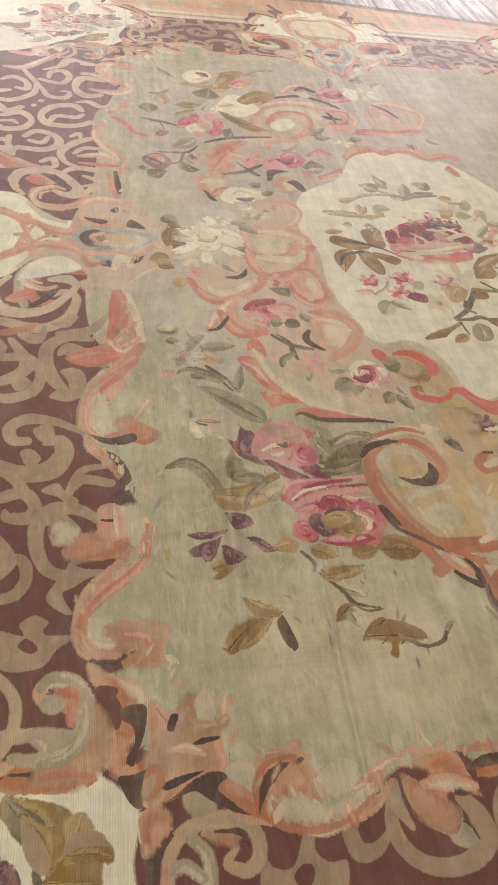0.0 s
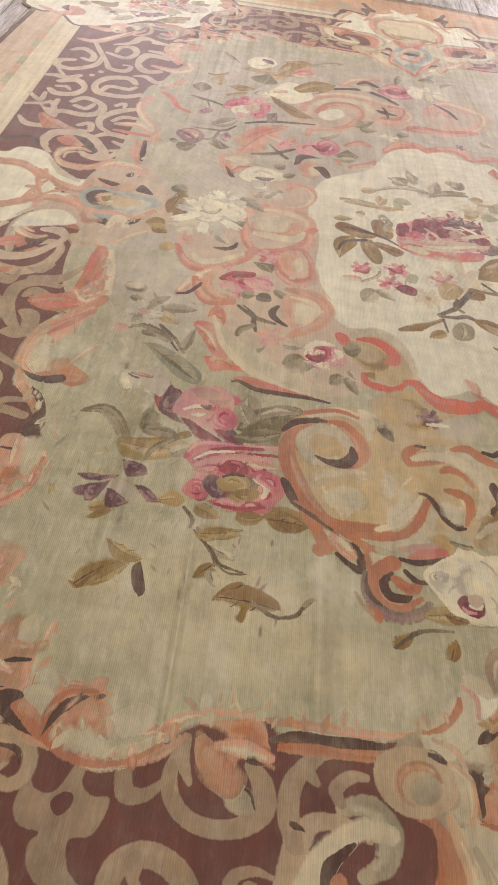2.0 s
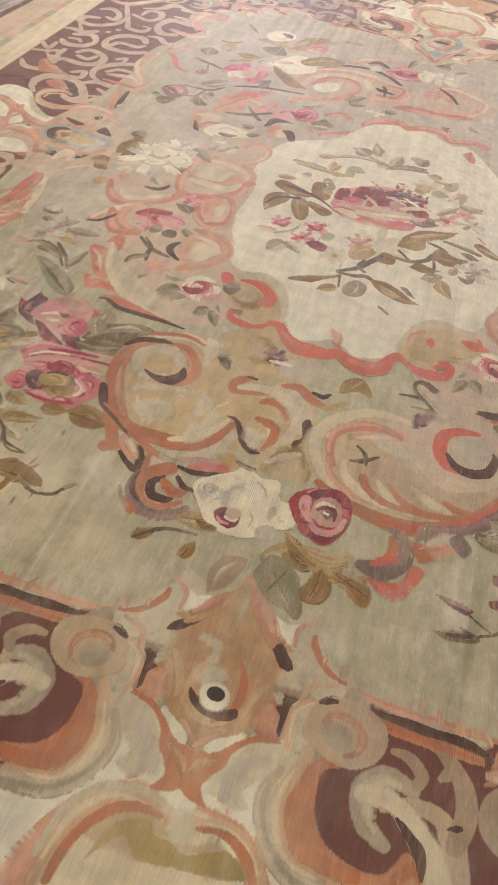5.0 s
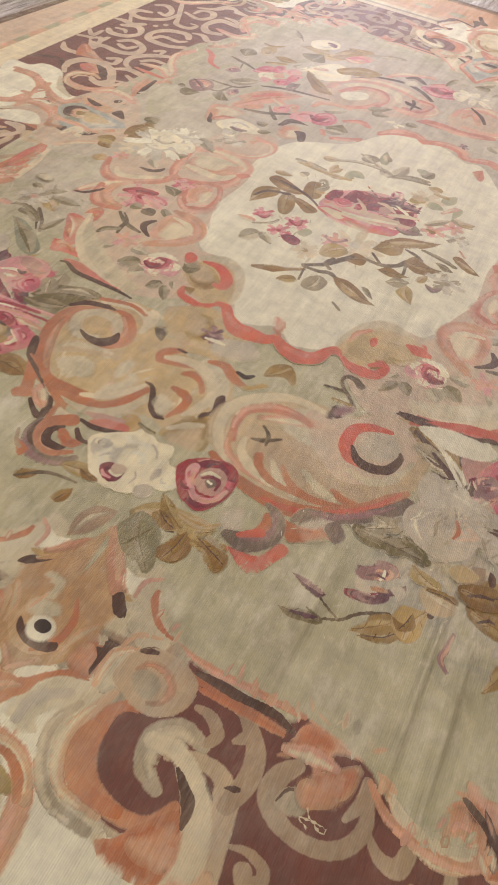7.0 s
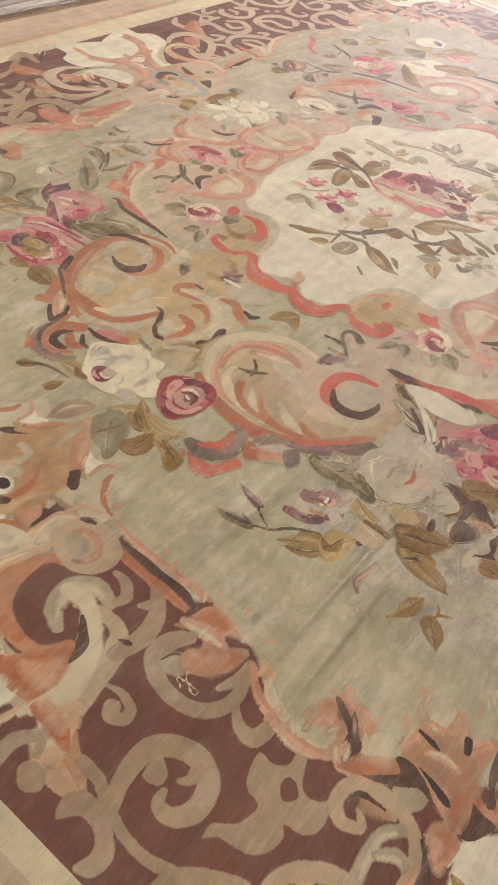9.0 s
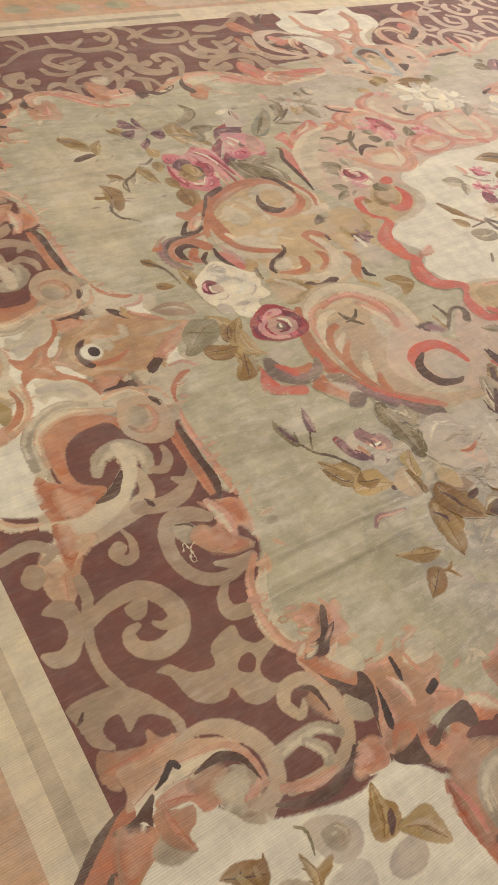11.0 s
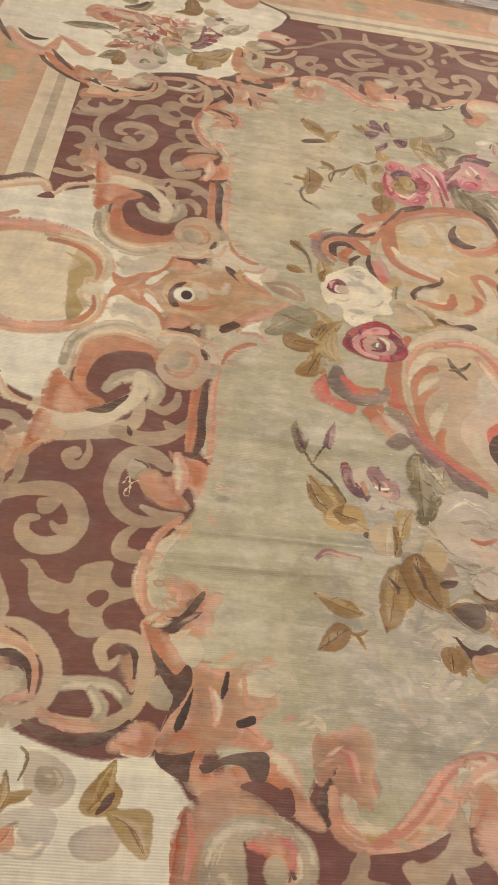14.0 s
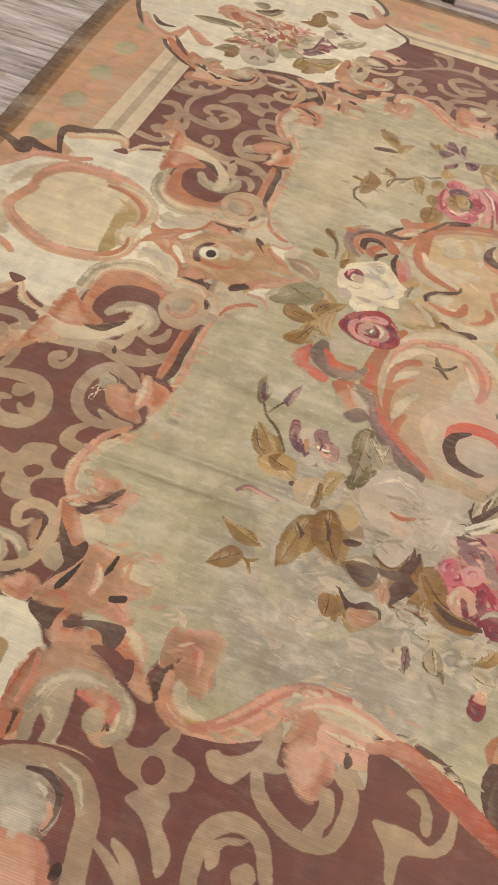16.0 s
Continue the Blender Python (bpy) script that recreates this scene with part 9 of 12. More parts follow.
patch("beige", [(-0.971, 1.702), (-0.809, 1.962), (-0.711, 2.29), (-0.524, 2.313), (-0.525, 2.071), (-0.482, 1.923), (-0.488, 1.697), (-0.444, 1.539), (-0.415, 1.405), (-0.267, 1.39), (-0.184, 1.22), (-0.302, 1.134), (-0.435, 1.057), (-0.585, 1.076), (-0.699, 1.131), (-0.809, 1.316), (-0.84, 1.452), (-0.863, 1.626)])
stroke("rosy", [(-0.75, 2.021, 38), (-0.685, 2.068, 57), (-0.59, 2.06, 61), (-0.526, 2.02, 48), (-0.52, 1.964, 51), (-0.56, 1.962, 31)], "scroll")
stroke("blush", [(-0.682, 1.768, 23), (-0.591, 1.786, 59), (-0.526, 1.853, 56), (-0.52, 1.926, 40), (-0.5, 1.961, 30)], "scroll")
patch("rosy", [(-0.718, 1.963), (-0.627, 2.029), (-0.549, 1.998), (-0.561, 1.894), (-0.657, 1.851), (-0.724, 1.885)])
stroke("cream", [(-0.711, 1.878, 24), (-0.641, 1.869, 42), (-0.567, 1.877, 42), (-0.538, 1.926, 20)])
stroke("fieldlt", [(-0.721, 1.971, 19), (-0.649, 1.992, 37), (-0.573, 2.004, 25)])
stroke("blush", [(-0.762, 1.989, 27), (-0.749, 1.872, 38), (-0.727, 1.79, 32), (-0.684, 1.745, 19)])
stroke("blush", [(-0.97, 1.735, 18), (-0.938, 1.652, 31), (-0.889, 1.613, 53), (-0.815, 1.639, 45), (-0.735, 1.708, 41), (-0.707, 1.777, 27)], "scroll")
stroke("cream", [(-0.911, 1.689, 14), (-0.873, 1.651, 32), (-0.809, 1.677, 28), (-0.745, 1.734, 22)])
stroke("umber", [(-0.841, 1.746, 12), (-0.805, 1.747, 23), (-0.779, 1.766, 21), (-0.768, 1.795, 9)])
patch("rosy", [(-0.617, 1.736), (-0.564, 1.801), (-0.518, 1.724), (-0.525, 1.649), (-0.579, 1.637)])
stroke("blush", [(-0.633, 1.719, 18), (-0.604, 1.637, 33), (-0.55, 1.603, 53), (-0.5, 1.637, 41), (-0.503, 1.711, 24), (-0.536, 1.802, 26), (-0.578, 1.811, 28)], "scroll")
stroke("beige", [(-0.551, 1.794, 16), (-0.527, 1.741, 18), (-0.527, 1.677, 20), (-0.569, 1.626, 19)])
stroke("rosy", [(-0.929, 1.446, 13), (-0.893, 1.526, 38), (-0.839, 1.596, 41), (-0.809, 1.625, 21)], "scroll")
stroke("blush", [(-0.883, 1.551, 23), (-0.862, 1.48, 34), (-0.824, 1.44, 53), (-0.757, 1.448, 41)], "scroll")
stroke("salmon", [(-0.841, 1.574, 34), (-0.841, 1.512, 37), (-0.8, 1.465, 40), (-0.754, 1.465, 25)])
stroke("umber", [(-0.927, 1.45, 11), (-0.895, 1.463, 15), (-0.865, 1.511, 14), (-0.86, 1.531, 4)])
flower("pinklt", "red", (-0.726, 1.564), 0.091, 9)
stroke("red", [(-0.796, 1.568, 22), (-0.756, 1.598, 44), (-0.7, 1.615, 28)])
stroke("pink", [(-0.691, 1.591, 25), (-0.651, 1.583, 33), (-0.631, 1.569, 12)])
stroke("pink", [(-0.751, 1.559, 15), (-0.722, 1.513, 28), (-0.707, 1.501, 11)])
stroke("wine", [(-0.757, 1.589, 17), (-0.726, 1.601, 33), (-0.701, 1.606, 17)])
stroke("pinklt", [(-0.713, 1.567, 27), (-0.652, 1.542, 36), (-0.633, 1.536, 14)], "petal")
flower("pinklt", "rosy", (-0.657, 1.741), 0.048, 6)
patch("moss", [(-0.703, 1.69, 1), (-0.656, 1.694), (-0.631, 1.685), (-0.636, 1.64, 1), (-0.676, 1.653)], "leaf")
leaf("moss", (-0.727, 1.499), (-0.681, 1.495), 0.054)
leaf("stemdk", (-0.675, 1.506), (-0.627, 1.476), 0.058)
leaf("moss", (-0.622, 1.545), (-0.573, 1.492), 0.037)
patch("rosy", [(-0.576, 1.529), (-0.505, 1.527), (-0.458, 1.475), (-0.484, 1.407), (-0.536, 1.363), (-0.58, 1.377), (-0.59, 1.457)])
stroke("salmon", [(-0.579, 1.556, 20), (-0.512, 1.55, 47), (-0.456, 1.513, 41), (-0.442, 1.446, 40), (-0.484, 1.378, 43), (-0.55, 1.321, 34), (-0.552, 1.302, 9)], "scroll")
stroke("cream", [(-0.562, 1.517, 14), (-0.5, 1.502, 24), (-0.476, 1.458, 16), (-0.511, 1.401, 12)])
stroke("umber", [(-0.604, 1.457, 12), (-0.621, 1.422, 26), (-0.611, 1.39, 24), (-0.573, 1.359, 10)])
stroke("stemdk", [(-0.73, 1.431, 10), (-0.691, 1.394, 18), (-0.657, 1.374, 21), (-0.61, 1.362, 13)])
stroke("stemdk", [(-0.717, 1.438, 6), (-0.681, 1.399, 11), (-0.675, 1.355, 17), (-0.665, 1.31, 8)])
stroke("moss", [(-0.721, 1.278, 11), (-0.71, 1.312, 26), (-0.677, 1.339, 19)])
flower("rosy", "salmon", (-0.618, 1.298), 0.051, 6)
leaf("leafgy", (-0.684, 1.204), (-0.631, 1.246), 0.04)
leaf("leafgy", (-0.581, 1.261), (-0.511, 1.268), 0.041)
patch("saldk", [(-0.818, 1.348, 1), (-0.812, 1.389), (-0.794, 1.417, 1), (-0.769, 1.392), (-0.761, 1.34), (-0.766, 1.32, 1), (-0.79, 1.362)], "petal")
patch("saldk", [(-0.856, 1.31), (-0.824, 1.327), (-0.783, 1.3), (-0.77, 1.229), (-0.738, 1.177), (-0.744, 1.141, 1), (-0.789, 1.186), (-0.819, 1.239)], "petal")
patch("saldk", [(-0.806, 1.161, 1), (-0.761, 1.166), (-0.705, 1.144), (-0.682, 1.114, 1), (-0.737, 1.113), (-0.777, 1.1)], "petal")
stroke("rosy", [(-0.841, 1.3, 10), (-0.801, 1.266, 16), (-0.769, 1.196, 8)])
patch("fieldlt", [(-0.785, 1.328, 1), (-0.708, 1.26), (-0.633, 1.195), (-0.514, 1.125), (-0.449, 1.095), (-0.47, 1.056), (-0.57, 1.083), (-0.676, 1.142), (-0.755, 1.237)])
stroke("cream", [(-0.798, 1.358, 11), (-0.759, 1.234, 21), (-0.694, 1.149, 29), (-0.618, 1.091, 33), (-0.532, 1.056, 25), (-0.465, 1.043, 11)], "scroll")
stroke("saldk", [(-0.704, 1.081, 16), (-0.667, 1.08, 38), (-0.606, 1.063, 37), (-0.538, 1.05, 22), (-0.484, 1.046, 11)])
stroke("umber", [(-0.713, 1.068, 8), (-0.691, 1.072, 14), (-0.644, 1.048, 18), (-0.571, 1.044, 19), (-0.5, 1.042, 15), (-0.435, 1.034, 7)])
rose("pink", "pinklt", "white", (-0.45, 1.235), 0.063)
stroke("wine", [(-0.5, 1.227, 20), (-0.476, 1.222, 40), (-0.464, 1.238, 20)], "petal")
stroke("red", [(-0.475, 1.272, 13), (-0.446, 1.27, 18), (-0.444, 1.235, 15), (-0.456, 1.216, 11)], "petal")
stroke("white", [(-0.51, 1.265, 13), (-0.474, 1.296, 28), (-0.427, 1.296, 13)], "petal")
leaf("moss", (-0.511, 1.215), (-0.578, 1.173), 0.07)
leaf("leafgy", (-0.482, 1.187), (-0.519, 1.138), 0.061)
leaf("moss", (-0.401, 1.163), (-0.436, 1.11), 0.045)
leaf("moss", (-0.389, 1.154), (-0.352, 1.081), 0.035)
leaf("leafgy", (-0.382, 1.188), (-0.356, 1.151), 0.023)
patch("honey", [(-0.385, 1.283), (-0.337, 1.367), (-0.263, 1.375), (-0.206, 1.303), (-0.181, 1.221), (-0.205, 1.165), (-0.252, 1.143), (-0.295, 1.168), (-0.335, 1.21), (-0.372, 1.24)])
patch("olivelt", [(-0.38, 1.278), (-0.333, 1.325), (-0.28, 1.301), (-0.247, 1.252), (-0.287, 1.202), (-0.335, 1.21)])
leaf("moss", (-0.397, 1.284), (-0.338, 1.299), 0.082)
patch("coral", [(-0.422, 1.349), (-0.403, 1.366), (-0.378, 1.347), (-0.38, 1.312), (-0.403, 1.307)])
stroke("fieldlt", [(-0.363, 1.361, 23), (-0.297, 1.393, 42), (-0.23, 1.358, 33), (-0.187, 1.265, 21), (-0.177, 1.193, 10)])
stroke("coral", [(-0.349, 1.344, 14), (-0.292, 1.344, 37), (-0.246, 1.301, 41), (-0.239, 1.256, 38), (-0.265, 1.25, 17)])
stroke("coral", [(-0.334, 1.18, 20), (-0.327, 1.146, 24), (-0.293, 1.133, 31), (-0.248, 1.13, 24), (-0.213, 1.161, 15)])
patch("olive", [(-0.334, 1.18), (-0.303, 1.194), (-0.301, 1.159, 1)])
motif("side_lily", "cluster of cream lilies with brown leaves", "x")
leaf("brownlf", (-1.01, 2.058), (-1.035, 1.925), 0.066)
leaf("olive", (-1.03, 1.861), (-1.103, 1.845), 0.08)
leaf("moss", (-0.786, 2.122), (-0.685, 2.032), 0.059)
leaf("moss", (-0.807, 1.898), (-0.748, 1.951), 0.05)
leaf("leafgy", (-0.849, 1.831), (-0.794, 1.776), 0.042)
flower("cream", "whitegy", (-0.94, 1.863), 0.082, 8)
flower("ivory", "whitegy", (-0.891, 1.966), 0.141, 9)
flower("ivory", "whitegy", (-0.84, 2.075), 0.087, 7)
patch("white", [(-0.954, 2.009), (-0.909, 2.072), (-0.841, 2.047), (-0.836, 1.972), (-0.892, 1.94)], "petal")
patch("white", [(-0.844, 1.993), (-0.78, 2.04), (-0.749, 1.985), (-0.787, 1.934, 1)], "petal")
stroke("whitegy", [(-0.929, 1.919, 16), (-0.871, 1.916, 37), (-0.831, 1.959, 16)], "petal")
stroke("leafgy", [(-0.918, 1.977, 11), (-0.872, 1.977, 21), (-0.85, 2.01, 10)])
flower("rosy", "salmon", (-0.946, 1.772), 0.04, 6)
flower("whitegy", "leafgy", (-0.687, 2.18), 0.066, 7)
patch("gold", [(-1.027, 1.704), (-1.002, 1.746), (-0.976, 1.713), (-1.001, 1.681)])
motif("medallion_rim", "coral and honey rim of the medallion")
patch("honey", [(-0.316, 1.069), (-0.197, 1.138), (-0.124, 1.059), (-0.039, 1.056), (-0.007, 0.991), (-0.132, 0.962), (-0.212, 0.952), (-0.289, 0.984)])
patch("olivelt", [(-0.248, 1.072), (-0.194, 1.097), (-0.154, 1.045), (-0.168, 0.972), (-0.222, 0.987)])
patch("worn", [(-0.13, 1.016), (-0.039, 1.056), (0.005, 1.01), (-0.049, 0.96), (-0.114, 0.957)])
flower("mauve", "plum", (-0.15, 1.028), 0.043, 6)
stroke("plum", [(-0.174, 1.028, 9), (-0.151, 1.022, 19), (-0.122, 1.019, 6)])
stroke("white", [(-0.16, 1.002, 10), (-0.126, 1.004, 16), (-0.096, 1.004, 6)], "petal")
stroke("coral", [(-0.21, 1.171, 21), (-0.179, 1.168, 36), (-0.152, 1.131, 38), (-0.107, 1.094, 63), (-0.065, 1.094, 68), (-0.015, 1.1, 46), (0.013, 1.129, 29)])
stroke("saldk", [(-0.164, 1.145, 11), (-0.12, 1.108, 25), (-0.076, 1.106, 20)])
patch("salmon", [(-0.031, 1.221, 1), (-0.005, 1.213), (0.011, 1.185), (0.011, 1.139), (-0.009, 1.153)])
stroke("coral", [(0.015, 1.122, 30), (0.054, 1.093, 51), (0.098, 1.085, 66), (0.144, 1.106, 50), (0.162, 1.152, 35), (0.183, 1.178, 34), (0.202, 1.165, 16)])
stroke("saldk", [(0.053, 1.098, 13), (0.104, 1.099, 26), (0.141, 1.124, 12)])
stroke("coral", [(0.212, 1.156, 10), (0.24, 1.141, 27), (0.282, 1.133, 47), (0.323, 1.143, 39), (0.34, 1.185, 25), (0.325, 1.198, 27), (0.294, 1.173, 15)])
patch("honey", [(0.203, 1.279), (0.231, 1.328), (0.306, 1.369), (0.368, 1.37), (0.415, 1.332), (0.388, 1.248), (0.323, 1.219), (0.258, 1.19), (0.213, 1.211)])
stroke("salmon", [(0.203, 1.244, 11), (0.21, 1.294, 20), (0.24, 1.332, 17)])
patch("coral", [(0.254, 1.288), (0.269, 1.309), (0.281, 1.28), (0.27, 1.26)])
stroke("coral", [(0.366, 1.333, 19), (0.399, 1.325, 53), (0.434, 1.32, 23)])
stroke("olivelt", [(0.338, 1.24, 14), (0.372, 1.241, 28), (0.41, 1.287, 11)])
patch("olive", [(0.049, 0.96), (0.055, 1.006), (0.091, 1.035), (0.118, 1.021), (0.142, 0.977), (0.137, 0.96), (0.102, 0.976), (0.059, 0.95)], "leaf")
leaf("moss", (-0.303, 0.964), (-0.256, 0.945), 0.036)
leaf("stemdk", (-0.291, 0.964), (-0.257, 0.911), 0.032)
motif("far_scroll", "pale pink C-scrolls beyond the medallion")
patch("beige", [(-0.007, 3.108), (0.04, 3.286), (0.17, 3.385), (0.313, 3.345), (0.351, 3.186), (0.23, 3.029), (0.079, 2.964)])
stroke("blush", [(-0.207, 2.712, 29), (-0.134, 2.808, 48), (-0.056, 2.803, 54), (-0.019, 2.762, 33)], "scroll")
stroke("blush", [(-0.02, 2.773, 41), (0.071, 2.815, 55), (0.149, 2.798, 67), (0.181, 2.742, 40), (0.277, 2.781, 55), (0.324, 2.759, 54)], "scroll")
patch("blush", [(0.24, 2.64), (0.272, 2.688, 1), (0.296, 2.615), (0.282, 2.579)])
stroke("rosy", [(0.014, 3.157, 24), (0.031, 3.243, 41), (0.118, 3.337, 70), (0.234, 3.295, 61), (0.295, 3.223, 28), (0.226, 3.074, 57), (0.094, 3.063, 36)], "scroll")
stroke("salmon", [(0.055, 3.161, 17), (0.085, 3.261, 46), (0.138, 3.147, 29)])
stroke("umber", [(0.064, 3.317, 14), (0.127, 3.251, 24), (0.162, 3.177, 15)])
stroke("blush", [(-0.11, 2.986, 57), (-0.005, 2.995, 71), (0.102, 2.992, 64), (0.229, 3.042, 43)], "scroll")
flower("white", "whitegy", (0.054, 3.454), 0.108, 7)
leaf("moss", (0.088, 3.628), (0.001, 3.605), 0.077)
leaf("leafgy", (0.178, 3.618), (0.112, 3.534), 0.06)
flower("mauve", "plum", (0.143, 2.858), 0.029, 5)
leaf("leafgy", (0.237, 2.947), (0.305, 2.903), 0.066)
patch("beige", [(-0.631, 2.995), (-0.573, 3.167), (-0.457, 3.318), (-0.289, 3.323), (-0.129, 3.251), (-0.061, 3.14), (-0.11, 2.975), (-0.275, 2.906), (-0.485, 2.827), (-0.61, 2.854)])
stroke("umber", [(-0.566, 3.156, 15), (-0.487, 3.269, 25), (-0.434, 3.373, 19)])
stroke("rosy", [(-0.578, 3.027, 28), (-0.547, 3.161, 44), (-0.433, 3.257, 64), (-0.294, 3.268, 65), (-0.162, 3.21, 65), (-0.07, 3.131, 37), (-0.144, 3.02, 58), (-0.236, 3.028, 42)], "scroll")
stroke("umber", [(-0.457, 3.318, 22), (-0.314, 3.364, 30), (-0.205, 3.325, 30), (-0.124, 3.246, 22)])
stroke("cream", [(-0.522, 3.104, 29), (-0.437, 3.19, 49), (-0.301, 3.193, 50), (-0.249, 3.111, 31)], "scroll")
stroke("blush", [(-0.432, 2.862, 27), (-0.349, 2.94, 39), (-0.306, 3.071, 33), (-0.359, 3.152, 56), (-0.454, 3.128, 43), (-0.513, 3.019, 30)], "scroll")
patch("ivory", [(-0.5, 3.022), (-0.417, 3.087), (-0.382, 3.028), (-0.439, 2.953), (-0.491, 2.953)])
stroke("blush", [(-0.162, 3.21, 29), (-0.104, 3.186, 32), (-0.137, 3.077, 35), (-0.206, 3.06, 28)], "scroll")
stroke("umber", [(-0.224, 3.143, 14), (-0.199, 3.124, 36), (-0.14, 3.113, 14)])
stroke("umber", [(-0.198, 3.181, 16), (-0.183, 3.14, 18), (-0.176, 3.061, 8)])
patch("salmon", [(-0.859, 2.6), (-0.809, 2.722), (-0.736, 2.795), (-0.631, 2.82, 1), (-0.712, 2.691), (-0.736, 2.633), (-0.723, 2.554), (-0.806, 2.486), (-0.843, 2.502), (-0.831, 2.575)], "leaf")
stroke("saldk", [(-0.808, 2.643, 13), (-0.76, 2.718, 34), (-0.699, 2.776, 16)])
stroke("rosy", [(-0.736, 2.702, 25), (-0.664, 2.665, 43), (-0.588, 2.635, 25)])
stroke("umber", [(-0.827, 2.784, 12), (-0.71, 2.841, 25), (-0.521, 2.875, 13)])
stroke("salmon", [(-0.551, 2.75, 20), (-0.536, 2.815, 36), (-0.459, 2.85, 39), (-0.403, 2.846, 20)], "scroll")
patch("pinklt", [(-0.598, 2.607), (-0.555, 2.679), (-0.505, 2.691), (-0.483, 2.612), (-0.536, 2.56), (-0.584, 2.559)], "petal")
patch("pink", [(-0.505, 2.691), (-0.453, 2.74), (-0.403, 2.682), (-0.423, 2.61), (-0.475, 2.583), (-0.498, 2.609)], "petal")
stroke("wine", [(-0.519, 2.656, 19), (-0.484, 2.632, 43), (-0.452, 2.676, 13)], "petal")
patch("pinklt", [(-0.682, 2.614), (-0.639, 2.687, 1), (-0.614, 2.634), (-0.628, 2.575), (-0.666, 2.566)], "petal")
patch("rosy", [(-0.644, 2.691), (-0.602, 2.722, 1), (-0.587, 2.667), (-0.617, 2.634, 1)], "petal")
patch("moss", [(-0.431, 2.593, 1), (-0.372, 2.668, 1), (-0.324, 2.606), (-0.38, 2.574)], "leaf")
leaf("leafgy", (-0.417, 2.555), (-0.331, 2.584), 0.058)
leaf("moss", (-0.344, 2.912), (-0.246, 3.007), 0.062)
leaf("moss", (-0.315, 2.89), (-0.23, 2.91), 0.063)
leaf("leafgy", (-0.49, 2.737), (-0.405, 2.823), 0.058)
stroke("blush", [(-0.381, 2.708, 22), (-0.315, 2.756, 45), (-0.275, 2.733, 32)], "scroll")
stroke("blush", [(-0.362, 2.508, 27), (-0.286, 2.554, 40), (-0.256, 2.591, 21)], "scroll")
stroke("blush", [(-0.423, 2.549, 23), (-0.404, 2.514, 23)])
flower("white", "whitegy", (-0.185, 2.852), 0.046, 6)
leaf("moss", (-0.145, 2.908), (-0.09, 2.892), 0.064)
stroke("blush", [(-0.209, 2.694, 20), (-0.164, 2.758, 42), (-0.077, 2.799, 44)], "scroll")
stroke("stemdk", [(-0.772, 2.498, 18), (-0.69, 2.526, 28), (-0.601, 2.596, 16)])
stroke("stemdk", [(-0.706, 2.609, 9), (-0.666, 2.546, 19), (-0.628, 2.5, 20)])
patch("rosy", [(-0.901, 2.446), (-0.829, 2.476), (-0.76, 2.452), (-0.783, 2.376), (-0.848, 2.29), (-0.883, 2.351)])
stroke("cream", [(-0.873, 2.418, 17), (-0.817, 2.44, 34), (-0.783, 2.419, 17)])
patch("umber", [(-0.874, 2.362, 1), (-0.854, 2.343), (-0.821, 2.269, 1), (-0.848, 2.281)])
stroke("blush", [(-0.838, 2.315, 20), (-0.805, 2.358, 38), (-0.767, 2.38, 21)])
patch("peach", [(-0.576, 2.467), (-0.515, 2.505), (-0.481, 2.416), (-0.512, 2.358), (-0.557, 2.372)])
patch("umber", [(-0.597, 2.453, 1), (-0.587, 2.539), (-0.548, 2.562), (-0.485, 2.546, 1), (-0.55, 2.522), (-0.576, 2.467)])
patch("umber", [(-0.516, 2.456), (-0.471, 2.47), (-0.443, 2.395), (-0.465, 2.377), (-0.496, 2.431)])
patch("white", [(-0.809, 2.298), (-0.76, 2.386), (-0.692, 2.386), (-0.632, 2.361), (-0.622, 2.313), (-0.694, 2.276), (-0.76, 2.254)], "petal")
patch("whitegy", [(-0.76, 2.268, 1), (-0.683, 2.283, 1), (-0.695, 2.211), (-0.739, 2.215)], "petal")
stroke("smoke", [(-0.738, 2.294, 17), (-0.705, 2.292, 34), (-0.678, 2.306, 16)], "petal")
leaf("moss", (-0.67, 2.4), (-0.63, 2.437), 0.054)
leaf("moss", (-0.637, 2.333), (-0.586, 2.371), 0.045)
patch("beige", [(-0.707, 2.166), (-0.628, 2.272), (-0.54, 2.267), (-0.509, 2.187), (-0.57, 2.097), (-0.655, 2.081)])
stroke("rosy", [(-0.606, 2.276, 34), (-0.529, 2.261, 40), (-0.509, 2.187, 22), (-0.559, 2.103, 30), (-0.655, 2.081, 26)], "scroll")
flower("whitegy", "leafgy", (-0.663, 2.179), 0.052, 6)
patch("salmon", [(-0.621, 2.23), (-0.593, 2.261, 1), (-0.595, 2.209, 1)])
patch("pink", [(-0.218, 3.391), (-0.141, 3.512), (-0.087, 3.476), (-0.014, 3.44), (-0.028, 3.359), (-0.122, 3.314), (-0.176, 3.333)], "petal")
stroke("wine", [(-0.152, 3.416, 23), (-0.117, 3.397, 53), (-0.074, 3.423, 23)], "petal")
stroke("pinklt", [(-0.195, 3.418, 19), (-0.131, 3.479, 46), (-0.089, 3.461, 23)], "petal")
patch("white", [(-0.061, 3.455), (0.019, 3.506, 1), (0.005, 3.368), (-0.044, 3.369)], "petal")
stroke("rosy", [(-0.397, 3.376, 26), (-0.333, 3.472, 48), (-0.205, 3.545, 39)], "scroll")
patch("greytan", [(-0.31, 3.407), (-0.262, 3.463), (-0.22, 3.397), (-0.288, 3.337)])
stroke("umber", [(-0.313, 3.435, 20), (-0.27, 3.476, 38), (-0.216, 3.433, 23)])
motif("far_spray", "spray of carnations and pale lilies on the field")
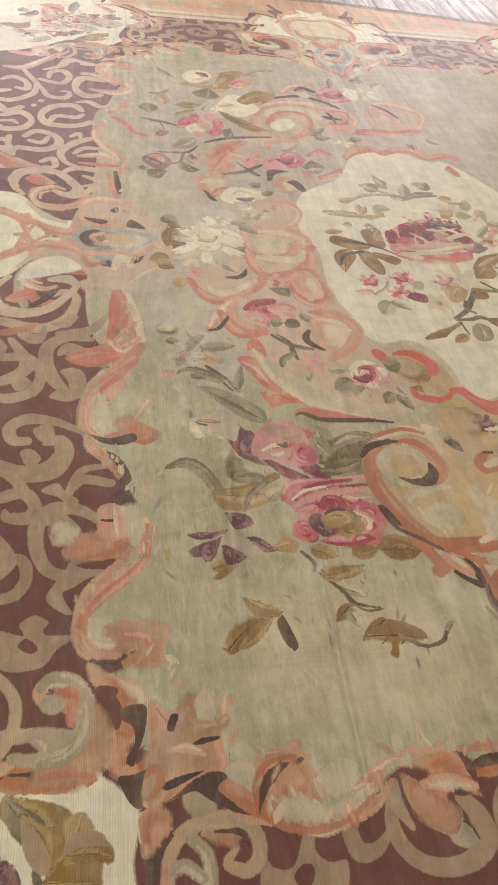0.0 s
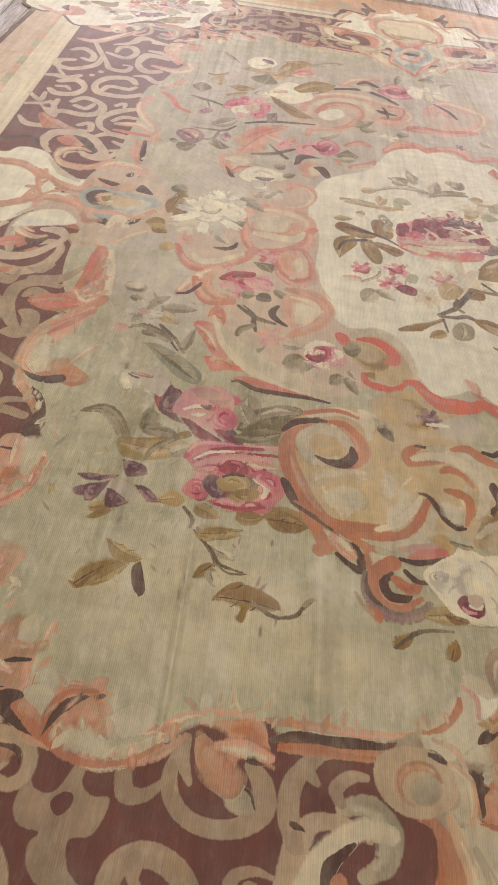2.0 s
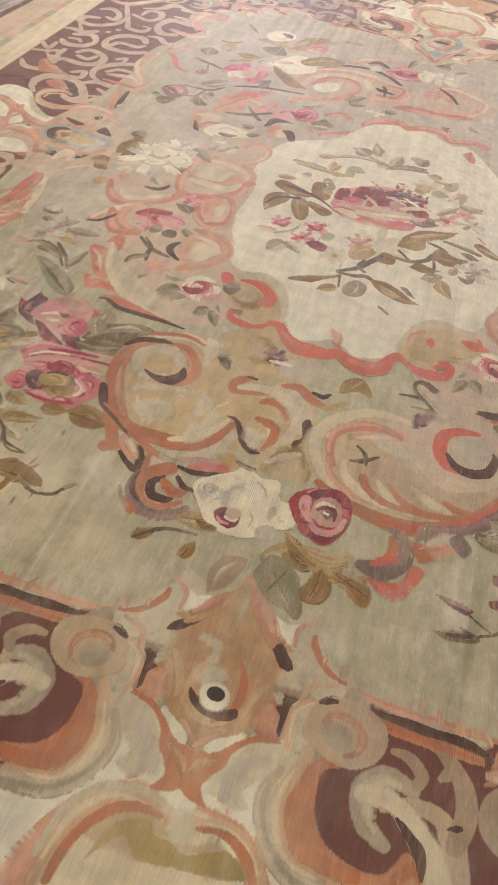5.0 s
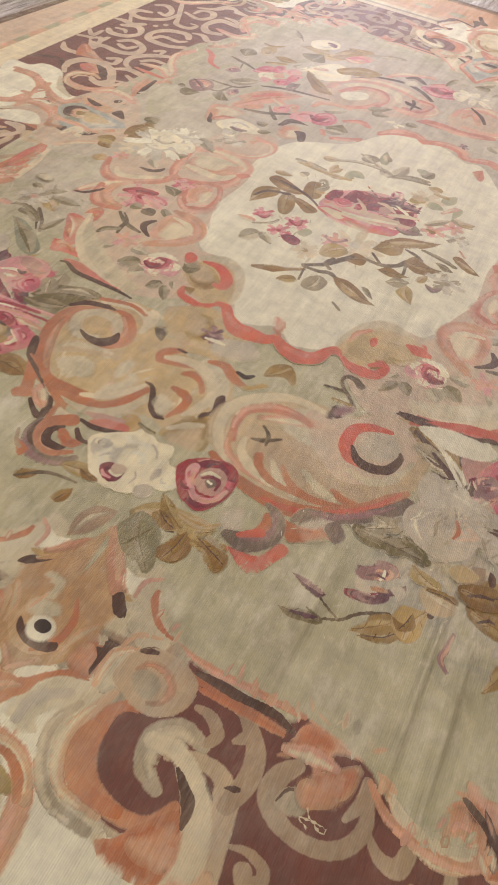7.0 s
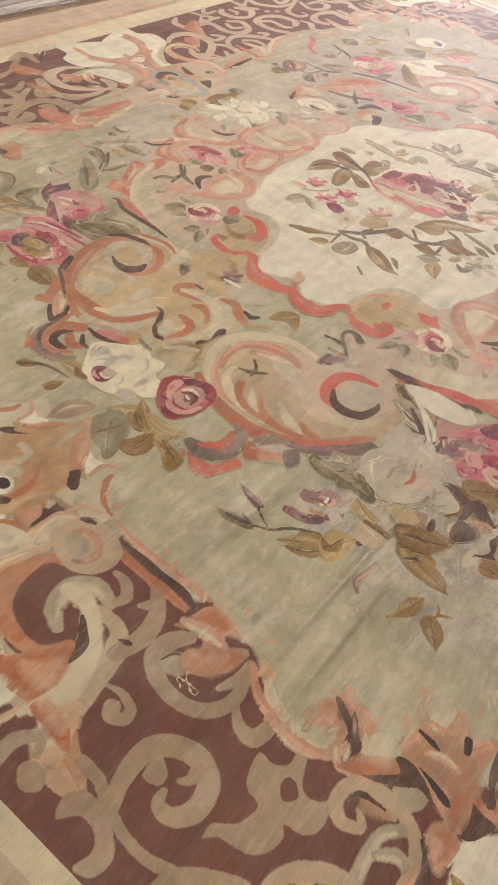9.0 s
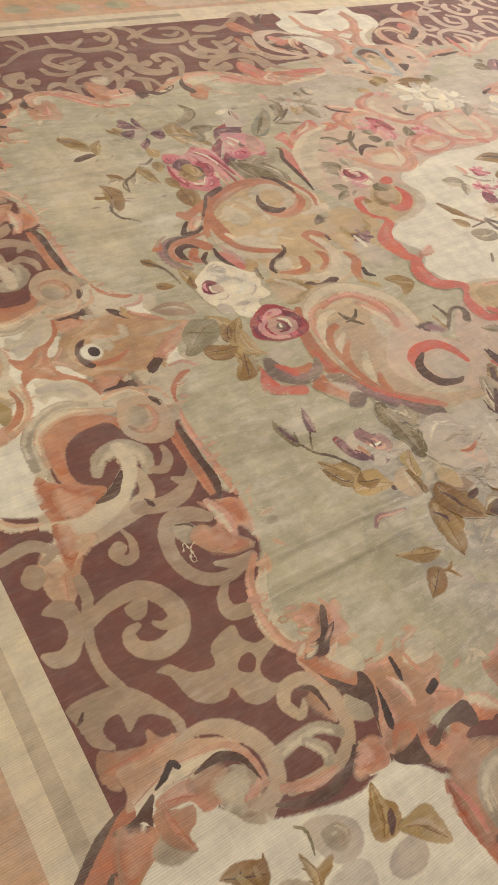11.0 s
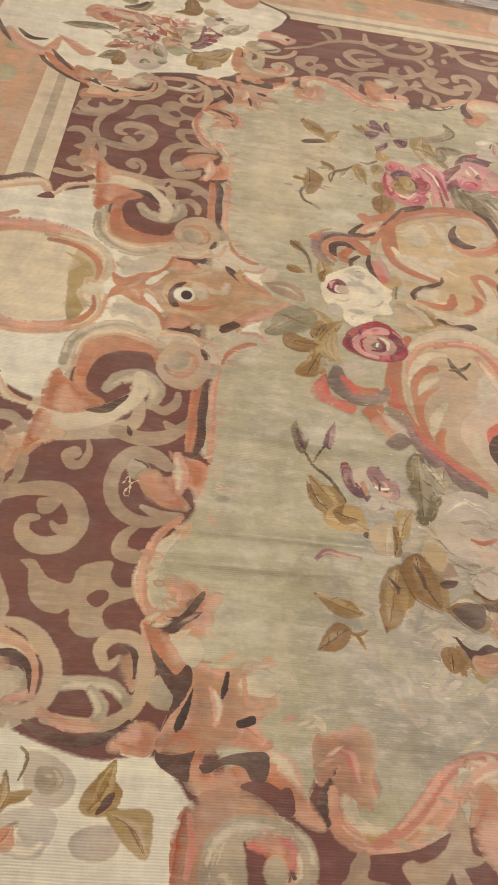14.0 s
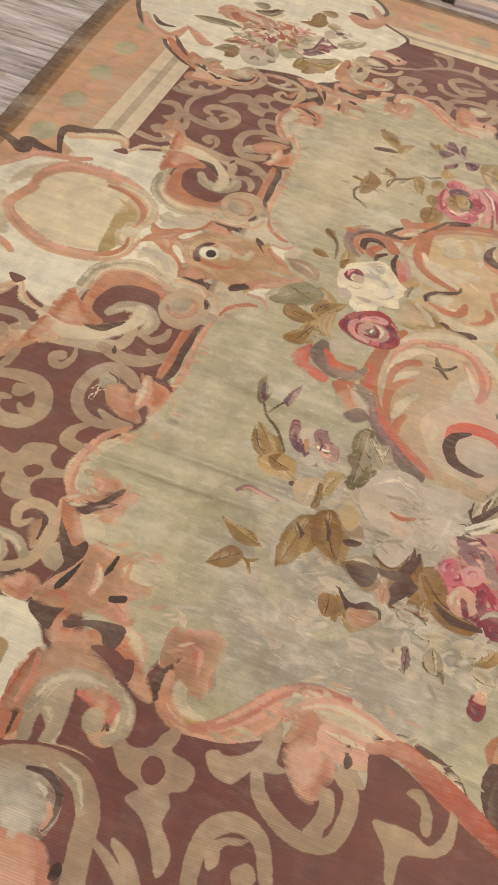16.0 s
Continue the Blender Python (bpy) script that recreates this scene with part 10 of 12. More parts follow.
patch("moss", [(-1.011, 3.616, 1), (-0.961, 3.57), (-0.91, 3.48, 1), (-0.945, 3.514)], "leaf")
patch("olivelt", [(-0.905, 3.416, 1), (-0.789, 3.494), (-0.732, 3.43), (-0.643, 3.42, 1), (-0.705, 3.339), (-0.788, 3.378)], "leaf")
patch("moss", [(-0.848, 3.32), (-0.76, 3.393, 1), (-0.714, 3.288), (-0.787, 3.261)], "leaf")
patch("white", [(-0.88, 3.526), (-0.833, 3.609), (-0.76, 3.615), (-0.732, 3.54), (-0.775, 3.469), (-0.845, 3.448)], "petal")
stroke("plum", [(-0.795, 3.574, 30), (-0.772, 3.559, 52), (-0.755, 3.541, 22)], "petal")
patch("olive", [(-0.738, 3.386, 1), (-0.689, 3.561), (-0.615, 3.621), (-0.582, 3.57), (-0.649, 3.411)], "leaf")
patch("olive", [(-0.694, 3.597, 1), (-0.585, 3.645), (-0.552, 3.594), (-0.646, 3.543)], "leaf")
patch("rosy", [(-0.654, 3.446), (-0.588, 3.553), (-0.526, 3.526), (-0.563, 3.435), (-0.621, 3.405)], "petal")
stroke("pink", [(-0.639, 3.45, 21), (-0.59, 3.493, 44), (-0.542, 3.485, 22)], "petal")
stroke("leafgy", [(-0.558, 3.584, 30), (-0.467, 3.65, 46), (-0.401, 3.677, 23)])
patch("olivelt", [(-1.034, 3.233), (-0.991, 3.293, 1), (-0.956, 3.228), (-0.971, 3.132, 1), (-1.011, 3.16)], "petal")
stroke("olive", [(-1.05, 3.29, 14), (-1.004, 3.282, 34), (-0.96, 3.336, 13)])
patch("moss", [(-1.106, 3.121), (-1.065, 3.171), (-1.018, 3.126), (-1.05, 3.059), (-1.09, 3.087)], "leaf")
patch("olive", [(-0.938, 3.167, 1), (-0.894, 3.205), (-0.808, 3.182, 1), (-0.879, 3.131)], "leaf")
stroke("olive", [(-0.934, 3.065, 20), (-0.878, 3.099, 33), (-0.834, 3.13, 13)])
patch("whitegy", [(-0.845, 3.121), (-0.76, 3.255, 1), (-0.715, 3.162), (-0.76, 3.079), (-0.812, 3.066)], "petal")
patch("white", [(-0.739, 3.181), (-0.678, 3.312), (-0.623, 3.327), (-0.564, 3.269), (-0.535, 3.171), (-0.603, 3.089), (-0.669, 3.066), (-0.713, 3.111)], "petal")
patch("ivory", [(-0.692, 3.267), (-0.624, 3.293, 1), (-0.607, 3.19), (-0.675, 3.166, 1)], "petal")
stroke("rosy", [(-0.718, 3.18, 21), (-0.674, 3.205, 35)], "petal")
patch("olive", [(-0.63, 3.271), (-0.537, 3.386), (-0.434, 3.373), (-0.458, 3.29), (-0.543, 3.247), (-0.598, 3.219)], "leaf")
patch("brownlf", [(-0.739, 3.129, 1), (-0.682, 3.094), (-0.631, 3.008), (-0.581, 2.96), (-0.522, 2.939, 1), (-0.608, 2.924), (-0.67, 2.992), (-0.713, 3.054)], "leaf")
patch("pink", [(-0.942, 2.911, 1), (-0.927, 3.005), (-0.89, 3.039), (-0.858, 2.998), (-0.899, 2.922)], "petal")
patch("pink", [(-0.877, 3.055), (-0.839, 3.09, 1), (-0.82, 3.008), (-0.857, 2.974, 1)], "petal")
patch("white", [(-0.904, 2.92), (-0.85, 2.976, 1), (-0.818, 2.907), (-0.873, 2.864)], "petal")
patch("pinklt", [(-0.825, 3.038), (-0.787, 3.104, 1), (-0.742, 3.059), (-0.773, 2.984, 1)], "petal")
patch("pink", [(-0.773, 3.02), (-0.724, 3.039, 1), (-0.73, 2.946), (-0.773, 2.936, 1)], "petal")
patch("pink", [(-0.816, 2.884), (-0.773, 2.942), (-0.73, 2.911), (-0.773, 2.848)], "petal")
patch("pinklt", [(-0.873, 2.887), (-0.823, 2.888, 1), (-0.835, 2.833), (-0.865, 2.843)], "petal")
patch("rosy", [(-0.85, 2.97), (-0.812, 2.998, 1), (-0.791, 2.949), (-0.829, 2.922, 1)], "petal")
patch("smoke", [(-0.74, 2.908), (-0.697, 2.943, 1), (-0.693, 2.845), (-0.73, 2.83, 1)], "leaf")
stroke("stemdk", [(-1.092, 2.999, 13), (-1.041, 2.981, 25), (-0.989, 2.964, 19), (-0.945, 2.94, 13)])
stroke("stemdk", [(-1.014, 2.958, 7), (-0.998, 2.897, 11)])
patch("mauve", [(-1.042, 2.828), (-1.024, 2.902, 1), (-0.98, 2.866), (-1.007, 2.825)], "petal")
patch("leafgy", [(-0.971, 2.733), (-0.921, 2.812), (-0.855, 2.828, 1), (-0.882, 2.738), (-0.929, 2.71)], "leaf")
stroke("stemdk", [(-1.035, 2.669, 12), (-0.963, 2.67, 18), (-0.904, 2.684, 18), (-0.865, 2.742, 9)])
stroke("stemdk", [(-0.994, 2.569, 12), (-0.948, 2.585, 18), (-0.928, 2.673, 10)])
patch("mauve", [(-1.105, 2.6), (-1.057, 2.653), (-1.009, 2.643), (-0.985, 2.576), (-1.025, 2.507), (-1.072, 2.536)], "petal")
patch("rosy", [(-1.066, 2.609), (-1.026, 2.639, 1), (-1.009, 2.586), (-1.051, 2.556, 1)], "petal")
stroke("plum", [(-1.095, 2.618, 12), (-1.053, 2.596, 27), (-1.011, 2.55, 10)], "petal")
patch("mauve", [(-0.93, 2.614), (-0.899, 2.669, 1), (-0.874, 2.627), (-0.896, 2.571, 1)], "petal")
patch("moss", [(-0.962, 2.541), (-0.937, 2.592, 1), (-0.869, 2.521, 1), (-0.91, 2.498)], "leaf")
patch("moss", [(-1.088, 2.473), (-1.071, 2.511), (-1.006, 2.506, 1), (-1.032, 2.441), (-1.066, 2.439)], "leaf")
leaf("moss", (-1.09, 2.527), (-1.12, 2.505), 0.046)
motif("bouquet", "bouquet of crimson and pink flowers with brown leaves")
dabs((0.0, 1.95), 0.36, 0.42, 60, ("cream", "cream", "mint", "fieldlt", "white", "whitegy"), 0.06, 10)
stroke("leafgy", [(-0.399, 2.225, 19), (-0.332, 2.226, 25), (-0.274, 2.218, 18)])
stroke("olivelt", [(-0.304, 2.199, 19), (-0.21, 2.196, 31), (-0.161, 2.229, 19)])
leaf("olivelt", (-0.25, 2.223), (-0.246, 2.297), 0.04)
leaf("mint", (-0.174, 2.201), (-0.184, 2.294), 0.034)
leaf("leafgy", (-0.307, 2.127), (-0.348, 2.13), 0.05)
leaf("olivelt", (-0.321, 2.311), (-0.254, 2.34), 0.054)
stroke("leafgy", [(-0.2, 2.458, 16), (-0.111, 2.408, 19), (-0.042, 2.341, 13)])
leaf("leafgy", (-0.122, 2.433), (-0.191, 2.468), 0.07)
leaf("mint", (-0.093, 2.428), (-0.122, 2.559), 0.046)
leaf("leafgy", (-0.024, 2.36), (-0, 2.492), 0.061)
leaf("leafgy", (-0.043, 2.374), (-0.09, 2.36), 0.061)
stroke("moss", [(-0.033, 2.351, 19), (0.036, 2.403, 33), (0.107, 2.418, 20)])
leaf("moss", (0.074, 2.437), (0.107, 2.514), 0.062)
stroke("moss", [(-0.248, 2.089, 12), (-0.242, 2.128, 37), (-0.215, 2.091, 13)])
patch("olive", [(-0.407, 1.795, 1), (-0.43, 1.877), (-0.411, 1.935), (-0.357, 1.954), (-0.343, 1.905), (-0.374, 1.848)], "leaf")
patch("brownlf", [(-0.423, 2.002), (-0.395, 2.046), (-0.295, 2.006), (-0.257, 1.983, 1), (-0.294, 1.956), (-0.357, 1.954)], "leaf")
patch("olive", [(-0.289, 1.797), (-0.327, 1.878), (-0.325, 1.943), (-0.285, 1.94), (-0.255, 1.861), (-0.258, 1.799)], "leaf")
patch("brownlf", [(-0.293, 1.932, 1), (-0.244, 1.934), (-0.174, 1.897), (-0.202, 1.856), (-0.254, 1.892)], "leaf")
patch("brownlf", [(-0.27, 1.982), (-0.288, 2.066), (-0.267, 2.101), (-0.229, 2.077), (-0.205, 2.005), (-0.224, 1.967)], "leaf")
stroke("umber", [(-0.379, 2.016, 11), (-0.303, 1.998, 15), (-0.238, 1.971, 13), (-0.172, 1.917, 8)])
stroke("umber", [(-0.413, 1.85, 10), (-0.385, 1.912, 17), (-0.31, 1.939, 17)])
disc("gold", (-0.22, 2.04), 0.017, 0.017)
flower("cream", "whitegy", (0.025, 1.762), 0.109, 8)
flower("cream", "olivelt", (-0.108, 1.621), 0.061, 7)
patch("pinklt", [(-0.193, 1.956), (-0.161, 2.096), (-0.049, 2.181), (0.07, 2.197), (0.149, 2.125), (0.144, 2.021), (0.085, 1.991), (0.058, 1.891), (-0.039, 1.895), (-0.126, 1.923)], "petal")
patch("wine", [(-0.194, 2.017), (-0.184, 2.091), (-0.149, 2.096), (-0.145, 2.036), (-0.166, 2.002)], "petal")
patch("red", [(-0.127, 2.087, 1), (-0.089, 2.158), (-0.022, 2.133), (-0.029, 2.082), (-0.076, 2.077)], "petal")
patch("wine", [(-0.062, 2.155, 1), (-0.035, 2.151), (-0.006, 2.119), (-0.015, 2.078, 1)], "petal")
patch("plum", [(-0.017, 2.138, 1), (0.038, 2.214), (0.082, 2.209, 1), (0.047, 2.135)], "petal")
patch("wine", [(0.054, 2.118, 1), (0.114, 2.15), (0.147, 2.202, 1), (0.137, 2.125)], "petal")
patch("pink", [(0.08, 2.085, 1), (0.144, 2.09), (0.15, 2.034), (0.107, 2.024)], "petal")
patch("red", [(-0.08, 2.073, 1), (-0.003, 2.091, 1), (-0.012, 2.045, 1)], "petal")
stroke("white", [(-0.04, 2.052, 18), (0.011, 2.075, 35), (0.061, 2.113, 17)], "petal")
stroke("white", [(-0.091, 2.043, 11), (-0.034, 2.04, 29), (-0.002, 2.049, 12)], "petal")
stroke("white", [(0.001, 2.126, 11), (0.035, 2.161, 30), (0.074, 2.17, 12)], "petal")
stroke("plum", [(-0.01, 2.041, 12), (0.031, 2.059, 29), (0.065, 2.093, 11)], "petal")
stroke("saldk", [(-0.087, 1.944, 16), (-0.036, 1.938, 37), (0.066, 1.927, 55), (0.119, 1.952, 22)], "petal")
stroke("saldk", [(-0.177, 1.985, 17), (-0.08, 1.981, 35), (-0.012, 2.003, 23)], "petal")
stroke("rosy", [(-0.107, 1.984, 23), (0.008, 2, 47), (0.096, 2.031, 29)], "petal")
patch("saldk", [(-0.011, 1.963), (0.008, 2, 1), (0.048, 1.966), (0.094, 1.955, 1), (0.044, 1.922)], "petal")
stroke("pink", [(0.107, 1.968, 7), (0.118, 2.053, 25), (0.135, 2.111, 12)], "petal")
ruffle((0.019, 2.113), 0.147, 60, ("wine", "red", "pinklt", "white", "plum", "wine"))
patch("wine", [(-0.128, 2.079), (-0.114, 2.145), (-0.074, 2.136), (-0.082, 2.077)], "petal")
patch("wine", [(-0.02, 2.117, 1), (0.01, 2.173), (0.048, 2.161, 1), (0.021, 2.109)], "petal")
patch("wine", [(0.089, 2.106), (0.132, 2.137, 1), (0.137, 2.095), (0.108, 2.078)], "petal")
stroke("white", [(-0.012, 2.1, 12), (0.021, 2.115, 24), (0.049, 2.119, 12)], "petal")
stroke("plum", [(0.038, 2.127, 18), (0.08, 2.145, 35), (0.114, 2.18, 17)], "petal")
patch("moss", [(-0.149, 1.91, 1), (-0.092, 1.939, 1), (-0.09, 1.9), (-0.126, 1.899)], "leaf")
patch("smoke", [(0.107, 1.996), (0.132, 2.049), (0.19, 2.023), (0.186, 1.975), (0.135, 1.957)], "leaf")
flower("pinklt", "pink", (-0.331, 1.753), 0.044, 6)
stroke("red", [(-0.34, 1.726, 10), (-0.316, 1.728, 22), (-0.305, 1.751, 9)], "petal")
flower("pinklt", "red", (-0.235, 1.68), 0.048, 7)
flower("pinklt", "pink", (-0.202, 1.769), 0.052, 6)
stroke("red", [(-0.23, 1.77, 13), (-0.197, 1.758, 27), (-0.193, 1.796, 11)], "petal")
patch("wine", [(-0.215, 1.657), (-0.182, 1.684), (-0.143, 1.664), (-0.15, 1.626), (-0.188, 1.63)], "petal")
leaf("rosy", (-0.327, 1.682), (-0.401, 1.682), 0.037)
leaf("leafgy", (-0.284, 1.631), (-0.33, 1.547), 0.074)
leaf("leafgy", (-0.284, 1.631), (-0.218, 1.579), 0.038)
stroke("leafgy", [(-0.33, 1.668, 11), (-0.28, 1.707, 15), (-0.265, 1.745, 9)])
patch("mint", [(-0.182, 1.706, 1), (-0.161, 1.755), (-0.132, 1.746), (-0.144, 1.701)], "leaf")
flower("rosy", "smoke", (-0.044, 1.746), 0.052, 6)
stroke("mauve", [(-0.081, 1.753, 14), (-0.048, 1.743, 32), (-0.013, 1.777, 15)], "petal")
patch("olivelt", [(-0.062, 1.64), (-0.064, 1.706), (-0.02, 1.734), (0.022, 1.707), (-0, 1.65), (-0.036, 1.63)], "leaf")
patch("brownlf", [(0.028, 1.652, 1), (0.045, 1.72), (0.092, 1.704), (0.087, 1.656)], "leaf")
patch("olive", [(0.084, 1.784, 1), (0.111, 1.878), (0.168, 1.881), (0.183, 1.818), (0.153, 1.784), (0.119, 1.782)], "leaf")
patch("brownlf", [(0.092, 1.843, 1), (0.148, 1.926), (0.238, 1.961), (0.286, 1.981, 1), (0.254, 1.923), (0.185, 1.867), (0.124, 1.849)], "leaf")
stroke("olivelt", [(0.127, 1.868, 10), (0.181, 1.905, 26), (0.245, 1.946, 11)])
stroke("brownlf", [(-0.213, 1.424, 14), (-0.155, 1.451, 42), (-0.113, 1.477, 19), (-0.065, 1.513, 14)])
stroke("stemdk", [(-0.078, 1.536, 14), (-0.022, 1.58, 22), (0.016, 1.641, 25), (0.046, 1.695, 17)])
stroke("stemdk", [(0.007, 1.569, 15), (-0.019, 1.597, 13), (-0.005, 1.636, 15)])
stroke("stemdk", [(-0.074, 1.529, 14), (-0.02, 1.533, 19), (0.018, 1.546, 22), (0.053, 1.523, 10)])
stroke("stemdk", [(-0.056, 1.447, 8), (-0.065, 1.513, 8)])
leaf("olive", (-0.062, 1.446), (-0.121, 1.403), 0.047)
patch("leafgy", [(-0.038, 1.423), (-0.04, 1.467), (-0.008, 1.511), (0.031, 1.488), (0.023, 1.431), (-0.01, 1.412)], "leaf")
patch("brownlf", [(0.034, 1.537, 1), (0.087, 1.542), (0.148, 1.508), (0.184, 1.476), (0.206, 1.466, 1), (0.153, 1.451), (0.088, 1.474), (0.05, 1.506)], "leaf")
patch("gold", [(0.065, 1.52, 1), (0.104, 1.507), (0.145, 1.483, 1), (0.12, 1.468), (0.084, 1.483)], "leaf")
patch("moss", [(0.133, 1.539, 1), (0.158, 1.54), (0.189, 1.493, 1), (0.167, 1.503)], "leaf")
stroke("moss", [(0.082, 1.402, 6), (0.107, 1.383, 12), (0.123, 1.368, 6)])
stroke("stemdk", [(0.085, 1.708, 14), (0.143, 1.705, 20), (0.195, 1.739, 22), (0.219, 1.787, 20), (0.25, 1.768, 16)])
stroke("stemdk", [(0.096, 1.759, 10), (0.14, 1.711, 13)])
stroke("stemdk", [(0.219, 1.762, 11), (0.228, 1.699, 11), (0.221, 1.654, 9)])
patch("brownlf", [(0.143, 1.67, 1), (0.174, 1.71), (0.225, 1.696), (0.252, 1.693, 1), (0.198, 1.656)], "leaf")
patch("brownlf", [(0.211, 1.78), (0.233, 1.836), (0.29, 1.806), (0.339, 1.804, 1), (0.292, 1.745), (0.251, 1.739)], "leaf")
patch("leafgy", [(0.19, 1.616, 1), (0.215, 1.668), (0.265, 1.664, 1), (0.24, 1.612)], "leaf")
patch("olivelt", [(0.238, 1.592), (0.259, 1.643, 1), (0.289, 1.618), (0.305, 1.545, 1), (0.261, 1.565)], "leaf")
stroke("stemdk", [(0.188, 1.859, 9), (0.228, 1.846, 18), (0.259, 1.826, 12)])
stroke("moss", [(0.242, 1.896, 15), (0.316, 1.881, 24), (0.372, 1.86, 19)])
patch("moss", [(0.302, 1.847, 1), (0.338, 1.852), (0.375, 1.824, 1), (0.342, 1.812)], "leaf")
patch("brownlf", [(0.349, 1.912), (0.372, 1.94), (0.425, 1.896), (0.464, 1.861, 1), (0.412, 1.859)], "leaf")
stroke("olivelt", [(0.372, 1.909, 9), (0.413, 1.889, 17), (0.441, 1.872, 8)])
flower("whitegy", "leafgy", (0.371, 1.74), 0.073, 6)
stroke("smoke", [(0.316, 1.688, 11), (0.345, 1.669, 24), (0.365, 1.698, 12)])
leaf("olivelt", (0.285, 1.683), (0.303, 1.746), 0.034)
flower("rosy", "salmon", (0.236, 2.057), 0.053, 5)
stroke("brownlf", [(0.211, 2.049, 10), (0.235, 2.04, 25)])
flower("rosy", "blush", (0.292, 2.124), 0.054, 6)
leaf("leafgy", (0.194, 2.072), (0.277, 2.178), 0.036)
leaf("leafgy", (0.269, 2.187), (0.365, 2.163), 0.052)
leaf("olivelt", (0.302, 2.163), (0.365, 2.197), 0.042)
flower("cream", "mint", (0.14, 2.269), 0.079, 6)
leaf("olivelt", (0.087, 2.246), (0.149, 2.247), 0.084)
leaf("mint", (0.211, 2.279), (0.242, 2.374), 0.057)
leaf("olivelt", (0.182, 2.369), (0.118, 2.376), 0.06)
leaf("mint", (0.284, 2.292), (0.271, 2.183), 0.032)
stroke("rosy", [(0.227, 2.204, 14), (0.266, 2.274, 28)])
flower("whitegy", "cream", (0.331, 2.052), 0.046, 6)
stroke("salmon", [(0.357, 1.981, 7), (0.385, 1.947, 10)])
patch("pink", [(-0.192, 1.929, 1), (-0.113, 1.974), (-0.028, 1.955), (0.035, 1.953), (0.132, 1.963, 1), (0.113, 1.91), (0.034, 1.89), (-0.049, 1.877), (-0.132, 1.887)], "petal")
patch("faded", [(-0.176, 1.963, 1), (-0.113, 2.031), (-0.028, 2.016), (0.058, 2.026), (0.165, 2.039, 1), (0.142, 1.991), (0.036, 1.977), (-0.07, 1.956)], "petal")
stroke("saldk", [(-0.174, 1.919, 16), (-0.091, 1.909, 37), (0.013, 1.898, 41), (0.107, 1.915, 20)], "petal")
stroke("rosy", [(-0.06, 1.897, 16), (-0.018, 1.888, 36), (0.033, 1.882, 15)], "petal")
stroke("pinklt", [(-0.155, 1.991, 11), (-0.07, 1.972, 27), (0.056, 1.969, 26), (0.142, 1.991, 15)], "petal")
patch("wine", [(-0.179, 2.075), (-0.154, 2.111, 1), (-0.14, 2.072), (-0.156, 2.032, 1)], "petal")
patch("wine", [(-0.131, 2.076), (-0.082, 2.128), (-0.027, 2.149), (-0.005, 2.104), (-0.049, 2.08), (-0.092, 2.047), (-0.122, 2.045)], "petal")
patch("pink", [(-0.16, 2.023), (-0.114, 2.056), (-0.081, 2.018), (-0.123, 1.986)], "petal")
patch("plum", [(-0.009, 2.137, 1), (0.04, 2.173), (0.076, 2.195, 1), (0.075, 2.151), (0.028, 2.134)], "petal")
patch("wine", [(-0.036, 2.076), (0.006, 2.117), (0.038, 2.094), (0.005, 2.049), (-0.032, 2.019, 1)], "petal")
patch("dusty", [(0.012, 2.085), (0.052, 2.108, 1), (0.059, 2.051), (0.026, 2.039)], "petal")
patch("wine", [(0.06, 2.094), (0.1, 2.116), (0.12, 2.073), (0.084, 2.052)], "petal")
patch("wine", [(0.107, 2.068), (0.158, 2.07), (0.161, 2.03), (0.113, 2.021)], "petal")
patch("red", [(-0.07, 2.047), (-0.038, 2.067, 1), (-0.045, 2.014), (-0.07, 2.005, 1)], "petal")
stroke("faded", [(-0.082, 2.085, 9), (-0.045, 2.047, 18), (-0.017, 2.008, 8)], "petal")
stroke("faded", [(-0.005, 2.113, 12), (0.034, 2.11, 23), (0.072, 2.081, 10)], "petal")
stroke("white", [(0.061, 2.137, 11), (0.095, 2.115, 16), (0.133, 2.086, 10)], "petal")
stroke("plum", [(0.075, 2.151, 17), (0.106, 2.153, 29), (0.141, 2.157, 17)], "petal")
stroke("smoke", [(0.112, 1.98, 16), (0.153, 1.971, 36), (0.201, 1.995, 18)], "petal")
stroke("leafgy", [(-0.301, 2.304, 11), (-0.188, 2.378, 24), (-0.072, 2.383, 25), (-0.025, 2.352, 18)])
leaf("leafgy", (-0.19, 2.437), (-0.131, 2.41), 0.051)
leaf("leafgy", (-0.084, 2.469), (-0.116, 2.529), 0.042)
leaf("mint", (0.046, 2.469), (0.076, 2.511), 0.052)
stroke("moss", [(-0.03, 2.36, 18), (0.045, 2.389, 31), (0.115, 2.396, 19)])
stroke("olivelt", [(-0.386, 2.205, 12), (-0.295, 2.202, 23), (-0.161, 2.207, 18)])
leaf("olivelt", (-0.251, 2.21), (-0.217, 2.279), 0.033)
leaf("olivelt", (-0.364, 2.223), (-0.323, 2.21), 0.054)
leaf("mint", (-0.186, 2.281), (-0.117, 2.26), 0.062)
leaf("olivelt", (-0.43, 2.07), (-0.354, 2.081), 0.041)
leaf("mint", (0.154, 2.242), (0.225, 2.232), 0.063)
leaf("olivelt", (0.086, 2.235), (0.135, 2.226), 0.056)
stroke("olivelt", [(0.158, 2.336, 12), (0.209, 2.336, 25)])
patch("leafgy", [(-0.243, 2.043, 1), (-0.228, 2.101), (-0.202, 2.093), (-0.213, 2.046)], "leaf")
stroke("cream", [(-0.153, 1.937, 11), (-0.061, 1.941, 23), (0.054, 1.954, 11)], "petal")
stroke("white", [(-0.093, 1.956, 11), (-0.001, 1.968, 23), (0.103, 2.004, 12)], "petal")
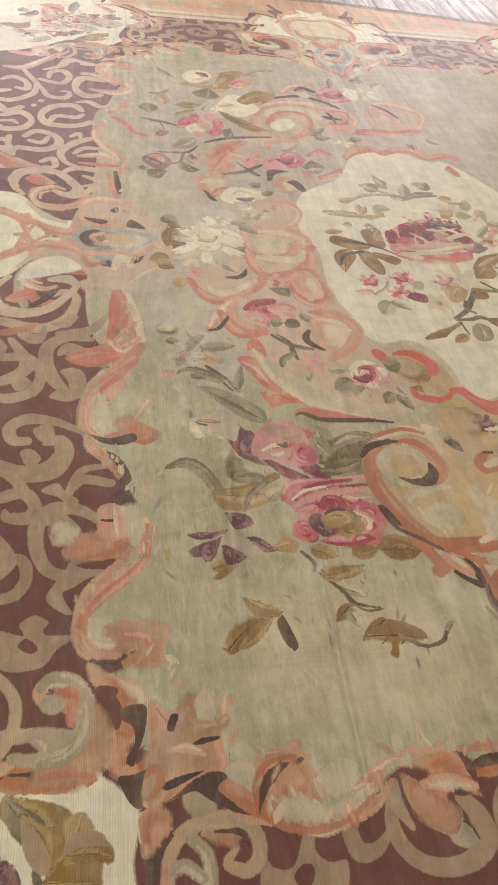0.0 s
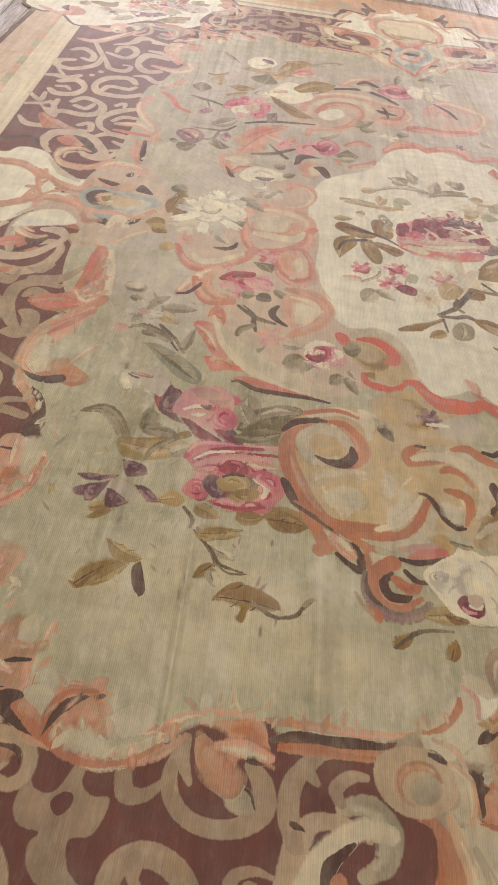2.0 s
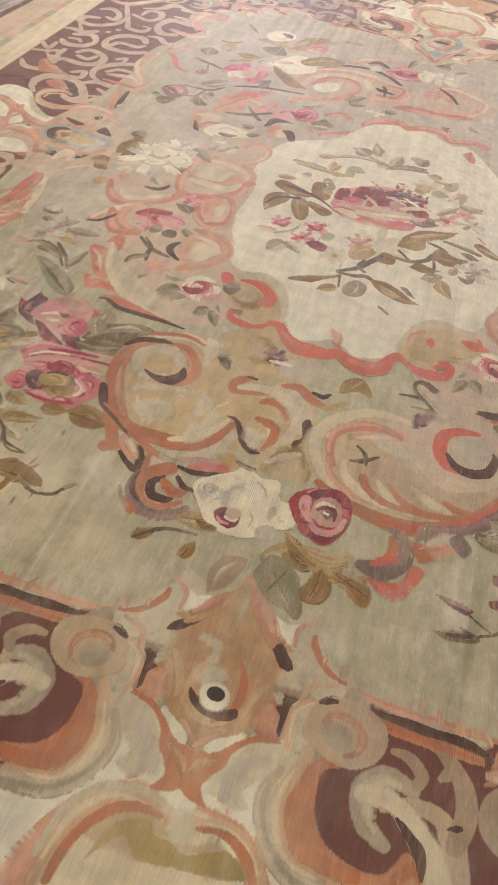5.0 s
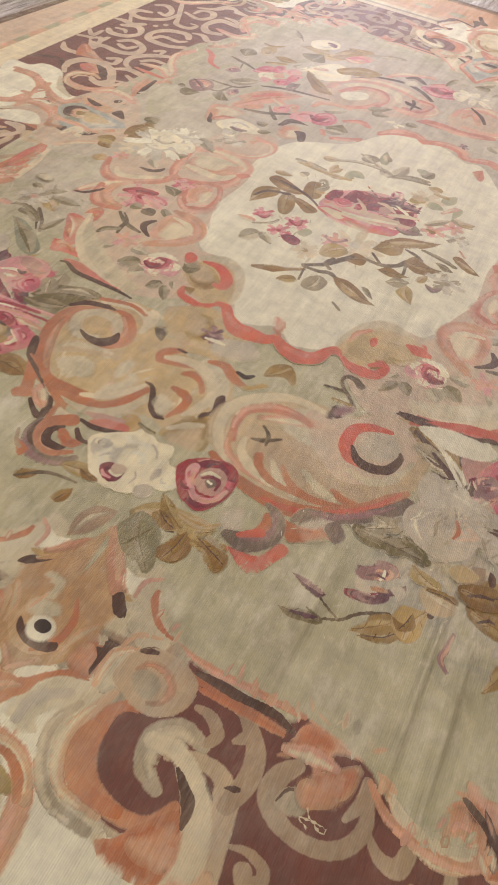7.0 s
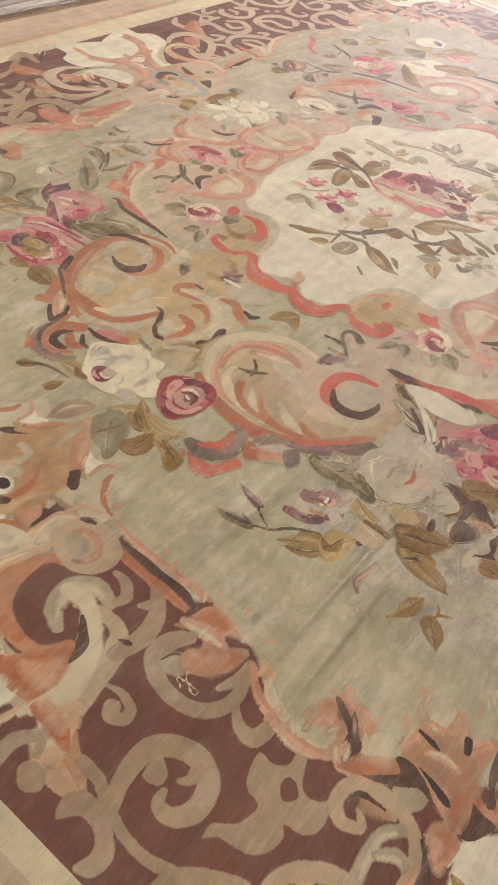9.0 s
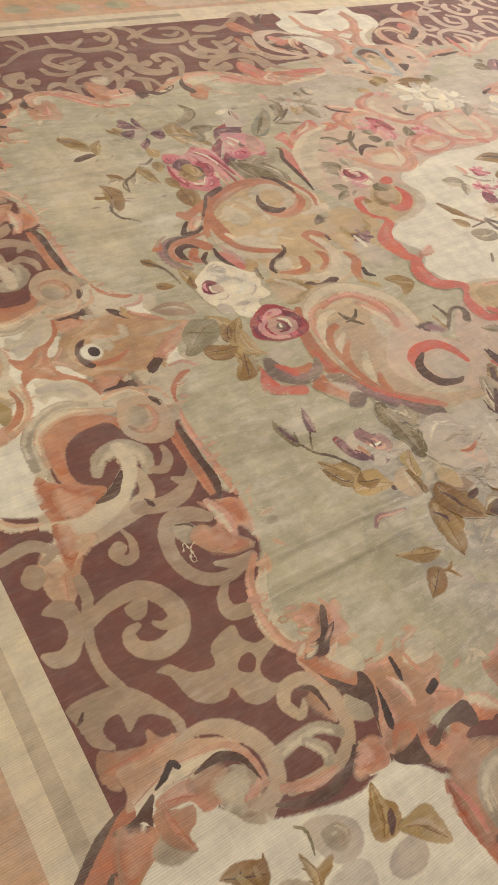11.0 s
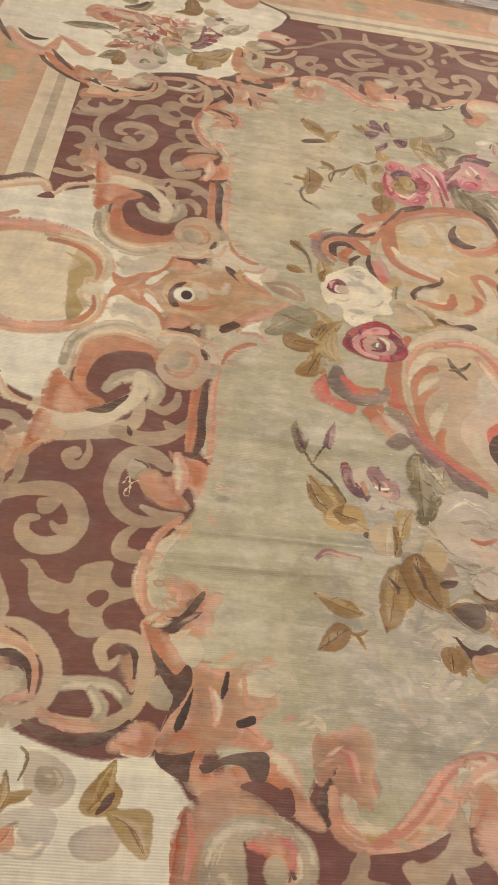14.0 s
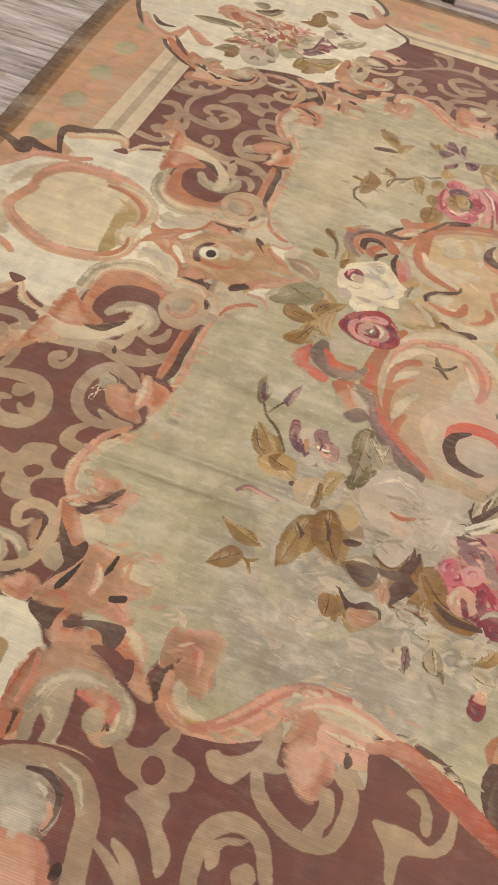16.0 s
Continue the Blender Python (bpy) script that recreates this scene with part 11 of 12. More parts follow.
patch("cream", [(-0.178, 1.928, 1), (-0.143, 1.947), (-0.074, 1.917, 1), (-0.098, 1.892)], "petal")
stroke("cream", [(0.059, 2.051, 12), (0.108, 2.078, 30), (0.161, 2.096, 12)], "petal")
motif("right_spray", "spray of pink roses and brown leaves on the field")
worn_petals((0.66, 0.66), 0.12, 0.12, 40)
worn_petals((0.74, 0.80), 0.10, 0.10, 40)
worn_petals((0.92, 0.70), 0.12, 0.16, 40)
worn_petals((0.95, 0.50), 0.14, 0.12, 30)
dabs((0.85, 0.62), 0.30, 0.26, 90, ("white", "whitegy", "fieldlt", "white"), 0.030, 5, 0.4)
dabs((0.62, 0.42), 0.34, 0.26, 60, ("white", "whitegy", "fieldlt"), 0.024, 5, 0.4)
patch("olive", [(0.851, 0.628), (0.828, 0.648), (0.837, 0.675), (0.868, 0.661)], "leaf")
patch("brownlf", [(0.808, 0.668), (0.826, 0.707), (0.809, 0.733), (0.752, 0.751), (0.81, 0.765), (0.803, 0.795), (0.808, 0.818), (0.865, 0.821), (0.886, 0.792), (0.87, 0.773), (0.9, 0.753), (0.922, 0.725), (0.87, 0.711), (0.846, 0.69)], "leaf")
patch("peach", [(0.882, 0.682), (0.851, 0.703), (0.869, 0.715), (0.922, 0.713), (0.916, 0.695)], "leaf")
patch("umber", [(0.862, 0.732), (0.847, 0.746), (0.892, 0.749), (0.906, 0.726)], "leaf")
patch("olive", [(0.831, 0.766), (0.81, 0.788), (0.831, 0.81), (0.864, 0.788)], "leaf")
patch("olivelt", [(0.983, 0.636), (0.951, 0.65), (0.939, 0.688), (0.962, 0.709), (0.991, 0.682), (1.005, 0.658)], "leaf")
stroke("umber", [(0.95, 0.649, 3), (0.931, 0.678, 9), (0.94, 0.706, 4)])
patch("smoke", [(0.952, 0.626), (0.934, 0.63), (0.948, 0.643), (0.964, 0.638)])
stroke("stemdk", [(0.939, 0.631, 3), (0.922, 0.619, 4), (0.915, 0.604, 2)], "stem")
patch("brown", [(0.874, 0.796), (0.879, 0.84), (0.891, 0.89), (0.911, 0.919), (0.925, 0.886), (0.922, 0.838), (0.902, 0.806)], "leaf")
patch("dusty", [(0.725, 0.801), (0.674, 0.873), (0.636, 0.966), (0.719, 0.99), (0.801, 0.979), (0.843, 0.901), (0.878, 0.831), (0.847, 0.817)], "petal")
patch("mauve", [(0.826, 0.821), (0.821, 0.857), (0.836, 0.891), (0.869, 0.854), (0.871, 0.827)], "petal")
patch("pink", [(0.778, 0.815), (0.747, 0.856), (0.771, 0.886), (0.811, 0.864), (0.815, 0.831)], "petal")
patch("red", [(0.785, 0.827), (0.768, 0.85), (0.791, 0.861), (0.807, 0.84)], "petal")
patch("wine", [(0.697, 0.87), (0.672, 0.899), (0.721, 0.935), (0.755, 0.954), (0.735, 0.906)], "petal")
patch("pink", [(0.762, 0.883), (0.763, 0.917), (0.8, 0.914), (0.82, 0.89)], "petal")
patch("saldk", [(0.714, 0.903), (0.69, 0.936), (0.719, 0.964), (0.739, 0.94)], "petal")
patch("wine", [(0.846, 0.866), (0.849, 0.893), (0.804, 0.908), (0.842, 0.923), (0.895, 0.906), (0.887, 0.881)], "petal")
patch("wine", [(0.894, 0.91), (0.864, 0.935), (0.858, 0.976), (0.902, 0.987), (0.915, 0.937)], "petal")
patch("pink", [(0.805, 0.921), (0.767, 0.968), (0.819, 0.981), (0.844, 0.942)], "petal")
ruffle((0.765, 0.885), 0.085, 60, ("pink", "pinklt", "wine", "rosy", "red"))
patch("leafgy", [(0.66, 0.861), (0.598, 0.873), (0.508, 0.923), (0.54, 0.958), (0.601, 0.932), (0.646, 0.896)], "leaf")
stroke("umber", [(0.677, 0.829, 6), (0.63, 0.877, 20), (0.564, 0.933, 11)])
stroke("umber", [(0.636, 0.868, 3), (0.604, 0.865, 10), (0.574, 0.872, 2)])
stroke("umber", [(0.612, 0.893, 3), (0.579, 0.898, 10), (0.548, 0.911, 2)])
patch("umber", [(0.681, 0.837), (0.67, 0.872), (0.718, 0.883), (0.707, 0.859)])
stroke("ivory", [(0.678, 0.834, 8), (0.645, 0.878, 11), (0.601, 0.936, 13)])
stroke("coral", [(0.683, 0.687, 4), (0.693, 0.713, 15), (0.683, 0.745, 6)], "petal")
patch("moss", [(1.025, 0.764), (0.993, 0.769), (1.002, 0.783), (1.039, 0.785), (1.043, 0.774)], "leaf")
patch("moss", [(1.03, 0.816), (0.978, 0.818), (0.985, 0.848), (1.048, 0.858), (1.027, 0.837)], "leaf")
leaf("leafgy", (1.025, 0.81), (1.088, 0.855), 0.012)
leaf("moss", (0.978, 0.916), (0.938, 0.967), 0.015)
patch("wine", [(1.081, 0.912), (1.038, 0.922), (1.031, 0.937), (1.067, 0.95), (1.096, 0.936)], "petal")
stroke("coral", [(0.502, 1.026, 14), (0.625, 1.081, 35), (0.765, 1.104, 30)], "scroll")
stroke("umber", [(0.431, 1.024, 7), (0.523, 1.028, 25), (0.645, 1.037, 9)])
patch("ivory", [(0.5, 1.006), (0.585, 1.048), (0.713, 1.038), (0.696, 0.985), (0.602, 0.964)])
patch("pink", [(0.688, 0.919), (0.733, 1.021), (0.801, 1.066), (0.841, 0.945), (0.771, 0.914), (0.723, 0.896)], "petal")
patch("wine", [(0.738, 1.006), (0.768, 1.066), (0.806, 1.076), (0.814, 1.027), (0.775, 0.996)], "petal")
patch("mauve", [(0.693, 0.864), (0.732, 0.934), (0.793, 0.944), (0.769, 0.875), (0.72, 0.835)], "petal")
patch("red", [(0.757, 0.865), (0.809, 0.944), (0.854, 0.93), (0.873, 0.848), (0.8, 0.833)], "petal")
patch("brownlf", [(0.77, 0.767), (0.806, 0.818), (0.873, 0.848), (0.908, 0.741), (0.858, 0.713), (0.828, 0.755)], "leaf")
patch("umber", [(0.764, 0.771), (0.818, 0.763), (0.85, 0.728), (0.823, 0.729)], "leaf")
motif("brown_leaf_spray", "brown leaves and mauve petals of the worn spray")
worn_petals((0.669, 0.57), 0.082, 0.082, 40)
worn_petals((0.652, 0.69), 0.096, 0.096, 70)
worn_petals((0.671, 0.801), 0.069, 0.069, 40)
worn_petals((0.966, 0.795), 0.097, 0.097, 50)
worn_petals((0.979, 0.928), 0.061, 0.061, 30)
patch("moss", [(0.426, 0.287), (0.395, 0.301, 1), (0.441, 0.302), (0.474, 0.306, 1), (0.451, 0.33, 1), (0.492, 0.318), (0.485, 0.3)], "leaf")
stroke("plum", [(0.421, 0.303, 5), (0.457, 0.309, 13), (0.484, 0.319, 6)])
patch("plum", [(0.462, 0.364), (0.423, 0.375), (0.391, 0.394, 1), (0.438, 0.389), (0.476, 0.379, 1)], "leaf")
stroke("stemdk", [(0.489, 0.319, 6), (0.527, 0.338, 8), (0.554, 0.369, 8), (0.59, 0.394, 8), (0.618, 0.411, 4)])
stroke("stemdk", [(0.466, 0.367, 5), (0.502, 0.345, 5), (0.522, 0.338, 5)])
patch("olive", [(0.549, 0.324, 1), (0.578, 0.343), (0.581, 0.381), (0.619, 0.407), (0.644, 0.391), (0.632, 0.36), (0.597, 0.336)], "leaf")
patch("brownlf", [(0.571, 0.322, 1), (0.619, 0.341), (0.651, 0.378), (0.661, 0.392, 1), (0.65, 0.353), (0.613, 0.326)], "leaf")
patch("gold", [(0.661, 0.356), (0.625, 0.392), (0.634, 0.442), (0.672, 0.452), (0.693, 0.465, 1), (0.693, 0.413), (0.689, 0.376)], "leaf")
patch("brownlf", [(0.644, 0.378), (0.623, 0.405, 1), (0.664, 0.396, 1), (0.662, 0.437, 1), (0.678, 0.401)], "leaf")
disc("umber", (0.698, 0.45), 0.008, 0.008)
patch("wine", [(0.516, 0.401), (0.506, 0.418, 1), (0.547, 0.43), (0.583, 0.455), (0.602, 0.444, 1), (0.575, 0.414)], "petal")
patch("plum", [(0.596, 0.445, 1), (0.594, 0.464), (0.626, 0.496, 1), (0.629, 0.474)], "petal")
patch("plum", [(0.527, 0.467), (0.509, 0.491, 1), (0.538, 0.502), (0.544, 0.517, 1), (0.563, 0.493), (0.55, 0.472)], "petal")
patch("mauve", [(0.56, 0.493), (0.548, 0.527), (0.589, 0.535), (0.61, 0.508, 1), (0.587, 0.497)], "petal")
patch("worn", [(0.531, 0.43), (0.519, 0.463), (0.55, 0.474), (0.582, 0.459, 1), (0.569, 0.44)], "petal")
patch("moss", [(0.491, 0.56), (0.46, 0.584), (0.477, 0.602), (0.518, 0.605), (0.564, 0.613), (0.593, 0.63), (0.612, 0.618, 1), (0.571, 0.584), (0.539, 0.559)], "leaf")
stroke("leafgy", [(0.488, 0.581, 6), (0.535, 0.595, 14), (0.587, 0.615, 6)])
patch("leafgy", [(0.507, 0.626), (0.493, 0.648, 1), (0.542, 0.664), (0.556, 0.639, 1)], "leaf")
patch("moss", [(0.641, 0.567), (0.589, 0.595), (0.577, 0.632, 1), (0.624, 0.618), (0.66, 0.586)], "leaf")
patch("sand", [(0.693, 0.456), (0.661, 0.491), (0.665, 0.515), (0.707, 0.519), (0.747, 0.495), (0.73, 0.466)], "leaf")
patch("brownlf", [(0.67, 0.509, 1), (0.679, 0.522), (0.737, 0.523), (0.746, 0.507, 1)], "leaf")
patch("olivelt", [(0.636, 0.518), (0.62, 0.561, 1), (0.691, 0.544), (0.701, 0.524, 1)], "leaf")
stroke("mauve", [(0.77, 0.334, 6), (0.747, 0.359, 15), (0.752, 0.391, 14), (0.757, 0.433, 7)], "petal")
patch("brownlf", [(0.87, 0.464), (0.819, 0.476), (0.767, 0.505), (0.775, 0.524), (0.841, 0.511), (0.892, 0.493), (0.92, 0.473, 1)], "leaf")
patch("olive", [(0.777, 0.504, 1), (0.788, 0.527), (0.844, 0.541), (0.878, 0.506), (0.915, 0.477, 1), (0.841, 0.504)], "leaf")
patch("olive", [(0.745, 0.532, 1), (0.755, 0.562), (0.793, 0.612), (0.866, 0.61, 1), (0.855, 0.579), (0.832, 0.552), (0.8, 0.532)], "leaf")
patch("brownlf", [(0.736, 0.549, 1), (0.757, 0.568), (0.812, 0.569, 1), (0.788, 0.552)], "leaf")
patch("tan", [(0.712, 0.579), (0.716, 0.61), (0.751, 0.63), (0.779, 0.641, 1), (0.783, 0.601), (0.756, 0.58)], "leaf")
patch("umber", [(0.802, 0.596), (0.791, 0.612), (0.79, 0.639, 1), (0.806, 0.628), (0.81, 0.603)])
patch("olive", [(0.844, 0.329, 1), (0.855, 0.357), (0.857, 0.403), (0.885, 0.432, 1), (0.895, 0.401), (0.886, 0.367)], "leaf")
patch("brownlf", [(0.966, 0.333, 1), (0.922, 0.354), (0.905, 0.377), (0.917, 0.401), (0.947, 0.393), (0.965, 0.369)], "leaf")
stroke("olive", [(0.924, 0.399, 5), (0.928, 0.415, 9), (0.915, 0.436, 4)])
stroke("olive", [(0.925, 0.41, 5), (0.945, 0.422, 8), (0.958, 0.43, 3)])
patch("leafgy", [(0.851, 0.607, 1), (0.82, 0.644), (0.823, 0.68), (0.85, 0.69, 1), (0.85, 0.64)], "leaf")
patch("brownlf", [(0.857, 0.606, 1), (0.843, 0.629), (0.857, 0.674), (0.874, 0.698), (0.902, 0.678), (0.893, 0.645)], "leaf")
flower("olive", "moss", (0.965, 0.621), 0.036, 6)
patch("umber", [(0.926, 0.625, 1), (0.939, 0.637), (0.943, 0.662, 1), (0.962, 0.639)])
patch("tan", [(0.973, 0.643), (0.947, 0.682, 1), (0.981, 0.69), (0.996, 0.662)], "leaf")
motif("right_peony", "mottled crimson and mauve peony of the worn spray")
ruffle((0.783, 0.907), 0.077, 34, ("pink", "wine", "pinklt", "mauve", "dusty"))
patch("plum", [(0.841, 0.87, 1), (0.854, 0.89), (0.892, 0.901, 1), (0.879, 0.881)], "petal")
patch("wine", [(0.806, 0.903, 1), (0.82, 0.924), (0.856, 0.921), (0.869, 0.907, 1)], "petal")
patch("mauve", [(0.696, 0.878, 1), (0.69, 0.91), (0.725, 0.94), (0.749, 0.917, 1)], "petal")
patch("pink", [(0.775, 0.816), (0.767, 0.854), (0.793, 0.883), (0.821, 0.848), (0.809, 0.824)], "petal")
stroke("rosy", [(0.779, 0.843, 6), (0.774, 0.874, 14), (0.778, 0.9, 6)], "petal")
motif("far_palmette", "pale blue and pink palmette at the far side")
patch("fieldlt", [(-0.178, 3.987), (-0.08, 4.18), (0.027, 4.241), (0.167, 4.136), (0.182, 3.927), (0.051, 3.807), (-0.009, 3.655), (-0.077, 3.738), (-0.18, 3.772)])
patch("blue", [(-0.136, 3.901), (-0.076, 4.067), (0.006, 4.136), (0.084, 4.098), (0.111, 3.994), (0.05, 3.855), (-0.011, 3.716), (-0.08, 3.806)])
stroke("blush", [(-0.088, 4.175, 30), (-0.008, 4.11, 111), (0.082, 4.235, 23)])
stroke("blush", [(-0.166, 3.994, 25), (-0.114, 3.979, 24), (-0.128, 3.833, 25), (-0.063, 3.745, 35), (-0.01, 3.67, 26)])
stroke("blush", [(0.153, 3.987, 12), (0.109, 3.887, 32), (0.051, 3.807, 30), (-0.005, 3.664, 15)])
stroke("rosy", [(-0.077, 3.921, 15), (-0.043, 4.018, 35), (0.008, 4.065, 62), (0.054, 4.037, 22), (0.034, 3.939, 13)])
stroke("blush", [(-0.062, 3.904, 24), (-0.002, 3.886, 44), (0.051, 3.974, 15)])
disc("umber", (-0.006, 3.986), 0.048, 0.022)
disc("black", (-0.005, 3.991), 0.034, 0.014)
stroke("umber", [(-0.148, 4.004, 10), (-0.132, 4.031, 35), (-0.115, 3.996, 10)])
stroke("umber", [(0.08, 3.822, 10), (0.109, 3.862, 25), (0.129, 3.865, 17)])
stroke("umber", [(-0.173, 3.954, 15), (-0.145, 3.935, 26), (-0.129, 3.91, 8)])
stroke("cream", [(-0.217, 3.899, 25), (-0.17, 3.852, 44), (-0.135, 3.755, 15)], "leaf")
stroke("rosy", [(-0.262, 3.896, 20), (-0.198, 3.837, 33), (-0.149, 3.747, 14)], "leaf")
stroke("cream", [(0.122, 4.044, 34), (0.212, 4.007, 79), (0.318, 4.044, 41)], "leaf")
stroke("rosy", [(0.146, 3.857, 22), (0.212, 3.893, 37), (0.287, 3.984, 17)], "leaf")
leaf("moss", (-0.094, 3.637), (-0.121, 3.489), 0.038)
leaf("leafgy", (0.041, 3.65), (0.09, 3.731), 0.058)
motif("ribbon", "brick ribbon edging the field")
stroke("rosy", [(1.211, 0.571, 8), (1.164, 0.648, 26), (1.171, 0.739, 23), (1.219, 0.867, 7)])
stroke("brick", [(1.217, 0.744, 21), (1.203, 0.813, 38), (1.248, 0.884, 46), (1.29, 0.961, 44), (1.323, 1.015, 39)], "scroll")
patch("umber", [(1.262, 0.974), (1.212, 0.976), (1.181, 1.003), (1.296, 1.012), (1.294, 0.992)])
motif("corner_leaf_spray", "brown and olive leaves with grey flowers in the near corner shield")
patch("greytan", [(1.271, -0.331), (1.242, -0.311), (1.238, -0.271), (1.234, -0.236), (1.257, -0.205), (1.29, -0.195), (1.338, -0.2), (1.317, -0.336)], "petal")
patch("worn", [(1.27, -0.307), (1.251, -0.277), (1.257, -0.237), (1.291, -0.219), (1.308, -0.254), (1.302, -0.293)], "petal")
patch("worn", [(1.185, -0.168), (1.189, -0.123), (1.221, -0.083), (1.259, -0.093), (1.268, -0.131), (1.244, -0.161)], "petal")
patch("greytan", [(1.208, -0.146), (1.207, -0.114), (1.233, -0.101), (1.249, -0.124), (1.237, -0.144)], "petal")
patch("whitegy", [(1.295, -0.196), (1.271, -0.168), (1.269, -0.121), (1.29, -0.101), (1.34, -0.126), (1.33, -0.192)], "petal")
patch("worn", [(1.309, -0.077), (1.289, -0.04), (1.295, -0.003), (1.323, -0.001), (1.34, -0.027), (1.334, -0.068)], "petal")
patch("brownlf", [(1.179, -0.328), (1.171, -0.3), (1.177, -0.275), (1.188, -0.254), (1.181, -0.248), (1.213, -0.252), (1.23, -0.27), (1.242, -0.284), (1.225, -0.297), (1.196, -0.311)], "leaf")
leaf("olivelt", (1.186, -0.302), (1.232, -0.283), 0.013)
leaf("olive", (1.191, -0.269), (1.233, -0.276), 0.009, 0)
patch("brownlf", [(1.244, -0.376), (1.221, -0.365), (1.205, -0.346), (1.203, -0.326), (1.224, -0.31), (1.248, -0.32), (1.252, -0.35)], "leaf")
leaf("olive", (1.24, -0.36), (1.213, -0.321), 0.011, 0)
patch("olive", [(1.214, -0.197), (1.231, -0.189), (1.246, -0.186), (1.242, -0.149), (1.259, -0.16), (1.268, -0.183), (1.287, -0.199), (1.257, -0.202)], "leaf")
stroke("moss", [(1.175, -0.183, 4), (1.187, -0.168, 6), (1.205, -0.167, 5), (1.231, -0.175, 2)], "stem")
patch("olive", [(1.248, -0.069), (1.221, -0.052), (1.187, -0.021), (1.22, -0.018), (1.237, -0.003), (1.27, -0.015), (1.277, -0.049), (1.268, -0.069)], "leaf")
patch("umber", [(1.267, -0.042), (1.243, -0.028), (1.239, -0.015), (1.26, -0.022), (1.274, -0.041)], "leaf")
stroke("olivelt", [(1.199, -0.027, 2), (1.227, -0.042, 5), (1.26, -0.052, 2)])
patch("olivelt", [(1.27, -0.025), (1.263, 0.007), (1.262, 0.039), (1.279, 0.051), (1.333, 0.046), (1.322, 0.017), (1.3, -0.005)], "leaf")
stroke("brownlf", [(1.274, -0.017, 2), (1.289, 0.013, 4), (1.327, 0.04, 1)])
patch("brownlf", [(1.302, -0.382), (1.27, -0.378), (1.272, -0.355), (1.294, -0.347), (1.307, -0.35)], "leaf")
patch("salmon", [(1.316, -0.199), (1.301, -0.185), (1.295, -0.17), (1.322, -0.161), (1.333, -0.173), (1.329, -0.197)], "leaf")
motif("corner_leaf", "olive and tan leaves in the corner shield")
patch("olive", [(-1.391, 0.053), (-1.358, 0.035), (-1.329, 0.023), (-1.321, 0.026), (-1.312, -0.01), (-1.319, -0.031), (-1.332, -0.05), (-1.339, -0.012), (-1.357, 0.025)], "leaf")
patch("tan", [(-1.385, 0.043), (-1.367, 0.031), (-1.341, -0.003), (-1.332, -0.03), (-1.339, -0.05), (-1.362, -0.036), (-1.379, -0.004)], "leaf")
patch("tan", [(-1.311, -0.021), (-1.3, 0.007), (-1.266, 0.016), (-1.242, 0.006), (-1.238, -0.001), (-1.224, -0.022), (-1.231, -0.041), (-1.261, -0.029), (-1.289, -0.028)], "leaf")
patch("olive", [(-1.31, -0.024), (-1.28, -0.013), (-1.242, -0.013), (-1.225, -0.022), (-1.229, -0.041), (-1.265, -0.029)], "leaf")
patch("olive", [(-1.338, -0.055), (-1.312, -0.039), (-1.275, -0.039), (-1.26, -0.049), (-1.25, -0.057), (-1.243, -0.073), (-1.273, -0.086), (-1.332, -0.08)], "leaf")
stroke("olive", [(-1.334, -0.052, 3), (-1.321, -0.039, 4), (-1.307, -0.027, 2)], "stem")
patch("plum", [(-1.421, -0.038), (-1.409, -0.023), (-1.401, -0.025), (-1.407, -0.044), (-1.419, -0.06)], "petal")
motif("near_side_scroll", "tan scrolls on brown beside the worn corner of the field")
patch("brown", [(1.374, 0.32), (1.318, 0.388), (1.3, 0.489), (1.266, 0.566), (1.26, 0.65), (1.293, 0.744), (1.225, 0.746), (1.224, 0.794), (1.256, 0.864), (1.296, 0.942), (1.324, 0.998), (1.421, 1.007), (1.534, 0.663), (1.604, 0.404), (1.482, 0.341)])
patch("tan", [(1.37, 0.302), (1.356, 0.312), (1.361, 0.341), (1.347, 0.367), (1.322, 0.378), (1.304, 0.399), (1.321, 0.409), (1.344, 0.403), (1.352, 0.438), (1.366, 0.454), (1.397, 0.449), (1.411, 0.424), (1.431, 0.432), (1.46, 0.428), (1.487, 0.453), (1.511, 0.46), (1.536, 0.448), (1.498, 0.423), (1.463, 0.393), (1.444, 0.355), (1.42, 0.37), (1.408, 0.334), (1.39, 0.316)], "scroll")
patch("brown", [(1.389, 0.363), (1.366, 0.369), (1.364, 0.39), (1.383, 0.405), (1.406, 0.396), (1.408, 0.376)])
patch("tan", [(1.328, 0.461), (1.316, 0.479), (1.32, 0.496), (1.302, 0.533), (1.268, 0.555), (1.218, 0.574, 1), (1.257, 0.585), (1.299, 0.586), (1.306, 0.609, 1), (1.319, 0.591), (1.326, 0.551), (1.348, 0.532), (1.362, 0.515), (1.356, 0.482)], "scroll")
stroke("tan", [(1.329, 0.557, 21), (1.363, 0.573, 27), (1.392, 0.612, 29), (1.407, 0.657, 29), (1.399, 0.706, 25), (1.357, 0.726, 30), (1.308, 0.728, 28), (1.281, 0.698, 22), (1.277, 0.681, 13)], "scroll")
patch("tan", [(1.402, 0.656), (1.356, 0.675), (1.317, 0.675), (1.315, 0.696), (1.355, 0.705), (1.377, 0.695), (1.405, 0.687)], "scroll")
patch("tan", [(1.336, 0.773), (1.33, 0.803), (1.33, 0.844), (1.342, 0.877), (1.306, 0.902), (1.265, 0.907, 1), (1.28, 0.92), (1.329, 0.916), (1.357, 0.889), (1.369, 0.841), (1.386, 0.829), (1.421, 0.825), (1.419, 0.81), (1.377, 0.802)], "scroll")
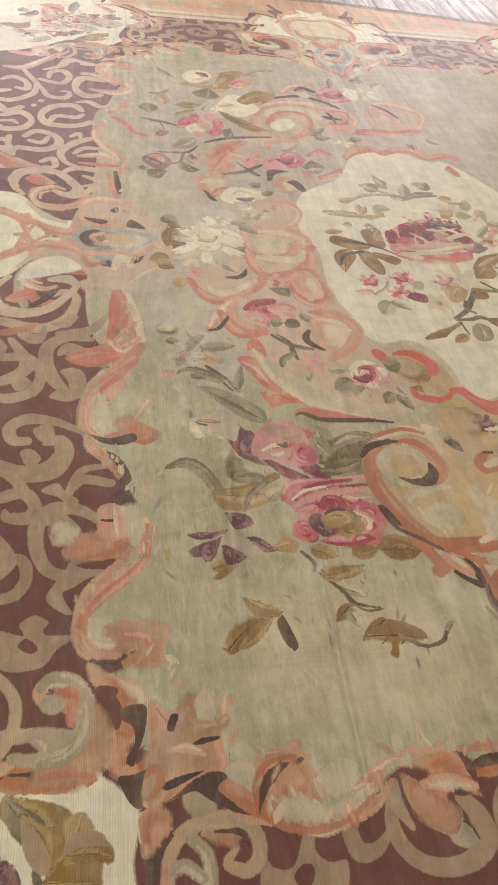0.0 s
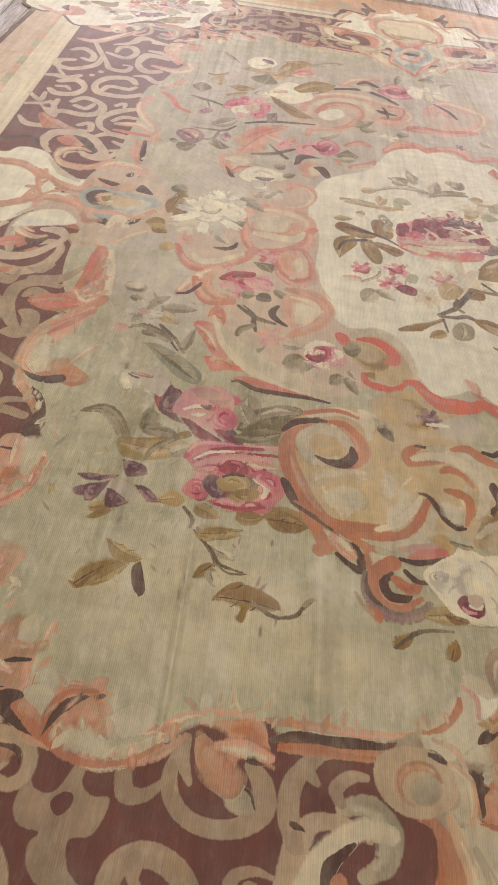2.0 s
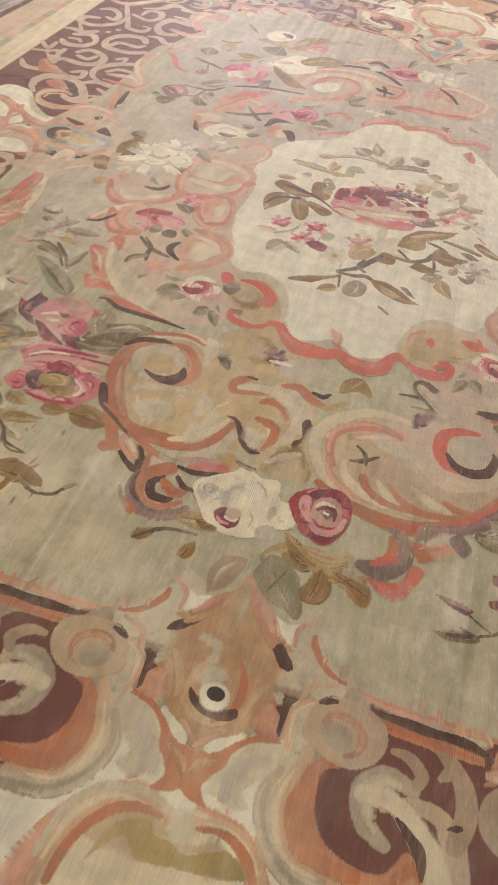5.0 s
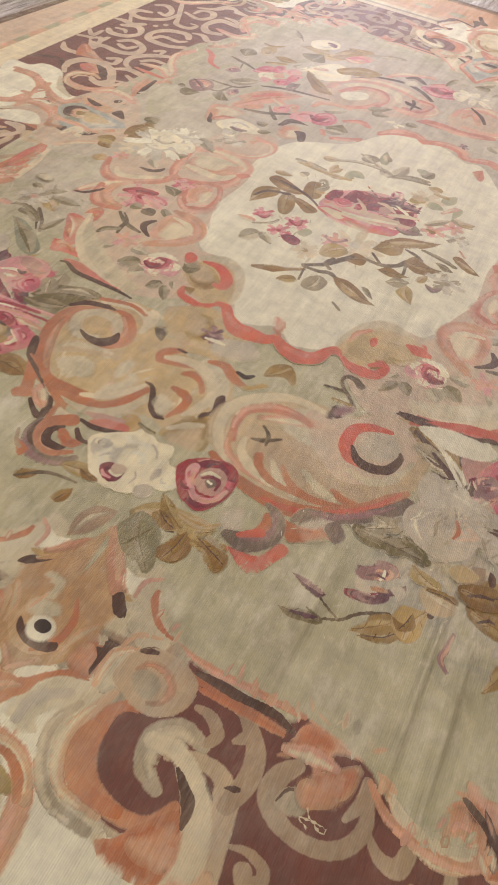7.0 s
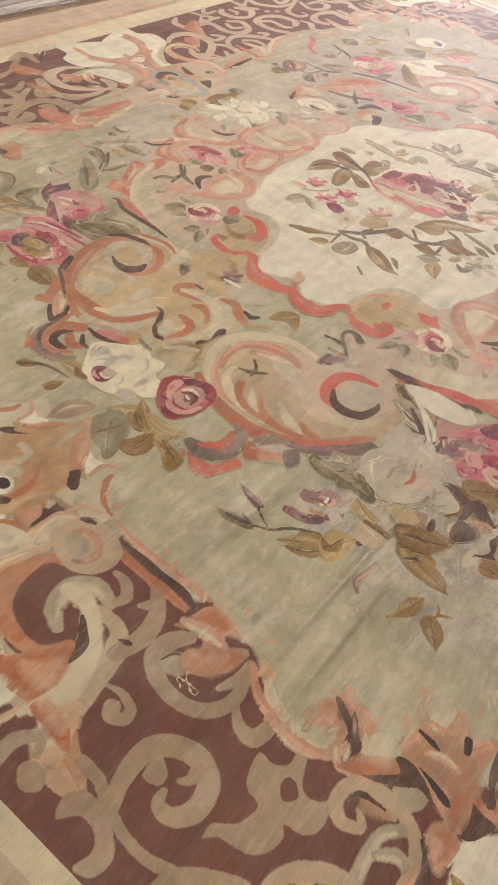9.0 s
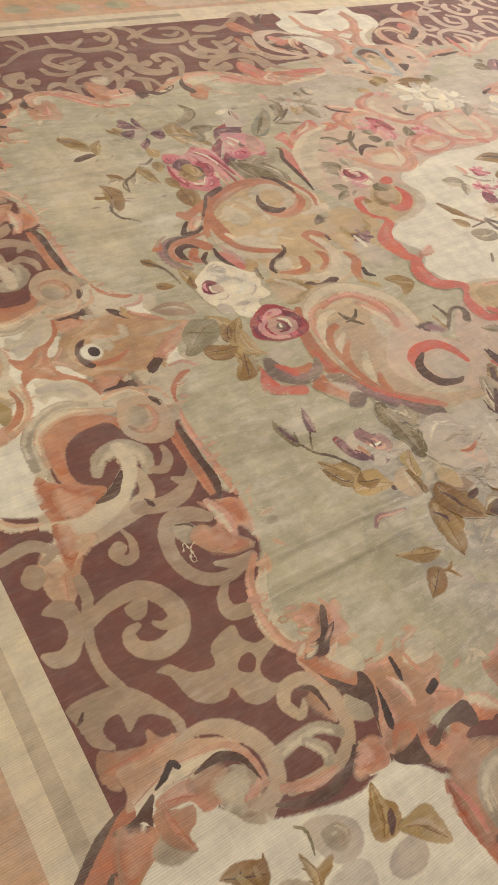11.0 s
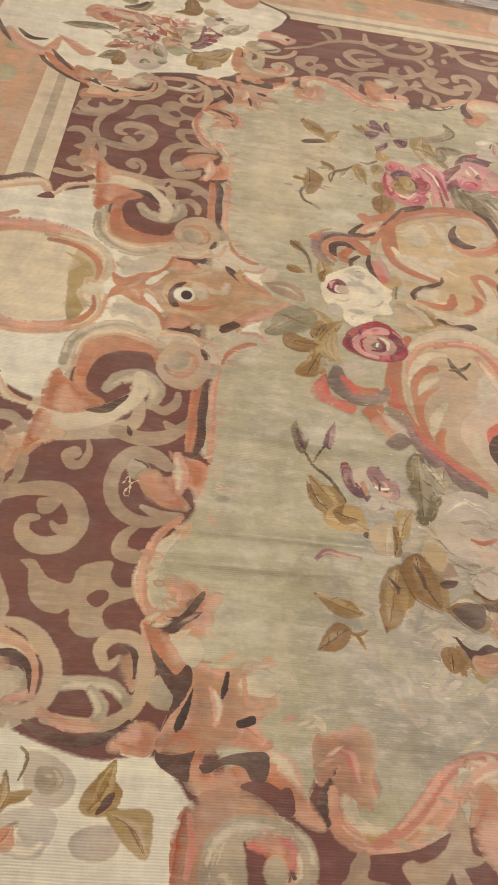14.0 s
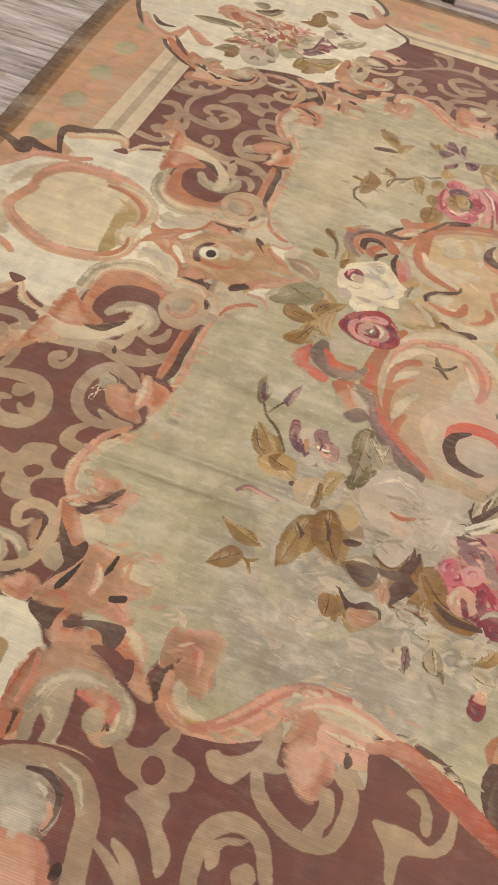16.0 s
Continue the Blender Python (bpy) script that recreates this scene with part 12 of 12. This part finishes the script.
patch("tan", [(1.27, 0.823), (1.256, 0.848), (1.287, 0.873), (1.326, 0.874), (1.323, 0.858), (1.284, 0.852)], "scroll")
stroke("tan", [(1.554, 0.507, 23), (1.499, 0.497, 30), (1.444, 0.507, 33), (1.416, 0.548, 32), (1.43, 0.594, 28), (1.483, 0.619, 24)], "scroll")
patch("tan", [(1.467, 0.513), (1.499, 0.522), (1.485, 0.537), (1.459, 0.537), (1.446, 0.568), (1.436, 0.575, 1), (1.444, 0.538)], "scroll")
patch("tan", [(1.49, 0.561), (1.469, 0.585), (1.488, 0.603), (1.515, 0.58)], "scroll")
stroke("tan", [(1.51, 0.363, 10), (1.532, 0.397, 23), (1.579, 0.432, 25)], "scroll")
patch("salmon", [(1.275, 0.595), (1.251, 0.626), (1.256, 0.66), (1.272, 0.688), (1.308, 0.673), (1.343, 0.661), (1.327, 0.625)])
stroke("rosy", [(1.26, 0.634, 5), (1.243, 0.668, 13), (1.233, 0.709, 7)])
patch("umber", [(1.252, 0.701), (1.242, 0.711), (1.256, 0.719), (1.268, 0.708)])
stroke("brick", [(1.218, 0.744, 16), (1.203, 0.779, 26), (1.214, 0.836, 36), (1.246, 0.905, 41), (1.28, 0.961, 40), (1.303, 0.998, 35)], "scroll")
motif("edge_line", "dark line along the straight edge of the field", "x")
stroke("terra", [(0.343, 0.051, 9), (0.429, 0.051, 14), (0.522, 0.049, 8)])
stroke("umber", [(0.322, 0.077, 9), (0.404, 0.076, 20), (0.488, 0.079, 19), (0.535, 0.065, 11)])
motif("worn_petals_spray", "worn grey petals and brown leaves on the thin part of the field")
patch("worn", [(0.653, 0.608), (0.588, 0.636), (0.557, 0.687), (0.571, 0.738), (0.614, 0.759), (0.669, 0.747), (0.7, 0.772), (0.745, 0.759), (0.781, 0.746), (0.821, 0.721), (0.824, 0.696), (0.797, 0.671), (0.748, 0.694), (0.734, 0.652), (0.7, 0.618)], "petal")
patch("lilac", [(0.591, 0.751), (0.562, 0.8), (0.567, 0.849), (0.594, 0.866), (0.64, 0.838), (0.691, 0.831), (0.734, 0.823), (0.778, 0.81), (0.797, 0.781, 1), (0.749, 0.767), (0.682, 0.776)], "petal")
patch("faded", [(0.681, 0.681, 1), (0.68, 0.722), (0.713, 0.741), (0.745, 0.72), (0.723, 0.696)], "petal")
stroke("whitegy", [(0.626, 0.63, 6), (0.588, 0.678, 15), (0.593, 0.728, 7)], "petal")
stroke("whitegy", [(0.793, 0.716, 5), (0.748, 0.734, 10), (0.703, 0.746, 5)], "petal")
stroke("whitegy", [(0.761, 0.795, 5), (0.699, 0.812, 10), (0.637, 0.824, 5)], "petal")
stroke("greytan", [(0.647, 0.661, 6), (0.639, 0.701, 11), (0.649, 0.737, 7)], "petal")
dabs((0.70, 0.70), 0.11, 0.11, 40, ("fieldlt", "lilac", "whitegy", "greytan", "worn"), 0.06, 14, 0.6, "petal")
dabs((0.67, 0.80), 0.07, 0.09, 24, ("fieldlt", "whitegy", "greytan", "worn"), 0.05, 12, 0.6, "petal")
stroke("terra", [(0.685, 0.682, 6), (0.693, 0.711, 12), (0.678, 0.746, 6)], "petal")
patch("plum", [(0.548, 0.402), (0.518, 0.408), (0.52, 0.42), (0.568, 0.433), (0.588, 0.452), (0.603, 0.439), (0.581, 0.413)], "petal")
patch("mauve", [(0.533, 0.461), (0.512, 0.473), (0.522, 0.493), (0.545, 0.506), (0.564, 0.526), (0.597, 0.526), (0.597, 0.5), (0.575, 0.48)], "petal")
stroke("ivory", [(0.568, 0.476, 5), (0.573, 0.494, 9), (0.57, 0.513, 5)], "petal")
stroke("plum", [(0.533, 0.47, 4), (0.554, 0.487, 7), (0.581, 0.488, 4)], "petal")
patch("clay", [(0.564, 0.443), (0.556, 0.453, 1), (0.588, 0.464), (0.596, 0.455, 1)], "petal")
patch("worn", [(0.626, 0.448, 1), (0.598, 0.469), (0.617, 0.488), (0.634, 0.471)], "petal")
patch("moss", [(0.57, 0.555), (0.534, 0.571), (0.486, 0.572), (0.47, 0.587, 1), (0.533, 0.597), (0.589, 0.594), (0.597, 0.617), (0.646, 0.592), (0.646, 0.565, 1), (0.607, 0.573)], "leaf")
patch("leafgy", [(0.486, 0.594, 1), (0.496, 0.615), (0.535, 0.633), (0.536, 0.652, 1), (0.563, 0.645), (0.561, 0.624), (0.528, 0.607)], "leaf")
patch("umber", [(0.858, 0.613, 1), (0.841, 0.648), (0.844, 0.684), (0.881, 0.681), (0.897, 0.659), (0.88, 0.631)], "leaf")
patch("umber", [(0.838, 0.679, 1), (0.836, 0.711), (0.814, 0.739), (0.754, 0.754, 1), (0.796, 0.765), (0.835, 0.759), (0.857, 0.778), (0.888, 0.752), (0.919, 0.726, 1), (0.889, 0.714), (0.856, 0.727, 1), (0.854, 0.701)], "leaf")
patch("brownlf", [(0.822, 0.774), (0.794, 0.8), (0.803, 0.82), (0.847, 0.82), (0.88, 0.843), (0.894, 0.895), (0.898, 0.92, 1), (0.923, 0.898), (0.925, 0.85), (0.9, 0.809), (0.874, 0.787)], "leaf")
stroke("umber", [(0.876, 0.818, 9), (0.901, 0.859, 22), (0.902, 0.92, 11)], "leaf")
patch("clay", [(0.884, 0.692), (0.869, 0.71, 1), (0.9, 0.723), (0.917, 0.707, 1)], "leaf")
patch("olivelt", [(0.888, 0.789), (0.878, 0.796, 1), (0.909, 0.803), (0.916, 0.794, 1)], "leaf")
patch("rosy", [(0.853, 0.84), (0.814, 0.866), (0.823, 0.899), (0.861, 0.909), (0.886, 0.881), (0.882, 0.856)], "petal")
patch("pink", [(0.775, 0.816), (0.751, 0.839), (0.765, 0.86), (0.807, 0.846), (0.806, 0.831)], "petal")
patch("pinklt", [(0.77, 0.865), (0.75, 0.897), (0.771, 0.919), (0.802, 0.897), (0.804, 0.874)], "petal")
patch("wine", [(0.841, 0.87, 1), (0.843, 0.882), (0.881, 0.893), (0.883, 0.879)], "petal")
patch("wine", [(0.813, 0.905), (0.801, 0.916, 1), (0.846, 0.929), (0.872, 0.917, 1), (0.849, 0.904)], "petal")
patch("brownlf", [(0.96, 0.577), (0.941, 0.585), (0.939, 0.607), (0.96, 0.624), (0.983, 0.617), (0.991, 0.595)], "leaf")
patch("clay", [(0.959, 0.642), (0.946, 0.67), (0.952, 0.696), (0.96, 0.709, 1), (0.985, 0.684), (0.988, 0.655)], "leaf")
stroke("umber", [(0.915, 0.614, 3), (0.939, 0.631, 9), (0.946, 0.658, 9), (0.936, 0.702, 9), (0.959, 0.712, 5)])
patch("olive", [(0.836, 0.465), (0.778, 0.489), (0.772, 0.517), (0.818, 0.526), (0.876, 0.515), (0.909, 0.489), (0.901, 0.471)], "leaf")
patch("brownlf", [(0.765, 0.52), (0.733, 0.558), (0.777, 0.588), (0.842, 0.597), (0.865, 0.595, 1), (0.854, 0.567), (0.829, 0.537)], "leaf")
patch("honey", [(0.728, 0.57), (0.702, 0.591), (0.723, 0.62), (0.767, 0.612), (0.767, 0.592)], "leaf")
stroke("umber", [(0.756, 0.543, 5), (0.788, 0.56, 10), (0.817, 0.565, 5)])
stroke("umber", [(0.795, 0.487, 5), (0.819, 0.506, 10), (0.835, 0.504, 5)])
patch("smoke", [(1.003, 0.766), (0.992, 0.778, 1), (1.026, 0.789), (1.054, 0.78, 1)], "leaf")
patch("leafgy", [(0.997, 0.815), (0.977, 0.827), (0.991, 0.847), (1.013, 0.855), (1.031, 0.841), (1.025, 0.823)], "leaf")
stroke("moss", [(1.024, 0.842, 5), (1.031, 0.855, 8), (1.048, 0.86, 5)])
patch("olive", [(0.982, 0.915, 1), (0.956, 0.938), (0.935, 0.96, 1), (0.954, 0.968), (0.98, 0.943)], "leaf")
patch("rosy", [(1.055, 0.92, 1), (1.033, 0.932), (1.029, 0.951, 1), (1.057, 0.946)], "petal")
motif("near_ring_scroll", "tan ring scroll round a worn grey centre")
patch("brown", [(1.475, 0.081), (1.421, 0.135), (1.404, 0.264), (1.455, 0.339), (1.535, 0.364), (1.631, 0.37), (1.686, 0.203)])
stroke("tan", [(1.479, 0.083, 20), (1.442, 0.146, 32), (1.428, 0.212, 35), (1.441, 0.271, 39), (1.484, 0.307, 41), (1.542, 0.318, 40), (1.612, 0.332, 39)], "scroll")
stroke("leafgy", [(1.429, 0.223, 7), (1.446, 0.268, 16), (1.488, 0.295, 12)], "scroll")
patch("fieldgy", [(1.491, 0.09), (1.458, 0.155), (1.461, 0.187), (1.476, 0.226), (1.508, 0.237), (1.535, 0.226), (1.543, 0.19), (1.556, 0.127)])
patch("whitegy", [(1.531, 0.174), (1.514, 0.195), (1.522, 0.224), (1.54, 0.228), (1.549, 0.198)])
stroke("whitegy", [(1.468, 0.207, 3), (1.476, 0.224, 9), (1.487, 0.232, 3)])
stroke("umber", [(1.453, 0.178, 5), (1.451, 0.219, 15), (1.472, 0.25, 14), (1.506, 0.256, 11), (1.536, 0.247, 6)], "scroll")
stroke("salmon", [(1.49, 0.238, 5), (1.508, 0.25, 11), (1.533, 0.245, 5)])
patch("blush", [(1.57, 0.136), (1.551, 0.204), (1.548, 0.252), (1.572, 0.279), (1.651, 0.309), (1.686, 0.203)])
patch("black", [(1.591, 0.287), (1.57, 0.288), (1.565, 0.298), (1.576, 0.305), (1.59, 0.301)])
stroke("tan", [(1.52, 0.333, 11), (1.541, 0.372, 17), (1.576, 0.416, 17)], "scroll")
motif("lost_thread", "loose white thread lying on the scrolls")
stroke("fieldlt", [(0.626, -0.08, 2), (0.607, -0.068, 3), (0.631, -0.066, 2), (0.65, -0.075, 2), (0.657, -0.065, 2), (0.626, -0.063, 2), (0.613, -0.046, 3)])

# body of the carpet, a thin cloth under the design
cloth = bmesh.new()
low = [cloth.verts.new((x, y, -0.0088)) for x, y in EDGE]
mid = [cloth.verts.new((x, y, BASE - 0.001)) for x, y in inset(EDGE, -0.002)]
top = [cloth.verts.new((x, y, BASE)) for x, y in inset(EDGE, 0.001)]
cloth.faces.new(top)
for ring, above in ((low, mid), (mid, top)):
    for i in range(len(EDGE)):
        j = (i + 1) % len(EDGE)
        cloth.faces.new((ring[i], ring[j], above[j], above[i]))
part("carpet_cloth", cloth, plain("cloth_edge", srgb(96, 70, 48), 0.8, 0.3, 20.0), carpet, "brown woven cloth edge")

# ---------------------------------------------------------------- floor boards
rng = random.Random(4)
near, x = [], RX0
board_meshes = {}
while x < RX1:
    w = rng.choice((0.10, 0.13, 0.16))
    y = RY0 - rng.uniform(0, 1.5)
    while y < RY1:
        length = rng.choice((1.2, 1.8, 2.4))
        if (w, length) not in board_meshes:
            board_meshes[(w, length)] = mesh_of("plank", box_bm(0.0012, 0.0012, -0.04, w - 0.0012, length - 0.0012, -0.009, 0.0015), WOOD)
        if not (x > -1.9 and x + w < 1.9 and y > -0.6 and y + length < 4.6) and y + length > RY0 and y < RY1 - 0.05:
            ob = new("plank", board_meshes[(w, length)])
            ob.location = (x, y, 0)
            ob.parent = sub
        y += length
    x += w

# ---------------------------------------------------------------- by the carpet's edge
strip_wood = plain("pale_batten_wood", srgb(214, 196, 184), 0.6, 0.2, 9.0, 0.0008)
batten = tagged(new("floor_batten"), "pale pinkish wooden batten lying beside the carpet", "batten")
part("batten_board", box_bm(-2.46, 0.44, -0.009, -2.385, 2.6, 0.012, 0.003), strip_wood, batten)
part("batten_ledge", box_bm(-2.385, 0.44, -0.009, -2.335, 2.6, 0.004, 0.002), plain("grey_ledge", srgb(168, 162, 166), 0.5, 0.2, 9.0), batten, "grey ledge")
clip = tagged(new("metal_clip"), "small dark metal clip on the floor beside the batten", "clip")
part("clip_plate", box_bm(-2.42, 0.375, -0.009, -2.35, 0.432, 0.010, 0.003), plain("dark_metal", srgb(58, 54, 56), 0.4, 0.1), clip)
part("clip_bolt", box_bm(-2.392, 0.392, 0.0095, -2.378, 0.412, 0.017, 0.002), plain("bright_metal", srgb(190, 186, 184), 0.3, 0.1), clip, "bright bolt head")
